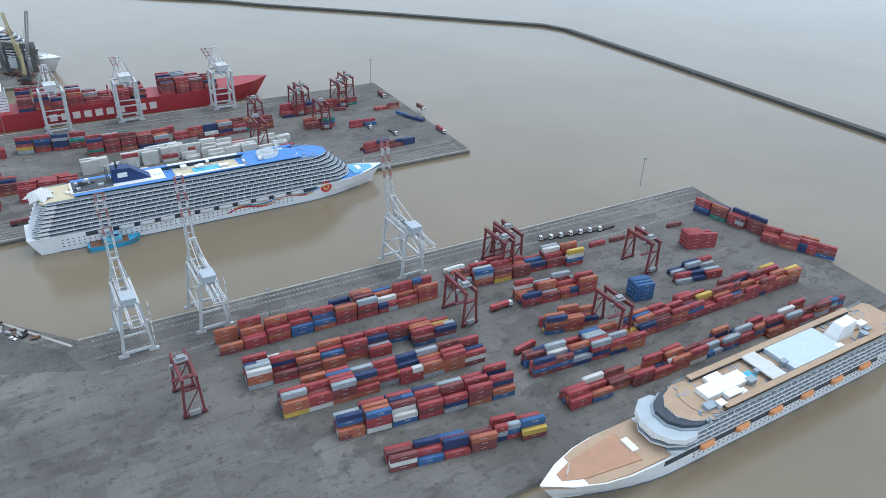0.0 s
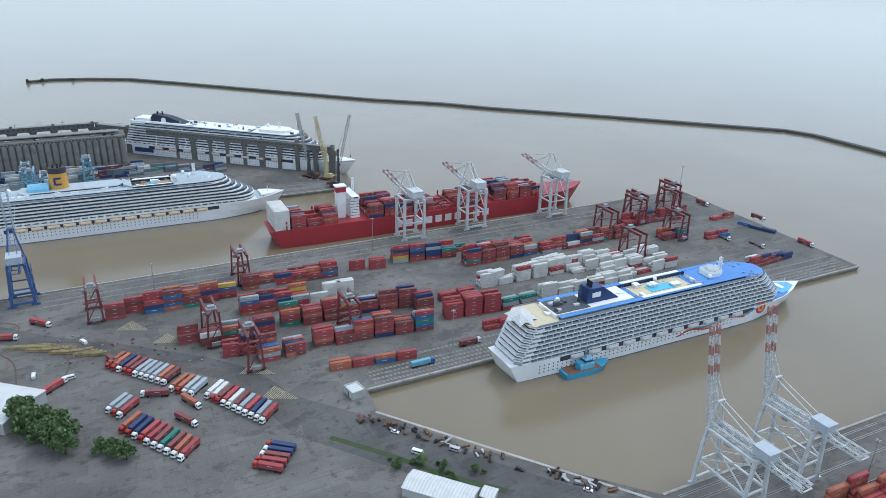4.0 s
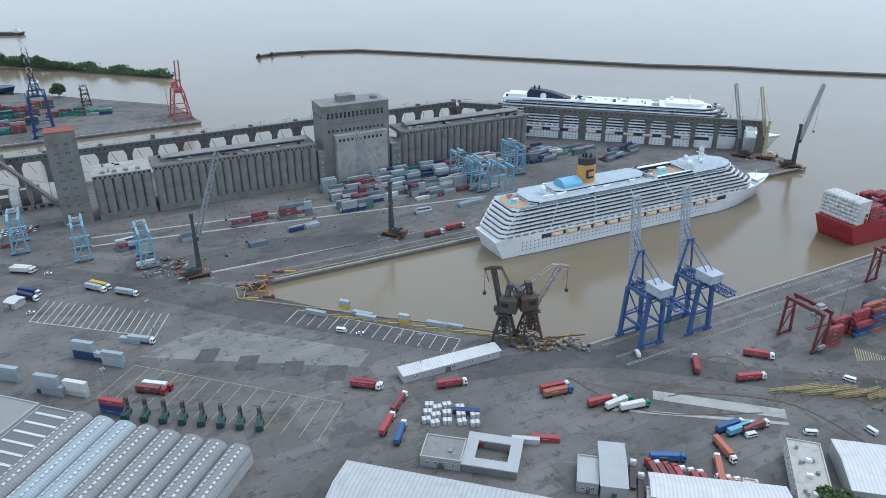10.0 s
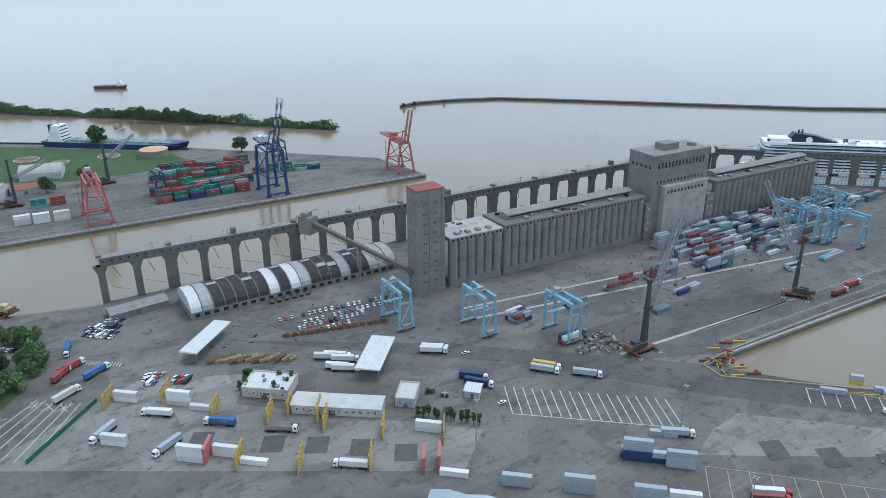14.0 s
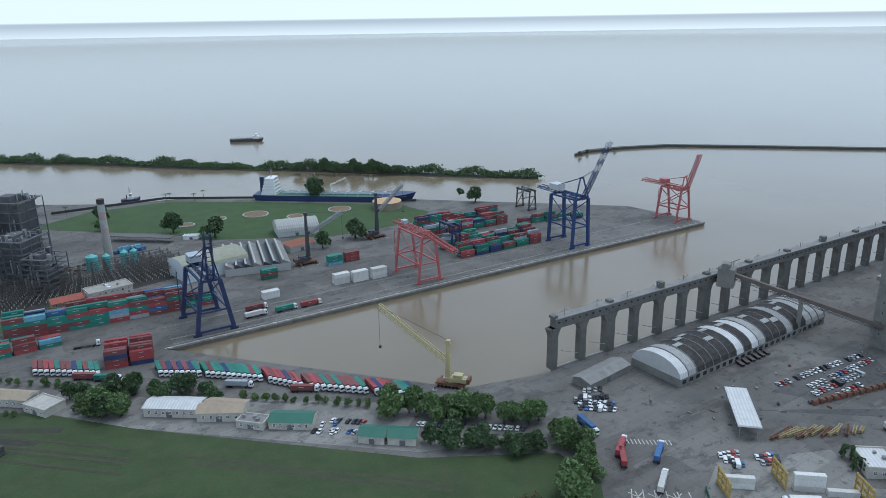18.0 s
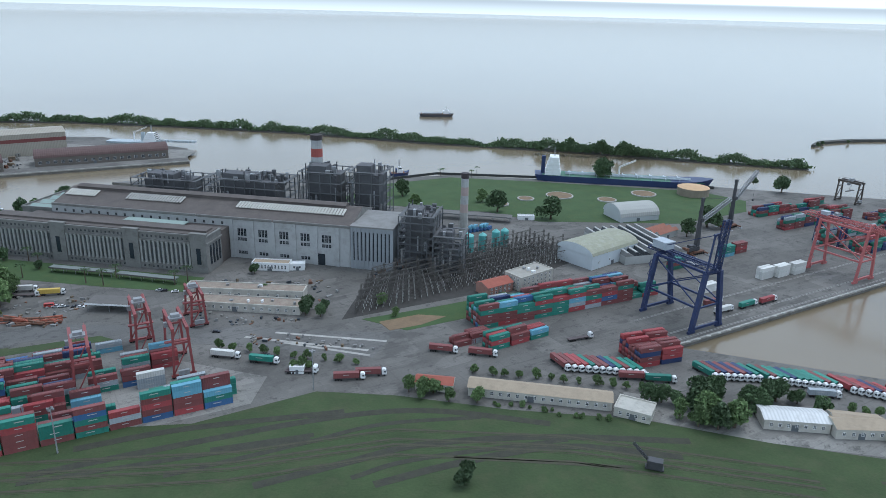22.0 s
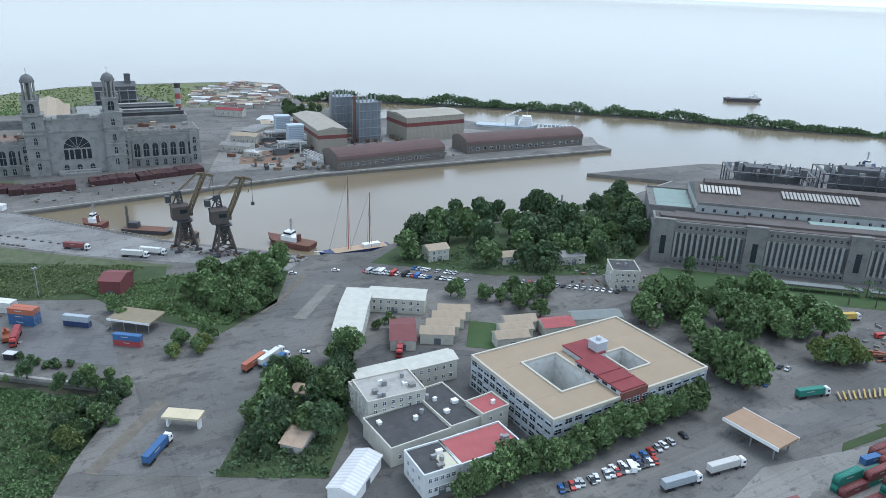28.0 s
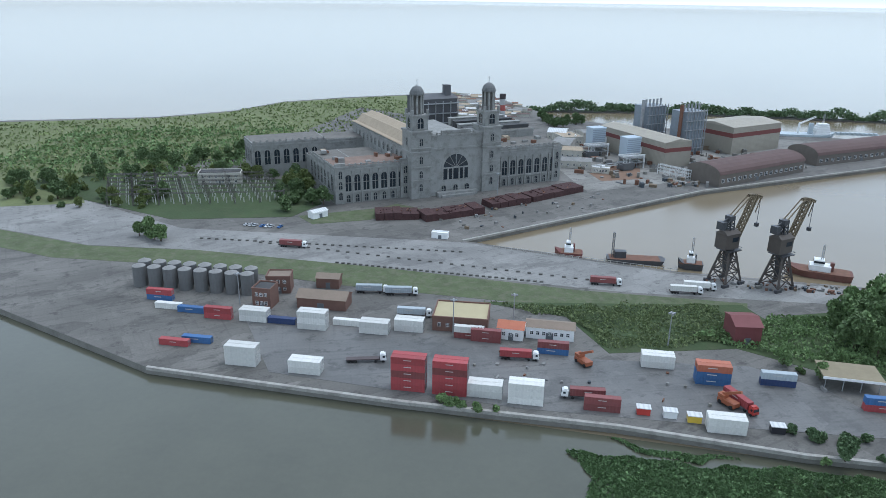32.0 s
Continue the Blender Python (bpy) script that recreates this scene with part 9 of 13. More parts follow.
# cranes of the green-box pier; their booms face the third basin
sts_crane(-1125, 849, QUAY + 180, mat("deep blue crane paint", (0.03, 0.06, 0.17), 0.5, 0.10, 6, 0.6, dirt=(0.05, 0.06, 0.1)), "deep blue", gauge=30, wide=18, deck=42, apex=60, boom=56, back=24, up=62, house=CRANE_WHITE, tip=CRANE_WHITE, thick=2.2, splay=0.8)
sts_crane(-1007, 912, QUAY + 180, CRANE_PINK, "faded red", gauge=24, wide=19, deck=31, apex=43, boom=35, back=27, up=72, house=CRANE_PINK, hs=0.7, splay=0.5)
sts_crane(-1258, 780, QUAY + 180, CRANE_PINK, "faded red", gauge=34, wide=19, deck=35, apex=39, boom=34, back=14, up=-6, house=CRANE_PALE, hs=0.45, splay=0.55)
sts_crane(-1397, 703, QUAY + 180, CRANE_NAVY, "navy blue", gauge=36, wide=23, deck=35, apex=56, boom=29, back=10, up=86, house=CRANE_PALE, thick=2.4, hs=0.9, splay=0.5)
rtg(-1133.3, 958.7, QUAY, CRANE_BROWN, "rusty brown", 20, 9, 20)
rtg(-1220.5, 832.1, QUAY, CRANE_NAVY, "navy blue", 20, 9, 22)
mobile_crane(-1337.9, 802.7, 30, 40, 30, 38, CRANE_DARK, "dark grey", STEEL, "pier cranes")
mobile_crane(-1284.3, 870.9, 35, 38, 28, 44, CRANE_DARK, "dark grey", STEEL, "pier cranes")
# bollard line on the quay edge
s = Shape()
for i in range(60):
    f = i / 59
    x, y = -1402 + 424 * f, 650.5 + 236.5 * f
    s.box(x - 1.2, y - 0.4, 0, x + 1.2, y + 0.4, 0.7)
thing("quay_kerb", 0, 0, kind="structure", label="white painted kerb stones along the quay edge", category="kerb", data=s.mesh("quay_kerb", MARKING))
# sheds behind the pier
ware_wall = mat("pale blue-grey wall", (0.56, 0.60, 0.62), 0.7, 0.06, 6, 0.6)
house(-1423.1, 764.4, -1383.1, 796.4, 31, 10, ware_wall, mat("olive sheet roof", (0.30, 0.30, 0.22), 0.75, 0.12, 6, 0.6, dirt=(0.42, 0.42, 0.38)), "arch", rise=6, rows=1, cols=4, label="large arched warehouse with an olive sheet roof", name="warehouse")
ob = thing("factory_shed", -1396.8, 776.4, 0, head(-1396.8, 776.4, -1413.2, 835.6), "factory shed with a dark saw-tooth roof and pale ridges", "building")
n, wide = math.hypot(16.4, 59.2), 50.0
part("wall", Shape().box(0, -wide, 0, n, 0, 6), grey_wall, ob)
SAW_DARK = mat("dark saw-tooth glazing", (0.055, 0.06, 0.065), 0.4, 0.2, 4, 0.6)
SAW_PALE = mat("pale ridge flashing", (0.40, 0.40, 0.38), 0.7, 0.12, 4, 0.5)
for i in range(7):
    y = -wide + wide * i / 7
    part("saw_tooth", Shape().rings([[(x, y, 6), (x, y + wide / 7, 6), (x, y + wide / 7 - 1.2, 9)] for x in (0, n)]), SAW_DARK if i % 3 else ROOF_GREY, ob)
    part("ridge_cap", Shape().box(0, y + wide / 7 - 2.4, 8.55, n, y + wide / 7 - 0.9, 9.15), SAW_PALE, ob)
house(-1355.0, 831.6, -1335.7, 846.6, 16, 5, grey_wall, mat("rust red roof", (0.30, 0.13, 0.09), 0.85, 0.15, 4, 0.5), "gable", rise=2, bays=3, label="low shed with rust-red roofs", name="shed")
house(-1372.7, 879.5, -1336.9, 890.7, 27, 4.5, mat("white shed wall", (0.50, 0.52, 0.53), 0.6, 0.06, 6, 0.6), mat("pale grey arched sheeting", (0.40, 0.40, 0.37), 0.7, 0.1, 5, 0.6, dirt=(0.28, 0.27, 0.25), ribs=2.0), "arch", rise=8.5, label="white arched storage hall on the lawn", name="storage_hall")
house(-1477.1, 724.4, -1454.0, 742.5, 15, 9, STUCCO, mat("stained flat roof", (0.34, 0.32, 0.28), 0.9, 0.15, 5, 0.5), "flat", rows=3, cols=7, side_cols=4, clutter=4, label="three-storey stained concrete office block")
house(-1498.8, 715.1, -1482.0, 726.5, 12, 6, mat("pinkish brick wall", (0.36, 0.20, 0.16), 0.85, 0.12, 3, 0.4), mat("red tile roof", (0.32, 0.10, 0.07), 0.85, 0.15, 3, 0.4), "gable", rise=2.5, rows=2, cols=5, label="brick house with a red tile roof")
# lawn with tank pads behind the pier
patch("lawn", [(-1618.9, 935.2), (-1584.8, 995.9), (-1509.6, 1033.6), (-1425.8, 1021.4), (-1264.3, 990.6), (-1232.5, 956.7), (-1247.9, 919.6), (-1323.3, 879.3), (-1392.3, 879.6), (-1441.1, 879.7), (-1481.9, 906.5), (-1538.4, 915.9)], LAWN, 0.1, "green lawn around old tank pads", "lawn")
patch("lawn", [(-1547.9, 666.8), (-1508.9, 686.6), (-1504.7, 698.9), (-1487.2, 703.6), (-1507.1, 711.8), (-1535.0, 698.2), (-1573.9, 681.2)], LAWN, 0.1, "small green lawn beside the switchyard", "lawn")
patch("bare_patch", [(-1557.2, 666.6), (-1540.1, 674.3), (-1525.3, 686.2), (-1541.7, 688.2), (-1564.0, 677.6)], EARTH, 0.14, "patch of bare earth in the grass", "ground")
for px, py, r in ((-1408.4, 964.9, 13), (-1442.4, 951.9, 8), (-1324.5, 976.4, 12), (-1468.2, 931.4, 8), (-1366.3, 952.1, 9)):
    ob = thing("tank_pad", px, py, 0, 0, "round concrete pad of a removed tank in the lawn", "pad", "tank pads")
    part("rim", Shape().tube(0, 0, 0, 1.0, r, r, 24), PALE_CONCRETE, ob)
    part("fill", Shape().tube(0, 0, 0.9, 1.05, r - 1.4, r - 1.4, 24), EARTH, ob)
ob = thing("storage_tank", -1275.5, 978.9, 0, 0, "round steel storage tank with a rusty orange roof", "tank")
part("shell", Shape().tube(0, 0, 0, 7.5, 15, 15, 28), mat("dull tank shell", (0.25, 0.21, 0.16), 0.7, 0.15, 5, 0.6), ob)
part("roof", Shape().tube(0, 0, 7.5, 9.0, 15.2, 3, 28), mat("rusty orange tank roof", (0.55, 0.36, 0.20), 0.8, 0.12, 4, 0.5), ob)
for px, py, k in ((-1473.4, 906.5, 1.5), (-1430.4, 886.6, 1.6), (-1354.2, 1022.0, 1.7), (-1302.7, 870.7, 1.6), (-1181.9, 991.1, 1.3), (-1329.2, 843.5, 1.0), (-1557.0, 954.8, 1.3), (-1196.0, 1023.3, 0.7)):
    tree(px, py, k * 1.4, "broad", LEAF_DARK, "lawn trees")
for px, py in ((-1519.1, 1038.7), (-1487.6, 1033.8), (-1605.6, 988.8), (-1516.4, 1043.6), (-1480.8, 1047.1)):
    tree(px, py, 0.9, "palm", LEAF, "lawn palms")
house(-1458.3, 883.2, -1444.6, 883.2, 6, 3, WHITE, ROOF_WHITE, "flat", label="low white lawn-side hut", name="hut")
ob = thing("river_wall", 0, 0, 0, 0, "low dark river wall beyond the lawn", "wall")
for (ax, ay), (bx, by) in (((-1621.4, 990.8), (-1523.1, 1046.0)), ((-1523.1, 1046.0), (-1418.3, 1036.4)), ((-1418.3, 1036.4), (-1245.0, 1003.0))):
    part("wall_length", Shape().beam((ax, ay, 1.2), (bx, by, 1.2), 1.2, 2.4), mat("dark wall stone", (0.06, 0.06, 0.055), 0.9, 0.2, 5, 0.6), ob)
canopy(-1522.7, 885.0, -1466.0, 873.0, 8, 4.5, mat("dark sheet roof", (0.12, 0.11, 0.10)), "long dark store along the lawn edge", "store_shed", posts=5, fascia=ROOF_GREY)
for i in range(7):
    stack(-1503.3 + i * 3.0, 847.4 + i * 1.4, 62, ("blue", "sky") if i % 3 else ("blue",), 6.06, group="plant boxes", where="beside the boilers")
# tanker and boats beyond
cargo_vessel(-1420.9, 1039.1, -1252.8, 1009.9, 26, 9, HULL_NAVY, "navy", SHIP_GREEN, label="navy blue tanker with a green deck moored beyond the lawn")
tug(-1571.6, 1048.3, -1553.1, 1053.8, HULL_NAVY, "dark blue", 9)
# far barge on the open river
ob, n = ship_from_plan("river_barge", -1541.2, 1463.8, -1489.0, 1466.3, 16, 4.5, CRANE_DARK, "long dark river barge out on open water", RUST, 0.1, 0.5, 0.9, "barge")
part("deckhouse", Shape().box(n * 0.72, -5, 4.5, n * 0.90, 5, 9).box(n * 0.78, -4, 9, n * 0.86, 4, 12), WHITE, ob)
part("hatch_cover", Shape().box(n * 0.08, -6, 4.5, n * 0.68, 6, 6), STEEL, ob)
part("mast", Shape().beam((n * 0.82, 0, 12), (n * 0.82, 0, 17), 0.4), STEEL, ob)

# ---- green strip: sheds, trees and rail fields ----
patch("rail_field", [(-1752.9, 543.9), (-1711.7, 565.0), (-1637.6, 573.0), (-1588.7, 600.4), (-1551.9, 597.2), (-1500.9, 585.4), (-1443.6, 577.9), (-1393.2, 560.0), (-1255.2, 523.7), (-1193.4, 522.5), (-1179.7, 501.3), (-1186.3, 461.1), (-1265, 440), (-1400, 380), (-1640, 400), (-1720.5, 538.2)], GRASS, 0.08, "wide grassy field with old railway tracks", "grass")
trk = []
for k in range(4):
    pts = [(-1736.6, 541.3), (-1613.8, 552.7), (-1551.1, 569.3), (-1479.4, 564.6), (-1413.6, 547.8), (-1385.8, 540.8)]
    base = [(x, y - k * 5.5 - (k % 2) * 1.5) for x, y in pts]
    trk += [(*a, *b) for a, b in zip(base, base[1:])]
FADED_BED = mat("weedy track bed", (0.062, 0.058, 0.040), 0.95, 0.3, 5, 0.8, 0.3, dirt=(0.055, 0.072, 0.028), world_space=True, dirt_amount=0.9)
markings("railway_track", trk + [(a, b - 1.5, c, d - 1.5) for a, b, c, d in trk], 0.3, 0.16, mat("overgrown rail", (0.075, 0.068, 0.045), 0.9, 0.3, 4, 0.6, dirt=(0.05, 0.07, 0.03), world_space=True, dirt_amount=0.9), "rusty railway tracks half lost in grass")
markings("track_bed", trk, 1.5, 0.13, FADED_BED, "brown earthen track beds in the grass")
markings("track_bed", [(-1361.7, 533.4, -1244.6, 503.7), (-1357.2, 527.6, -1242.1, 498.7), (-1527.0, 549.2, -1456.2, 543.0)], 2.0, 0.13, FADED_BED, "brown earthen track beds in the grass")
OLD_BED = mat("brown cinder track bed", (0.046, 0.045, 0.034), 0.95, 0.25, 6, 0.8, 0.3, dirt=(0.062, 0.068, 0.034), world_space=True, dirt_amount=0.6)
for k, pts in enumerate(([(-1689, 537), (-1636, 558), (-1576, 579), (-1534, 584), (-1484, 574)], [(-1638, 537), (-1590, 558), (-1557, 573), (-1514, 579)], [(-1603, 531), (-1569, 546), (-1540, 558), (-1488, 564), (-1427, 561)],
                         [(-1567, 536), (-1542, 548), (-1479, 562)], [(-1558, 532), (-1524, 546), (-1481, 557), (-1434, 550)], [(-1690, 532), (-1650, 544), (-1586, 562)], [(-1679, 554), (-1639, 569), (-1574, 583)], [(-1625, 554), (-1585, 565)])):
    road("old_track_bed", pts, 2.8 if k % 2 else 4.2, OLD_BED, 0.105 + 0.004 * k, "dark brown overgrown track bed across the grass", "track bed")
tan = mat("tan tile roof", (0.36, 0.29, 0.21), 0.85, 0.12, 4, 0.5, dirt=(0.24, 0.20, 0.15))
house(-1518.5, 597.5, -1454.6, 584.4, 10, 4.5, STUCCO, tan, "gable", rise=2.2, rows=1, cols=16, label="long low barracks with a tan roof", name="barracks")
house(-1542.9, 602.4, -1525.7, 599.5, 8, 4, STUCCO, mat("red tile roof", (0.32, 0.10, 0.07)), "gable", rise=2, rows=1, cols=5, label="small house with a red tile roof")
house(-1454.7, 581.1, -1440.4, 573.5, 12, 4, STUCCO, mat("stained pale roof", (0.46, 0.44, 0.39)), "flat", rows=1, cols=4, label="flat-roofed hut with stained walls", name="hut")
house(-1391.5, 570.6, -1364.1, 566.9, 12, 5, STUCCO, ROOF_WHITE, "gable", rise=1.5, rows=1, cols=7, label="shed with a patchy white roof", name="shed")
house(-1362.1, 566.9, -1342.4, 562.6, 12, 5, STUCCO, tan, "gable", rise=2, rows=1, cols=5, label="shed with a tan sheet roof", name="shed")
green_roof = mat("green sheet roof", (0.04, 0.14, 0.10), 0.6, 0.10, 5, 0.6)
house(-1327.2, 553.6, -1306.3, 550.8, 11, 4, STUCCO, green_roof, "gable", rise=2, rows=1, cols=6, label="low house with a dark green roof")
house(-1283.7, 537.9, -1271.5, 535.3, 10, 4, STUCCO, green_roof, "gable", rise=2, label="low hut with a dark green roof", name="hut")
house(-1270.0, 535.2, -1256.9, 533.0, 10, 4, STUCCO, green_roof, "gable", rise=2, label="low hut with a dark green roof", name="hut")
house(-1363.6, 563.1, -1341.1, 562.0, 11, 5, STUCCO, tan, "gable", rise=2, rows=1, cols=5, label="yellowish shed with a tan roof", name="shed")
house(-1343.1, 556.3, -1329.6, 552.4, 8, 3.5, STUCCO, ROOF_GREY, "flat", rows=1, cols=4, clutter=3, label="low grey hut with a cluttered roof", name="hut")
patch("strip_yard", [(-1393.2, 560.0), (-1449.0, 580.5), (-1444.6, 601.4), (-1390.0, 589.1), (-1250.8, 572.4), (-1264.2, 541.9), (-1191.6, 536.6), (-1255.4, 528.2)], CONCRETE_GROUND, 0.05, "worn concrete yard between sheds")
for a in ((-1303.0, 559.6, -1280.3, 555.3, 9), (-1298.0, 549.7, -1284.2, 546.7, 5), (-1306.5, 555.1, -1294.1, 555.5, 4), (-1306.9, 549.9, -1294.3, 547.2, 4), (-1256.5, 551.9, -1204.5, 542.9, 20)):
    car_row(*a[:4], a[4], 75, group="shed car park")
tree_line(-1433.4, 592.9, -1363.0, 586.8, 16, 1.15, "broad", LEAF_DARK, 6, "shed trees")
tree_line(-1428.0, 577.4, -1397.3, 569.3, 8, 1.2, "broad", LEAF, 5, "shed trees")
tree_line(-1552.1, 602.3, -1513.2, 591.6, 5, 0.8, "broad", LEAF, 3, "barracks trees")
tree_line(-1510.6, 591.6, -1457.1, 576.5, 12, 0.6, "bush", LEAF, 2, "barracks trees")
tree_line(-1516.6, 619.1, -1431.6, 602.6, 12, 0.5, "broad", LEAF, 1, "street trees")
tree_line(-1347.2, 584.2, -1261.2, 567.8, 16, 0.5, "broad", LEAF, 1, "street trees")
tree_line(-1271.3, 564.1, -1195.7, 547.2, 16, 1.2, "broad", LEAF, 3, "roadside trees")
tree_line(-1253.1, 535.1, -1198.5, 523.0, 13, 1.1, "broad", LEAF_DARK, 3, "roadside trees")
tree_line(-1192.2, 531.8, -1181.9, 521.5, 5, 1.3, "broad", LEAF, 3, "roadside trees")
tree_line(-1196.4, 470.5, -1181.1, 524.7, 8, 1.1, "broad", LEAF, 4, "roadside trees")
tree_line(-1197.2, 493.6, -1193.7, 485.0, 3, 1.4, "broad", LEAF, 3, "roadside trees")
for px, py, k in ((-1523.2, 533.1, 1.0), (-1411.7, 570.2, 1.3), (-1415.9, 579.1, 1.2), (-1606.1, 694.0, 1.0), (-1596.1, 692.6, 0.8)):
    tree(px, py, k, "broad", LEAF_DARK, "field trees")
ob = thing("derelict_crane", -1448.2, 542.1, 0, 160, "dark derelict rail crane in the grass", "machine")
part("body", Shape().box(-3, -1.8, 1, 3, 1.8, 4.2).box(-3.6, -1.4, 0.3, 3.6, 1.4, 1.0), CRANE_DARK, ob)
part("jib", Shape().truss((2, 0, 3), (9, 0, 10), 0.8, 0.8, 6, 0.2), CRANE_DARK, ob)
thicket("reed_clump", [(-1231.1, 483.4), (-1208.6, 493.9), (-1201.0, 470.4), (-1221.3, 468.1)], 900, 2.2, 0.7, leaf_mat("dry reeds", (0.13, 0.11, 0.05)), "clump of dry brown reeds in the grass")

# crane rails and worn strips along the quay edges
RAIL_STRIP = mat("worn rail concrete", (0.27, 0.26, 0.24), 0.9, 0.25, 6, 0.7, dirt=(0.14, 0.135, 0.125), world_space=True, dirt_amount=0.8)
GROOVE = mat("dark rail groove", (0.05, 0.047, 0.045), 0.8, 0.2, 3, 0.4, world_space=True)
for (ax, ay), (bx, by), side, offs in (((-178, 316), (223, 526), -1, (4, 9, 20, 34)), ((-324, 391), (48, 595), 1, (4, 8, 12, 16, 24)), ((-626, 457), (-148, 723), -1, (4, 16, 24)), ((-812, 526), (-386, 753), 1, (4, 12, 26)), ((-1405, 650), (-975, 888), 1, (4, 12, 34))):
    d = Vector((bx - ax, by - ay)).normalized()
    n = Vector((-d.y, d.x)) * side
    ax, ay, bx, by = ax + d.x * 6, ay + d.y * 6, bx - d.x * 6, by - d.y * 6
    markings("crane_rail_strip", [(ax + n.x * o, ay + n.y * o, bx + n.x * o, by + n.y * o) for o in offs], 1.5, 0.1, RAIL_STRIP, "worn concrete strips that carry crane rails")
    markings("crane_rail", [(ax + n.x * o, ay + n.y * o, bx + n.x * o, by + n.y * o) for o in offs], 0.4, 0.115, GROOVE, "dark steel crane rails along the quay")


# ==== riverside power station with the classical front ====
PPX, PPY, PPT = -1838.0, 785.5, -12.4
CLASSIC = mat("weathered classical stone", (0.20, 0.196, 0.183), 0.92, 0.15, 9, 0.8, 0.25, dirt=(0.11, 0.105, 0.095), dirt_amount=0.85)
PALE_WALL = mat("pale rendered wall", (0.40, 0.405, 0.40), 0.85, 0.07, 9, 0.8, dirt=(0.26, 0.25, 0.235), dirt_amount=0.7)
BROWN_ROOF = mat("rusty brown sheet roof", (0.112, 0.095, 0.086), 0.85, 0.2, 10, 0.8, dirt=(0.075, 0.066, 0.062), dirt_amount=0.7)
GREY_FIN = mat("grey panel wall", (0.30, 0.32, 0.335), 0.8, 0.08, 8, 0.8, dirt=(0.28, 0.29, 0.30), dirt_amount=0.5)


def pp_thing(name, along, back, label, category="building", turn=0.0):
    c, s = math.cos(radians(PPT)), math.sin(radians(PPT))
    return thing(name, PPX + c * along - s * back, PPY + s * along + c * back, 0, PPT + turn, label, category)


ob = pp_thing("power_station_front", 0, 0, "long classical stone power station front with tall window bays")
part("wall", Shape().box(0, 0.9, 0, 163, 20, 24.5), CLASSIC, ob)
part("plinth", Shape().box(-0.3, 0.0, 0, 163.3, 0.9, 4.2), CLASSIC, ob)
part("cornice", Shape().box(-0.8, -0.5, 19.6, 163.8, 20.5, 20.6).box(-0.5, 0.2, 24.5, 163.5, 20.3, 25.4), CLASSIC, ob)
part("roof", Shape().box(1, 1.5, 25.4, 162, 19, 25.8).box(3, 6, 25.8, 160, 15, 27.0), BROWN_ROOF, ob)
for x in (0.0, 50.0, 104.0, 152.0):
    part("pavilion", Shape().box(x, -0.8, 0, x + 11, 1.5, 26.2).box(x - 0.3, -1.1, 26.2, x + 11.3, 2.0, 27.0), CLASSIC, ob)
    part("pavilion_window", Shape().box(x + 4, -0.95, 6, x + 7, -0.75, 17), GLASS, ob)
bay_glass = Shape().box(0, 0.55, 5, 1.6, 0.95, 18.4)
bay_mesh = bay_glass.mesh("tall_window", mat("dusty tall glazing", (0.075, 0.08, 0.085), 0.4, 0.3, 3, 0.6))
pil_mesh = Shape().box(0, -0.35, 4.2, 1.35, 0.95, 19.6).box(-0.12, -0.5, 18.6, 1.47, 0.95, 19.6).box(-0.12, -0.5, 4.2, 1.47, 0.95, 5.0).mesh("pilaster", mat("pale pilaster stone", (0.30, 0.30, 0.285), 0.92, 0.12, 6, 0.6, 0.2, dirt=(0.20, 0.195, 0.18), dirt_amount=0.7))
small_mesh = window_mesh(1.2, 1.5, CLASSIC)
for x0, n in ((11.5, 12), (61.5, 14), (115.5, 12)):
    for i in range(n):
        x = x0 + i * (37.5 if n == 12 else 42.0) / n
        part("tall_window", bay_mesh, None, ob, at=(x + 1.4, 0, 0))
        part("pilaster", pil_mesh, None, ob, at=(x, 0, 0))
        part("attic_window", small_mesh, None, ob, at=(x + 2.2, 0.86, 21.6, 0))
        part("basement_window", small_mesh, None, ob, at=(x + 2.2, -0.02, 1.2, 0))
for y in (4, 8, 12, 16):
    part("side_window", Shape().box(163, y, 5, 163.3, y + 2, 18), GLASS, ob)
# turbine hall behind
ob = pp_thing("turbine_hall", -6, 34, "long turbine hall with a rusty brown ridged roof")
part("wall", Shape().box(32, 0, 0, 255, 52, 28), PALE_WALL, ob)
part("end_block", Shape().box(5, 3, 0, 32, 49, 23).box(4.6, 2.6, 22.6, 32, 3.2, 24.2).box(4.6, 48.6, 22.6, 32, 49.4, 24.2).box(4.4, 3.2, 22.6, 5.2, 48.6, 24.2), CLASSIC, ob)
for i in range(4):
    part("roof_light", Shape().gable(9, 30, 5 + i * 11, 13 + i * 11, 23.0, 1.8, 0, 0), mat("pale green roof", (0.27, 0.34, 0.31), 0.8, 0.08, 6, 0.6), ob)
    part("parapet_rim", Shape().box(33 + i * 56, -0.9, 27.6, 88.6 + i * 55.5, 0.1, 29.3), CLASSIC, ob)
part("roof", Shape().gable(32, 256, -1, 53, 28, 7.5, 0, 1), (BROWN_ROOF, CLASSIC), ob)
part("ridge_vent", Shape().box(38, 22, 34.2, 245, 30, 36.6).gable(38, 245, 21.4, 30.6, 36.6, 1.2, 0, 0), BROWN_ROOF, ob)
CORRUGATED = mat("pale ridge sheeting", (0.50, 0.48, 0.43), 0.8, 0.1, 4, 0.5)
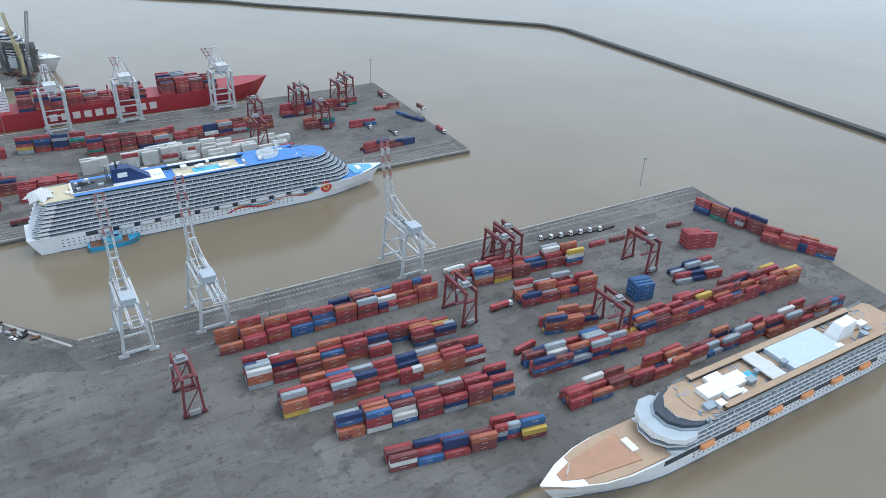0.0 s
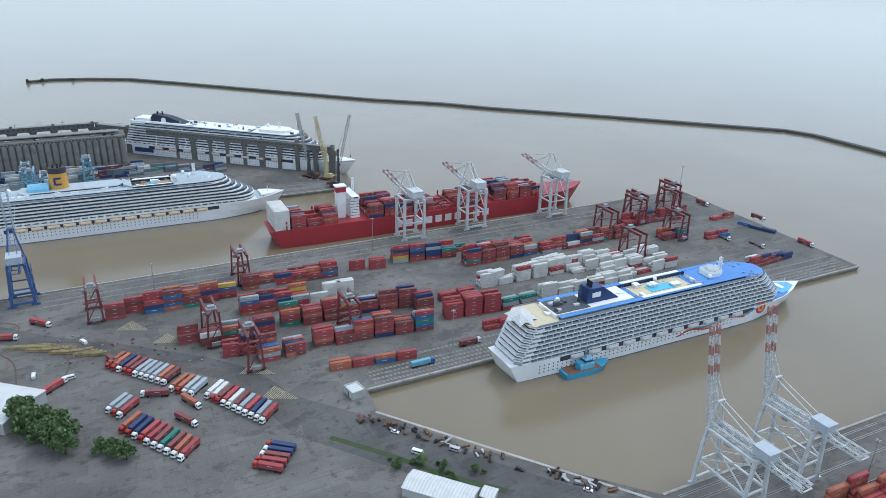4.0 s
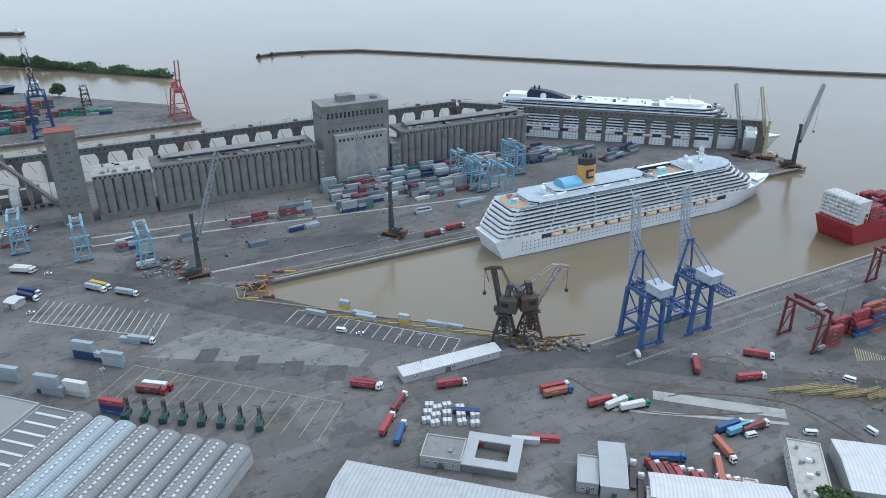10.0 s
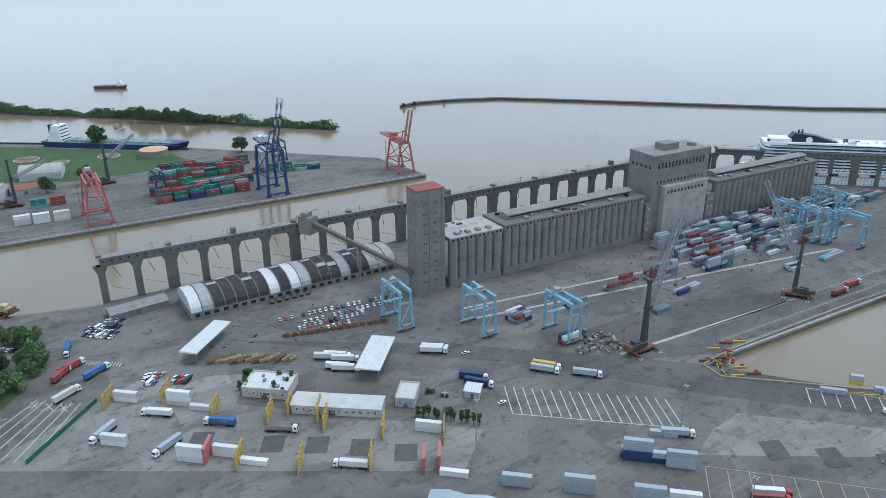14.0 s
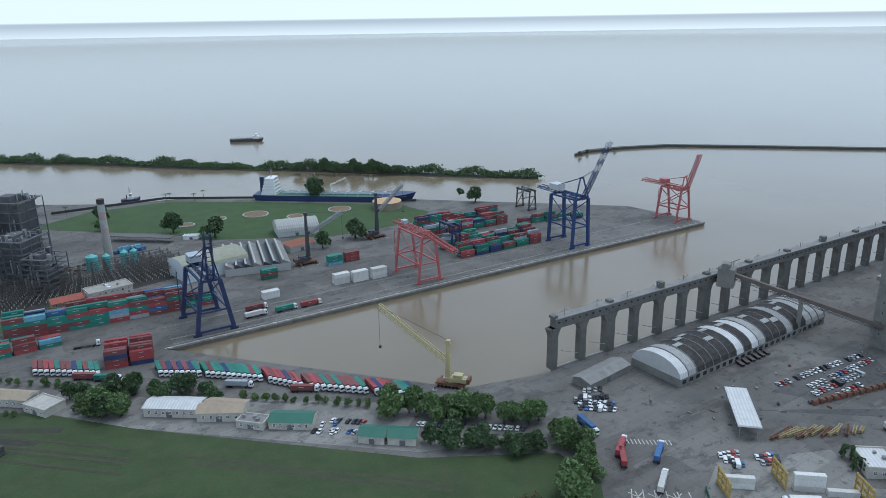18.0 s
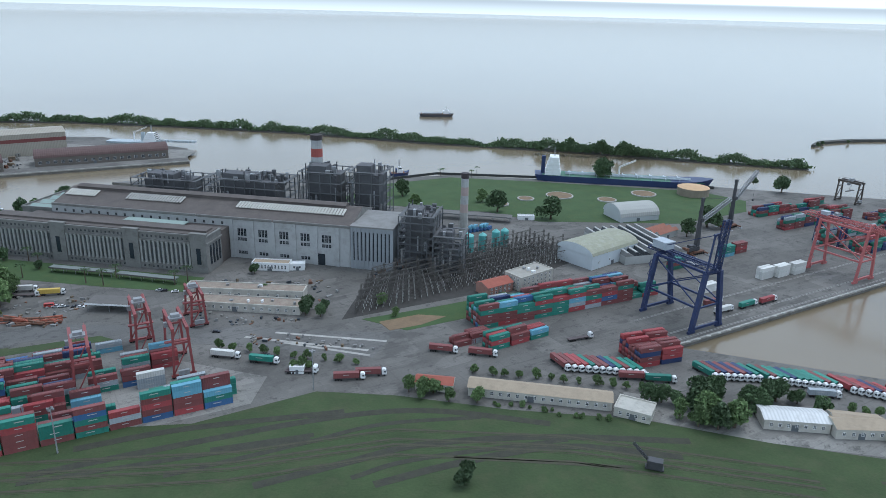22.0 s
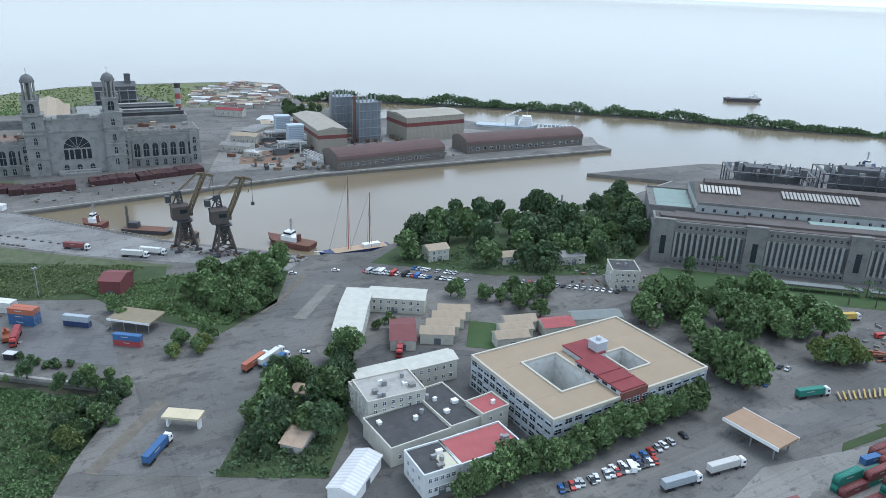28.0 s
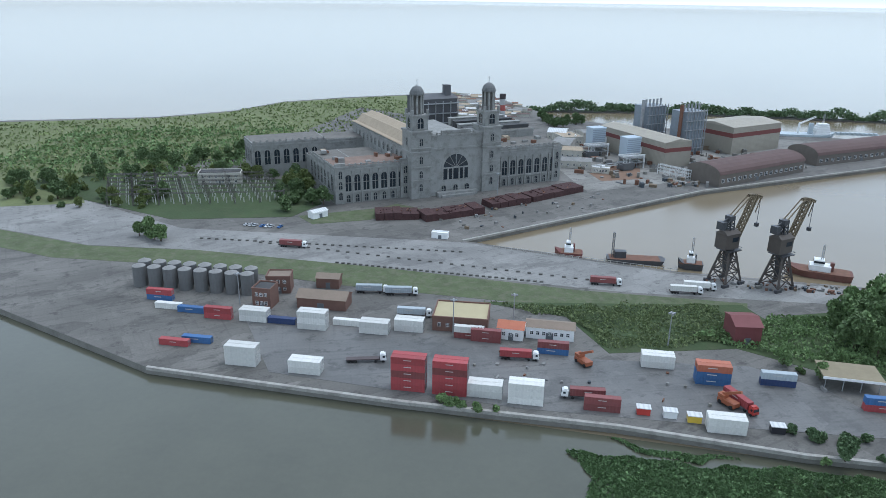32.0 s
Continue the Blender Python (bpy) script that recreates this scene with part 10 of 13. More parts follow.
for x, l in ((35, 25), (83, 46), (168, 80)):
    strip = Shape()
    for i in range(int(l / 2.2)):
        strip.rings([[(x + i * 2.2 + dx, 20 - 8, 32.45), (x + i * 2.2 + dx, 26 - 6, 34.75), (x + i * 2.2 + dx, 20, 35.1), (x + i * 2.2 + dx, 12, 32.85)] for dx in (0, 1.5)])
    part("skylight", strip, CORRUGATED if x != 83 else PALE_CONCRETE, ob)["kind"] = "stuff"
wm, wl = window_mesh(1.7, 5.2, STEEL), window_mesh(1.7, 2.2, STEEL)
for i in range(5):
    for dx in (-2.3, 0, 2.3):
        part("window", wm, None, ob, at=(177.5 + i * 15.2 + dx, 0, 16.2, 0))
        part("window", wl, None, ob, at=(177.5 + i * 15.2 + dx, 0, 12.6, 0))
        part("low_window", wl, None, ob, at=(177.5 + i * 15.2 + dx, 0, 3.0, 0)) if i != 4 else None
    part("bay_rim", Shape().box(173.5 + i * 15.2, -0.35, 23.0, 181.5 + i * 15.2, 0, 23.7).box(173.5 + i * 15.2, -0.35, 11.2, 181.5 + i * 15.2, 0, 11.8), PALE_WALL, ob)
for i in range(20):
    part("upper_window", window_mesh(1.4, 1.8, CLASSIC), None, ob, at=(36 + i * 6.7, 0, 23.5, 0))
for i in range(7):
    part("buttress", Shape().box(168.6 + i * 15.2, -0.8, 0, 171.2 + i * 15.2, 0, 28), PALE_WALL, ob) if i < 6 else None
part("doorway", Shape().box(232, -0.3, 0, 237, 0.0, 8), GLASS, ob)
part("stepped_roof", Shape().box(20, -13, 0, 168, 0, 22.5).box(60, -12, 22.5, 118, -1, 23.6), BROWN_ROOF, ob)
part("green_roof_strip", Shape().box(95, -11.5, 23.6, 140, -3, 24.4), MATS["pale green roof"], ob)
ob = pp_thing("annex", 249.5, 33, "grey panelled annex with tall narrow fins")
part("wall", Shape().box(0, 0, 0, 29, 40, 29), GREY_FIN, ob)
part("roof", Shape().box(-0.4, -0.4, 29, 29.4, 40.4, 30), ROOF_GREY, ob)
for i in range(10):
    part("slot_window", Shape().box(2 + i * 2.7, -0.12, 6, 2.7 + i * 2.7, 0.02, 26), GLASS, ob)
    part("fin", Shape().box(0.9 + i * 2.7, -0.5, 0, 1.5 + i * 2.7, 0, 29), GREY_FIN, ob)




def boiler_frame(along, back, wide, deep, high, label, levels=5, dark=None, core=0.75):
    """An open steel boiler house: columns, floors, braces, a dark core, pipes and a roof."""
    ob = pp_thing("boiler_house", along, back, label, "boiler house")
    dark = dark or mat("sooty steel sheeting", (0.10, 0.10, 0.105), 0.8, 0.2, 5, 0.6)
    nx, ny = max(2, int(wide / 8)), max(2, int(deep / 9))
    part("core", Shape().box(wide * 0.16, deep * 0.16, 0, wide * 0.84, deep * 0.84, high * core).box(wide * 0.2, deep * 0.2, high * core, wide * 0.6, deep * 0.6, high), dark, ob)
    for i in range(nx + 1):
        for j in range(ny + 1):
            if i in (0, nx) or j in (0, ny):
                part("column", Shape().beam((wide * i / nx, deep * j / ny, 0), (wide * i / nx, deep * j / ny, high * 0.92), 0.6), FRAME, ob)
    for k in range(1, levels + 1):
        z = high * 0.92 * k / levels
        fl = Shape().box(0, 0, z, wide, 2.2, z + 0.35).box(0, deep - 2.2, z, wide, deep, z + 0.35).box(0, 2.2, z, 2.2, deep - 2.2, z + 0.35).box(wide - 2.2, 2.2, z, wide, deep - 2.2, z + 0.35)
        fl.beam((0, 0, z + 1.3), (wide, 0, z + 1.3), 0.14).beam((0, 0, z - high * 0.92 / levels), (wide / nx, 0, z), 0.3).beam((wide, 0, z - high * 0.92 / levels), (wide - wide / nx, 0, z), 0.3).beam((wide, 0, z + 1.3), (wide, deep, z + 1.3), 0.14)
        part("gallery_floor", fl, FRAME, ob)["kind"] = "stuff"
    rng = random.Random(int(along + back))
    plant = Shape()
    for i in range(int(wide * 0.9)):
        x, y, k = rng.uniform(1, wide - 4), rng.uniform(1, deep - 4), rng.uniform(1.0, 3.5)
        z = high * (0.92 if i % 3 else core)
        if i % 4:
            plant.box(x, y, z * 0.96, x + k, y + rng.uniform(1, 3.5), z + rng.uniform(1.0, 4.5), i % 3)
        else:
            plant.tube(x, y, z * 0.9, z + rng.uniform(2, 7), 0.5, 0.5, 6, i % 3)
    part("roof_plant", plant, (FRAME, dark, STEEL), ob)["kind"] = "stuff"
    for i in range(8):
        x, z0 = rng.uniform(1, wide - 1), rng.uniform(2, high * 0.5)
        part("pipe", Shape().tube(x, rng.uniform(-0.5, 2.5), z0, z0 + rng.uniform(6, high * 0.45), rng.uniform(0.3, 0.9), None, 8), rng.choice((STEEL, FRAME, ROOF_GREY)), ob)
    return ob


boiler_frame(282, 34, 24, 30, 42, "open steel boiler house with galleries and pipes", 8, core=0.9)
boiler_frame(306, 30, 20, 24, 30, "open steel frame with pipes and stairs", 7, core=0.55)
for a, b, w, h in ((112, 96, 66, 42), (52, 92, 55, 39), (188, 98, 34, 52), (226, 100, 28, 54)):
    boiler_frame(a, b, w, 30, h, "sooty boiler house behind the turbine hall", 6, core=0.88)


def chimney(x, y, high, r, bands, label, turn=0, paint=None):
    ob = thing("chimney", x, y, 0, turn, label, "chimney")
    z0, n = high * 0.42, bands
    part("shaft", Shape().tube(0, 0, 0, z0, r * 1.25, r * 1.12, 16), PALE_CONCRETE, ob)
    for i in range(n):
        a, b = z0 + (high - z0) * i / n, z0 + (high - z0) * (i + 1) / n
        part("band", Shape().tube(0, 0, a, b, r * (1.12 - 0.12 * i / n), r * (1.12 - 0.12 * (i + 1) / n), 16), (paint or mat("chimney red", (0.34, 0.09, 0.075), 0.8, 0.15, 4, 0.5)) if i % 2 == 0 else PALE_WALL, ob)
    part("cap", Shape().tube(0, 0, high, high + 4, r * 1.08, r * 1.08, 16), mat("sooty chimney cap", (0.06, 0.05, 0.05), 0.9, 0.15, 3, 0.4), ob)
    return ob


chimney(-1622, 866, 68, 4.4, 6, "round chimney with red and white bands and a black top")
chimney(-1507, 838, 46, 2.8, 4, "slim pale chimney with faint bands", paint=mat("faded chimney bands", (0.40, 0.31, 0.28), 0.8, 0.15, 4, 0.5))
# teal tanks
for px, py in ((-1506.0, 802.5), (-1495.0, 803.8), (-1484.5, 812.7), (-1477.6, 815.6)):
    ob = thing("process_tank", px, py, 0, 0, "teal green upright process tank with a conical roof", "tank", "teal tanks")
    r = 4.6 if px < -1500 or py > 0 and px < -1498 else 3.0
    part("shell", Shape().tube(0, 0, 0, 12, r, r, 18), mat("teal tank paint", (0.14, 0.42, 0.40), 0.5, 0.08, 4, 0.5), ob)
    part("roof", Shape().tube(0, 0, 12, 14, r, 0.4, 18), mat("teal tank paint", (0.14, 0.42, 0.40)), ob)
# switchyard: rows of lattice portals over dark gravel, with pale insulators
GRAVEL = mat("dark gravel", (0.05, 0.046, 0.042), 0.95, 0.2, 8, 0.6, dirt=(0.085, 0.08, 0.07), world_space=True)
yard = [(-1585.1, 680.3), (-1495.2, 726.0), (-1419.4, 793.5), (-1448.1, 829.9), (-1575.2, 737.0)]
patch("switchyard_ground", yard, GRAVEL, 0.08, "dark gravel ground of the switchyard")
DULL = mat("dull galvanised steel", (0.115, 0.105, 0.095), 0.7, 0.15, 3, 0.4)
sx0, sy0, sx1, sy1 = -1577.6, 687.5, -1428.0, 790.6
qx0, qy0, qx1, qy1 = -1570.8, 733.9, -1458.1, 819.4
for r in range(11):
    f = r / 10
    ax, ay = sx0 + (qx0 - sx0) * f, sy0 + (qy0 - sy0) * f
    bx, by = sx1 + (qx1 - sx1) * f, sy1 + (qy1 - sy1) * f
    _, _, l, t = span(ax, ay, bx, by)
    ob = thing("switchgear_portal", ax, ay, 0, t, "row of dull lattice portals with pale insulators", "switchgear", "switchyard rows")
    high = 8 + 1.8 * (r % 4)
    for i in range(17):
        x = l * i / 16
        part("lattice_post", Shape().truss((x, 0, 0), (x, 0, high + 1.5 * (i % 3)), 0.8, 0.8, 5, 0.13), DULL, ob)
    part("cross_truss", Shape().truss((0, 0, high), (l, 0, high), 0.5, 0.5, 26, 0.09), DULL, ob)
    ins = Shape()
    for i in range(40):
        x = l * (i + 0.5) / 40
        ins.tube(x, 3.0, 0, 2.4, 0.22, 0.18, 5, 0).tube(x, 3.0, 2.4, 3.9, 0.24, 0.24, 6, 1).tube(x + 0.6, -3.0, 0, 1.8, 0.2, 0.2, 5, 0).tube(x + 0.6, -3.0, 1.8, 3.0, 0.26, 0.26, 6, 1)
    part("insulator", ins, (DULL, mat("pale porcelain", (0.50, 0.49, 0.46), 0.3, 0.1, 1, 0.3)), ob)["kind"] = "stuff"
    part("wire_line", Shape().beam((0, 0, high - 1.4), (l, 0, high - 1.4), 0.10).beam((0, 3, 4.2), (l, 3, 4.2), 0.10).beam((0, -3, 3.4), (l, -3, 3.4), 0.10), DULL, ob)["kind"] = "stuff"
# sheds before the station
house(-1677.8, 693.7, -1609.3, 685.8, 12, 4.5, STUCCO, mat("patchy flat roof", (0.27, 0.225, 0.18), 0.9, 0.25, 5, 0.5, dirt=(0.20, 0.10, 0.08)), "flat", rows=1, cols=14, clutter=5, label="long low workshop with a patchy brown roof", name="workshop")
house(-1682.5, 711.9, -1610.6, 706.5, 11, 5.5, STUCCO, mat("patchy flat roof", (0.27, 0.225, 0.18)), "flat", rows=1, cols=12, clutter=4, label="low workshop with pale roof patches", name="workshop")
canopy(-1731.0, 688.5, -1705.1, 686.4, 12, 4.5, mat("dark sheet roof", (0.12, 0.11, 0.10), 0.8, 0.15, 4, 0.5), "dark open shelter with a pale front edge")
house(-1652.4, 758.1, -1627.6, 755.8, 8, 5, WHITE, tan, "flat", rows=1, cols=10, w=0.9, h=2.6, label="small white pillared office with a tan roof")
house(-1627.4, 757.8, -1617.6, 758.5, 6, 4, WHITE, WHITE, "flat", label="small white square kiosk building", rows=1, cols=2)
canopy(-1780.1, 749.6, -1737.4, 741.1, 4, 3.2, mat("grey sheet roof", (0.19, 0.21, 0.20), 0.7, 0.12, 5, 0.5), "long low grey carport by the lawn", posts=6, fascia=DULL)
canopy(-1733.2, 739.6, -1694.3, 730.4, 4, 3.2, mat("grey sheet roof", (0.30, 0.32, 0.33)), "long low grey carport by the lawn", posts=6, fascia=DULL)
patch("front_lawn", [(-1834.9, 776.1), (-1679.2, 743.0), (-1682.5, 718.4), (-1735.5, 725.3), (-1797.8, 737.2), (-1843.5, 753.0)], LAWN, 0.08, "shaded lawn in front of the power station", "lawn")
for px, py in ((-1824.7, 754.3), (-1792.6, 739.4), (-1749.6, 731.4), (-1734.7, 741.3), (-1737.5, 727.8), (-1804.5, 770.9), (-1694.3, 730.4), (-1687.7, 735.3), (-1790.4, 756.7)):
    tree(px, py, 1.15, "palm", LEAF_DARK, "front palms")
for px, py, k in ((-1789.9, 754.7, 0.7), (-1820.4, 769.8, 0.9), (-1649.2, 751.5, 0.8), (-1606.2, 685.9, 1.0), (-1597.5, 683.6, 0.8)):
    tree(px, py, k, "broad", LEAF_DARK, "station trees")
car_row(-1756.4, 694.5, -1734.7, 693.5, 6, 20, 0.7, "yard cars")
car_row(-1705.5, 721.2, -1689.0, 718.0, 5, 20, 0.7, "yard cars")
for px, py, a, k in ((-1761.1, 712.1, 10, "yellow"), (-1779.7, 716.7, 10, "white"), (-1774.8, 708.9, 10, None), (-1597.5, 619.7, 0, None)):
    truck(px, py, a, k, "white")
ob = thing("scrap_heap", -1755.5, 673.3, 0, 0, "heap of reddish scrap metal and machine parts", "scrap")
for i in range(34):
    part("scrap_piece", Shape().beam((random.uniform(-20, 20), random.uniform(-6, 6), 0.3), (random.uniform(-20, 20), random.uniform(-6, 6), random.uniform(0.4, 2.6)), random.uniform(0.4, 1.2)), RUST if i % 2 else mat("reddish scrap", (0.34, 0.11, 0.07), 0.85, 0.2, 2, 0.3), ob)
# main road and rail beds in front
patch("main_road", [(-1803.8, 621.3), (-1737.7, 651.9), (-1643.6, 647.4), (-1564.5, 634.1), (-1555.0, 663.8), (-1641.5, 669.2), (-1740.5, 670.7), (-1777.3, 656.1)], STREET, 0.05, "broad grey road before the power station")
markings("track_bed", [(-1634.2, 656.9, -1567.4, 642.3), (-1619.1, 662.6, -1558.4, 653.1), (-1612.6, 650.6, -1566.4, 636.7)], 2.0, 0.12, PALE_CONCRETE, "pale rail beds beside the road")
tree_line(-1648.1, 643.2, -1569.5, 627.0, 10, 0.5, "broad", LEAF, 0.8, "street trees")
tree_line(-1604.8, 621.9, -1592.3, 619.9, 3, 0.6, "broad", LEAF, 1.5, "street trees")
house(-1603.8, 617.0, -1597.0, 616.8, 6, 3.2, WHITE, ROOF_WHITE, "flat", label="small white hut beneath trees", name="hut")
truck(-1638.3, 633.6, -10, "white", "white")
truck(-1574.2, 611.9, 5, "brown", "white")
truck(-1617.9, 628.1, -10, "teal", "white")
for a in ((-1650.7, 662.3), (-1618.0, 635.6), (-1621.6, 680.1), (-1679.2, 682.7)):
    car(*a, random.uniform(-30, 10), "black", "car", "road cars")
patch("verge", [(-1798.5, 620.5), (-1710.4, 656.9), (-1701.7, 652.4), (-1789.5, 615.9)], GRASS, 0.1, "narrow grassy verge between road and yard", "grass")

# ---- near container yard with red gantries ----
YARD_T = head(-1705.9, 548.3, -1626.0, 589.0)
YX, YY = -1724.4, 538.1
yc, ys = math.cos(radians(YARD_T)), math.sin(radians(YARD_T))


def yard_row(a0, a1, back, lanes, tiers, near=False, mix=None, fill=0.9):
    """Container rows of the red gantry yard, by their run along its front and their depth behind it."""
    block(YX + yc * a0 - ys * back, YY + ys * a0 + yc * back, YX + yc * a1 - ys * back, YY + ys * a1 + yc * back, lanes, tiers, mix or MIX_GREEN, group="near red gantry yard" if near else "red gantry yard", twenty=0.06, where="in the red gantry yard", fill=fill)


for a0, a1, back, lanes, tiers, near in ((-2, 113, 1, 2, (3, 5), True), (-28, -4, 2, 2, (3, 4), True), (40, 66, 7, 2, (2, 4), False), (80, 116, 8, 3, (2, 4), False), (-10, 28, 8, 3, (3, 5), False), (-40, 14, 17, 2, (3, 5), True),
                                  (20, 42, 19, 2, (2, 3), False), (34, 62, 22, 2, (2, 4), False), (-66, 8, 26, 3, (3, 5), False), (14, 52, 30, 3, (3, 4), False), (56, 84, 36, 3, (2, 3), False), (-92, 6, 37, 3, (2, 4), False), (12, 50, 42, 3, (2, 4), False),
                                  (-112, -4, 48, 4, (2, 4), False), (4, 64, 54, 4, (2, 4), False), (72, 98, 48, 3, (2, 4), False), (-112, -20, 62, 3, (2, 5), False), (-12, 60, 68, 3, (2, 3), False), (-105, -30, 73, 3, (1, 3), False), (-78, -42, 85, 2, (1, 2), False), (20, 76, 77, 2, (1, 2), False)):
    yard_row(a0, a1, back, lanes, tiers, near)
yard_row(-48, -24, 92, 2, (1, 2), mix={"brown": 2, "navy": 1, "teal": 1})
yard_row(-14, 12, 92, 1, (1, 2), mix={"brown": 2, "white": 1})
for px, py in ((-1681.5, 640.3), (-1694.7, 602.2), (-1658.5, 624.1)):
    rtg(px, py, YARD_T, CRANE_FADED, "faded red", wide=24, high=25)
rtg(-1733.2, 559.5, YARD_T, CRANE_NAVY, "dark blue", 20, 9, 20)
rtg(-1666.0, 677.9, YARD_T, CRANE_FADED, "faded red", 18, 8, 18)
stack(-1665.4, 604.6, YARD_T, ("grey", "grey", "white"), where="under a red gantry")
patch("yard_ground", [(-1795.5, 611.7), (-1698.4, 642.1), (-1614.1, 614.1), (-1616.5, 589.3), (-1705.6, 544.6), (-1791.0, 546.3), (-1856.1, 543.9), (-1871.8, 587.3)], CONCRETE_GROUND, 0.04, "grey concrete ground of the container yard")
for px, py in ((-1684.0, 551.8), (-1683.8, 551.5), (-1732.3, 544.5), (-1590.2, 601.9)):
    lamp_mast(px, py, 20)
clutter([(-1670.2, 688.2), (-1607.1, 681.0), (-1608.7, 672.1), (-1699.7, 669.5), (-1703.6, 686.4)], 45, "scattered stored goods and machine parts before the workshops", 3)
clutter([(-1791.4, 711.9), (-1733.3, 707.3), (-1739.5, 664.3), (-1776.8, 665.6)], 70, "scattered machine parts and debris on the yard", 4)
clutter([(-1679.2, 735.8), (-1599.9, 740.8), (-1586.2, 707.9), (-1612.8, 702.5)], 60, "scattered plant equipment beside the turbine hall", 5, 2.2)
clutter([(-1565.2, 804.8), (-1504.5, 821.4), (-1514.1, 791.5), (-1571.7, 742.5)], 150, "pipes and equipment at the foot of the boilers", 6, 2.6)
clutter([(-1633.4, 663.1), (-1561.9, 651.2), (-1564.1, 639.6), (-1627.3, 645.3)], 40, "stored rails and sleepers along the track beds", 7)
for px, py, k in ((-1706.4, 806.0, 0.9), (-1545.1, 919.8, 1.2), (-1484.0, 939.8, 1.3), (-1563.3, 703.0, 0.8), (-1506.4, 697.1, 1.0), (-1491.1, 699.2, 1.1), (-1635.3, 717.3, 0.7), (-1554.7, 685.5, 0.6)):
    tree(px, py, k, "broad", LEAF, "station trees")


# ==== fourth basin: offices, trees, old power station with two towers ====
# ---- flat-roofed office block round a courtyard ----
OFFICE = mat("pale grey office wall", (0.44, 0.46, 0.48), 0.85, 0.07, 7, 0.6, dirt=(0.38, 0.38, 0.38), dirt_amount=0.5)
BEIGE = mat("beige roof coating", (0.33, 0.255, 0.175), 0.9, 0.07, 9, 0.7, dirt=(0.30, 0.23, 0.155), dirt_amount=0.5)
RED_ROOF = mat("dark red roof coating", (0.22, 0.045, 0.05), 0.85, 0.15, 5, 0.6, dirt=(0.14, 0.04, 0.04))
PINK_ROOF = mat("bright red roof coating", (0.36, 0.10, 0.10), 0.85, 0.12, 5, 0.6, dirt=(0.28, 0.085, 0.085))
BRICK = mat("dark red brick wall", (0.17, 0.065, 0.05), 0.85, 0.12, 3, 0.4)
fx, fy = -1923.5, 598.1
rx, ry = -1858.2, 637.0
lx, ly = -1945.8, 642.8
ft, fl, dl = head(fx, fy, rx, ry), math.hypot(rx - fx, ry - fy), math.hypot(lx - fx, ly - fy)
ob = thing("office_block", fx, fy, 0, ft, "square pale office block with a beige flat roof round a courtyard", "building")
H1 = 13.0
RIM = mat("pale roof rim", (0.50, 0.46, 0.38), 0.8, 0.06, 4, 0.5)
for a in ((0, 0, 1, 0.26), (0, 0.72, 1, 1), (0, 0.26, 0.19, 0.72), (0.40, 0.26, 0.62, 0.72), (0.76, 0.26, 1, 0.72), (0.62, 0.54, 0.76, 0.72)):
    b = a[0] * fl, a[1] * dl, a[2] * fl, a[3] * dl
    part("wing_wall", Shape().box(*b[:2], 0, *b[2:], H1), OFFICE, ob)
    part("roof", Shape().box(b[0] + 0.02, b[1] + 0.02, H1, b[2] - 0.02, b[3] - 0.02, H1 + 0.25), BEIGE, ob)
for a in ((-0.3, -0.3, fl + 0.3, 0.5), (-0.3, dl - 0.5, fl + 0.3, dl + 0.3), (-0.3, 0.5, 0.5, dl - 0.5), (fl - 0.5, 0.5, fl + 0.3, dl - 0.5)):
    part("parapet", Shape().box(*a[:2], H1 - 0.4, *a[2:], H1 + 0.9), RIM, ob)
for x0, x1, y0, y1 in ((0.19, 0.40, 0.26, 0.72), (0.62, 0.76, 0.26, 0.54)):
    x0, x1, y0, y1 = x0 * fl, x1 * fl, y0 * dl, y1 * dl
    for a in ((x0 - 0.8, y0 - 0.8, x1 + 0.8, y0), (x0 - 0.8, y1, x1 + 0.8, y1 + 0.8), (x0 - 0.8, y0, x0, y1), (x1, y0, x1 + 0.8, y1)):
        part("court_rim", Shape().box(*a[:2], H1, *a[2:], H1 + 0.8), RIM, ob)
        part("court_lining", Shape().box(max(a[0], x0 - 0.1) - 0.02, max(a[1], y0 - 0.1) - 0.02, 0.1, min(a[2], x1 + 0.1) + 0.02, min(a[3], y1 + 0.1) + 0.02, H1 - 0.1), mat("white court plaster", (0.62, 0.62, 0.59), 0.85, 0.1, 4, 0.5, dirt=(0.36, 0.35, 0.32), dirt_amount=0.7), ob)
    part("court_floor", Shape().box(x0, y0, 0, x1, y1, 0.2), PALE_CONCRETE, ob)
    part("court_shed", Shape().box(x0 + 1, y1 - 9, 0.2, x0 + 7, y1 - 1, 7).box(x0 + 0.8, y1 - 9.2, 7, x0 + 7.2, y1 - 0.8, 7.4), OFFICE, ob)
part("red_wing", Shape().box(fl * 0.41, 0.6, H1, fl * 0.56, dl * 0.50, H1 + 2.2).box(fl * 0.46, dl * 0.50, H1, fl * 0.61, dl * 0.74, H1 + 2.2), OFFICE, ob)
part("red_roof", Shape().box(fl * 0.405, 0.1, H1 + 2.2, fl * 0.565, dl * 0.50, H1 + 2.7).box(fl * 0.455, dl * 0.50, H1 + 2.2, fl * 0.615, dl * 0.745, H1 + 2.7), RED_ROOF, ob)
part("roof_ridge", Shape().box(fl * 0.405, dl * 0.25, H1 + 2.7, fl * 0.565, dl * 0.256, H1 + 3.0).box(fl * 0.405, dl * 0.12, H1 + 2.7, fl * 0.565, dl * 0.126, H1 + 3.0), RED_ROOF, ob)
part("brick_front", Shape().box(fl * 0.40, -0.6, 0, fl * 0.57, 0.2, H1 + 2.2), BRICK, ob)
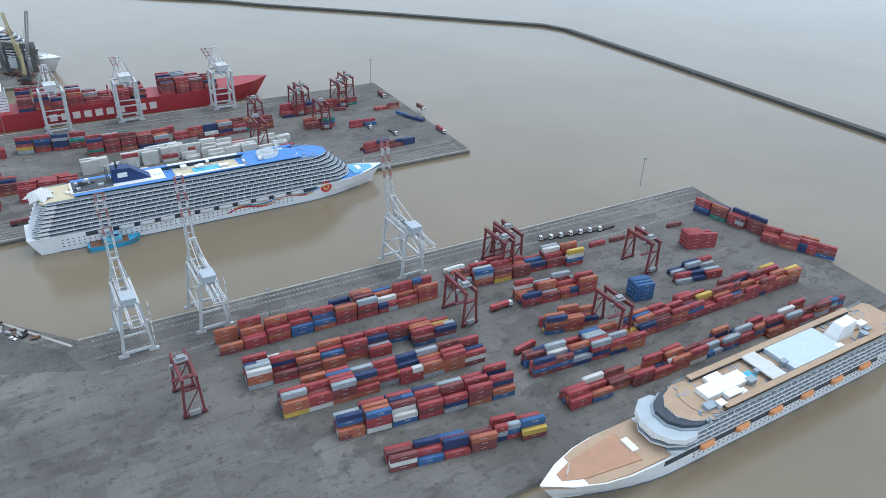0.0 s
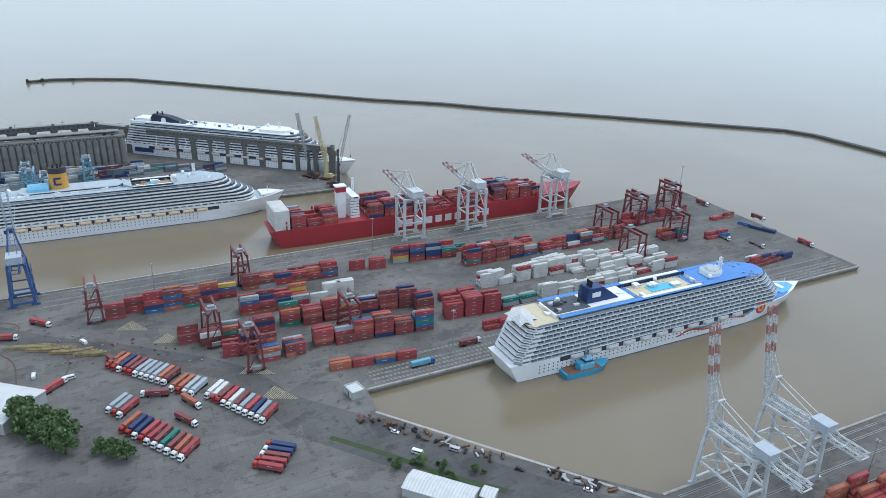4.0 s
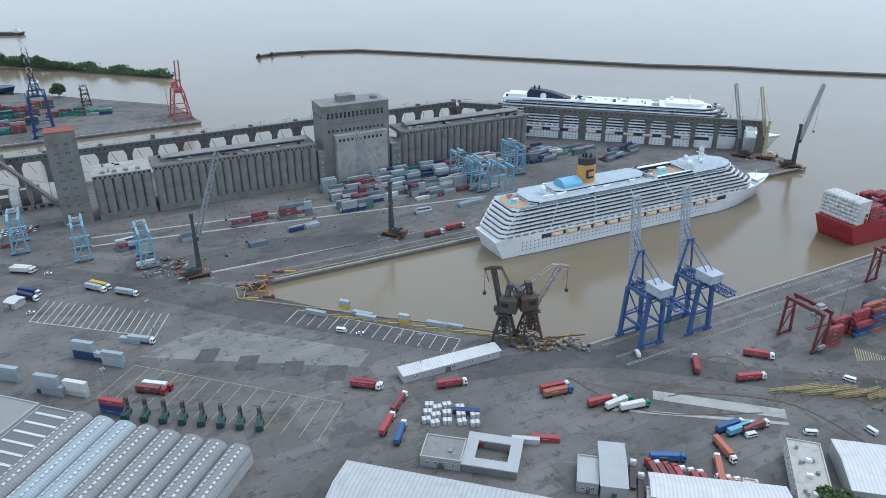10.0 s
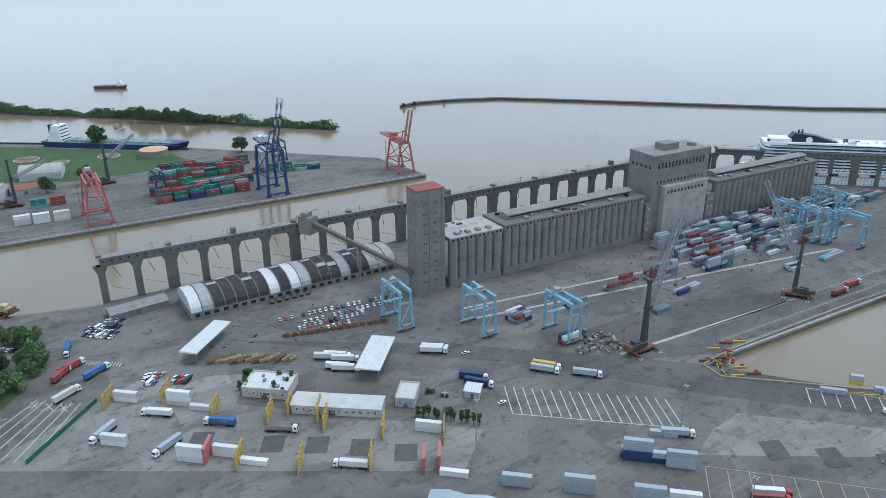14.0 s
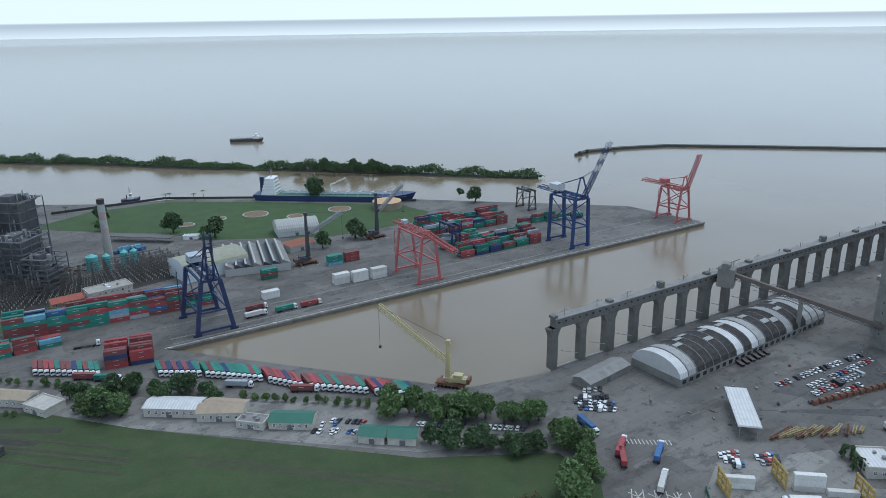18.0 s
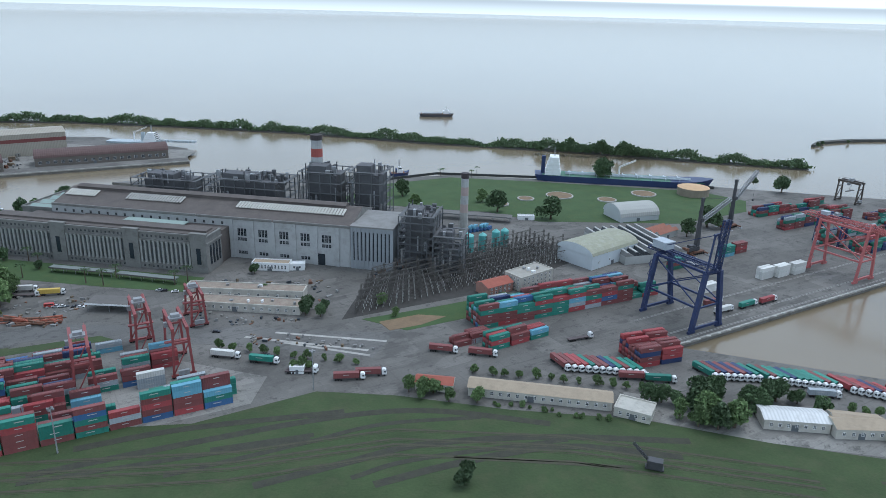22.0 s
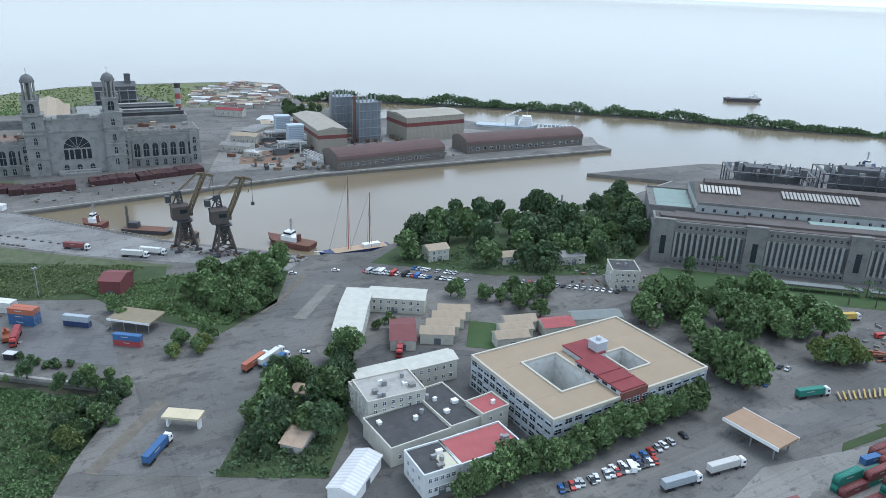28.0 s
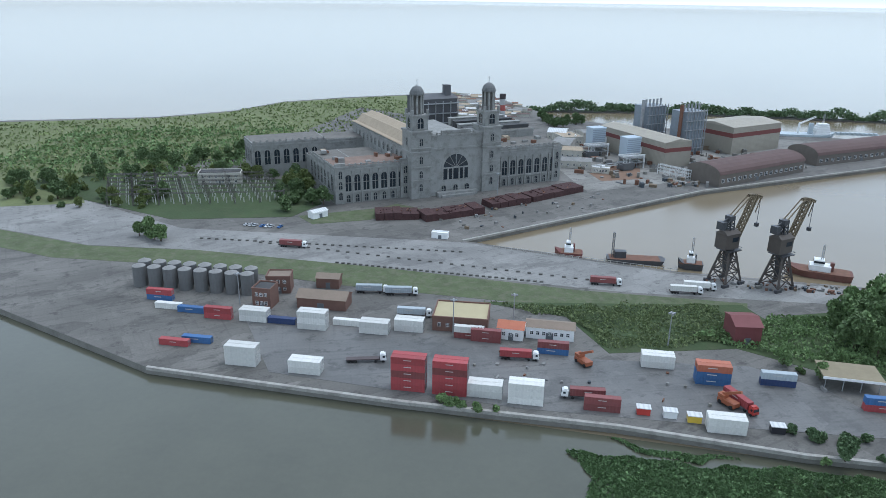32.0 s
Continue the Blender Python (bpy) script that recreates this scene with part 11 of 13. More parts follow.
for i in range(5):
    part("wing_window", Shape().box(fl * 0.41 - 0.1, 3 + i * 4.6, H1 + 0.8, fl * 0.41 + 0.05, 5.6 + i * 4.6, H1 + 1.8), GLASS, ob)
part("stair_tower", Shape().box(fl * 0.56, dl * 0.52, H1 + 2, fl * 0.63, dl * 0.62, H1 + 6.2).box(fl * 0.555, dl * 0.515, H1 + 6.2, fl * 0.635, dl * 0.625, H1 + 6.6).tube(fl * 0.595, dl * 0.57, H1 + 6.6, H1 + 8.0, 1.0), OFFICE, ob)
wo = window_mesh(3.1, 1.9, OFFICE)
blind = Shape().box(-1.5, -0.17, 0.9, 1.5, -0.12, 1.85).mesh("blind", mat("pale window blind", (0.42, 0.46, 0.50), 0.8, 0.2, 2, 0.4, each=0.25))
rng = random.Random(31)
for r in range(4):
    z = 0.9 + r * 3.1
    for n, side in ((17, 0), (12, 1)):
        for i in range(n):
            q = 2.4 + i * ((dl if side else fl) - 4.8) / (n - 1)
            y = -0.62 if 0.40 * fl < q < 0.57 * fl else 0
            spot = (0, q, z, -90) if side else (q, y, z, 0)
            part("window", wo, None, ob, at=spot)
            if rng.random() < 0.4:
                part("blind", blind, None, ob, at=spot)
for i in range(18):
    part("pier", Shape().box(i * (fl - 4.8) / 16 - 0.1, -0.22, 0, i * (fl - 4.8) / 16 + 0.45, 0, H1 - 0.4), OFFICE, ob) if not 0.38 < i / 17.6 < 0.58 else None
for i in range(13):
    part("pier", Shape().box(-0.22, i * (dl - 4.8) / 11 - 0.1, 0, 0, i * (dl - 4.8) / 11 + 0.45, H1 - 0.4), OFFICE, ob)
# ---- mixed old offices beside it ----
cream = mat("cream stained wall", (0.53, 0.51, 0.44), 0.88, 0.08, 6, 0.6, dirt=(0.34, 0.325, 0.28), dirt_amount=0.6)
dark_flat = mat("dark roof felt", (0.062, 0.062, 0.064), 0.9, 0.2, 6, 0.6, dirt=(0.115, 0.11, 0.105))
house(-1986.4, 607.5, -1966.6, 617.2, 16, 12, cream, PALE_CONCRETE, rows=4, cols=6, side_cols=4, clutter=9, label="four-storey cream office with a cluttered flat roof")
house(-1991.8, 617.6, -1972.0, 628.0, 7, 10, cream, BEIGE, rows=3, cols=5, side_cols=2, clutter=6, label="cream office with beige flat roof and vents")
house(-1991.5, 626.5, -1954.3, 646.4, 9, 9, cream, mat("pale green-grey roof", (0.50, 0.49, 0.43)), "gable", rise=1.6, rows=2, cols=12, side_cols=2, label="long cream store with a pale pitched roof")
house(-1977.1, 588.3, -1957.4, 600.9, 20, 7, cream, dark_flat, rows=1, cols=5, clutter=3, label="low store with a dark felt roof")
house(-1957.4, 600.9, -1946.4, 608.0, 26, 7.5, cream, dark_flat, rows=1, cols=3, clutter=4, label="low store with a dark felt roof and skylights")
front_office, n = house(-1966.2, 573.2, -1955.0, 579.2, 14, 8.5, mat("white office wall", (0.62, 0.63, 0.62), 0.8, 0.06, 6, 0.6), dark_flat, rows=2, cols=5, side_cols=3, clutter=4, label="white two-storey office with a dark roof")
part("roof_patch", Shape().box(n * 0.58, 0.5, 8.62, n - 0.5, 8, 8.76), mat("pale yellow roof coat", (0.55, 0.53, 0.40), 0.8, 0.1, 4, 0.5), front_office)
house(-1954.6, 579.2, -1934.2, 591.3, 14, 8.5, mat("white office wall", (0.62, 0.63, 0.62)), PINK_ROOF, rows=2, cols=8, side_cols=3, clutter=3, label="white two-storey office with a bright red roof")
house(-1946.4, 606.6, -1936.7, 613.4, 10, 9, cream, PINK_ROOF, rows=2, cols=2, clutter=1, label="cream stair house with a bright red roof")
house(-1986.9, 568.7, -1980.3, 588.1, 9, 5, WHITE, ROOF_WHITE, "gable", rise=1.5, label="narrow shed with a white pitched roof", name="shed")
patch("stores_yard", [(-1986.9, 568.7), (-2000.9, 652.7), (-1987.7, 673.8), (-1947.3, 669.8), (-1927.6, 656.8), (-1934.7, 629.8), (-1928.7, 594.0), (-1955.6, 569.9)], DARK_ASPHALT, 0.14, "dark stained asphalt yard between the offices")
# L-shaped hall with a pale roof
pale = mat("pale green-grey roof", (0.50, 0.49, 0.43), 0.75, 0.07, 7, 0.7, dirt=(0.42, 0.41, 0.36), dirt_amount=0.5)
house(-2007.4, 669.9, -1995.0, 669.6, 46, 8, cream, pale, "gable", rise=2.0, rows=2, cols=3, side_cols=9, label="pale-roofed hall of cream stucco")
house(-1995.6, 706.4, -1968.5, 704.4, 13, 7.5, cream, pale, "gable", rise=1.8, rows=2, cols=7, label="cream stucco wing with a pale roof")
house(-1982.3, 667.7, -1971.5, 668.4, 22, 5, cream, mat("maroon roof", (0.17, 0.06, 0.06), 0.8, 0.1, 4, 0.5), "gable", rise=2.2, label="brick-red roofed store with a doorway", name="store")
for i in range(4):
    x0, y0 = -1969.7, 674.9
    x1, y1 = -1955.1, 674.7
    house(x0 + i * 2.6, y0 + i * 8, x1 + i * 2.6, y1 + i * 8, 7.8, 5, cream, tan, "gable", rise=2.0, label="small store with a ridged tan roof", name="store", group="row of tan-roofed stores")
for i in range(3):
    x0, y0 = -1936.1, 671.6
    x1, y1 = -1921.7, 675.1
    house(x0 + i * 2.6, y0 + i * 8, x1 + i * 2.6, y1 + i * 8, 7.8, 5, cream, tan, "gable", rise=2.0, label="small store with a ridged tan roof", name="store", group="row of tan-roofed stores")
house(-1913.6, 683.9, -1899.5, 687.7, 10, 5, cream, PINK_ROOF, "gable", rise=2, label="small house with a bright red roof")
house(-1898.9, 693.6, -1875.4, 698.1, 9, 5, cream, mat("grey sheet roof", (0.30, 0.32, 0.33)), "gable", rise=1.6, label="long shed with a grey sheet roof", name="shed")
patch("garden", [(-1949.5, 673.4), (-1936.1, 671.6), (-1933.6, 697.3), (-1947.2, 699.5)], LAWN, 0.1, "small garden lawn between stores", "lawn")
truck(-1978.2, 668.0, -90, "red", "red", group="fire truck yard")
# white tower house by the trees
house(-1871.2, 740.6, -1856.7, 740.1, 16, 11, cream, dark_flat, rows=3, cols=4, side_cols=3, clutter=2, label="three-storey cream house with balconies and flat roof")
house(-1967.0, 772.4, -1955.7, 777.9, 10, 7, cream, tan, "gable", rise=2, rows=2, cols=3, label="small cream house among trees")
house(-1925.6, 771.4, -1915.1, 775.0, 9, 5, cream, tan, "gable", rise=2, rows=1, cols=3, label="small cream house among trees")
house(-1891.3, 774.3, -1877.7, 778.1, 10, 5, STUCCO, ROOF_GREY, "gable", rise=2, rows=1, cols=3, label="grey-roofed house among trees")
# trees round the offices
tree_line(-1957.6, 573.0, -1919.0, 594.4, 16, 1.15, "broad", LEAF, 1.5, "office avenue")
tree_line(-1919.0, 594.4, -1858.6, 633.6, 20, 1.15, "broad", LEAF, 1.5, "office avenue")
grove([(-1874.4, 704.4), (-1838.7, 726.9), (-1806.3, 736.4), (-1765.7, 693.2), (-1773.9, 686.9), (-1835.2, 685.9), (-1854.6, 681.9)], 30, 1.6, group="office grove")
grove([(-1851.8, 661.1), (-1830.9, 657.4), (-1841.6, 630.3), (-1856.3, 633.7)], 7, 1.7, group="office grove")
grove([(-1810.3, 653.8), (-1768.3, 671.0), (-1768.4, 687.2), (-1794.8, 674.7)], 7, 1.1, tints=[LEAF, LEAF_PALE], group="office grove")
grove([(-1998.3, 783.4), (-1965.0, 833.4), (-1912.3, 863.0), (-1815.5, 915.3), (-1827.9, 835.2), (-1860.5, 772.4), (-1932.1, 762.2), (-1990.0, 770.5)], 58, 1.75, ("broad",), [LEAF, LEAF_DARK], "basin grove")
grove([(-1929.3, 727.4), (-1896.3, 737.2), (-1898.8, 709.1), (-1926.8, 700.9)], 7, 1.2, group="office grove")
tree_line(-1958.3, 725.3, -1926.4, 724.1, 5, 0.9, "broad", LEAF, 3, "office grove")
grove([(-1991.3, 696.6), (-1981.1, 700.4), (-1977.9, 685.6), (-1987.7, 682.1)], 3, 0.7, group="office grove")
thicket("undergrowth", [(-1990.6, 774.9), (-1825.4, 847.0), (-1861.9, 763.7), (-1932.1, 758.1)], 2500, 3.0, 0.9, LEAF_DARK, "dense green undergrowth beneath trees")
for a in ((-2002.3, 756.6, -1945.9, 746.5, 26), (-1921.4, 748.4, -1866.2, 737.9, 16), (-1976.4, 762.9, -1950.9, 756.6, 10), (-1887.5, 595.8, -1923.5, 579.2, 20), (-1838.3, 674.7, -1808.5, 658.7, 10), (-1837.3, 652.3, -1826.9, 647.4, 5), (-1913.5, 583.3, -1872.4, 611.5, 14)):
    car_row(*a[:4], a[4], 72, 0.85, "street cars")
truck(-1883.1, 583.1, 22, "grey", "white")
truck(-1865.3, 591.9, 22, "white", "white")
truck(-1803.6, 597.7, 22, "white", "white")
truck(-1812.7, 640.2, 15, "teal", "white")
ob = thing("gate_canopy", -1859.2, 613.8, 0, head(-1859.2, 613.8, -1847.1, 595.7), "large gate canopy with a tan flat roof", "canopy")
n = span(-1859.2, 613.8, -1847.1, 595.7)[2]
part("roof", Shape().box(0, 0, 5.4, n, 12, 6.2, 0), mat("tan canopy roof", (0.34, 0.23, 0.15), 0.85, 0.1, 5, 0.6), ob)
part("fascia", Shape().box(-0.2, -0.2, 5.0, n + 0.2, 0, 6.4).box(-0.2, 12, 5.0, n + 0.2, 12.2, 6.4), WHITE, ob)
for i in range(3):
    for y in (1.5, 10.5):
        part("post", Shape().tube(2 + (n - 4) * i / 2, y, 0, 5.4, 0.3), STEEL, ob)
patch("main_road", [(-1873.6, 572.3), (-1838.0, 607.9), (-1749.1, 643.4), (-1737.9, 662.6), (-1829.3, 626.9), (-1879.6, 596.1), (-1914.9, 570.8)], STREET, 0.075, "broad grey port road")
patch("verge", [(-1820.1, 603.6), (-1754.2, 634.7), (-1749.6, 642.5), (-1816.9, 608.9)], GRASS, 0.12, "narrow grassy verge beside the road", "grass")
stack(-1854.3, 573.6, 20, ("brown",), where="beside the road")
stack(-1811.0, 599.0, 20, ("blue",), where="beside the road")
stack(-1796.5, 608.0, 20, ("brown", "brown"), where="beside the road")
ob = thing("steelwork_pile", -1789.5, 641.4, 0, 10, "yellowish steel parts stored by the road", "steelwork")
for i in range(12):
    part("steel_part", Shape().beam((-14 + i * 2.2, -2, 0.6), (-12 + i * 2.4, 3, 1.0 + 0.2 * (i % 3)), 0.7), yel if i % 2 else tan, ob)

# ---- the wide street down to the basin and the green wedge beside it ----
patch("street", [(-2071.5, 580.9), (-2063.9, 621.9), (-2057.3, 660.8), (-2035.2, 713.4), (-2033.8, 754.0), (-2003.6, 762.8), (-2020.1, 661.8), (-2030.1, 629.6), (-2031.5, 581.6)], STREET, 0.05, "wide grey concrete street towards the basin")
patch("quay_road", [(-2620.0, 985.0), (-2466.0, 896.0), (-2400.0, 852.0), (-2235.0, 835.9), (-2126.5, 792.8), (-2035.5, 775.1), (-2043.3, 755.1), (-2158.1, 767.2), (-2275.2, 793.3), (-2377.2, 814.8), (-2440.0, 820.0), (-2640.0, 900.0)], QUAY_ROAD, 0.065, "grey concrete road along the basin head")
patch("median", [(-2029.6, 696.3), (-2020.4, 736.5), (-2014.8, 736.7), (-2023.4, 695.4)], QUAY_STONE, 0.2, "raised earthen median in the street", "ground")
patch("verge", [(-2600.0, 882.0), (-2440.0, 819.0), (-2377.2, 814.8), (-2275.2, 793.3), (-2180.4, 768.8), (-2104.8, 756.8), (-2111.0, 740.3), (-2186.0, 747.9), (-2292.5, 769.2), (-2366.5, 790.5), (-2450.0, 800.0), (-2600.0, 860.0)], mat("patchy rough grass", (0.085, 0.105, 0.050), 0.95, 0.3, 9, 1.0, 0.5, dirt=(0.15, 0.135, 0.10), world_space=True, dirt_amount=0.8), 0.09, "grass strip between road and yard", "grass")
for k, pts in enumerate(([(-2142.4, 722.4), (-2088.3, 744.7), (-2042.6, 753.7), (-2040.5, 713.3), (-2057.8, 679.7), (-2102.9, 694.0)], [(-2228.9, 752.7), (-2108.0, 754.7), (-2102.1, 734.4), (-2122.0, 711.4), (-2179.2, 704.8), (-2191.2, 738.2)],
            [(-2028.6, 637.0), (-1998.3, 664.2), (-1991.0, 623.5), (-1997.1, 582.2), (-2032.4, 581.5)], [(-1999.6, 769.7), (-1965.4, 839.2), (-1809.4, 923.7), (-1824.6, 824.4), (-1862.2, 762.0), (-1932.1, 756.4)])):
    patch("rough_ground", pts, GRASS, 0.1 + 0.012 * k, "rough grassy ground beneath bushes and trees", "grass")
grove([(-2083.7, 700.2), (-2074.6, 752.5), (-2045.5, 753.6), (-2043.1, 713.2), (-2055.6, 684.8)], 34, 1.35, group="wedge grove")
grove([(-2123.8, 698.9), (-2084.9, 711.8), (-2080.7, 694.7), (-2115.6, 683.1)], 9, 0.7, ("broad", "bush"), group="wedge grove")
grove([(-2084.1, 660.1), (-2057.8, 679.7), (-2055.0, 660.9), (-2076.6, 651.7)], 9, 0.75, tints=[LEAF_PALE, LEAF], group="wedge grove")
thicket("undergrowth", [(-2142.4, 722.4), (-2088.3, 744.7), (-2042.8, 739.2), (-2058.0, 684.8), (-2103.8, 699.5)], 7000, 2.6, 0.8, LEAF, "rough green undergrowth beside the street")
thicket("rough_grass", [(-2225.9, 750.1), (-2119.0, 753.0), (-2123.3, 716.7), (-2179.1, 707.4), (-2191.2, 738.2)], 6000, 1.8, 0.7, leaf_mat("rough grass", (0.13, 0.165, 0.065)), "rough green grass and weeds")
grove([(-2025.5, 637.1), (-1999.3, 658.0), (-1993.5, 641.7), (-2003.6, 587.6), (-2027.7, 587.2)], 40, 1.25, ("broad", "broad", "bush"), [LEAF, LEAF_DARK], "street-side grove")
thicket("undergrowth", [(-2027.6, 637.0), (-1998.6, 662.4), (-1992.9, 623.5), (-1997.9, 582.2), (-2031.5, 581.6)], 3500, 2.8, 0.8, LEAF_DARK, "dense green undergrowth beneath trees")
house(-2017.1, 628.1, -2006.6, 624.9, 6, 3.5, STUCCO, mat("rusty patch roof", (0.40, 0.30, 0.22), 0.9, 0.2, 3, 0.4), "gable", rise=1.4, label="ruined hut with a rusty roof among trees", name="hut")
house(-2014.6, 595.4, -2007.0, 593.3, 14, 3.5, STUCCO, mat("rusty patch roof", (0.40, 0.30, 0.22)), "gable", rise=1.4, label="ruined hut with a rusty roof among trees", name="hut")
ob = thing("gate_canopy", -2057.8, 606.0, 0, head(-2057.8, 606.0, -2044.6, 604.8), "checkpoint canopy with a cream roof in the street", "canopy")
n = span(-2057.8, 606.0, -2044.6, 604.8)[2]
part("roof", Shape().box(0, 0, 4.6, n, 6, 5.4), DECK_CREAM, ob)
for x in (1.0, n - 1.0):
    part("post", Shape().box(x - 0.4, 2, 0, x + 0.4, 4, 4.6), WHITE, ob)
truck(-2054.4, 593.3, 80, "blue", "white")
truck(-2036.1, 652.8, 65, "orange", "white")
truck(-2030.6, 657.2, 65, "white", "white")
truck(-2027.5, 653.0, 65, "blue", "white")
for px, py in ((-2017.6, 756.1), (-2018.3, 664.1), (-2039.7, 750.1)):
    car(px, py, 0, "white", "car", "street cars")
for px, py, k in ((-2166.0, 776.6, "brown"), (-2121.6, 772.6, "white"), (-2328.0, 823.0, "brown")):
    truck(px, py, -8, k, "white")

# ---- front yard with white and red boxes ----
patch("yard_ground", [(-2330.3, 731.4), (-2249.5, 719.0), (-2186.2, 699.7), (-2127.3, 696.2), (-2105.0, 678.7), (-2090.4, 648.5), (-2147.1, 654.3), (-2216.8, 663.2), (-2309.0, 684.9)], ground_mat("dark wet asphalt", (0.105, 0.103, 0.10), (0.15, 0.145, 0.138), (0.055, 0.054, 0.053), 0.2, 0.55, 10.0), 0.085, "dark stained asphalt of a container yard")
YT = head(-2260.8, 666.0, -2187.2, 654.7)
for px, py, k in ((-2256.8, 674.4, ("red", "red", "brown", "red", "red")), (-2242.1, 671.9, ("red", "red", "red", "brown", "red")), (-2229.8, 670.8, ("white", "white")), (-2215.9, 666.9, ("white", "white", "white")), (-2190.2, 663.5, ("brown", "brown")), (-2152.0, 651.7, ("white", "white")), (-2320.6, 690.5, ("white", "white", "white")), (-2295.6, 685.0, ("white", "white")), (-2325.7, 728.6, ("white", "white")), (-2299.6, 722.0, ("white", "white", "white")), (-2285.5, 726.5, ("white",)), (-2273.5, 718.9, ("white", "white")), (-2259.2, 721.7, ("white", "white")),
                  (-2341.3, 730.7, ("red", "red")), (-2354.9, 736.5, ("blue",)), (-2366.2, 740.2, ("white",)), (-2373.3, 749.2, ("blue", "red")), (-2163.0, 694.6, ("white", "white")), (-2146.2, 682.6, ("blue", "blue", "orange")), (-2122.4, 682.7, ("navy", "grey")), (-2313.2, 726.9, ("navy",)), (-2234.3, 716.4, ("brown", "white")), (-2227.5, 713.7, ("brown", "brown")), (-2201.6, 704.0, ("blue", "brown")), (-2093.4, 666.3, ("red", "blue")), (-2351.2, 705.5, ("red",)), (-2343.1, 708.3, ("blue",))):
    lanes = (0, 2.6) if k in (("white", "white", "white"), ("red", "red", "brown", "red", "red"), ("red", "red", "red", "brown", "red"), ("blue", "blue", "orange"), ("white", "white")) else (0,)
    for off in lanes:
        stack(px - off * math.sin(radians(YT)), py + off * math.cos(radians(YT)), YT, k, group="near front yard", where="beside the water")
for px, py, a, k, c in ((-2273.7, 694.6, 5, None, "white"), (-2195.6, 671.0, 175, "brown", "white"), (-2215.0, 698.8, -5, "red", "white"), (-2278.4, 761.6, 0, "grey", "white"), (-2264.4, 759.6, 0, "grey", "white"), (-2257.3, 736.2, -5, "grey", "white"), (-2129.7, 767.5, -5, "white", "white"), (-2141.5, 667.5, -70, "red", "red")):
    truck(px, py, a, k, c)
for px, py in ((-2191.0, 695.7), (-2145.6, 668.0)):
    ob = thing("reach_stacker", px, py, 0, -60, "orange container handler with a raised boom", "machine", "container handlers")
    part("chassis", Shape().box(-3.5, -1.6, 0.8, 3.5, 1.6, 2.4).box(-3.8, -1.3, 2.4, -1.0, 1.3, 3.6), mat("orange machine paint", (0.30, 0.10, 0.05), 0.5, 0.12, 2, 0.4), ob)
    part("boom", Shape().beam((-2.5, 0, 3.4), (4.5, 0, 7.5), 0.9), MATS["orange machine paint"], ob)
    part("axle", wheels(Shape(), 2.4, 3.2, 0.8).beam((2.4, -1.2, 0.8), (2.4, 1.2, 0.8), 0.3), BLACK, ob)
    part("axle", wheels(Shape(), -2.4, 3.0, 0.8).beam((-2.4, -1.2, 0.8), (-2.4, 1.2, 0.8), 0.3), BLACK, ob)
for px, py, c in ((-2176.5, 661.9, "red"), (-2168.0, 660.1, "white"), (-2160.6, 657.7, "yellow"), (-2135.2, 652.3, "black")):
    ob = thing("site_hut", px, py, 0, YT, f"small {c} site hut at the edge of the yard", "hut", "site huts")
    part("body", Shape().box(-2.2, -1.4, 0, 2.2, 1.4, 2.5), CAR_PAINT[c], ob)
    part("roof", Shape().box(-2.4, -1.6, 2.5, 2.4, 1.6, 2.75), ROOF_WHITE, ob)
brick2 = mat("reddish brown wall", (0.16, 0.09, 0.07), 0.85, 0.15, 3, 0.4)
house(-2249.5, 722.6, -2226.7, 719.9, 17, 6, brick2, mat("yellowish flat roof", (0.42, 0.36, 0.22), 0.85, 0.08, 6, 0.6), rows=1, cols=6, label="brown workshop with a yellowish flat roof", name="workshop")
house(-2222.7, 715.9, -2212.5, 713.8, 8, 5, WHITE, mat("orange tile roof", (0.42, 0.15, 0.09), 0.85, 0.12, 3, 0.4), "gable", rise=2, rows=1, cols=3, label="small white house with an orange tile roof")
house(-2211.0, 717.4, -2191.8, 714.2, 8, 5, WHITE, mat("brown sheet roof", (0.22, 0.17, 0.13), 0.8, 0.12, 4, 0.5), "gable", rise=1.5, rows=1, cols=7, label="white office with a brown roof")
house(-2310.2, 742.8, -2288.1, 739.6, 10, 5, brick2, mat("brown sheet roof", (0.22, 0.17, 0.13)), "gable", rise=2.5, label="brown shed with a pitched roof", name="shed")
house(-2329.6, 741.9, -2321.2, 740.4, 9, 9, brick2, dark_flat, rows=2, cols=3, label="brown brick tower house by silos")
house(-2327.4, 757.9, -2316.2, 758.5, 9, 8, brick2, mat("brown sheet roof", (0.22, 0.17, 0.13)), rows=2, cols=3, label="brown brick house with a flat roof")
house(-2305.6, 765.8, -2294.8, 764.9, 7, 5, brick2, mat("brown sheet roof", (0.22, 0.17, 0.13)), "gable", rise=1.6, label="small brown brick pump house")
house(-2126.6, 714.9, -2116.0, 714.4, 14, 8, mat("maroon wall", (0.16, 0.05, 0.05), 0.85, 0.12, 3, 0.4), mat("maroon roof", (0.17, 0.06, 0.06)), "gable", rise=2, label="maroon house with a pitched roof")
canopy(-2107.2, 680.1, -2088.0, 676.1, 12, 5, mat("olive sheet canopy", (0.24, 0.20, 0.13), 0.8, 0.12, 4, 0.5), "open shed with an olive roof", posts=4)
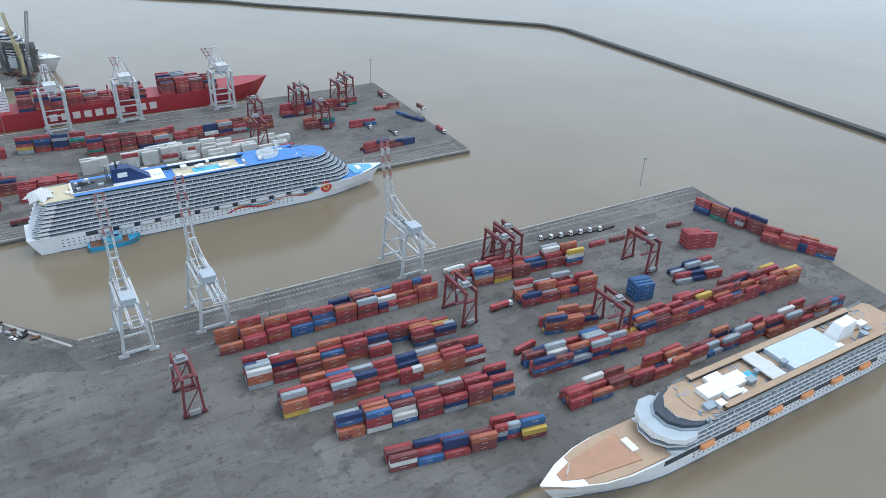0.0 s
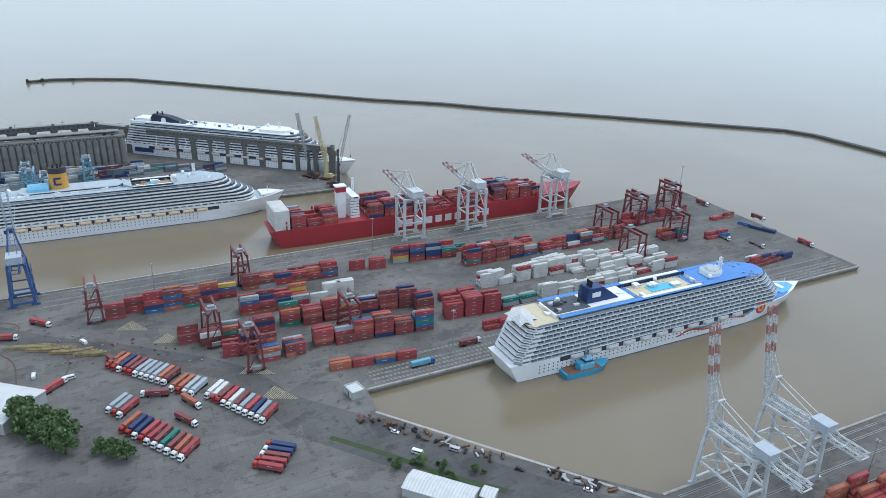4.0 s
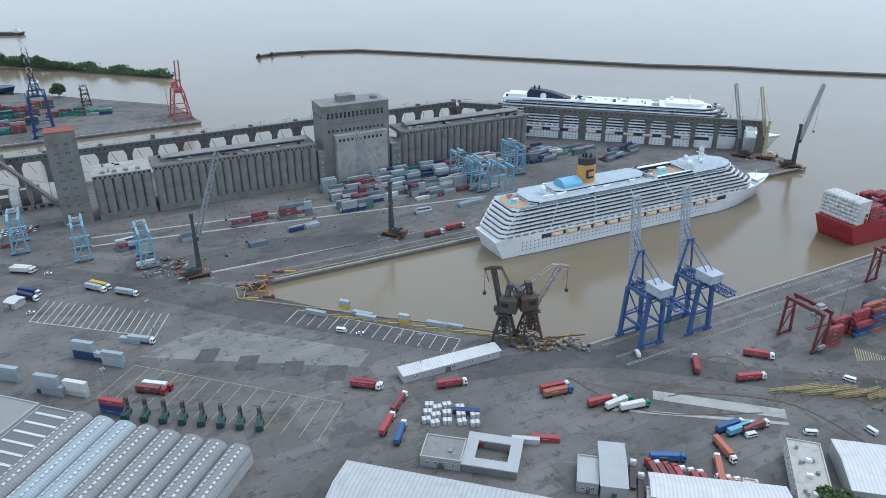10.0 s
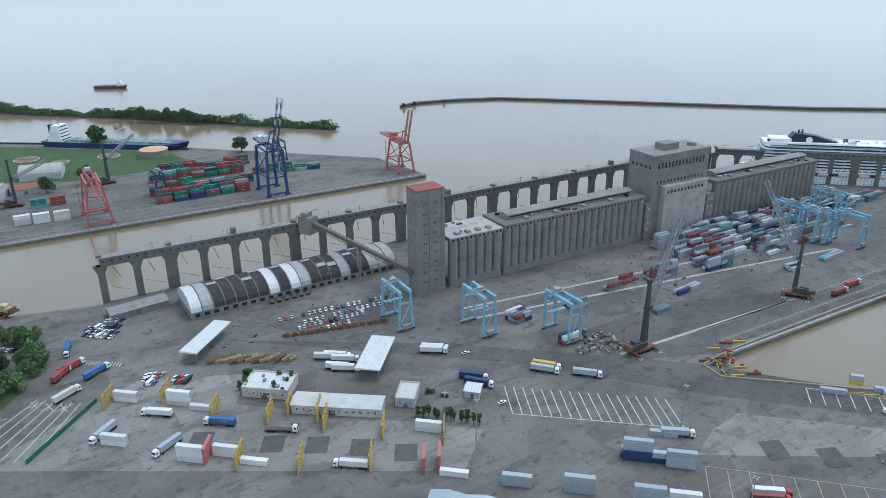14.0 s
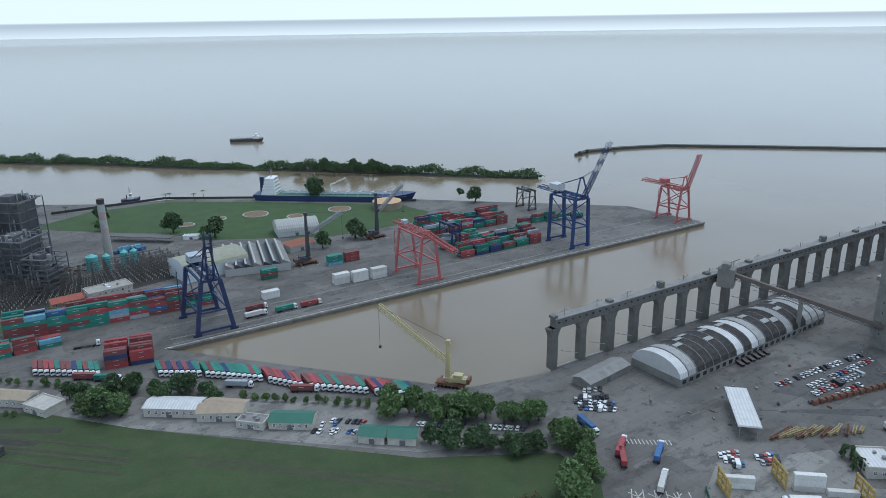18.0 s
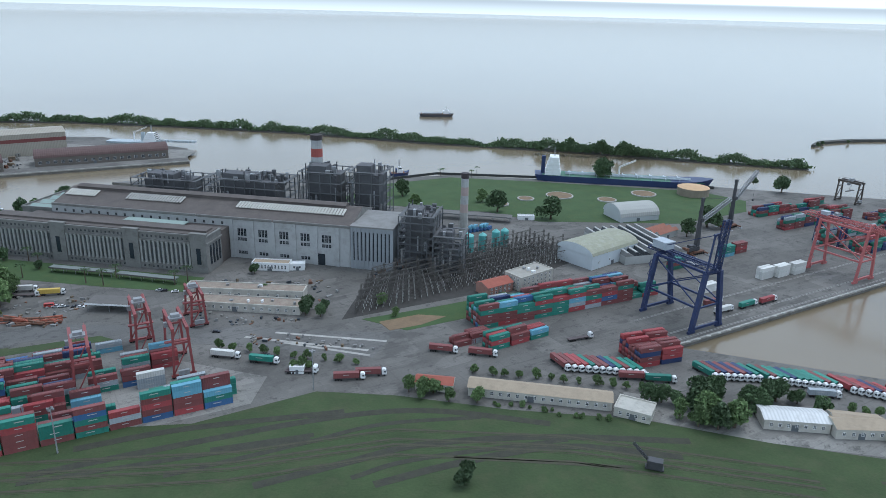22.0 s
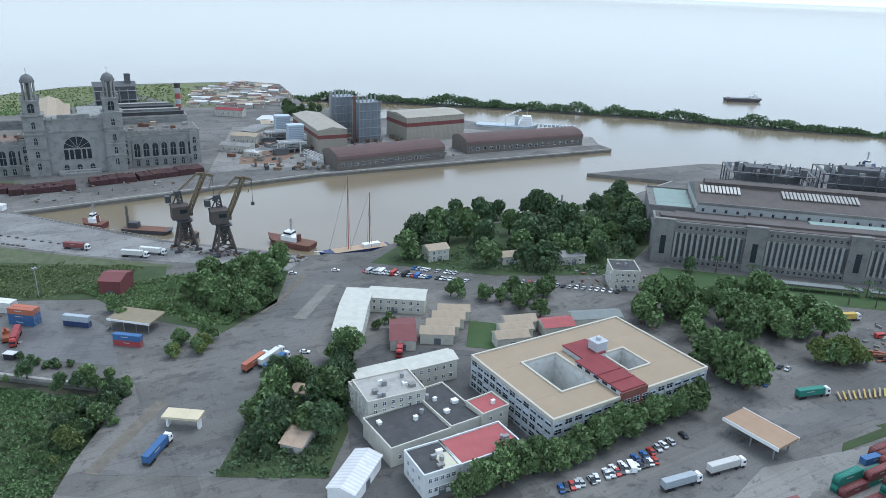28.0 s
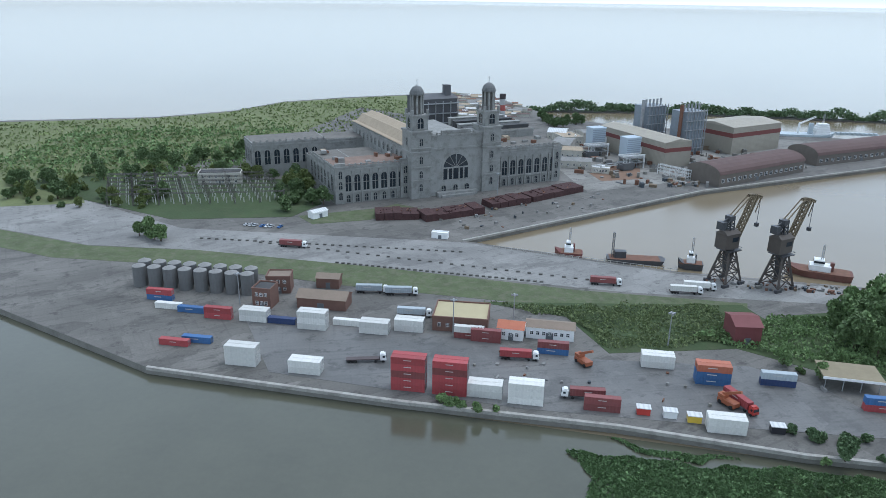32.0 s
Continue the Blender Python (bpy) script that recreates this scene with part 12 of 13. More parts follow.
for i in range(8):
    ax, ay, bx, by = -2388.8, 765.2, -2335.7, 757.5
    f = i / 7
    for row in range(2):
        ob = thing("small_silo", ax + (bx - ax) * f, ay + (by - ay) * f + row * 7, 0, 0, "small grey upright storage silo", "silo", "small silos")
        part("shell", Shape().tube(0, 0, 0, 10, 3.1, 3.1, 14), mat("dull grey silo", (0.14, 0.14, 0.138), 0.7, 0.12, 4, 0.5), ob)
        part("cone_roof", Shape().tube(0, 0, 10, 11.2, 3.1, 0.5, 14), ROOF_GREY, ob)
for px, py in ((-2336.1, 744.6), (-2240.8, 720.3), (-2154.3, 711.3), (-2209.5, 939.5), (-2215.4, 726.8)):
    lamp_mast(px, py, 15)
# marsh and bushes of the inner basin
thicket("marsh_plants", [(-2202.9, 638.6), (-2134.3, 633.3), (-2079.9, 629.3), (-2080.8, 585.2), (-2075, 520), (-2150, 520), (-2164.5, 585.3), (-2187.2, 609.8)], 16000, 1.3, 0.8, REED, "floating mat of green marsh plants", -2.8, 9.0)
thicket("marsh_plants", [(-2207.6, 642.1), (-2183.3, 639.9), (-2154.8, 636.6), (-2111.7, 631.1), (-2117.6, 620.6), (-2204.7, 617.4), (-2197.8, 628.3)], 14000, 0.9, 0.8, REED, "floating mat of green marsh plants", -2.8, 7.0)
thicket("marsh_plants", [(-2191.8, 650.4), (-2169.6, 644.9), (-2147.9, 641.1), (-2171.0, 640.3)], 800, 0.8, 0.7, REED, "floating strip of marsh plants", -2.8, 7.0)
patch("marsh_bed", [(-2195.7, 635.2), (-2134.2, 631.9), (-2081.0, 627.9), (-2081.5, 586.1), (-2080, 530), (-2140, 530), (-2161.6, 586.5), (-2183.7, 609.8)], mat("dark marsh ground", (0.045, 0.065, 0.025), 0.95, 0.3, 9, 1.0, 0.5, world_space=True), -2.7, "dark wet ground beneath marsh plants", "marsh")
grove([(-2149.3, 629.0), (-2084.1, 624.9), (-2082.2, 587.5), (-2119.5, 587.0), (-2138.2, 604.7)], 46, 0.55, ("bush",), [REED, LEAF], "undergrowth trees")
grove([(-2091.5, 629.8), (-2079.1, 628.3), (-2080.7, 586.3), (-2090.4, 586.2)], 22, 0.85, ("broad", "bush"), [LEAF, LEAF_DARK, LEAF_PALE], "undergrowth trees")
grove([(-2135.0, 639.6), (-2079.2, 636.9), (-2076.7, 623.4), (-2075.1, 605.6), (-2080.4, 605.5), (-2084.2, 623.3), (-2130.2, 630.9)], 22, 0.75, ("broad", "bush"), [LEAF, LEAF_DARK], "bank bushes")
tree_line(-2248.1, 666.4, -2226.0, 660.8, 7, 0.75, "bush", LEAF, 1.5, "bank bushes")
tree_line(-2131.3, 650.9, -2108.6, 645.4, 8, 0.8, "bush", LEAF_DARK, 2, "bank bushes")
tree_line(-2423.2, 834.5, -2399.5, 830.9, 4, 1.0, "broad", LEAF, 3, "roadside trees")

# ---- old ornate power station with two towers ----
OX, OY, OT = -2318.0, 908.0, 26.0
ORNATE = mat("stained ornate stone", (0.27, 0.268, 0.254), 0.92, 0.16, 8, 0.7, 0.25, dirt=(0.135, 0.13, 0.12), dirt_amount=0.8)
ob = thing("old_power_station", OX, OY, 0, OT, "grand old stone power station with two domed towers", "building")


def arch_pane(w, h, m=0):
    s = Shape()
    pts = [(-w / 2, 0), (w / 2, 0)] + [(w / 2 * math.cos(a), h - w / 2 + w / 2 * math.sin(a)) for a in [math.pi * i / 8 for i in range(9)]]
    s.rings([[(x, y, z) for x, z in pts] for y in (0.05, -0.12)], m)
    return s


def arch_window(w, h):
    s = arch_pane(w, h, 0)
    for i in range(9):
        a, b = math.pi * i / 9, math.pi * (i + 1) / 9
        s.beam((w / 2 * 1.08 * math.cos(a), -0.2, h - w / 2 + w / 2 * 1.08 * math.sin(a)), (w / 2 * 1.08 * math.cos(b), -0.2, h - w / 2 + w / 2 * 1.08 * math.sin(b)), 0.5, 0.5, 1)
    s.box(-w / 2 - 0.5, -0.4, 0, -w / 2, 0.0, h - w / 2, 1).box(w / 2, -0.4, 0, w / 2 + 0.5, 0.0, h - w / 2, 1).box(-0.15, -0.25, 0, 0.15, 0, h - 0.5, 1).box(-w / 2, -0.25, h * 0.5, w / 2, 0, h * 0.5 + 0.3, 1).box(-w / 2 - 0.7, -0.6, -0.5, w / 2 + 0.7, 0, 0, 1)
    return s.mesh("arched_window", GLASS, ORNATE)


big_arch, mid_arch, low_win = arch_window(4.2, 11), arch_window(2.4, 5.2), window_mesh(1.6, 2.6, ORNATE)
for nm, a, h in (("left_wing", (0, 0, 52, 26), 24), ("left_side_wing", (0, 26, 20, 58), 23), ("left_link", (6, 58, 20, 92), 15), ("left_rear_wing", (-34, 92, 22, 122), 25), ("rear_wing", (22, 92, 60, 118), 24), ("court_hall", (22, 40, 50, 72), 20), ("right_wing", (118, 0, 176, 34), 27), ("right_hall", (112, 34, 172, 70), 33)):
    w = part(nm, Shape().box(a[0], a[1], 0, a[2], a[3], h).box(a[0] - 0.5, a[1] - 0.5, h - 2.2, a[2] + 0.5, a[3] + 0.5, h - 1.2).box(a[0] - 0.3, a[1] - 0.3, h - 0.3, a[2] + 0.3, a[3] + 0.3, h + 0.9), ORNATE, ob)
    part("roof", Shape().box(a[0] + 0.6, a[1] + 0.6, h + 0.9, a[2] - 0.6, a[3] - 0.6, h + 1.1), mat("rusty flat roof", (0.21, 0.145, 0.115), 0.9, 0.25, 7, 0.7, dirt=(0.15, 0.14, 0.12)) if nm == "left_wing" else mat("sooty felt roof", (0.15, 0.14, 0.125), 0.9, 0.25, 7, 0.7, dirt=(0.09, 0.085, 0.08)), w)
for x0, x1, n in ((6, 50, 7), (124, 172, 7)):
    for i in range(n):
        x = x0 + (x1 - x0) * (i + 0.5) / n
        part("arched_window", big_arch, None, ob, at=(x, 0, 8, 0))
        part("pilaster", Shape().box(x - 3.7, -0.8, 0, x - 2.6, 0, 21.5).box(x - 3.9, -1.0, 20.2, x - 2.4, 0, 21.5).box(x - 3.9, -1.0, 6.2, x - 2.4, 0, 7.0), ORNATE, ob)
        part("balcony", Shape().box(x - 2.4, -1.3, 6.6, x + 2.4, 0, 7.6), ORNATE, ob)
        part("door_arch", mid_arch, None, ob, at=(x, -0.05, 0.4, 0))
for i in range(7):
    part("arched_window", big_arch, None, ob, at=(0, 5 + i * 8, 8, -90))
    part("window", low_win, None, ob, at=(0, 5 + i * 8, 2.5, -90))
    part("arched_window", big_arch, None, ob, at=(-30.5 + i * 7.2, 92, 9, 0))
for i in range(3):
    part("arched_window", big_arch, None, ob, at=(-34, 98 + i * 9, 9, -90))
for x in (0, 46, 116, 168):
    part("corner_pavilion", Shape().box(x, -1.2, 0, x + 7, 1, 27).box(x - 0.5, -1.7, 24, x + 7.5, 1.4, 25), ORNATE, ob)
    for z in (3, 10, 17):
        part("window", mid_arch, None, ob, at=(x + 3.5, -1.2, z, 0))
for x0, x1, y, z in ((2, 50, -0.4, 24.9), (120, 174, -0.4, 27.9), (66, 104, -6.4, 42.2)):
    for i in range(int((x1 - x0) / 4)):
        part("parapet_pier", Shape().box(x0 + i * 4, y, z, x0 + i * 4 + 0.9, y + 0.9, z + 1.7), ORNATE, ob)
    part("balustrade", Shape().box(x0, y + 0.2, z + 0.6, x1, y + 0.6, z + 1.1), ORNATE, ob)
for i in range(12):
    part("parapet_pier", Shape().box(-0.4, 1 + i * 4.8, 23.9, 0.5, 1.9 + i * 4.8, 25.6), ORNATE, ob)
    part("parapet_pier", Shape().box(-33 + i * 4.8, 91.6, 25.8, -32.1 + i * 4.8, 92.5, 27.6), ORNATE, ob)
rng = random.Random(77)
for i in range(26):
    x, y = rng.choice(((rng.uniform(4, 46), rng.uniform(4, 20)), (rng.uniform(3, 16), rng.uniform(30, 54)), (rng.uniform(122, 170), rng.uniform(4, 28)), (rng.uniform(115, 168), rng.uniform(38, 66))))
    z = 25 if x < 60 else 28 if y < 34 else 34
    part("roof_house", Shape().box(x, y, z, x + rng.uniform(1.5, 5), y + rng.uniform(1.5, 5), z + rng.uniform(1, 3.2)), rng.choice((ORNATE, ROOF_GREY, tan, RUST)), ob)
for k in range(4):
    part("roof_terrace", Shape().box(114, 38 + k * 8, 34, 170 - k * 3, 43 + k * 8, 36.5 + k * 1.2).box(113.5, 37.6 + k * 8, 36.5 + k * 1.2, 170.4 - k * 3, 43.4 + k * 8, 36.9 + k * 1.2), ORNATE if k % 2 else mat("dark roof felt", (0.10, 0.10, 0.105)), ob)
for x in (58.5, 112):
    for z in (12, 21, 34):
        part("string_course", Shape().box(x - 8.1, -8.7, z, x + 8.1, -8.0, z + 0.9), ORNATE, ob)
# main halls
part("main_hall", Shape().box(52, 8, 0, 82, 116, 33).box(51.5, 7.5, 31, 82.5, 116.5, 32), ORNATE, ob)
part("main_roof", Shape().gable(51, 83, 7, 117, 34, 0.1, 0, 0).rings([[(54, y, 33), (80, y, 33), (74, y, 39.5), (60, y, 39.5)] for y in (10, 115)]).rings([[(61, y, 39.5), (73, y, 39.5), (67, y, 42)] for y in (12, 112)]), tan, ob)
for i in range(12):
    part("upper_window", mid_arch, None, ob, at=(52, 12 + i * 8.6, 24, -90))
part("second_hall", Shape().box(86, 10, 0, 112, 90, 30).box(88, 14, 30, 110, 86, 36), ORNATE, ob)
# central front
part("central_front", Shape().box(64, -6, 0, 106, 10, 42).box(63.4, -6.6, 32, 106.6, 10.4, 33.2).box(63.4, -6.6, 41, 106.6, 10.4, 42.2).box(74, -6.2, 42.2, 96, -4, 45), ORNATE, ob)
fan = Shape()
for k, (r, m) in enumerate(((11.0, 1), (9.4, 0))):
    pts = [(-r, 0), (r, 0)] + [(r * math.cos(a), 8 + r * math.sin(a)) for a in [math.pi * i / 14 for i in range(15)]]
    fan.rings([[(85 + x, y, 11 + z) for x, z in pts] for y in (-6.0, -6.25 - 0.12 * k)], m)
for i in range(1, 6):
    a = math.pi * i / 6
    fan.beam((85, -6.5, 19), (85 + 9.4 * math.cos(a), -6.5, 19 + 9.4 * math.sin(a)), 0.4, 0.3, 1)
fan.box(75.6, -6.7, 18.6, 94.4, -6.2, 19.6, 1)
for x in (79, 82.5, 87.5, 91):
    fan.box(x - 0.5, -6.7, 11, x + 0.5, -6.2, 18.6, 1)
part("great_arch_window", fan, (GLASS, ORNATE), ob)
for x in (76, 85, 94):
    part("entrance_arch", arch_window(3.4, 6), None, ob, at=(x, -6, 1, 0))
part("entrance_terrace", Shape().box(70, -11, 0, 100, -6, 3).box(72, -13, 0, 98, -11, 1.6), ORNATE, ob)
# towers
for x in (51, 105):
    tw = part("tower", Shape().box(x, -8, 0, x + 14, 8, 46).box(x - 0.8, -8.8, 31, x + 14.8, 8.8, 32.2).box(x - 0.8, -8.8, 45, x + 14.8, 8.8, 46.2), ORNATE, ob)
    cxx = x + 7
    part("belfry", Shape().box(x + 1.5, -6.5, 46, x + 12.5, 5.5, 56).box(x + 0.8, -7.2, 55.4, x + 13.2, 6.2, 56.4), ORNATE, tw)
    part("belfry_arch", arch_window(4.4, 7), None, tw, at=(cxx, -6.5, 47.5, 0))
    part("belfry_arch", arch_window(4.4, 7), None, tw, at=(x + 1.5, -0.5, 47.5, -90))
    for i in range(8):
        a = 2 * math.pi * i / 8 + 0.39
        part("lantern_column", Shape().tube(cxx + 4.0 * math.cos(a), -0.5 + 4.0 * math.sin(a), 56.4, 69, 0.75, 0.65, 8), ORNATE, tw)
    part("lantern_core", Shape().tube(cxx, -0.5, 56.4, 69, 2.4, 2.4, 8), SOOT_STONE, tw)
    for i in range(4):
        part("corner_turret", Shape().box(cxx + (4.6 if i % 2 else -6.2), -0.5 + (4.4 if i > 1 else -6.0), 56.4, cxx + (6.2 if i % 2 else -4.6), -0.5 + (6.0 if i > 1 else -4.4), 59.6), ORNATE, tw)
    part("dome", Shape().tube(cxx, -0.5, 69, 70.4, 5.0, 5.0, 16).rings([[(cxx + r * math.cos(a), -0.5 + r * math.sin(a), z) for a in [2 * math.pi * i / 16 for i in range(16)]] for z, r in ((70.4, 4.6), (71.8, 4.3), (73.2, 3.5), (74.3, 2.2), (74.9, 0.5))]), mat("sooty dome sheeting", (0.15, 0.152, 0.15), 0.8, 0.2, 3, 0.5), tw)
    part("finial", Shape().beam((cxx, -0.5, 74.6), (cxx, -0.5, 79.0), 0.3).beam((cxx - 1, -0.5, 78.4), (cxx + 1, -0.5, 78.4), 0.25), STEEL, tw)
    for z in (5, 14, 24, 36):
        part("window", mid_arch, None, tw, at=(cxx, -8, z, 0))
        part("window", mid_arch, None, tw, at=(x, 0, z, -90))
SOOT = mat("sooty steel sheeting", (0.10, 0.10, 0.105))
bo = thing("boiler_house", OX + math.cos(radians(OT)) * 104 - math.sin(radians(OT)) * 100, OY + math.sin(radians(OT)) * 104 + math.cos(radians(OT)) * 100, 0, OT, "dark steel boiler house behind the old station", "boiler house")
part("core", Shape().box(0, 0, 0, 34, 26, 50).gable(-1, 35, -1, 27, 50, 3, 0, 0).box(26, 6, 50, 31, 12, 60), SOOT, bo)
for i in range(6):
    part("column", Shape().beam((i * 6.8, -2, 0), (i * 6.8, -2, 48), 0.7), STEEL, bo)
for k in range(6):
    part("gallery_floor", Shape().box(-1, -3, 6 + k * 8, 35, 0, 6.5 + k * 8), STEEL, bo)
chimney(OX + 118, OY + 150, 50, 2.4, 6, "slim chimney with red and white bands")
# long dark red stacks of scrap on the quay
for a in ((-2289, 880.0, -2262, 884.0), (-2260, 878.0, -2223, 898.0), (-2218, 908.0, -2191, 925.0), (-2190, 926.5, -2151, 957.0)):
    x0, y0, l, t = span(*a)
    ob = thing("scrap_pile", x0, y0, 0, t, "long low stack of dark red scrap on the quay", "scrap pile", "scrap piles")
    rng = random.Random(int(l))
    for k in range(5):
        p, q = -l / 2 + k * l / 5, -l / 2 + (k + 1) * l / 5 - 0.25
        h = rng.uniform(3.6, 4.8)
        part("scrap_block", Shape().rings([[(x, -6.5, 0), (x, -6.2, h), (x, 6.4, h + 0.5), (x, 7, 0)] for x in (p, q)]), mat("dark red scrap", (0.060, 0.029, 0.028), 0.9, 0.35, 2.5, 0.5, 0.5), ob)
    for i in range(14):
        x, y = rng.uniform(-l / 2 + 2, l / 2 - 2), rng.uniform(-5, 5)
        part("scrap_piece", Shape().beam((x, y, 4.2), (x + rng.uniform(-3, 3), y + rng.uniform(-1, 1), rng.uniform(4.6, 5.2)), 0.7, 0.5), rng.choice((MATS["dark red scrap"], RUST)), ob)
house(-2253.0, 842.5, -2243.8, 840.7, 4, 3, WHITE, WHITE, label="white site cabin on the quay corner", name="site_cabin")
car_row(-2367.7, 860.4, -2342.2, 856.7, 10, 75, group="station cars")
house(-2326.3, 873.5, -2318.7, 881.0, 6, 4, WHITE, ROOF_WHITE, "gable", rise=1.4, label="small white gate house")
# small switchyard of the old station
for r in range(6):
    ax, ay, bx, by = -2462.0, 893.0, -2352.0, 910.0
    _, _, l, t = span(ax, ay, bx, by)
    ob = thing("switchgear_portal", ax - r * 4.5, ay + r * 10.5, 0, t, "row of dull lattice portals with pale insulators", "switchgear", "small switchyard rows")
    for i in range(8):
        part("lattice_post", Shape().truss((l * i / 7, 0, 0), (l * i / 7, 0, 6.5 + 2.5 * (i % 3)), 0.8, 0.8, 4, 0.14), DULL, ob)
    part("cross_truss", Shape().truss((0, 0, 8), (l, 0, 8), 0.8, 0.8, 20, 0.14), DULL, ob)
    part("insulator", (lambda s: [s.tube(l * (i + 0.5) / 40, 2.5 + 5 * (i % 2), 0, 3.6, 0.28, 0.28, 6) for i in range(40)] and s)(Shape()), MATS["pale porcelain"], ob)["kind"] = "stuff"

# ---- warehouses and gas plant on the last pier ----
shed_wall = mat("brown brick shed wall", (0.15, 0.13, 0.112), 0.88, 0.15, 5, 0.5)
RED_BROWN = mat("red-brown sheet roof", (0.115, 0.072, 0.066), 0.85, 0.15, 8, 0.7, dirt=(0.15, 0.105, 0.095), ribs=2.0)
for a, n in (((-2044.2, 971.0, -1956.5, 1026.9), 16), ((-1935.9, 1047.8, -1818.8, 1104.2), 18)):
    house(*a, 30, 9, shed_wall, RED_BROWN, "arch", rise=6.5, rows=1, cols=n, w=3.0, h=2.6, label="long quay warehouse with a red-brown curved roof", name="quay_warehouse", group="quay warehouses")
PLANT = mat("beige plant cladding", (0.36, 0.325, 0.265), 0.7, 0.07, 9, 0.8, dirt=(0.26, 0.24, 0.20), ribs=1.5)
STRIPE = mat("red cladding stripe", (0.17, 0.055, 0.05), 0.7, 0.06, 6, 0.6)
for a, depth, high in (((-2106.0, 1108.0, -2069.0, 1029.0), 27, 21), ((-1993.0, 1088.5, -1936.6, 1122.7), 42, 24)):
    ob, l = house(*a, depth, high, PLANT, PLANT, "gable", rise=2.5, label="tall beige turbine building with a red stripe", name="turbine_building", group="gas plant", door=False)
    part("stripe", Shape().box(-0.15, -0.15, high * 0.62, l + 0.15, depth + 0.15, high * 0.78), STRIPE, ob)
for k, (px, py) in enumerate(((-2064.2, 1109.2), (-2038.2, 1080.4))):
    ob = thing("boiler_house", px, py, 0, 29, "tall grey steam boiler of pipes and steelwork", "boiler house", "gas plant")
    part("core", Shape().box(0, 0, 0, 22, 18, 38), mat("blue-grey duct steel", (0.22, 0.25, 0.28), 0.6, 0.15, 4, 0.5), ob)
    for i in range(7):
        part("column", Shape().beam((i * 3.7, -1.5, 0), (i * 3.7, -1.5, 40), 0.6), STEEL, ob)
    for i in range(5):
        part("gallery_floor", Shape().box(-1, -2, 6 + i * 8, 23, 0, 6.4 + i * 8), STEEL, ob)
    for i in range(5):
        part("stack_pipe", Shape().tube(2 + i * 4.4, 6, 38, 44, 0.9, 0.9, 8), STEEL, ob)
    part("vent_pipe", Shape().tube(-3, 4, 0, 44, 1.6, 1.6, 10), RUST if k else STEEL, ob)
for px, py in ((-2113.5, 1091.0), (-2093.0, 1048.0)):
    ob = thing("filter_house", px, py, 0, 24, "pale blue-grey intake filter house on steel legs", "filter house", "gas plant")
    part("box", Shape().box(-7, -5, 6, 7, 5, 22).box(-7.3, -5.3, 21.4, 7.3, 5.3, 22.3), mat("pale blue cladding", (0.42, 0.48, 0.54), 0.6, 0.05, 5, 0.6), ob)
    for i in range(9):
        part("louvre", Shape().box(-6.6, -5.25, 6.6 + i * 1.65, 6.6, -5.0, 7.5 + i * 1.65), mat("louvre grey", (0.30, 0.34, 0.38), 0.6, 0.08, 3, 0.4), ob)
    for sx in (-6, 6):
        for sy in (-4, 4):
            part("leg", Shape().beam((sx, sy, 0), (sx, sy, 6), 0.7), STEEL, ob)
    part("intake_duct", Shape().box(7, -3, 8, 10, 3, 13).box(-9, -10, 5.5, 8, -7, 8).box(-9, -10, 1, -6, -7, 5.5), ROOF_WHITE, ob)
    ob = thing("transformer", px - 8, py - 26, 0, 24, "dark grey power transformer with white bushings", "transformer", "gas plant")
    part("tank", Shape().box(-5, -3, 0.4, 5, 3, 6).box(-6.5, -2.4, 1, -5, 2.4, 5).box(5, -2.4, 1, 6.5, 2.4, 5), FRAME, ob)
    for i in range(3):
        part("bushing", Shape().tube(-3 + i * 3, 0, 6, 9.5, 0.4, 0.25, 8), ROOF_WHITE, ob)
    ob = thing("steel_platform", px - 2, py - 16, 0, 24, "grey steel plant platform with railings", "platform", "gas plant")
    for i in range(4):
        part("post", Shape().beam((-9 + i * 6, -4, 0), (-9 + i * 6, -4, 9), 0.5).beam((-9 + i * 6, 4, 0), (-9 + i * 6, 4, 9), 0.5), STEEL, ob)
    part("deck", Shape().box(-10, -5, 8.6, 10, 5, 9.1).box(-10, -5, 4.2, 10, 5, 4.6), STEEL, ob)
    part("white_pipe", Shape().beam((-11, -3, 10), (11, -3, 10), 1.2).beam((-11, 3, 10.2), (11, 3, 10.2), 0.9).beam((8, -6, 0), (8, -6, 10), 1.0), ROOF_WHITE, ob)
rust_flat = mat("rusty flat roof", (0.21, 0.145, 0.115))
for a, depth, high, roof, style in (((-2156, 1026, -2129, 1022), 13, 6, ROOF_GREY, "gable"), ((-2155, 1058, -2131, 1056), 15, 8, tan, "gable"), ((-2153, 1087, -2138, 1082), 40, 7, ROOF_GREY, "gable"), ((-2138, 1112, -2119, 1118), 26, 8, tan, "flat"), ((-2131, 1010, -2118, 1006), 8, 4, ROOF_WHITE, "flat"),
                                    ((-2134, 1068, -2122, 1066), 14, 6, rust_flat, "flat"), ((-2116, 1132, -2098, 1140), 18, 9, ROOF_GREY, "gable"), ((-2150, 1140, -2133, 1136), 26, 8, ROOF_WHITE, "gable"), ((-2209, 1196, -2178, 1192), 12, 7, RED_ROOF, "gable")):
    house(*a, depth, high, STUCCO, roof, style, rise=2.0, rows=1, cols=5, clutter=2 if style == "flat" else 0, label="low plant building among pipes and yards", group="plant sheds", door=False)
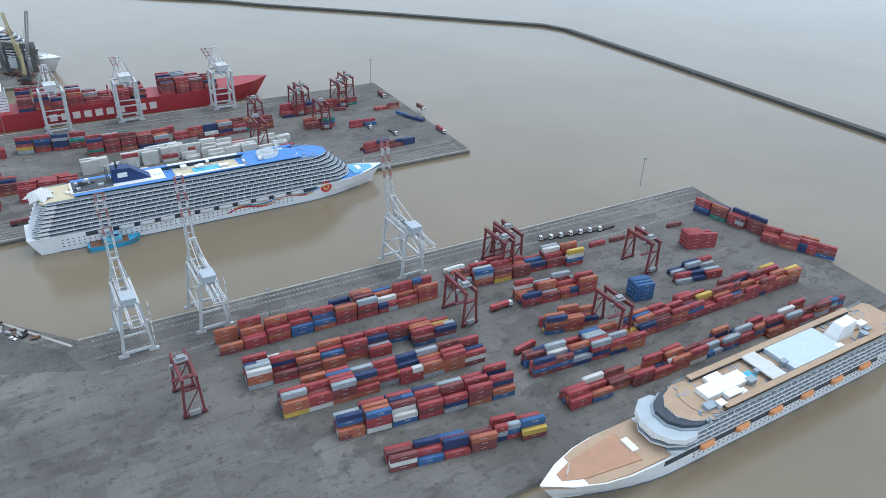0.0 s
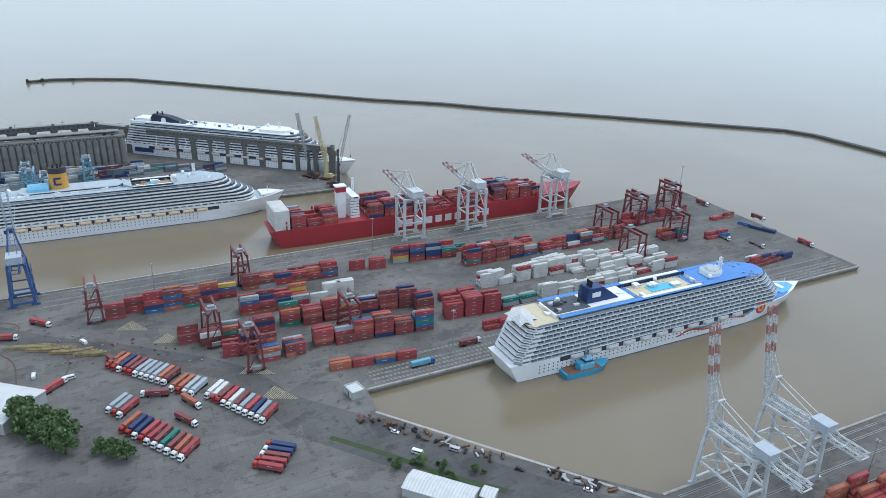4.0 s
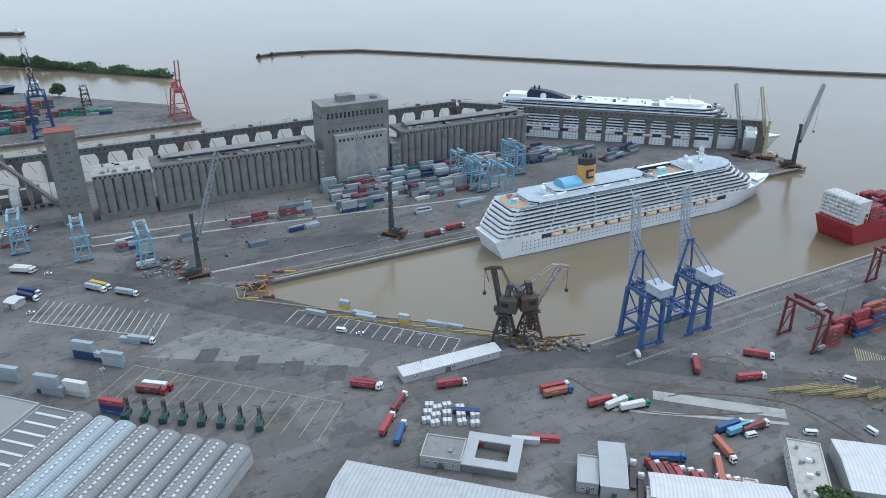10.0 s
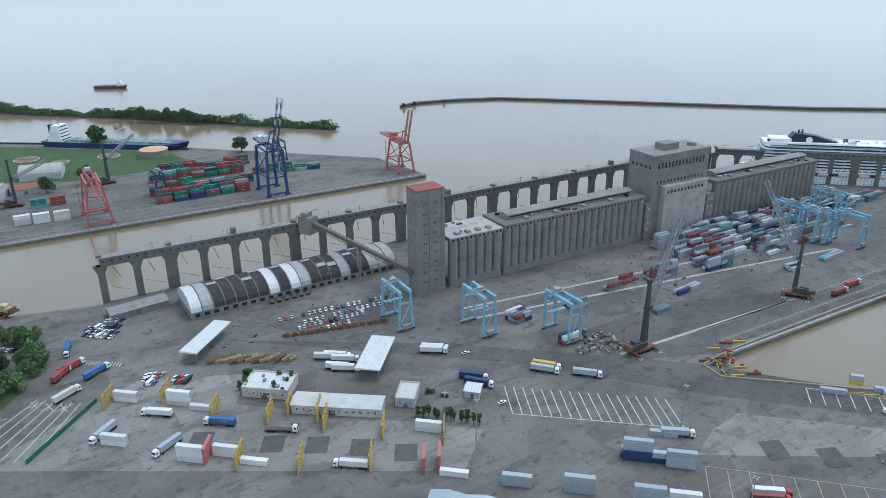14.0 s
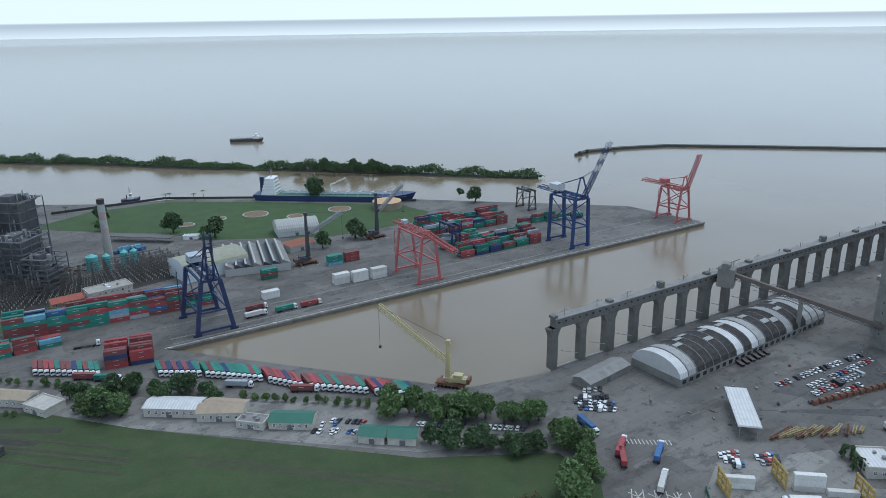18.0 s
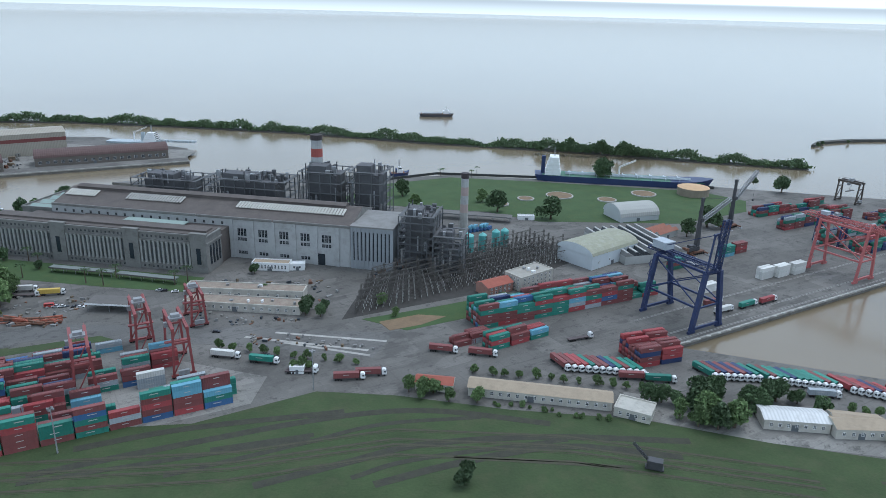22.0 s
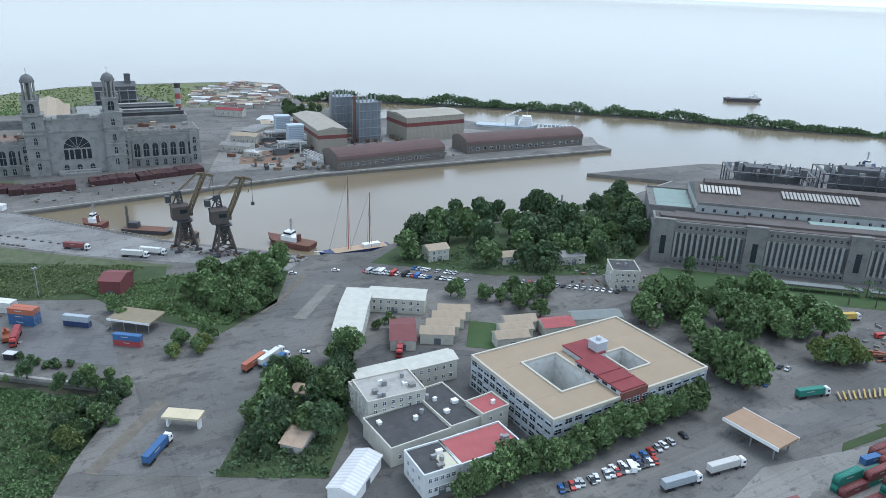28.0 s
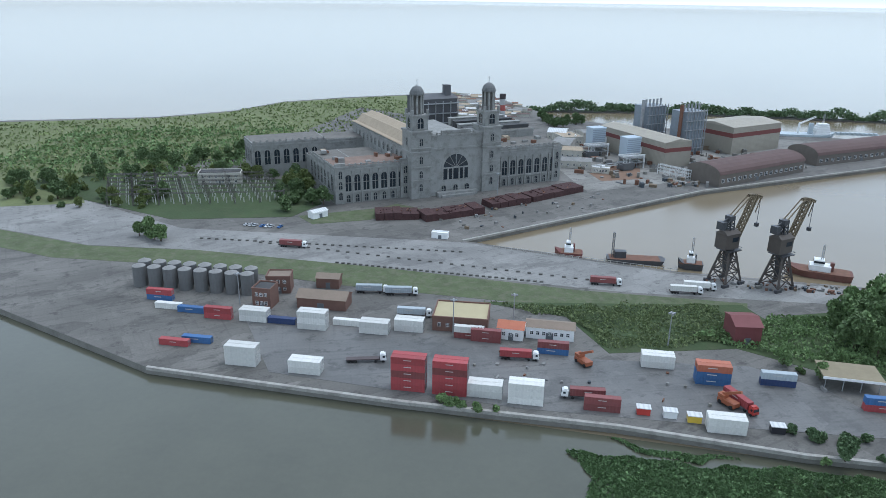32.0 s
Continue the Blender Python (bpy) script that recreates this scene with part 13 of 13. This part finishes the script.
patch("red_earth", [(-2128.2, 983.2), (-2097.0, 992.4), (-2088.2, 1028.0), (-2112.8, 1041.6), (-2134, 1012)], mat("reddish earth", (0.20, 0.125, 0.085), 0.95, 0.2, 7, 0.8, dirt=(0.13, 0.10, 0.08), world_space=True), 0.09, "reddish bare earth between plant buildings", "ground")
clutter([(-2081.4, 968.7), (-2058.1, 973.2), (-2056, 980), (-2079, 979)], 60, "orange and rusty scrap beside the quay warehouse", 31, 3.0)
ob = thing("white_scaffold", -2070, 1000, 0, head(-2072, 1014, -2052, 989), "white steel stair scaffold at the warehouse end", "scaffold")
for i in range(6):
    part("post", Shape().beam((-14 + i * 5.6, 0, 0), (-14 + i * 5.6, 0, 8), 0.4).beam((-14 + i * 5.6, 3, 0), (-14 + i * 5.6, 3, 8), 0.4), ROOF_WHITE, ob)
for z in (2.6, 5.2, 7.8):
    part("rail", Shape().beam((-14, 0, z), (14, 0, z), 0.5).beam((-14, 3, z), (14, 3, z), 0.5), ROOF_WHITE, ob)
grove([(-2157.7, 1220.1), (-2111.9, 1200.7), (-2098.9, 1240.1), (-2140, 1262)], 16, 1.1, group="field trees")
for i in range(3):
    px, py = -2097.6, 1025.8
    ob = thing("pipe_rack", px - 20 + i * 9, py - 8 + i * 5, 0, 29, "low rack of pale process pipes", "pipe rack", "pipe racks")
    part("pipe", Shape().beam((-14, 0, 4), (14, 0, 4), 1.2).beam((-14, 2, 5), (14, 2, 5), 0.8), ROOF_WHITE, ob)
    part("frame", Shape().beam((-10, -1, 0), (-10, -1, 4), 0.4).beam((10, -1, 0), (10, -1, 4), 0.4), STEEL, ob)
patch("plant_ground", [(-2144.3, 951.1), (-1801.0, 1108.1), (-1800.1, 1146.4), (-2006.7, 1180.9), (-2174.1, 1136.6)], CONCRETE_GROUND, 0.05, "grey concrete ground of the plant")
# portal cranes, boats and the tall ship at the basin head
portal_crane(-2106.6, 782.9, head(-2106.6, 782.9, -2083.2, 777.6) + 42, mat("dull umber crane paint", (0.085, 0.07, 0.06), 0.7, 0.2, 4, 0.4), "dull umber", 43, 13, arm=mat("ochre jib paint", (0.17, 0.13, 0.08), 0.7, 0.2, 3, 0.4))
portal_crane(-2083.2, 777.6, head(-2106.6, 782.9, -2083.2, 777.6) + 42, mat("dull umber crane paint", (0.085, 0.07, 0.06), 0.7, 0.2, 4, 0.4), "dull umber", 43, 13, arm=mat("ochre jib paint", (0.17, 0.13, 0.08), 0.7, 0.2, 3, 0.4))
tug(-2169.8, 822.2, -2184.1, 824.5, mat("dark red hull", (0.14, 0.045, 0.04), 0.7, 0.15, 4, 0.5), "dark red", 9)
ob, n = ship_from_plan("work_barge", -2157.2, 818.9, -2127.5, 816.1, 9, 2.4, CRANE_DARK, "low dark work barge moored at the basin head", RUST, 0.05, 0.2, 0.95, "barge")
part("winch_house", Shape().box(4, -2, 2.4, 10, 2, 6), CRANE_DARK, ob)
part("derrick", Shape().truss((3, 0, 2.4), (3, 0, 16), 1, 1, 6, 0.2), CRANE_DARK, ob)
tug(-2036.0, 795.8, -2064.0, 807.5, mat("rusty red hull", (0.15, 0.065, 0.05), 0.8, 0.25, 3, 0.5, dirt=(0.10, 0.08, 0.06)), "rusty red", 11)
tug(-2108.6, 807.9, -2120.5, 811.0, CRANE_DARK, "dark", 7)
ob, n = ship_from_plan("sailing_vessel", -1991.8, 803.4, -2028.8, 783.8, 8, 2.6, HULL_NAVY, "long dark sailing vessel with two bare red masts", DECK_TEAK, 0.3, 0.8, 0.7, "boat")
for x, h in ((n * 0.30, 36), (n * 0.62, 47)):
    m = part("mast", Shape().tube(x, 0, 2, h, 0.35, 0.22, 8), mat("red mast paint", (0.42, 0.12, 0.10), 0.5, 0.1, 3, 0.4), ob)
    part("rigging", Shape().beam((x, 0, h), (x + 12, 0, 3), 0.1).beam((x, 0, h), (x, 3.4, 3), 0.1).beam((x, 0, h), (x, -3.4, 3), 0.1), CRANE_DARK, m)
part("bowsprit", Shape().beam((n * 0.98, 0, 3), (n * 1.12, 0, 4), 0.4), WHITE, ob)
part("deckhouse", Shape().box(n * 0.15, -2, 2.6, n * 0.4, 2, 4.6), WHITE, ob)
for a, p, c in (((-1949.3, 843.4, -1959.3, 854.0), WHITE, "white"), ((-1870.7, 867.5, -1882.8, 876.7), WHITE, "white"), ((-1830.4, 890.4, -1842.0, 909.9), mat("rusty red hull", (0.25, 0.07, 0.05)), "rusty red"), ((-1870.8, 871.0, -1897.0, 877.7), CRANE_DARK, "dark")):
    tug(*a, p, c, 10)
cargo_vessel(-1920.0, 1194.4, -1855.3, 1187.1, 17, 5, DECK_GREY, "pale grey", DECK_GREY, house_at=0.82, house_high=11, pipes=True, name="coaster", label="pale coaster moored beyond the warehouses")
# gangway pier in the basin
ob = thing("quay_railing", 0, 0, 0, 0, "low pale railing along the basin head", "railing")
ax, ay, bx, by = -2218.1, 829.4, -2125.7, 797.8
for i in range(30):
    f = i / 29
    part("railing_post", Shape().beam((ax + (bx - ax) * f, ay + (by - ay) * f - 1.5, 0), (ax + (bx - ax) * f, ay + (by - ay) * f - 1.5, 1.3), 0.25), PALE_CONCRETE, ob)
part("rail", Shape().beam((ax, ay - 1.5, 1.2), (bx, by - 1.5, 1.2), 0.18), PALE_CONCRETE, ob)

# ---- far things: green reserve, tree island, breakwater ----
patch("reserve_ground", [(-2513.2, 960.6), (-2411.6, 1063.5), (-2350.0, 1328.2), (-2250, 1240), (-2150, 1296), (-2196, 1450), (-2242, 1466), (-2322, 1428), (-2385, 1398), (-2450, 1354), (-2490, 1278), (-2560, 1225), (-2900, 1130), (-2900, 800), (-2480, 900)], mat("reserve grass", (0.135, 0.155, 0.066), 0.95, 0.3, 40, 3.0, dirt=(0.19, 0.19, 0.105), world_space=True), 0.1, "green rough ground of the river reserve", "grass")
thicket("reserve_scrub", [(-2330, 1080), (-2260, 1200), (-2260, 1330), (-2330, 1415), (-2390, 1385), (-2450, 1345), (-2490, 1270), (-2560, 1220), (-2880, 1110), (-2880, 900), (-2440, 960)], 9000, 2.6, 1.7, leaf_mat("reserve scrub leaves", (0.175, 0.215, 0.082)), "distant green scrub and low woods", 0, 30.0)
thicket("reserve_woods", [(-2345, 1040), (-2330, 1120), (-2420, 1180), (-2600, 1140), (-2600, 980), (-2440, 960)], 6000, 7.0, 1.6, LEAF, "low dark woods of the river reserve", 0, 22.0)
grove([(-2500.2, 942.1), (-2396.3, 1021.3), (-2407.8, 1087.9), (-2528.5, 1010.8)], 30, 1.0, group="station grove")
grove([(-2350.8, 888.6), (-2321.4, 902.8), (-2346.5, 937.7), (-2365.6, 922.1)], 8, 1.1, group="station grove")
rng = random.Random(9)
huts = Shape()
for px, py in scatter([(-2255, 1245), (-2182, 1240), (-2146, 1305), (-2188, 1435), (-2256, 1445), (-2275, 1340)], 190, rng):
    w, d, h, m = rng.uniform(3, 8), rng.uniform(2.5, 5), rng.uniform(2.5, 4.5), rng.choice((0, 0, 1, 2, 2, 3, 4))
    huts.box(px - w, py - d, 0, px + w, py + d, h, 5).gable(px - w - 0.3, px + w + 0.3, py - d - 0.3, py + d + 0.3, h, rng.uniform(0.3, 1.5), m, m)
thing("far_settlement", 0, 0, kind="stuff", label="crowded low huts with rusty and pale roofs", category="huts", data=huts.mesh("far_settlement", RED_BROWN, ROOF_WHITE, tan, ROOF_GREY, RUST, STUCCO))
thicket("rubble_field", [(-2150, 1290), (-2196, 1440), (-2240, 1455), (-2300, 1400), (-2240, 1320)], 2500, 2.2, 1.6, mat("pale rubble", (0.34, 0.31, 0.27), 0.9, 0.2, 6, 0.6, each=0.2), "pale rubble and huts on the far bank", 0, 20)


def bank(name, pts, wide, top, label, tint, n, tree_high):
    """A low bank along a line on the water, with a close growth of trees on it."""
    s = Shape()
    lft, rgt = [], []
    for i, (x, y) in enumerate(pts):
        a, b = pts[max(0, i - 1)], pts[min(len(pts) - 1, i + 1)]
        d = Vector((b[0] - a[0], b[1] - a[1])).normalized()
        w = wide * (0.5 if i in (0, len(pts) - 1) else 1)
        lft.append((x - d.y * w, y + d.x * w))
        rgt.append((x + d.y * w, y - d.x * w))
    s.prism(lft + rgt[::-1], -6, top)
    thing(name, 0, 0, kind="structure", label=label, category="bank", data=s.mesh(name, mat("dark bank stone", (0.082, 0.082, 0.074), 0.9, 0.2, 8, 1.0, world_space=True)))
    if n:
        rng = random.Random(n)
        t = Shape()
        for i in range(n):
            k = rng.randrange(len(pts) - 1)
            seg = [math.hypot(pts[j + 1][0] - pts[j][0], pts[j + 1][1] - pts[j][1]) for j in range(len(pts) - 1)]
            k = rng.choices(range(len(seg)), seg)[0]
            f = rng.random()
            x, y = pts[k][0] + (pts[k + 1][0] - pts[k][0]) * f, pts[k][1] + (pts[k + 1][1] - pts[k][1]) * f
            h = tree_high * (0.62 + 0.9 * noise.noise((x / 28, y / 28, 3)) + 0.5 * noise.noise((x / 9, y / 9, 7)))
            leaf(t, (x + rng.gauss(0, wide * 0.45), y + rng.gauss(0, wide * 0.45), top + max(0.3, h) * rng.random() ** 0.6), 1.6, rng)
        thing(name + "_trees", 0, 0, kind="stuff", label="long low row of dark green trees on a river bank", category="trees", data=t.mesh(name + "_trees", tint))


bank("tree_island", [(-1091.2, 1114.0), (-1225.7, 1153.6), (-1369.6, 1199.9), (-1538.1, 1238.5), (-1705.0, 1292.0), (-1880.0, 1325.0), (-2030.0, 1343.0), (-2145.0, 1336.0)], 8, -1.6, "long narrow island bank in the river", LEAF_DARK, 26000, 11)
tree_line(-1390.6, 1182.4, -1261.6, 1152.1, 14, 1.5, "broad", LEAF_DARK, 5, "island trees")
# the breakwater
bank("breakwater", [(-1010, 1258), (-985, 1285), (-930, 1305), (-859, 1315), (-760, 1293), (-600, 1252), (-420, 1207), (-310, 1194), (-230, 1171), (-50, 1137), (90, 1106), (185, 1086), (216, 1062), (311, 901), (455, 649), (560, 480)], 4.5, 0.2, "long stone breakwater across the river", LEAF_DARK, 0, 0)
for px, py, k in ((-1005.2, 1254.4, 0.7), (-989.9, 1271.6, 0.6), (-945.9, 1286.5, 0.6)):
    tree(px, py, k, "broad", LEAF_DARK, "breakwater trees", -2)
lamp_mast(328.8, 842.0, 6)

# ---- loose ground detail of the last basin ----
clutter([(-2155.6, 1021.9), (-2127.5, 1126.1), (-2002.4, 1150.6), (-1944.2, 1036.3), (-2048.7, 970.7), (-2120.0, 966.3)], 260, "pipes, tanks and stored parts on the plant grounds", 11, 4.0)
clutter([(-2281.4, 891.2), (-2143.9, 953.6), (-2121.7, 931.5), (-2236.1, 846.2)], 60, "scrap and stored goods on the quay", 12, 1.6)
clutter([(-2243.2, 711.0), (-2100.7, 678.8), (-2110.6, 658.7), (-2228.7, 675.9)], 20, "pallets, tyres and debris on the container yard", 13)
clutter([(-1889.5, 774.7), (-1829.1, 771.0), (-1841.9, 738.6), (-1891.8, 742.3)], 40, "stored goods between the stores", 14)
clutter([(-2115.4, 788.2), (-2035.0, 776.6), (-2040.1, 763.4), (-2114.8, 775.8)], 90, "ropes, drums and debris on the basin quay", 15)
for k, (a, b) in enumerate((((-2347.8, 829.2), (-2163.0, 779.0)), ((-2300.7, 799.3), (-2197.4, 778.0)), ((-2382.4, 834.1), (-2236.4, 819.2)))):
    s = Shape()
    for i in range(34):
        f = i / 33
        x, y = a[0] + (b[0] - a[0]) * f, a[1] + (b[1] - a[1]) * f
        s.box(x - 0.9, y - 0.45, 0, x + 0.9, y + 0.45, 0.75)
    thing("kerb_blocks", 0, 0, kind="stuff", label="row of low dark kerb blocks in the road", category="kerb", data=s.mesh("kerb_blocks", mat("weathered kerb block", (0.12, 0.115, 0.105), 0.9, 0.2, 2, 0.4)))
# coping stones along the basin edges
COPING = mat("pale coping stone", (0.34, 0.325, 0.295), 0.9, 0.2, 6, 0.7, dirt=(0.17, 0.16, 0.145), world_space=True, dirt_amount=0.8)
for pts in ([(-2235.3, 838.9), (-2059.8, 960.2), (-1792, 1091)], [(-1973.2, 822.2), (-1854.6, 884.3), (-1767.7, 973.6)], [(-178, 316), (223, 526)], [(-324, 391), (48, 595)], [(-626, 457), (-148, 723)], [(-812, 526), (-386, 753)], [(-1180, 604), (-700, 868)], [(-1405, 650), (-975, 888)], [(-2355.1, 686.9), (-2260.8, 666.7), (-2185.6, 653.8), (-2131.0, 639.7), (-2078.7, 631.7)]):
    for (ax, ay), (bx, by) in zip(pts, pts[1:]):
        x0, y0, n, t = span(ax, ay, bx, by)
        thing("quay_coping", x0, y0, 0, t, kind="structure", label="pale worn coping stones along the quay edge", category="quay", data=Shape().box(-n / 2, -0.7, -0.9, n / 2, 0.7, 0.35).mesh("quay_coping", COPING))
# grass and trees round the old station
patch("station_lawn", [(-2337.3, 880.4), (-2290.6, 899.9), (-2277.5, 911.3), (-2260.7, 901.0), (-2292.7, 874.7), (-2325.4, 864.1)], mat("patchy rough grass", (0.085, 0.105, 0.050), 0.95, 0.3, 9, 1.0, 0.5, dirt=(0.15, 0.135, 0.10), world_space=True, dirt_amount=0.8), 0.12, "thin lawn before the old station", "lawn")
patch("station_green", [(-2466.0, 898.0), (-2412.1, 868.7), (-2340.9, 878.2), (-2326.9, 909.4), (-2353.4, 971.4), (-2500.0, 975.0), (-2560.0, 950.0)], GRASS, 0.14, "rough grass around the small switchyard", "grass")
grove([(-2352.0, 930.0), (-2330.0, 905.0), (-2346.9, 975.0), (-2490.0, 985.0), (-2480, 968), (-2370, 965)], 26, 1.1, ("broad",), [LEAF, LEAF_PALE], "station grove")
house(-2422.5, 950.4, -2393.1, 954.9, 14, 8, STUCCO, dark_flat, rows=2, cols=6, label="grey stucco annex beside the old station")
# worn dirt strips along the street edges
for pts, w in (([(-2071.5, 581.3), (-2066.9, 608.9), (-2064.0, 623.6)], 5.0), ([(-2020.1, 661.8), (-2028.1, 629.7), (-2029.0, 603.6)], 3.0), ([(-2045.8, 701.4), (-2037.5, 725.9), (-2032.5, 750.3)], 2.5)):
    road("dirt_strip", pts, w, mat("dusty verge", (0.16, 0.14, 0.115), 0.95, 0.3, 4, 0.7, dirt=(0.08, 0.085, 0.05), world_space=True), 0.1, "dusty strip of bare ground beside the street", "ground")

grove([(-2568.6, 959.9), (-2448.9, 965.4), (-2410.1, 889.1), (-2527.2, 889.2)], 60, 1.0, ("broad", "bush"), [LEAF, LEAF_PALE], "station grove")


finish_bulk()
finish_trees()
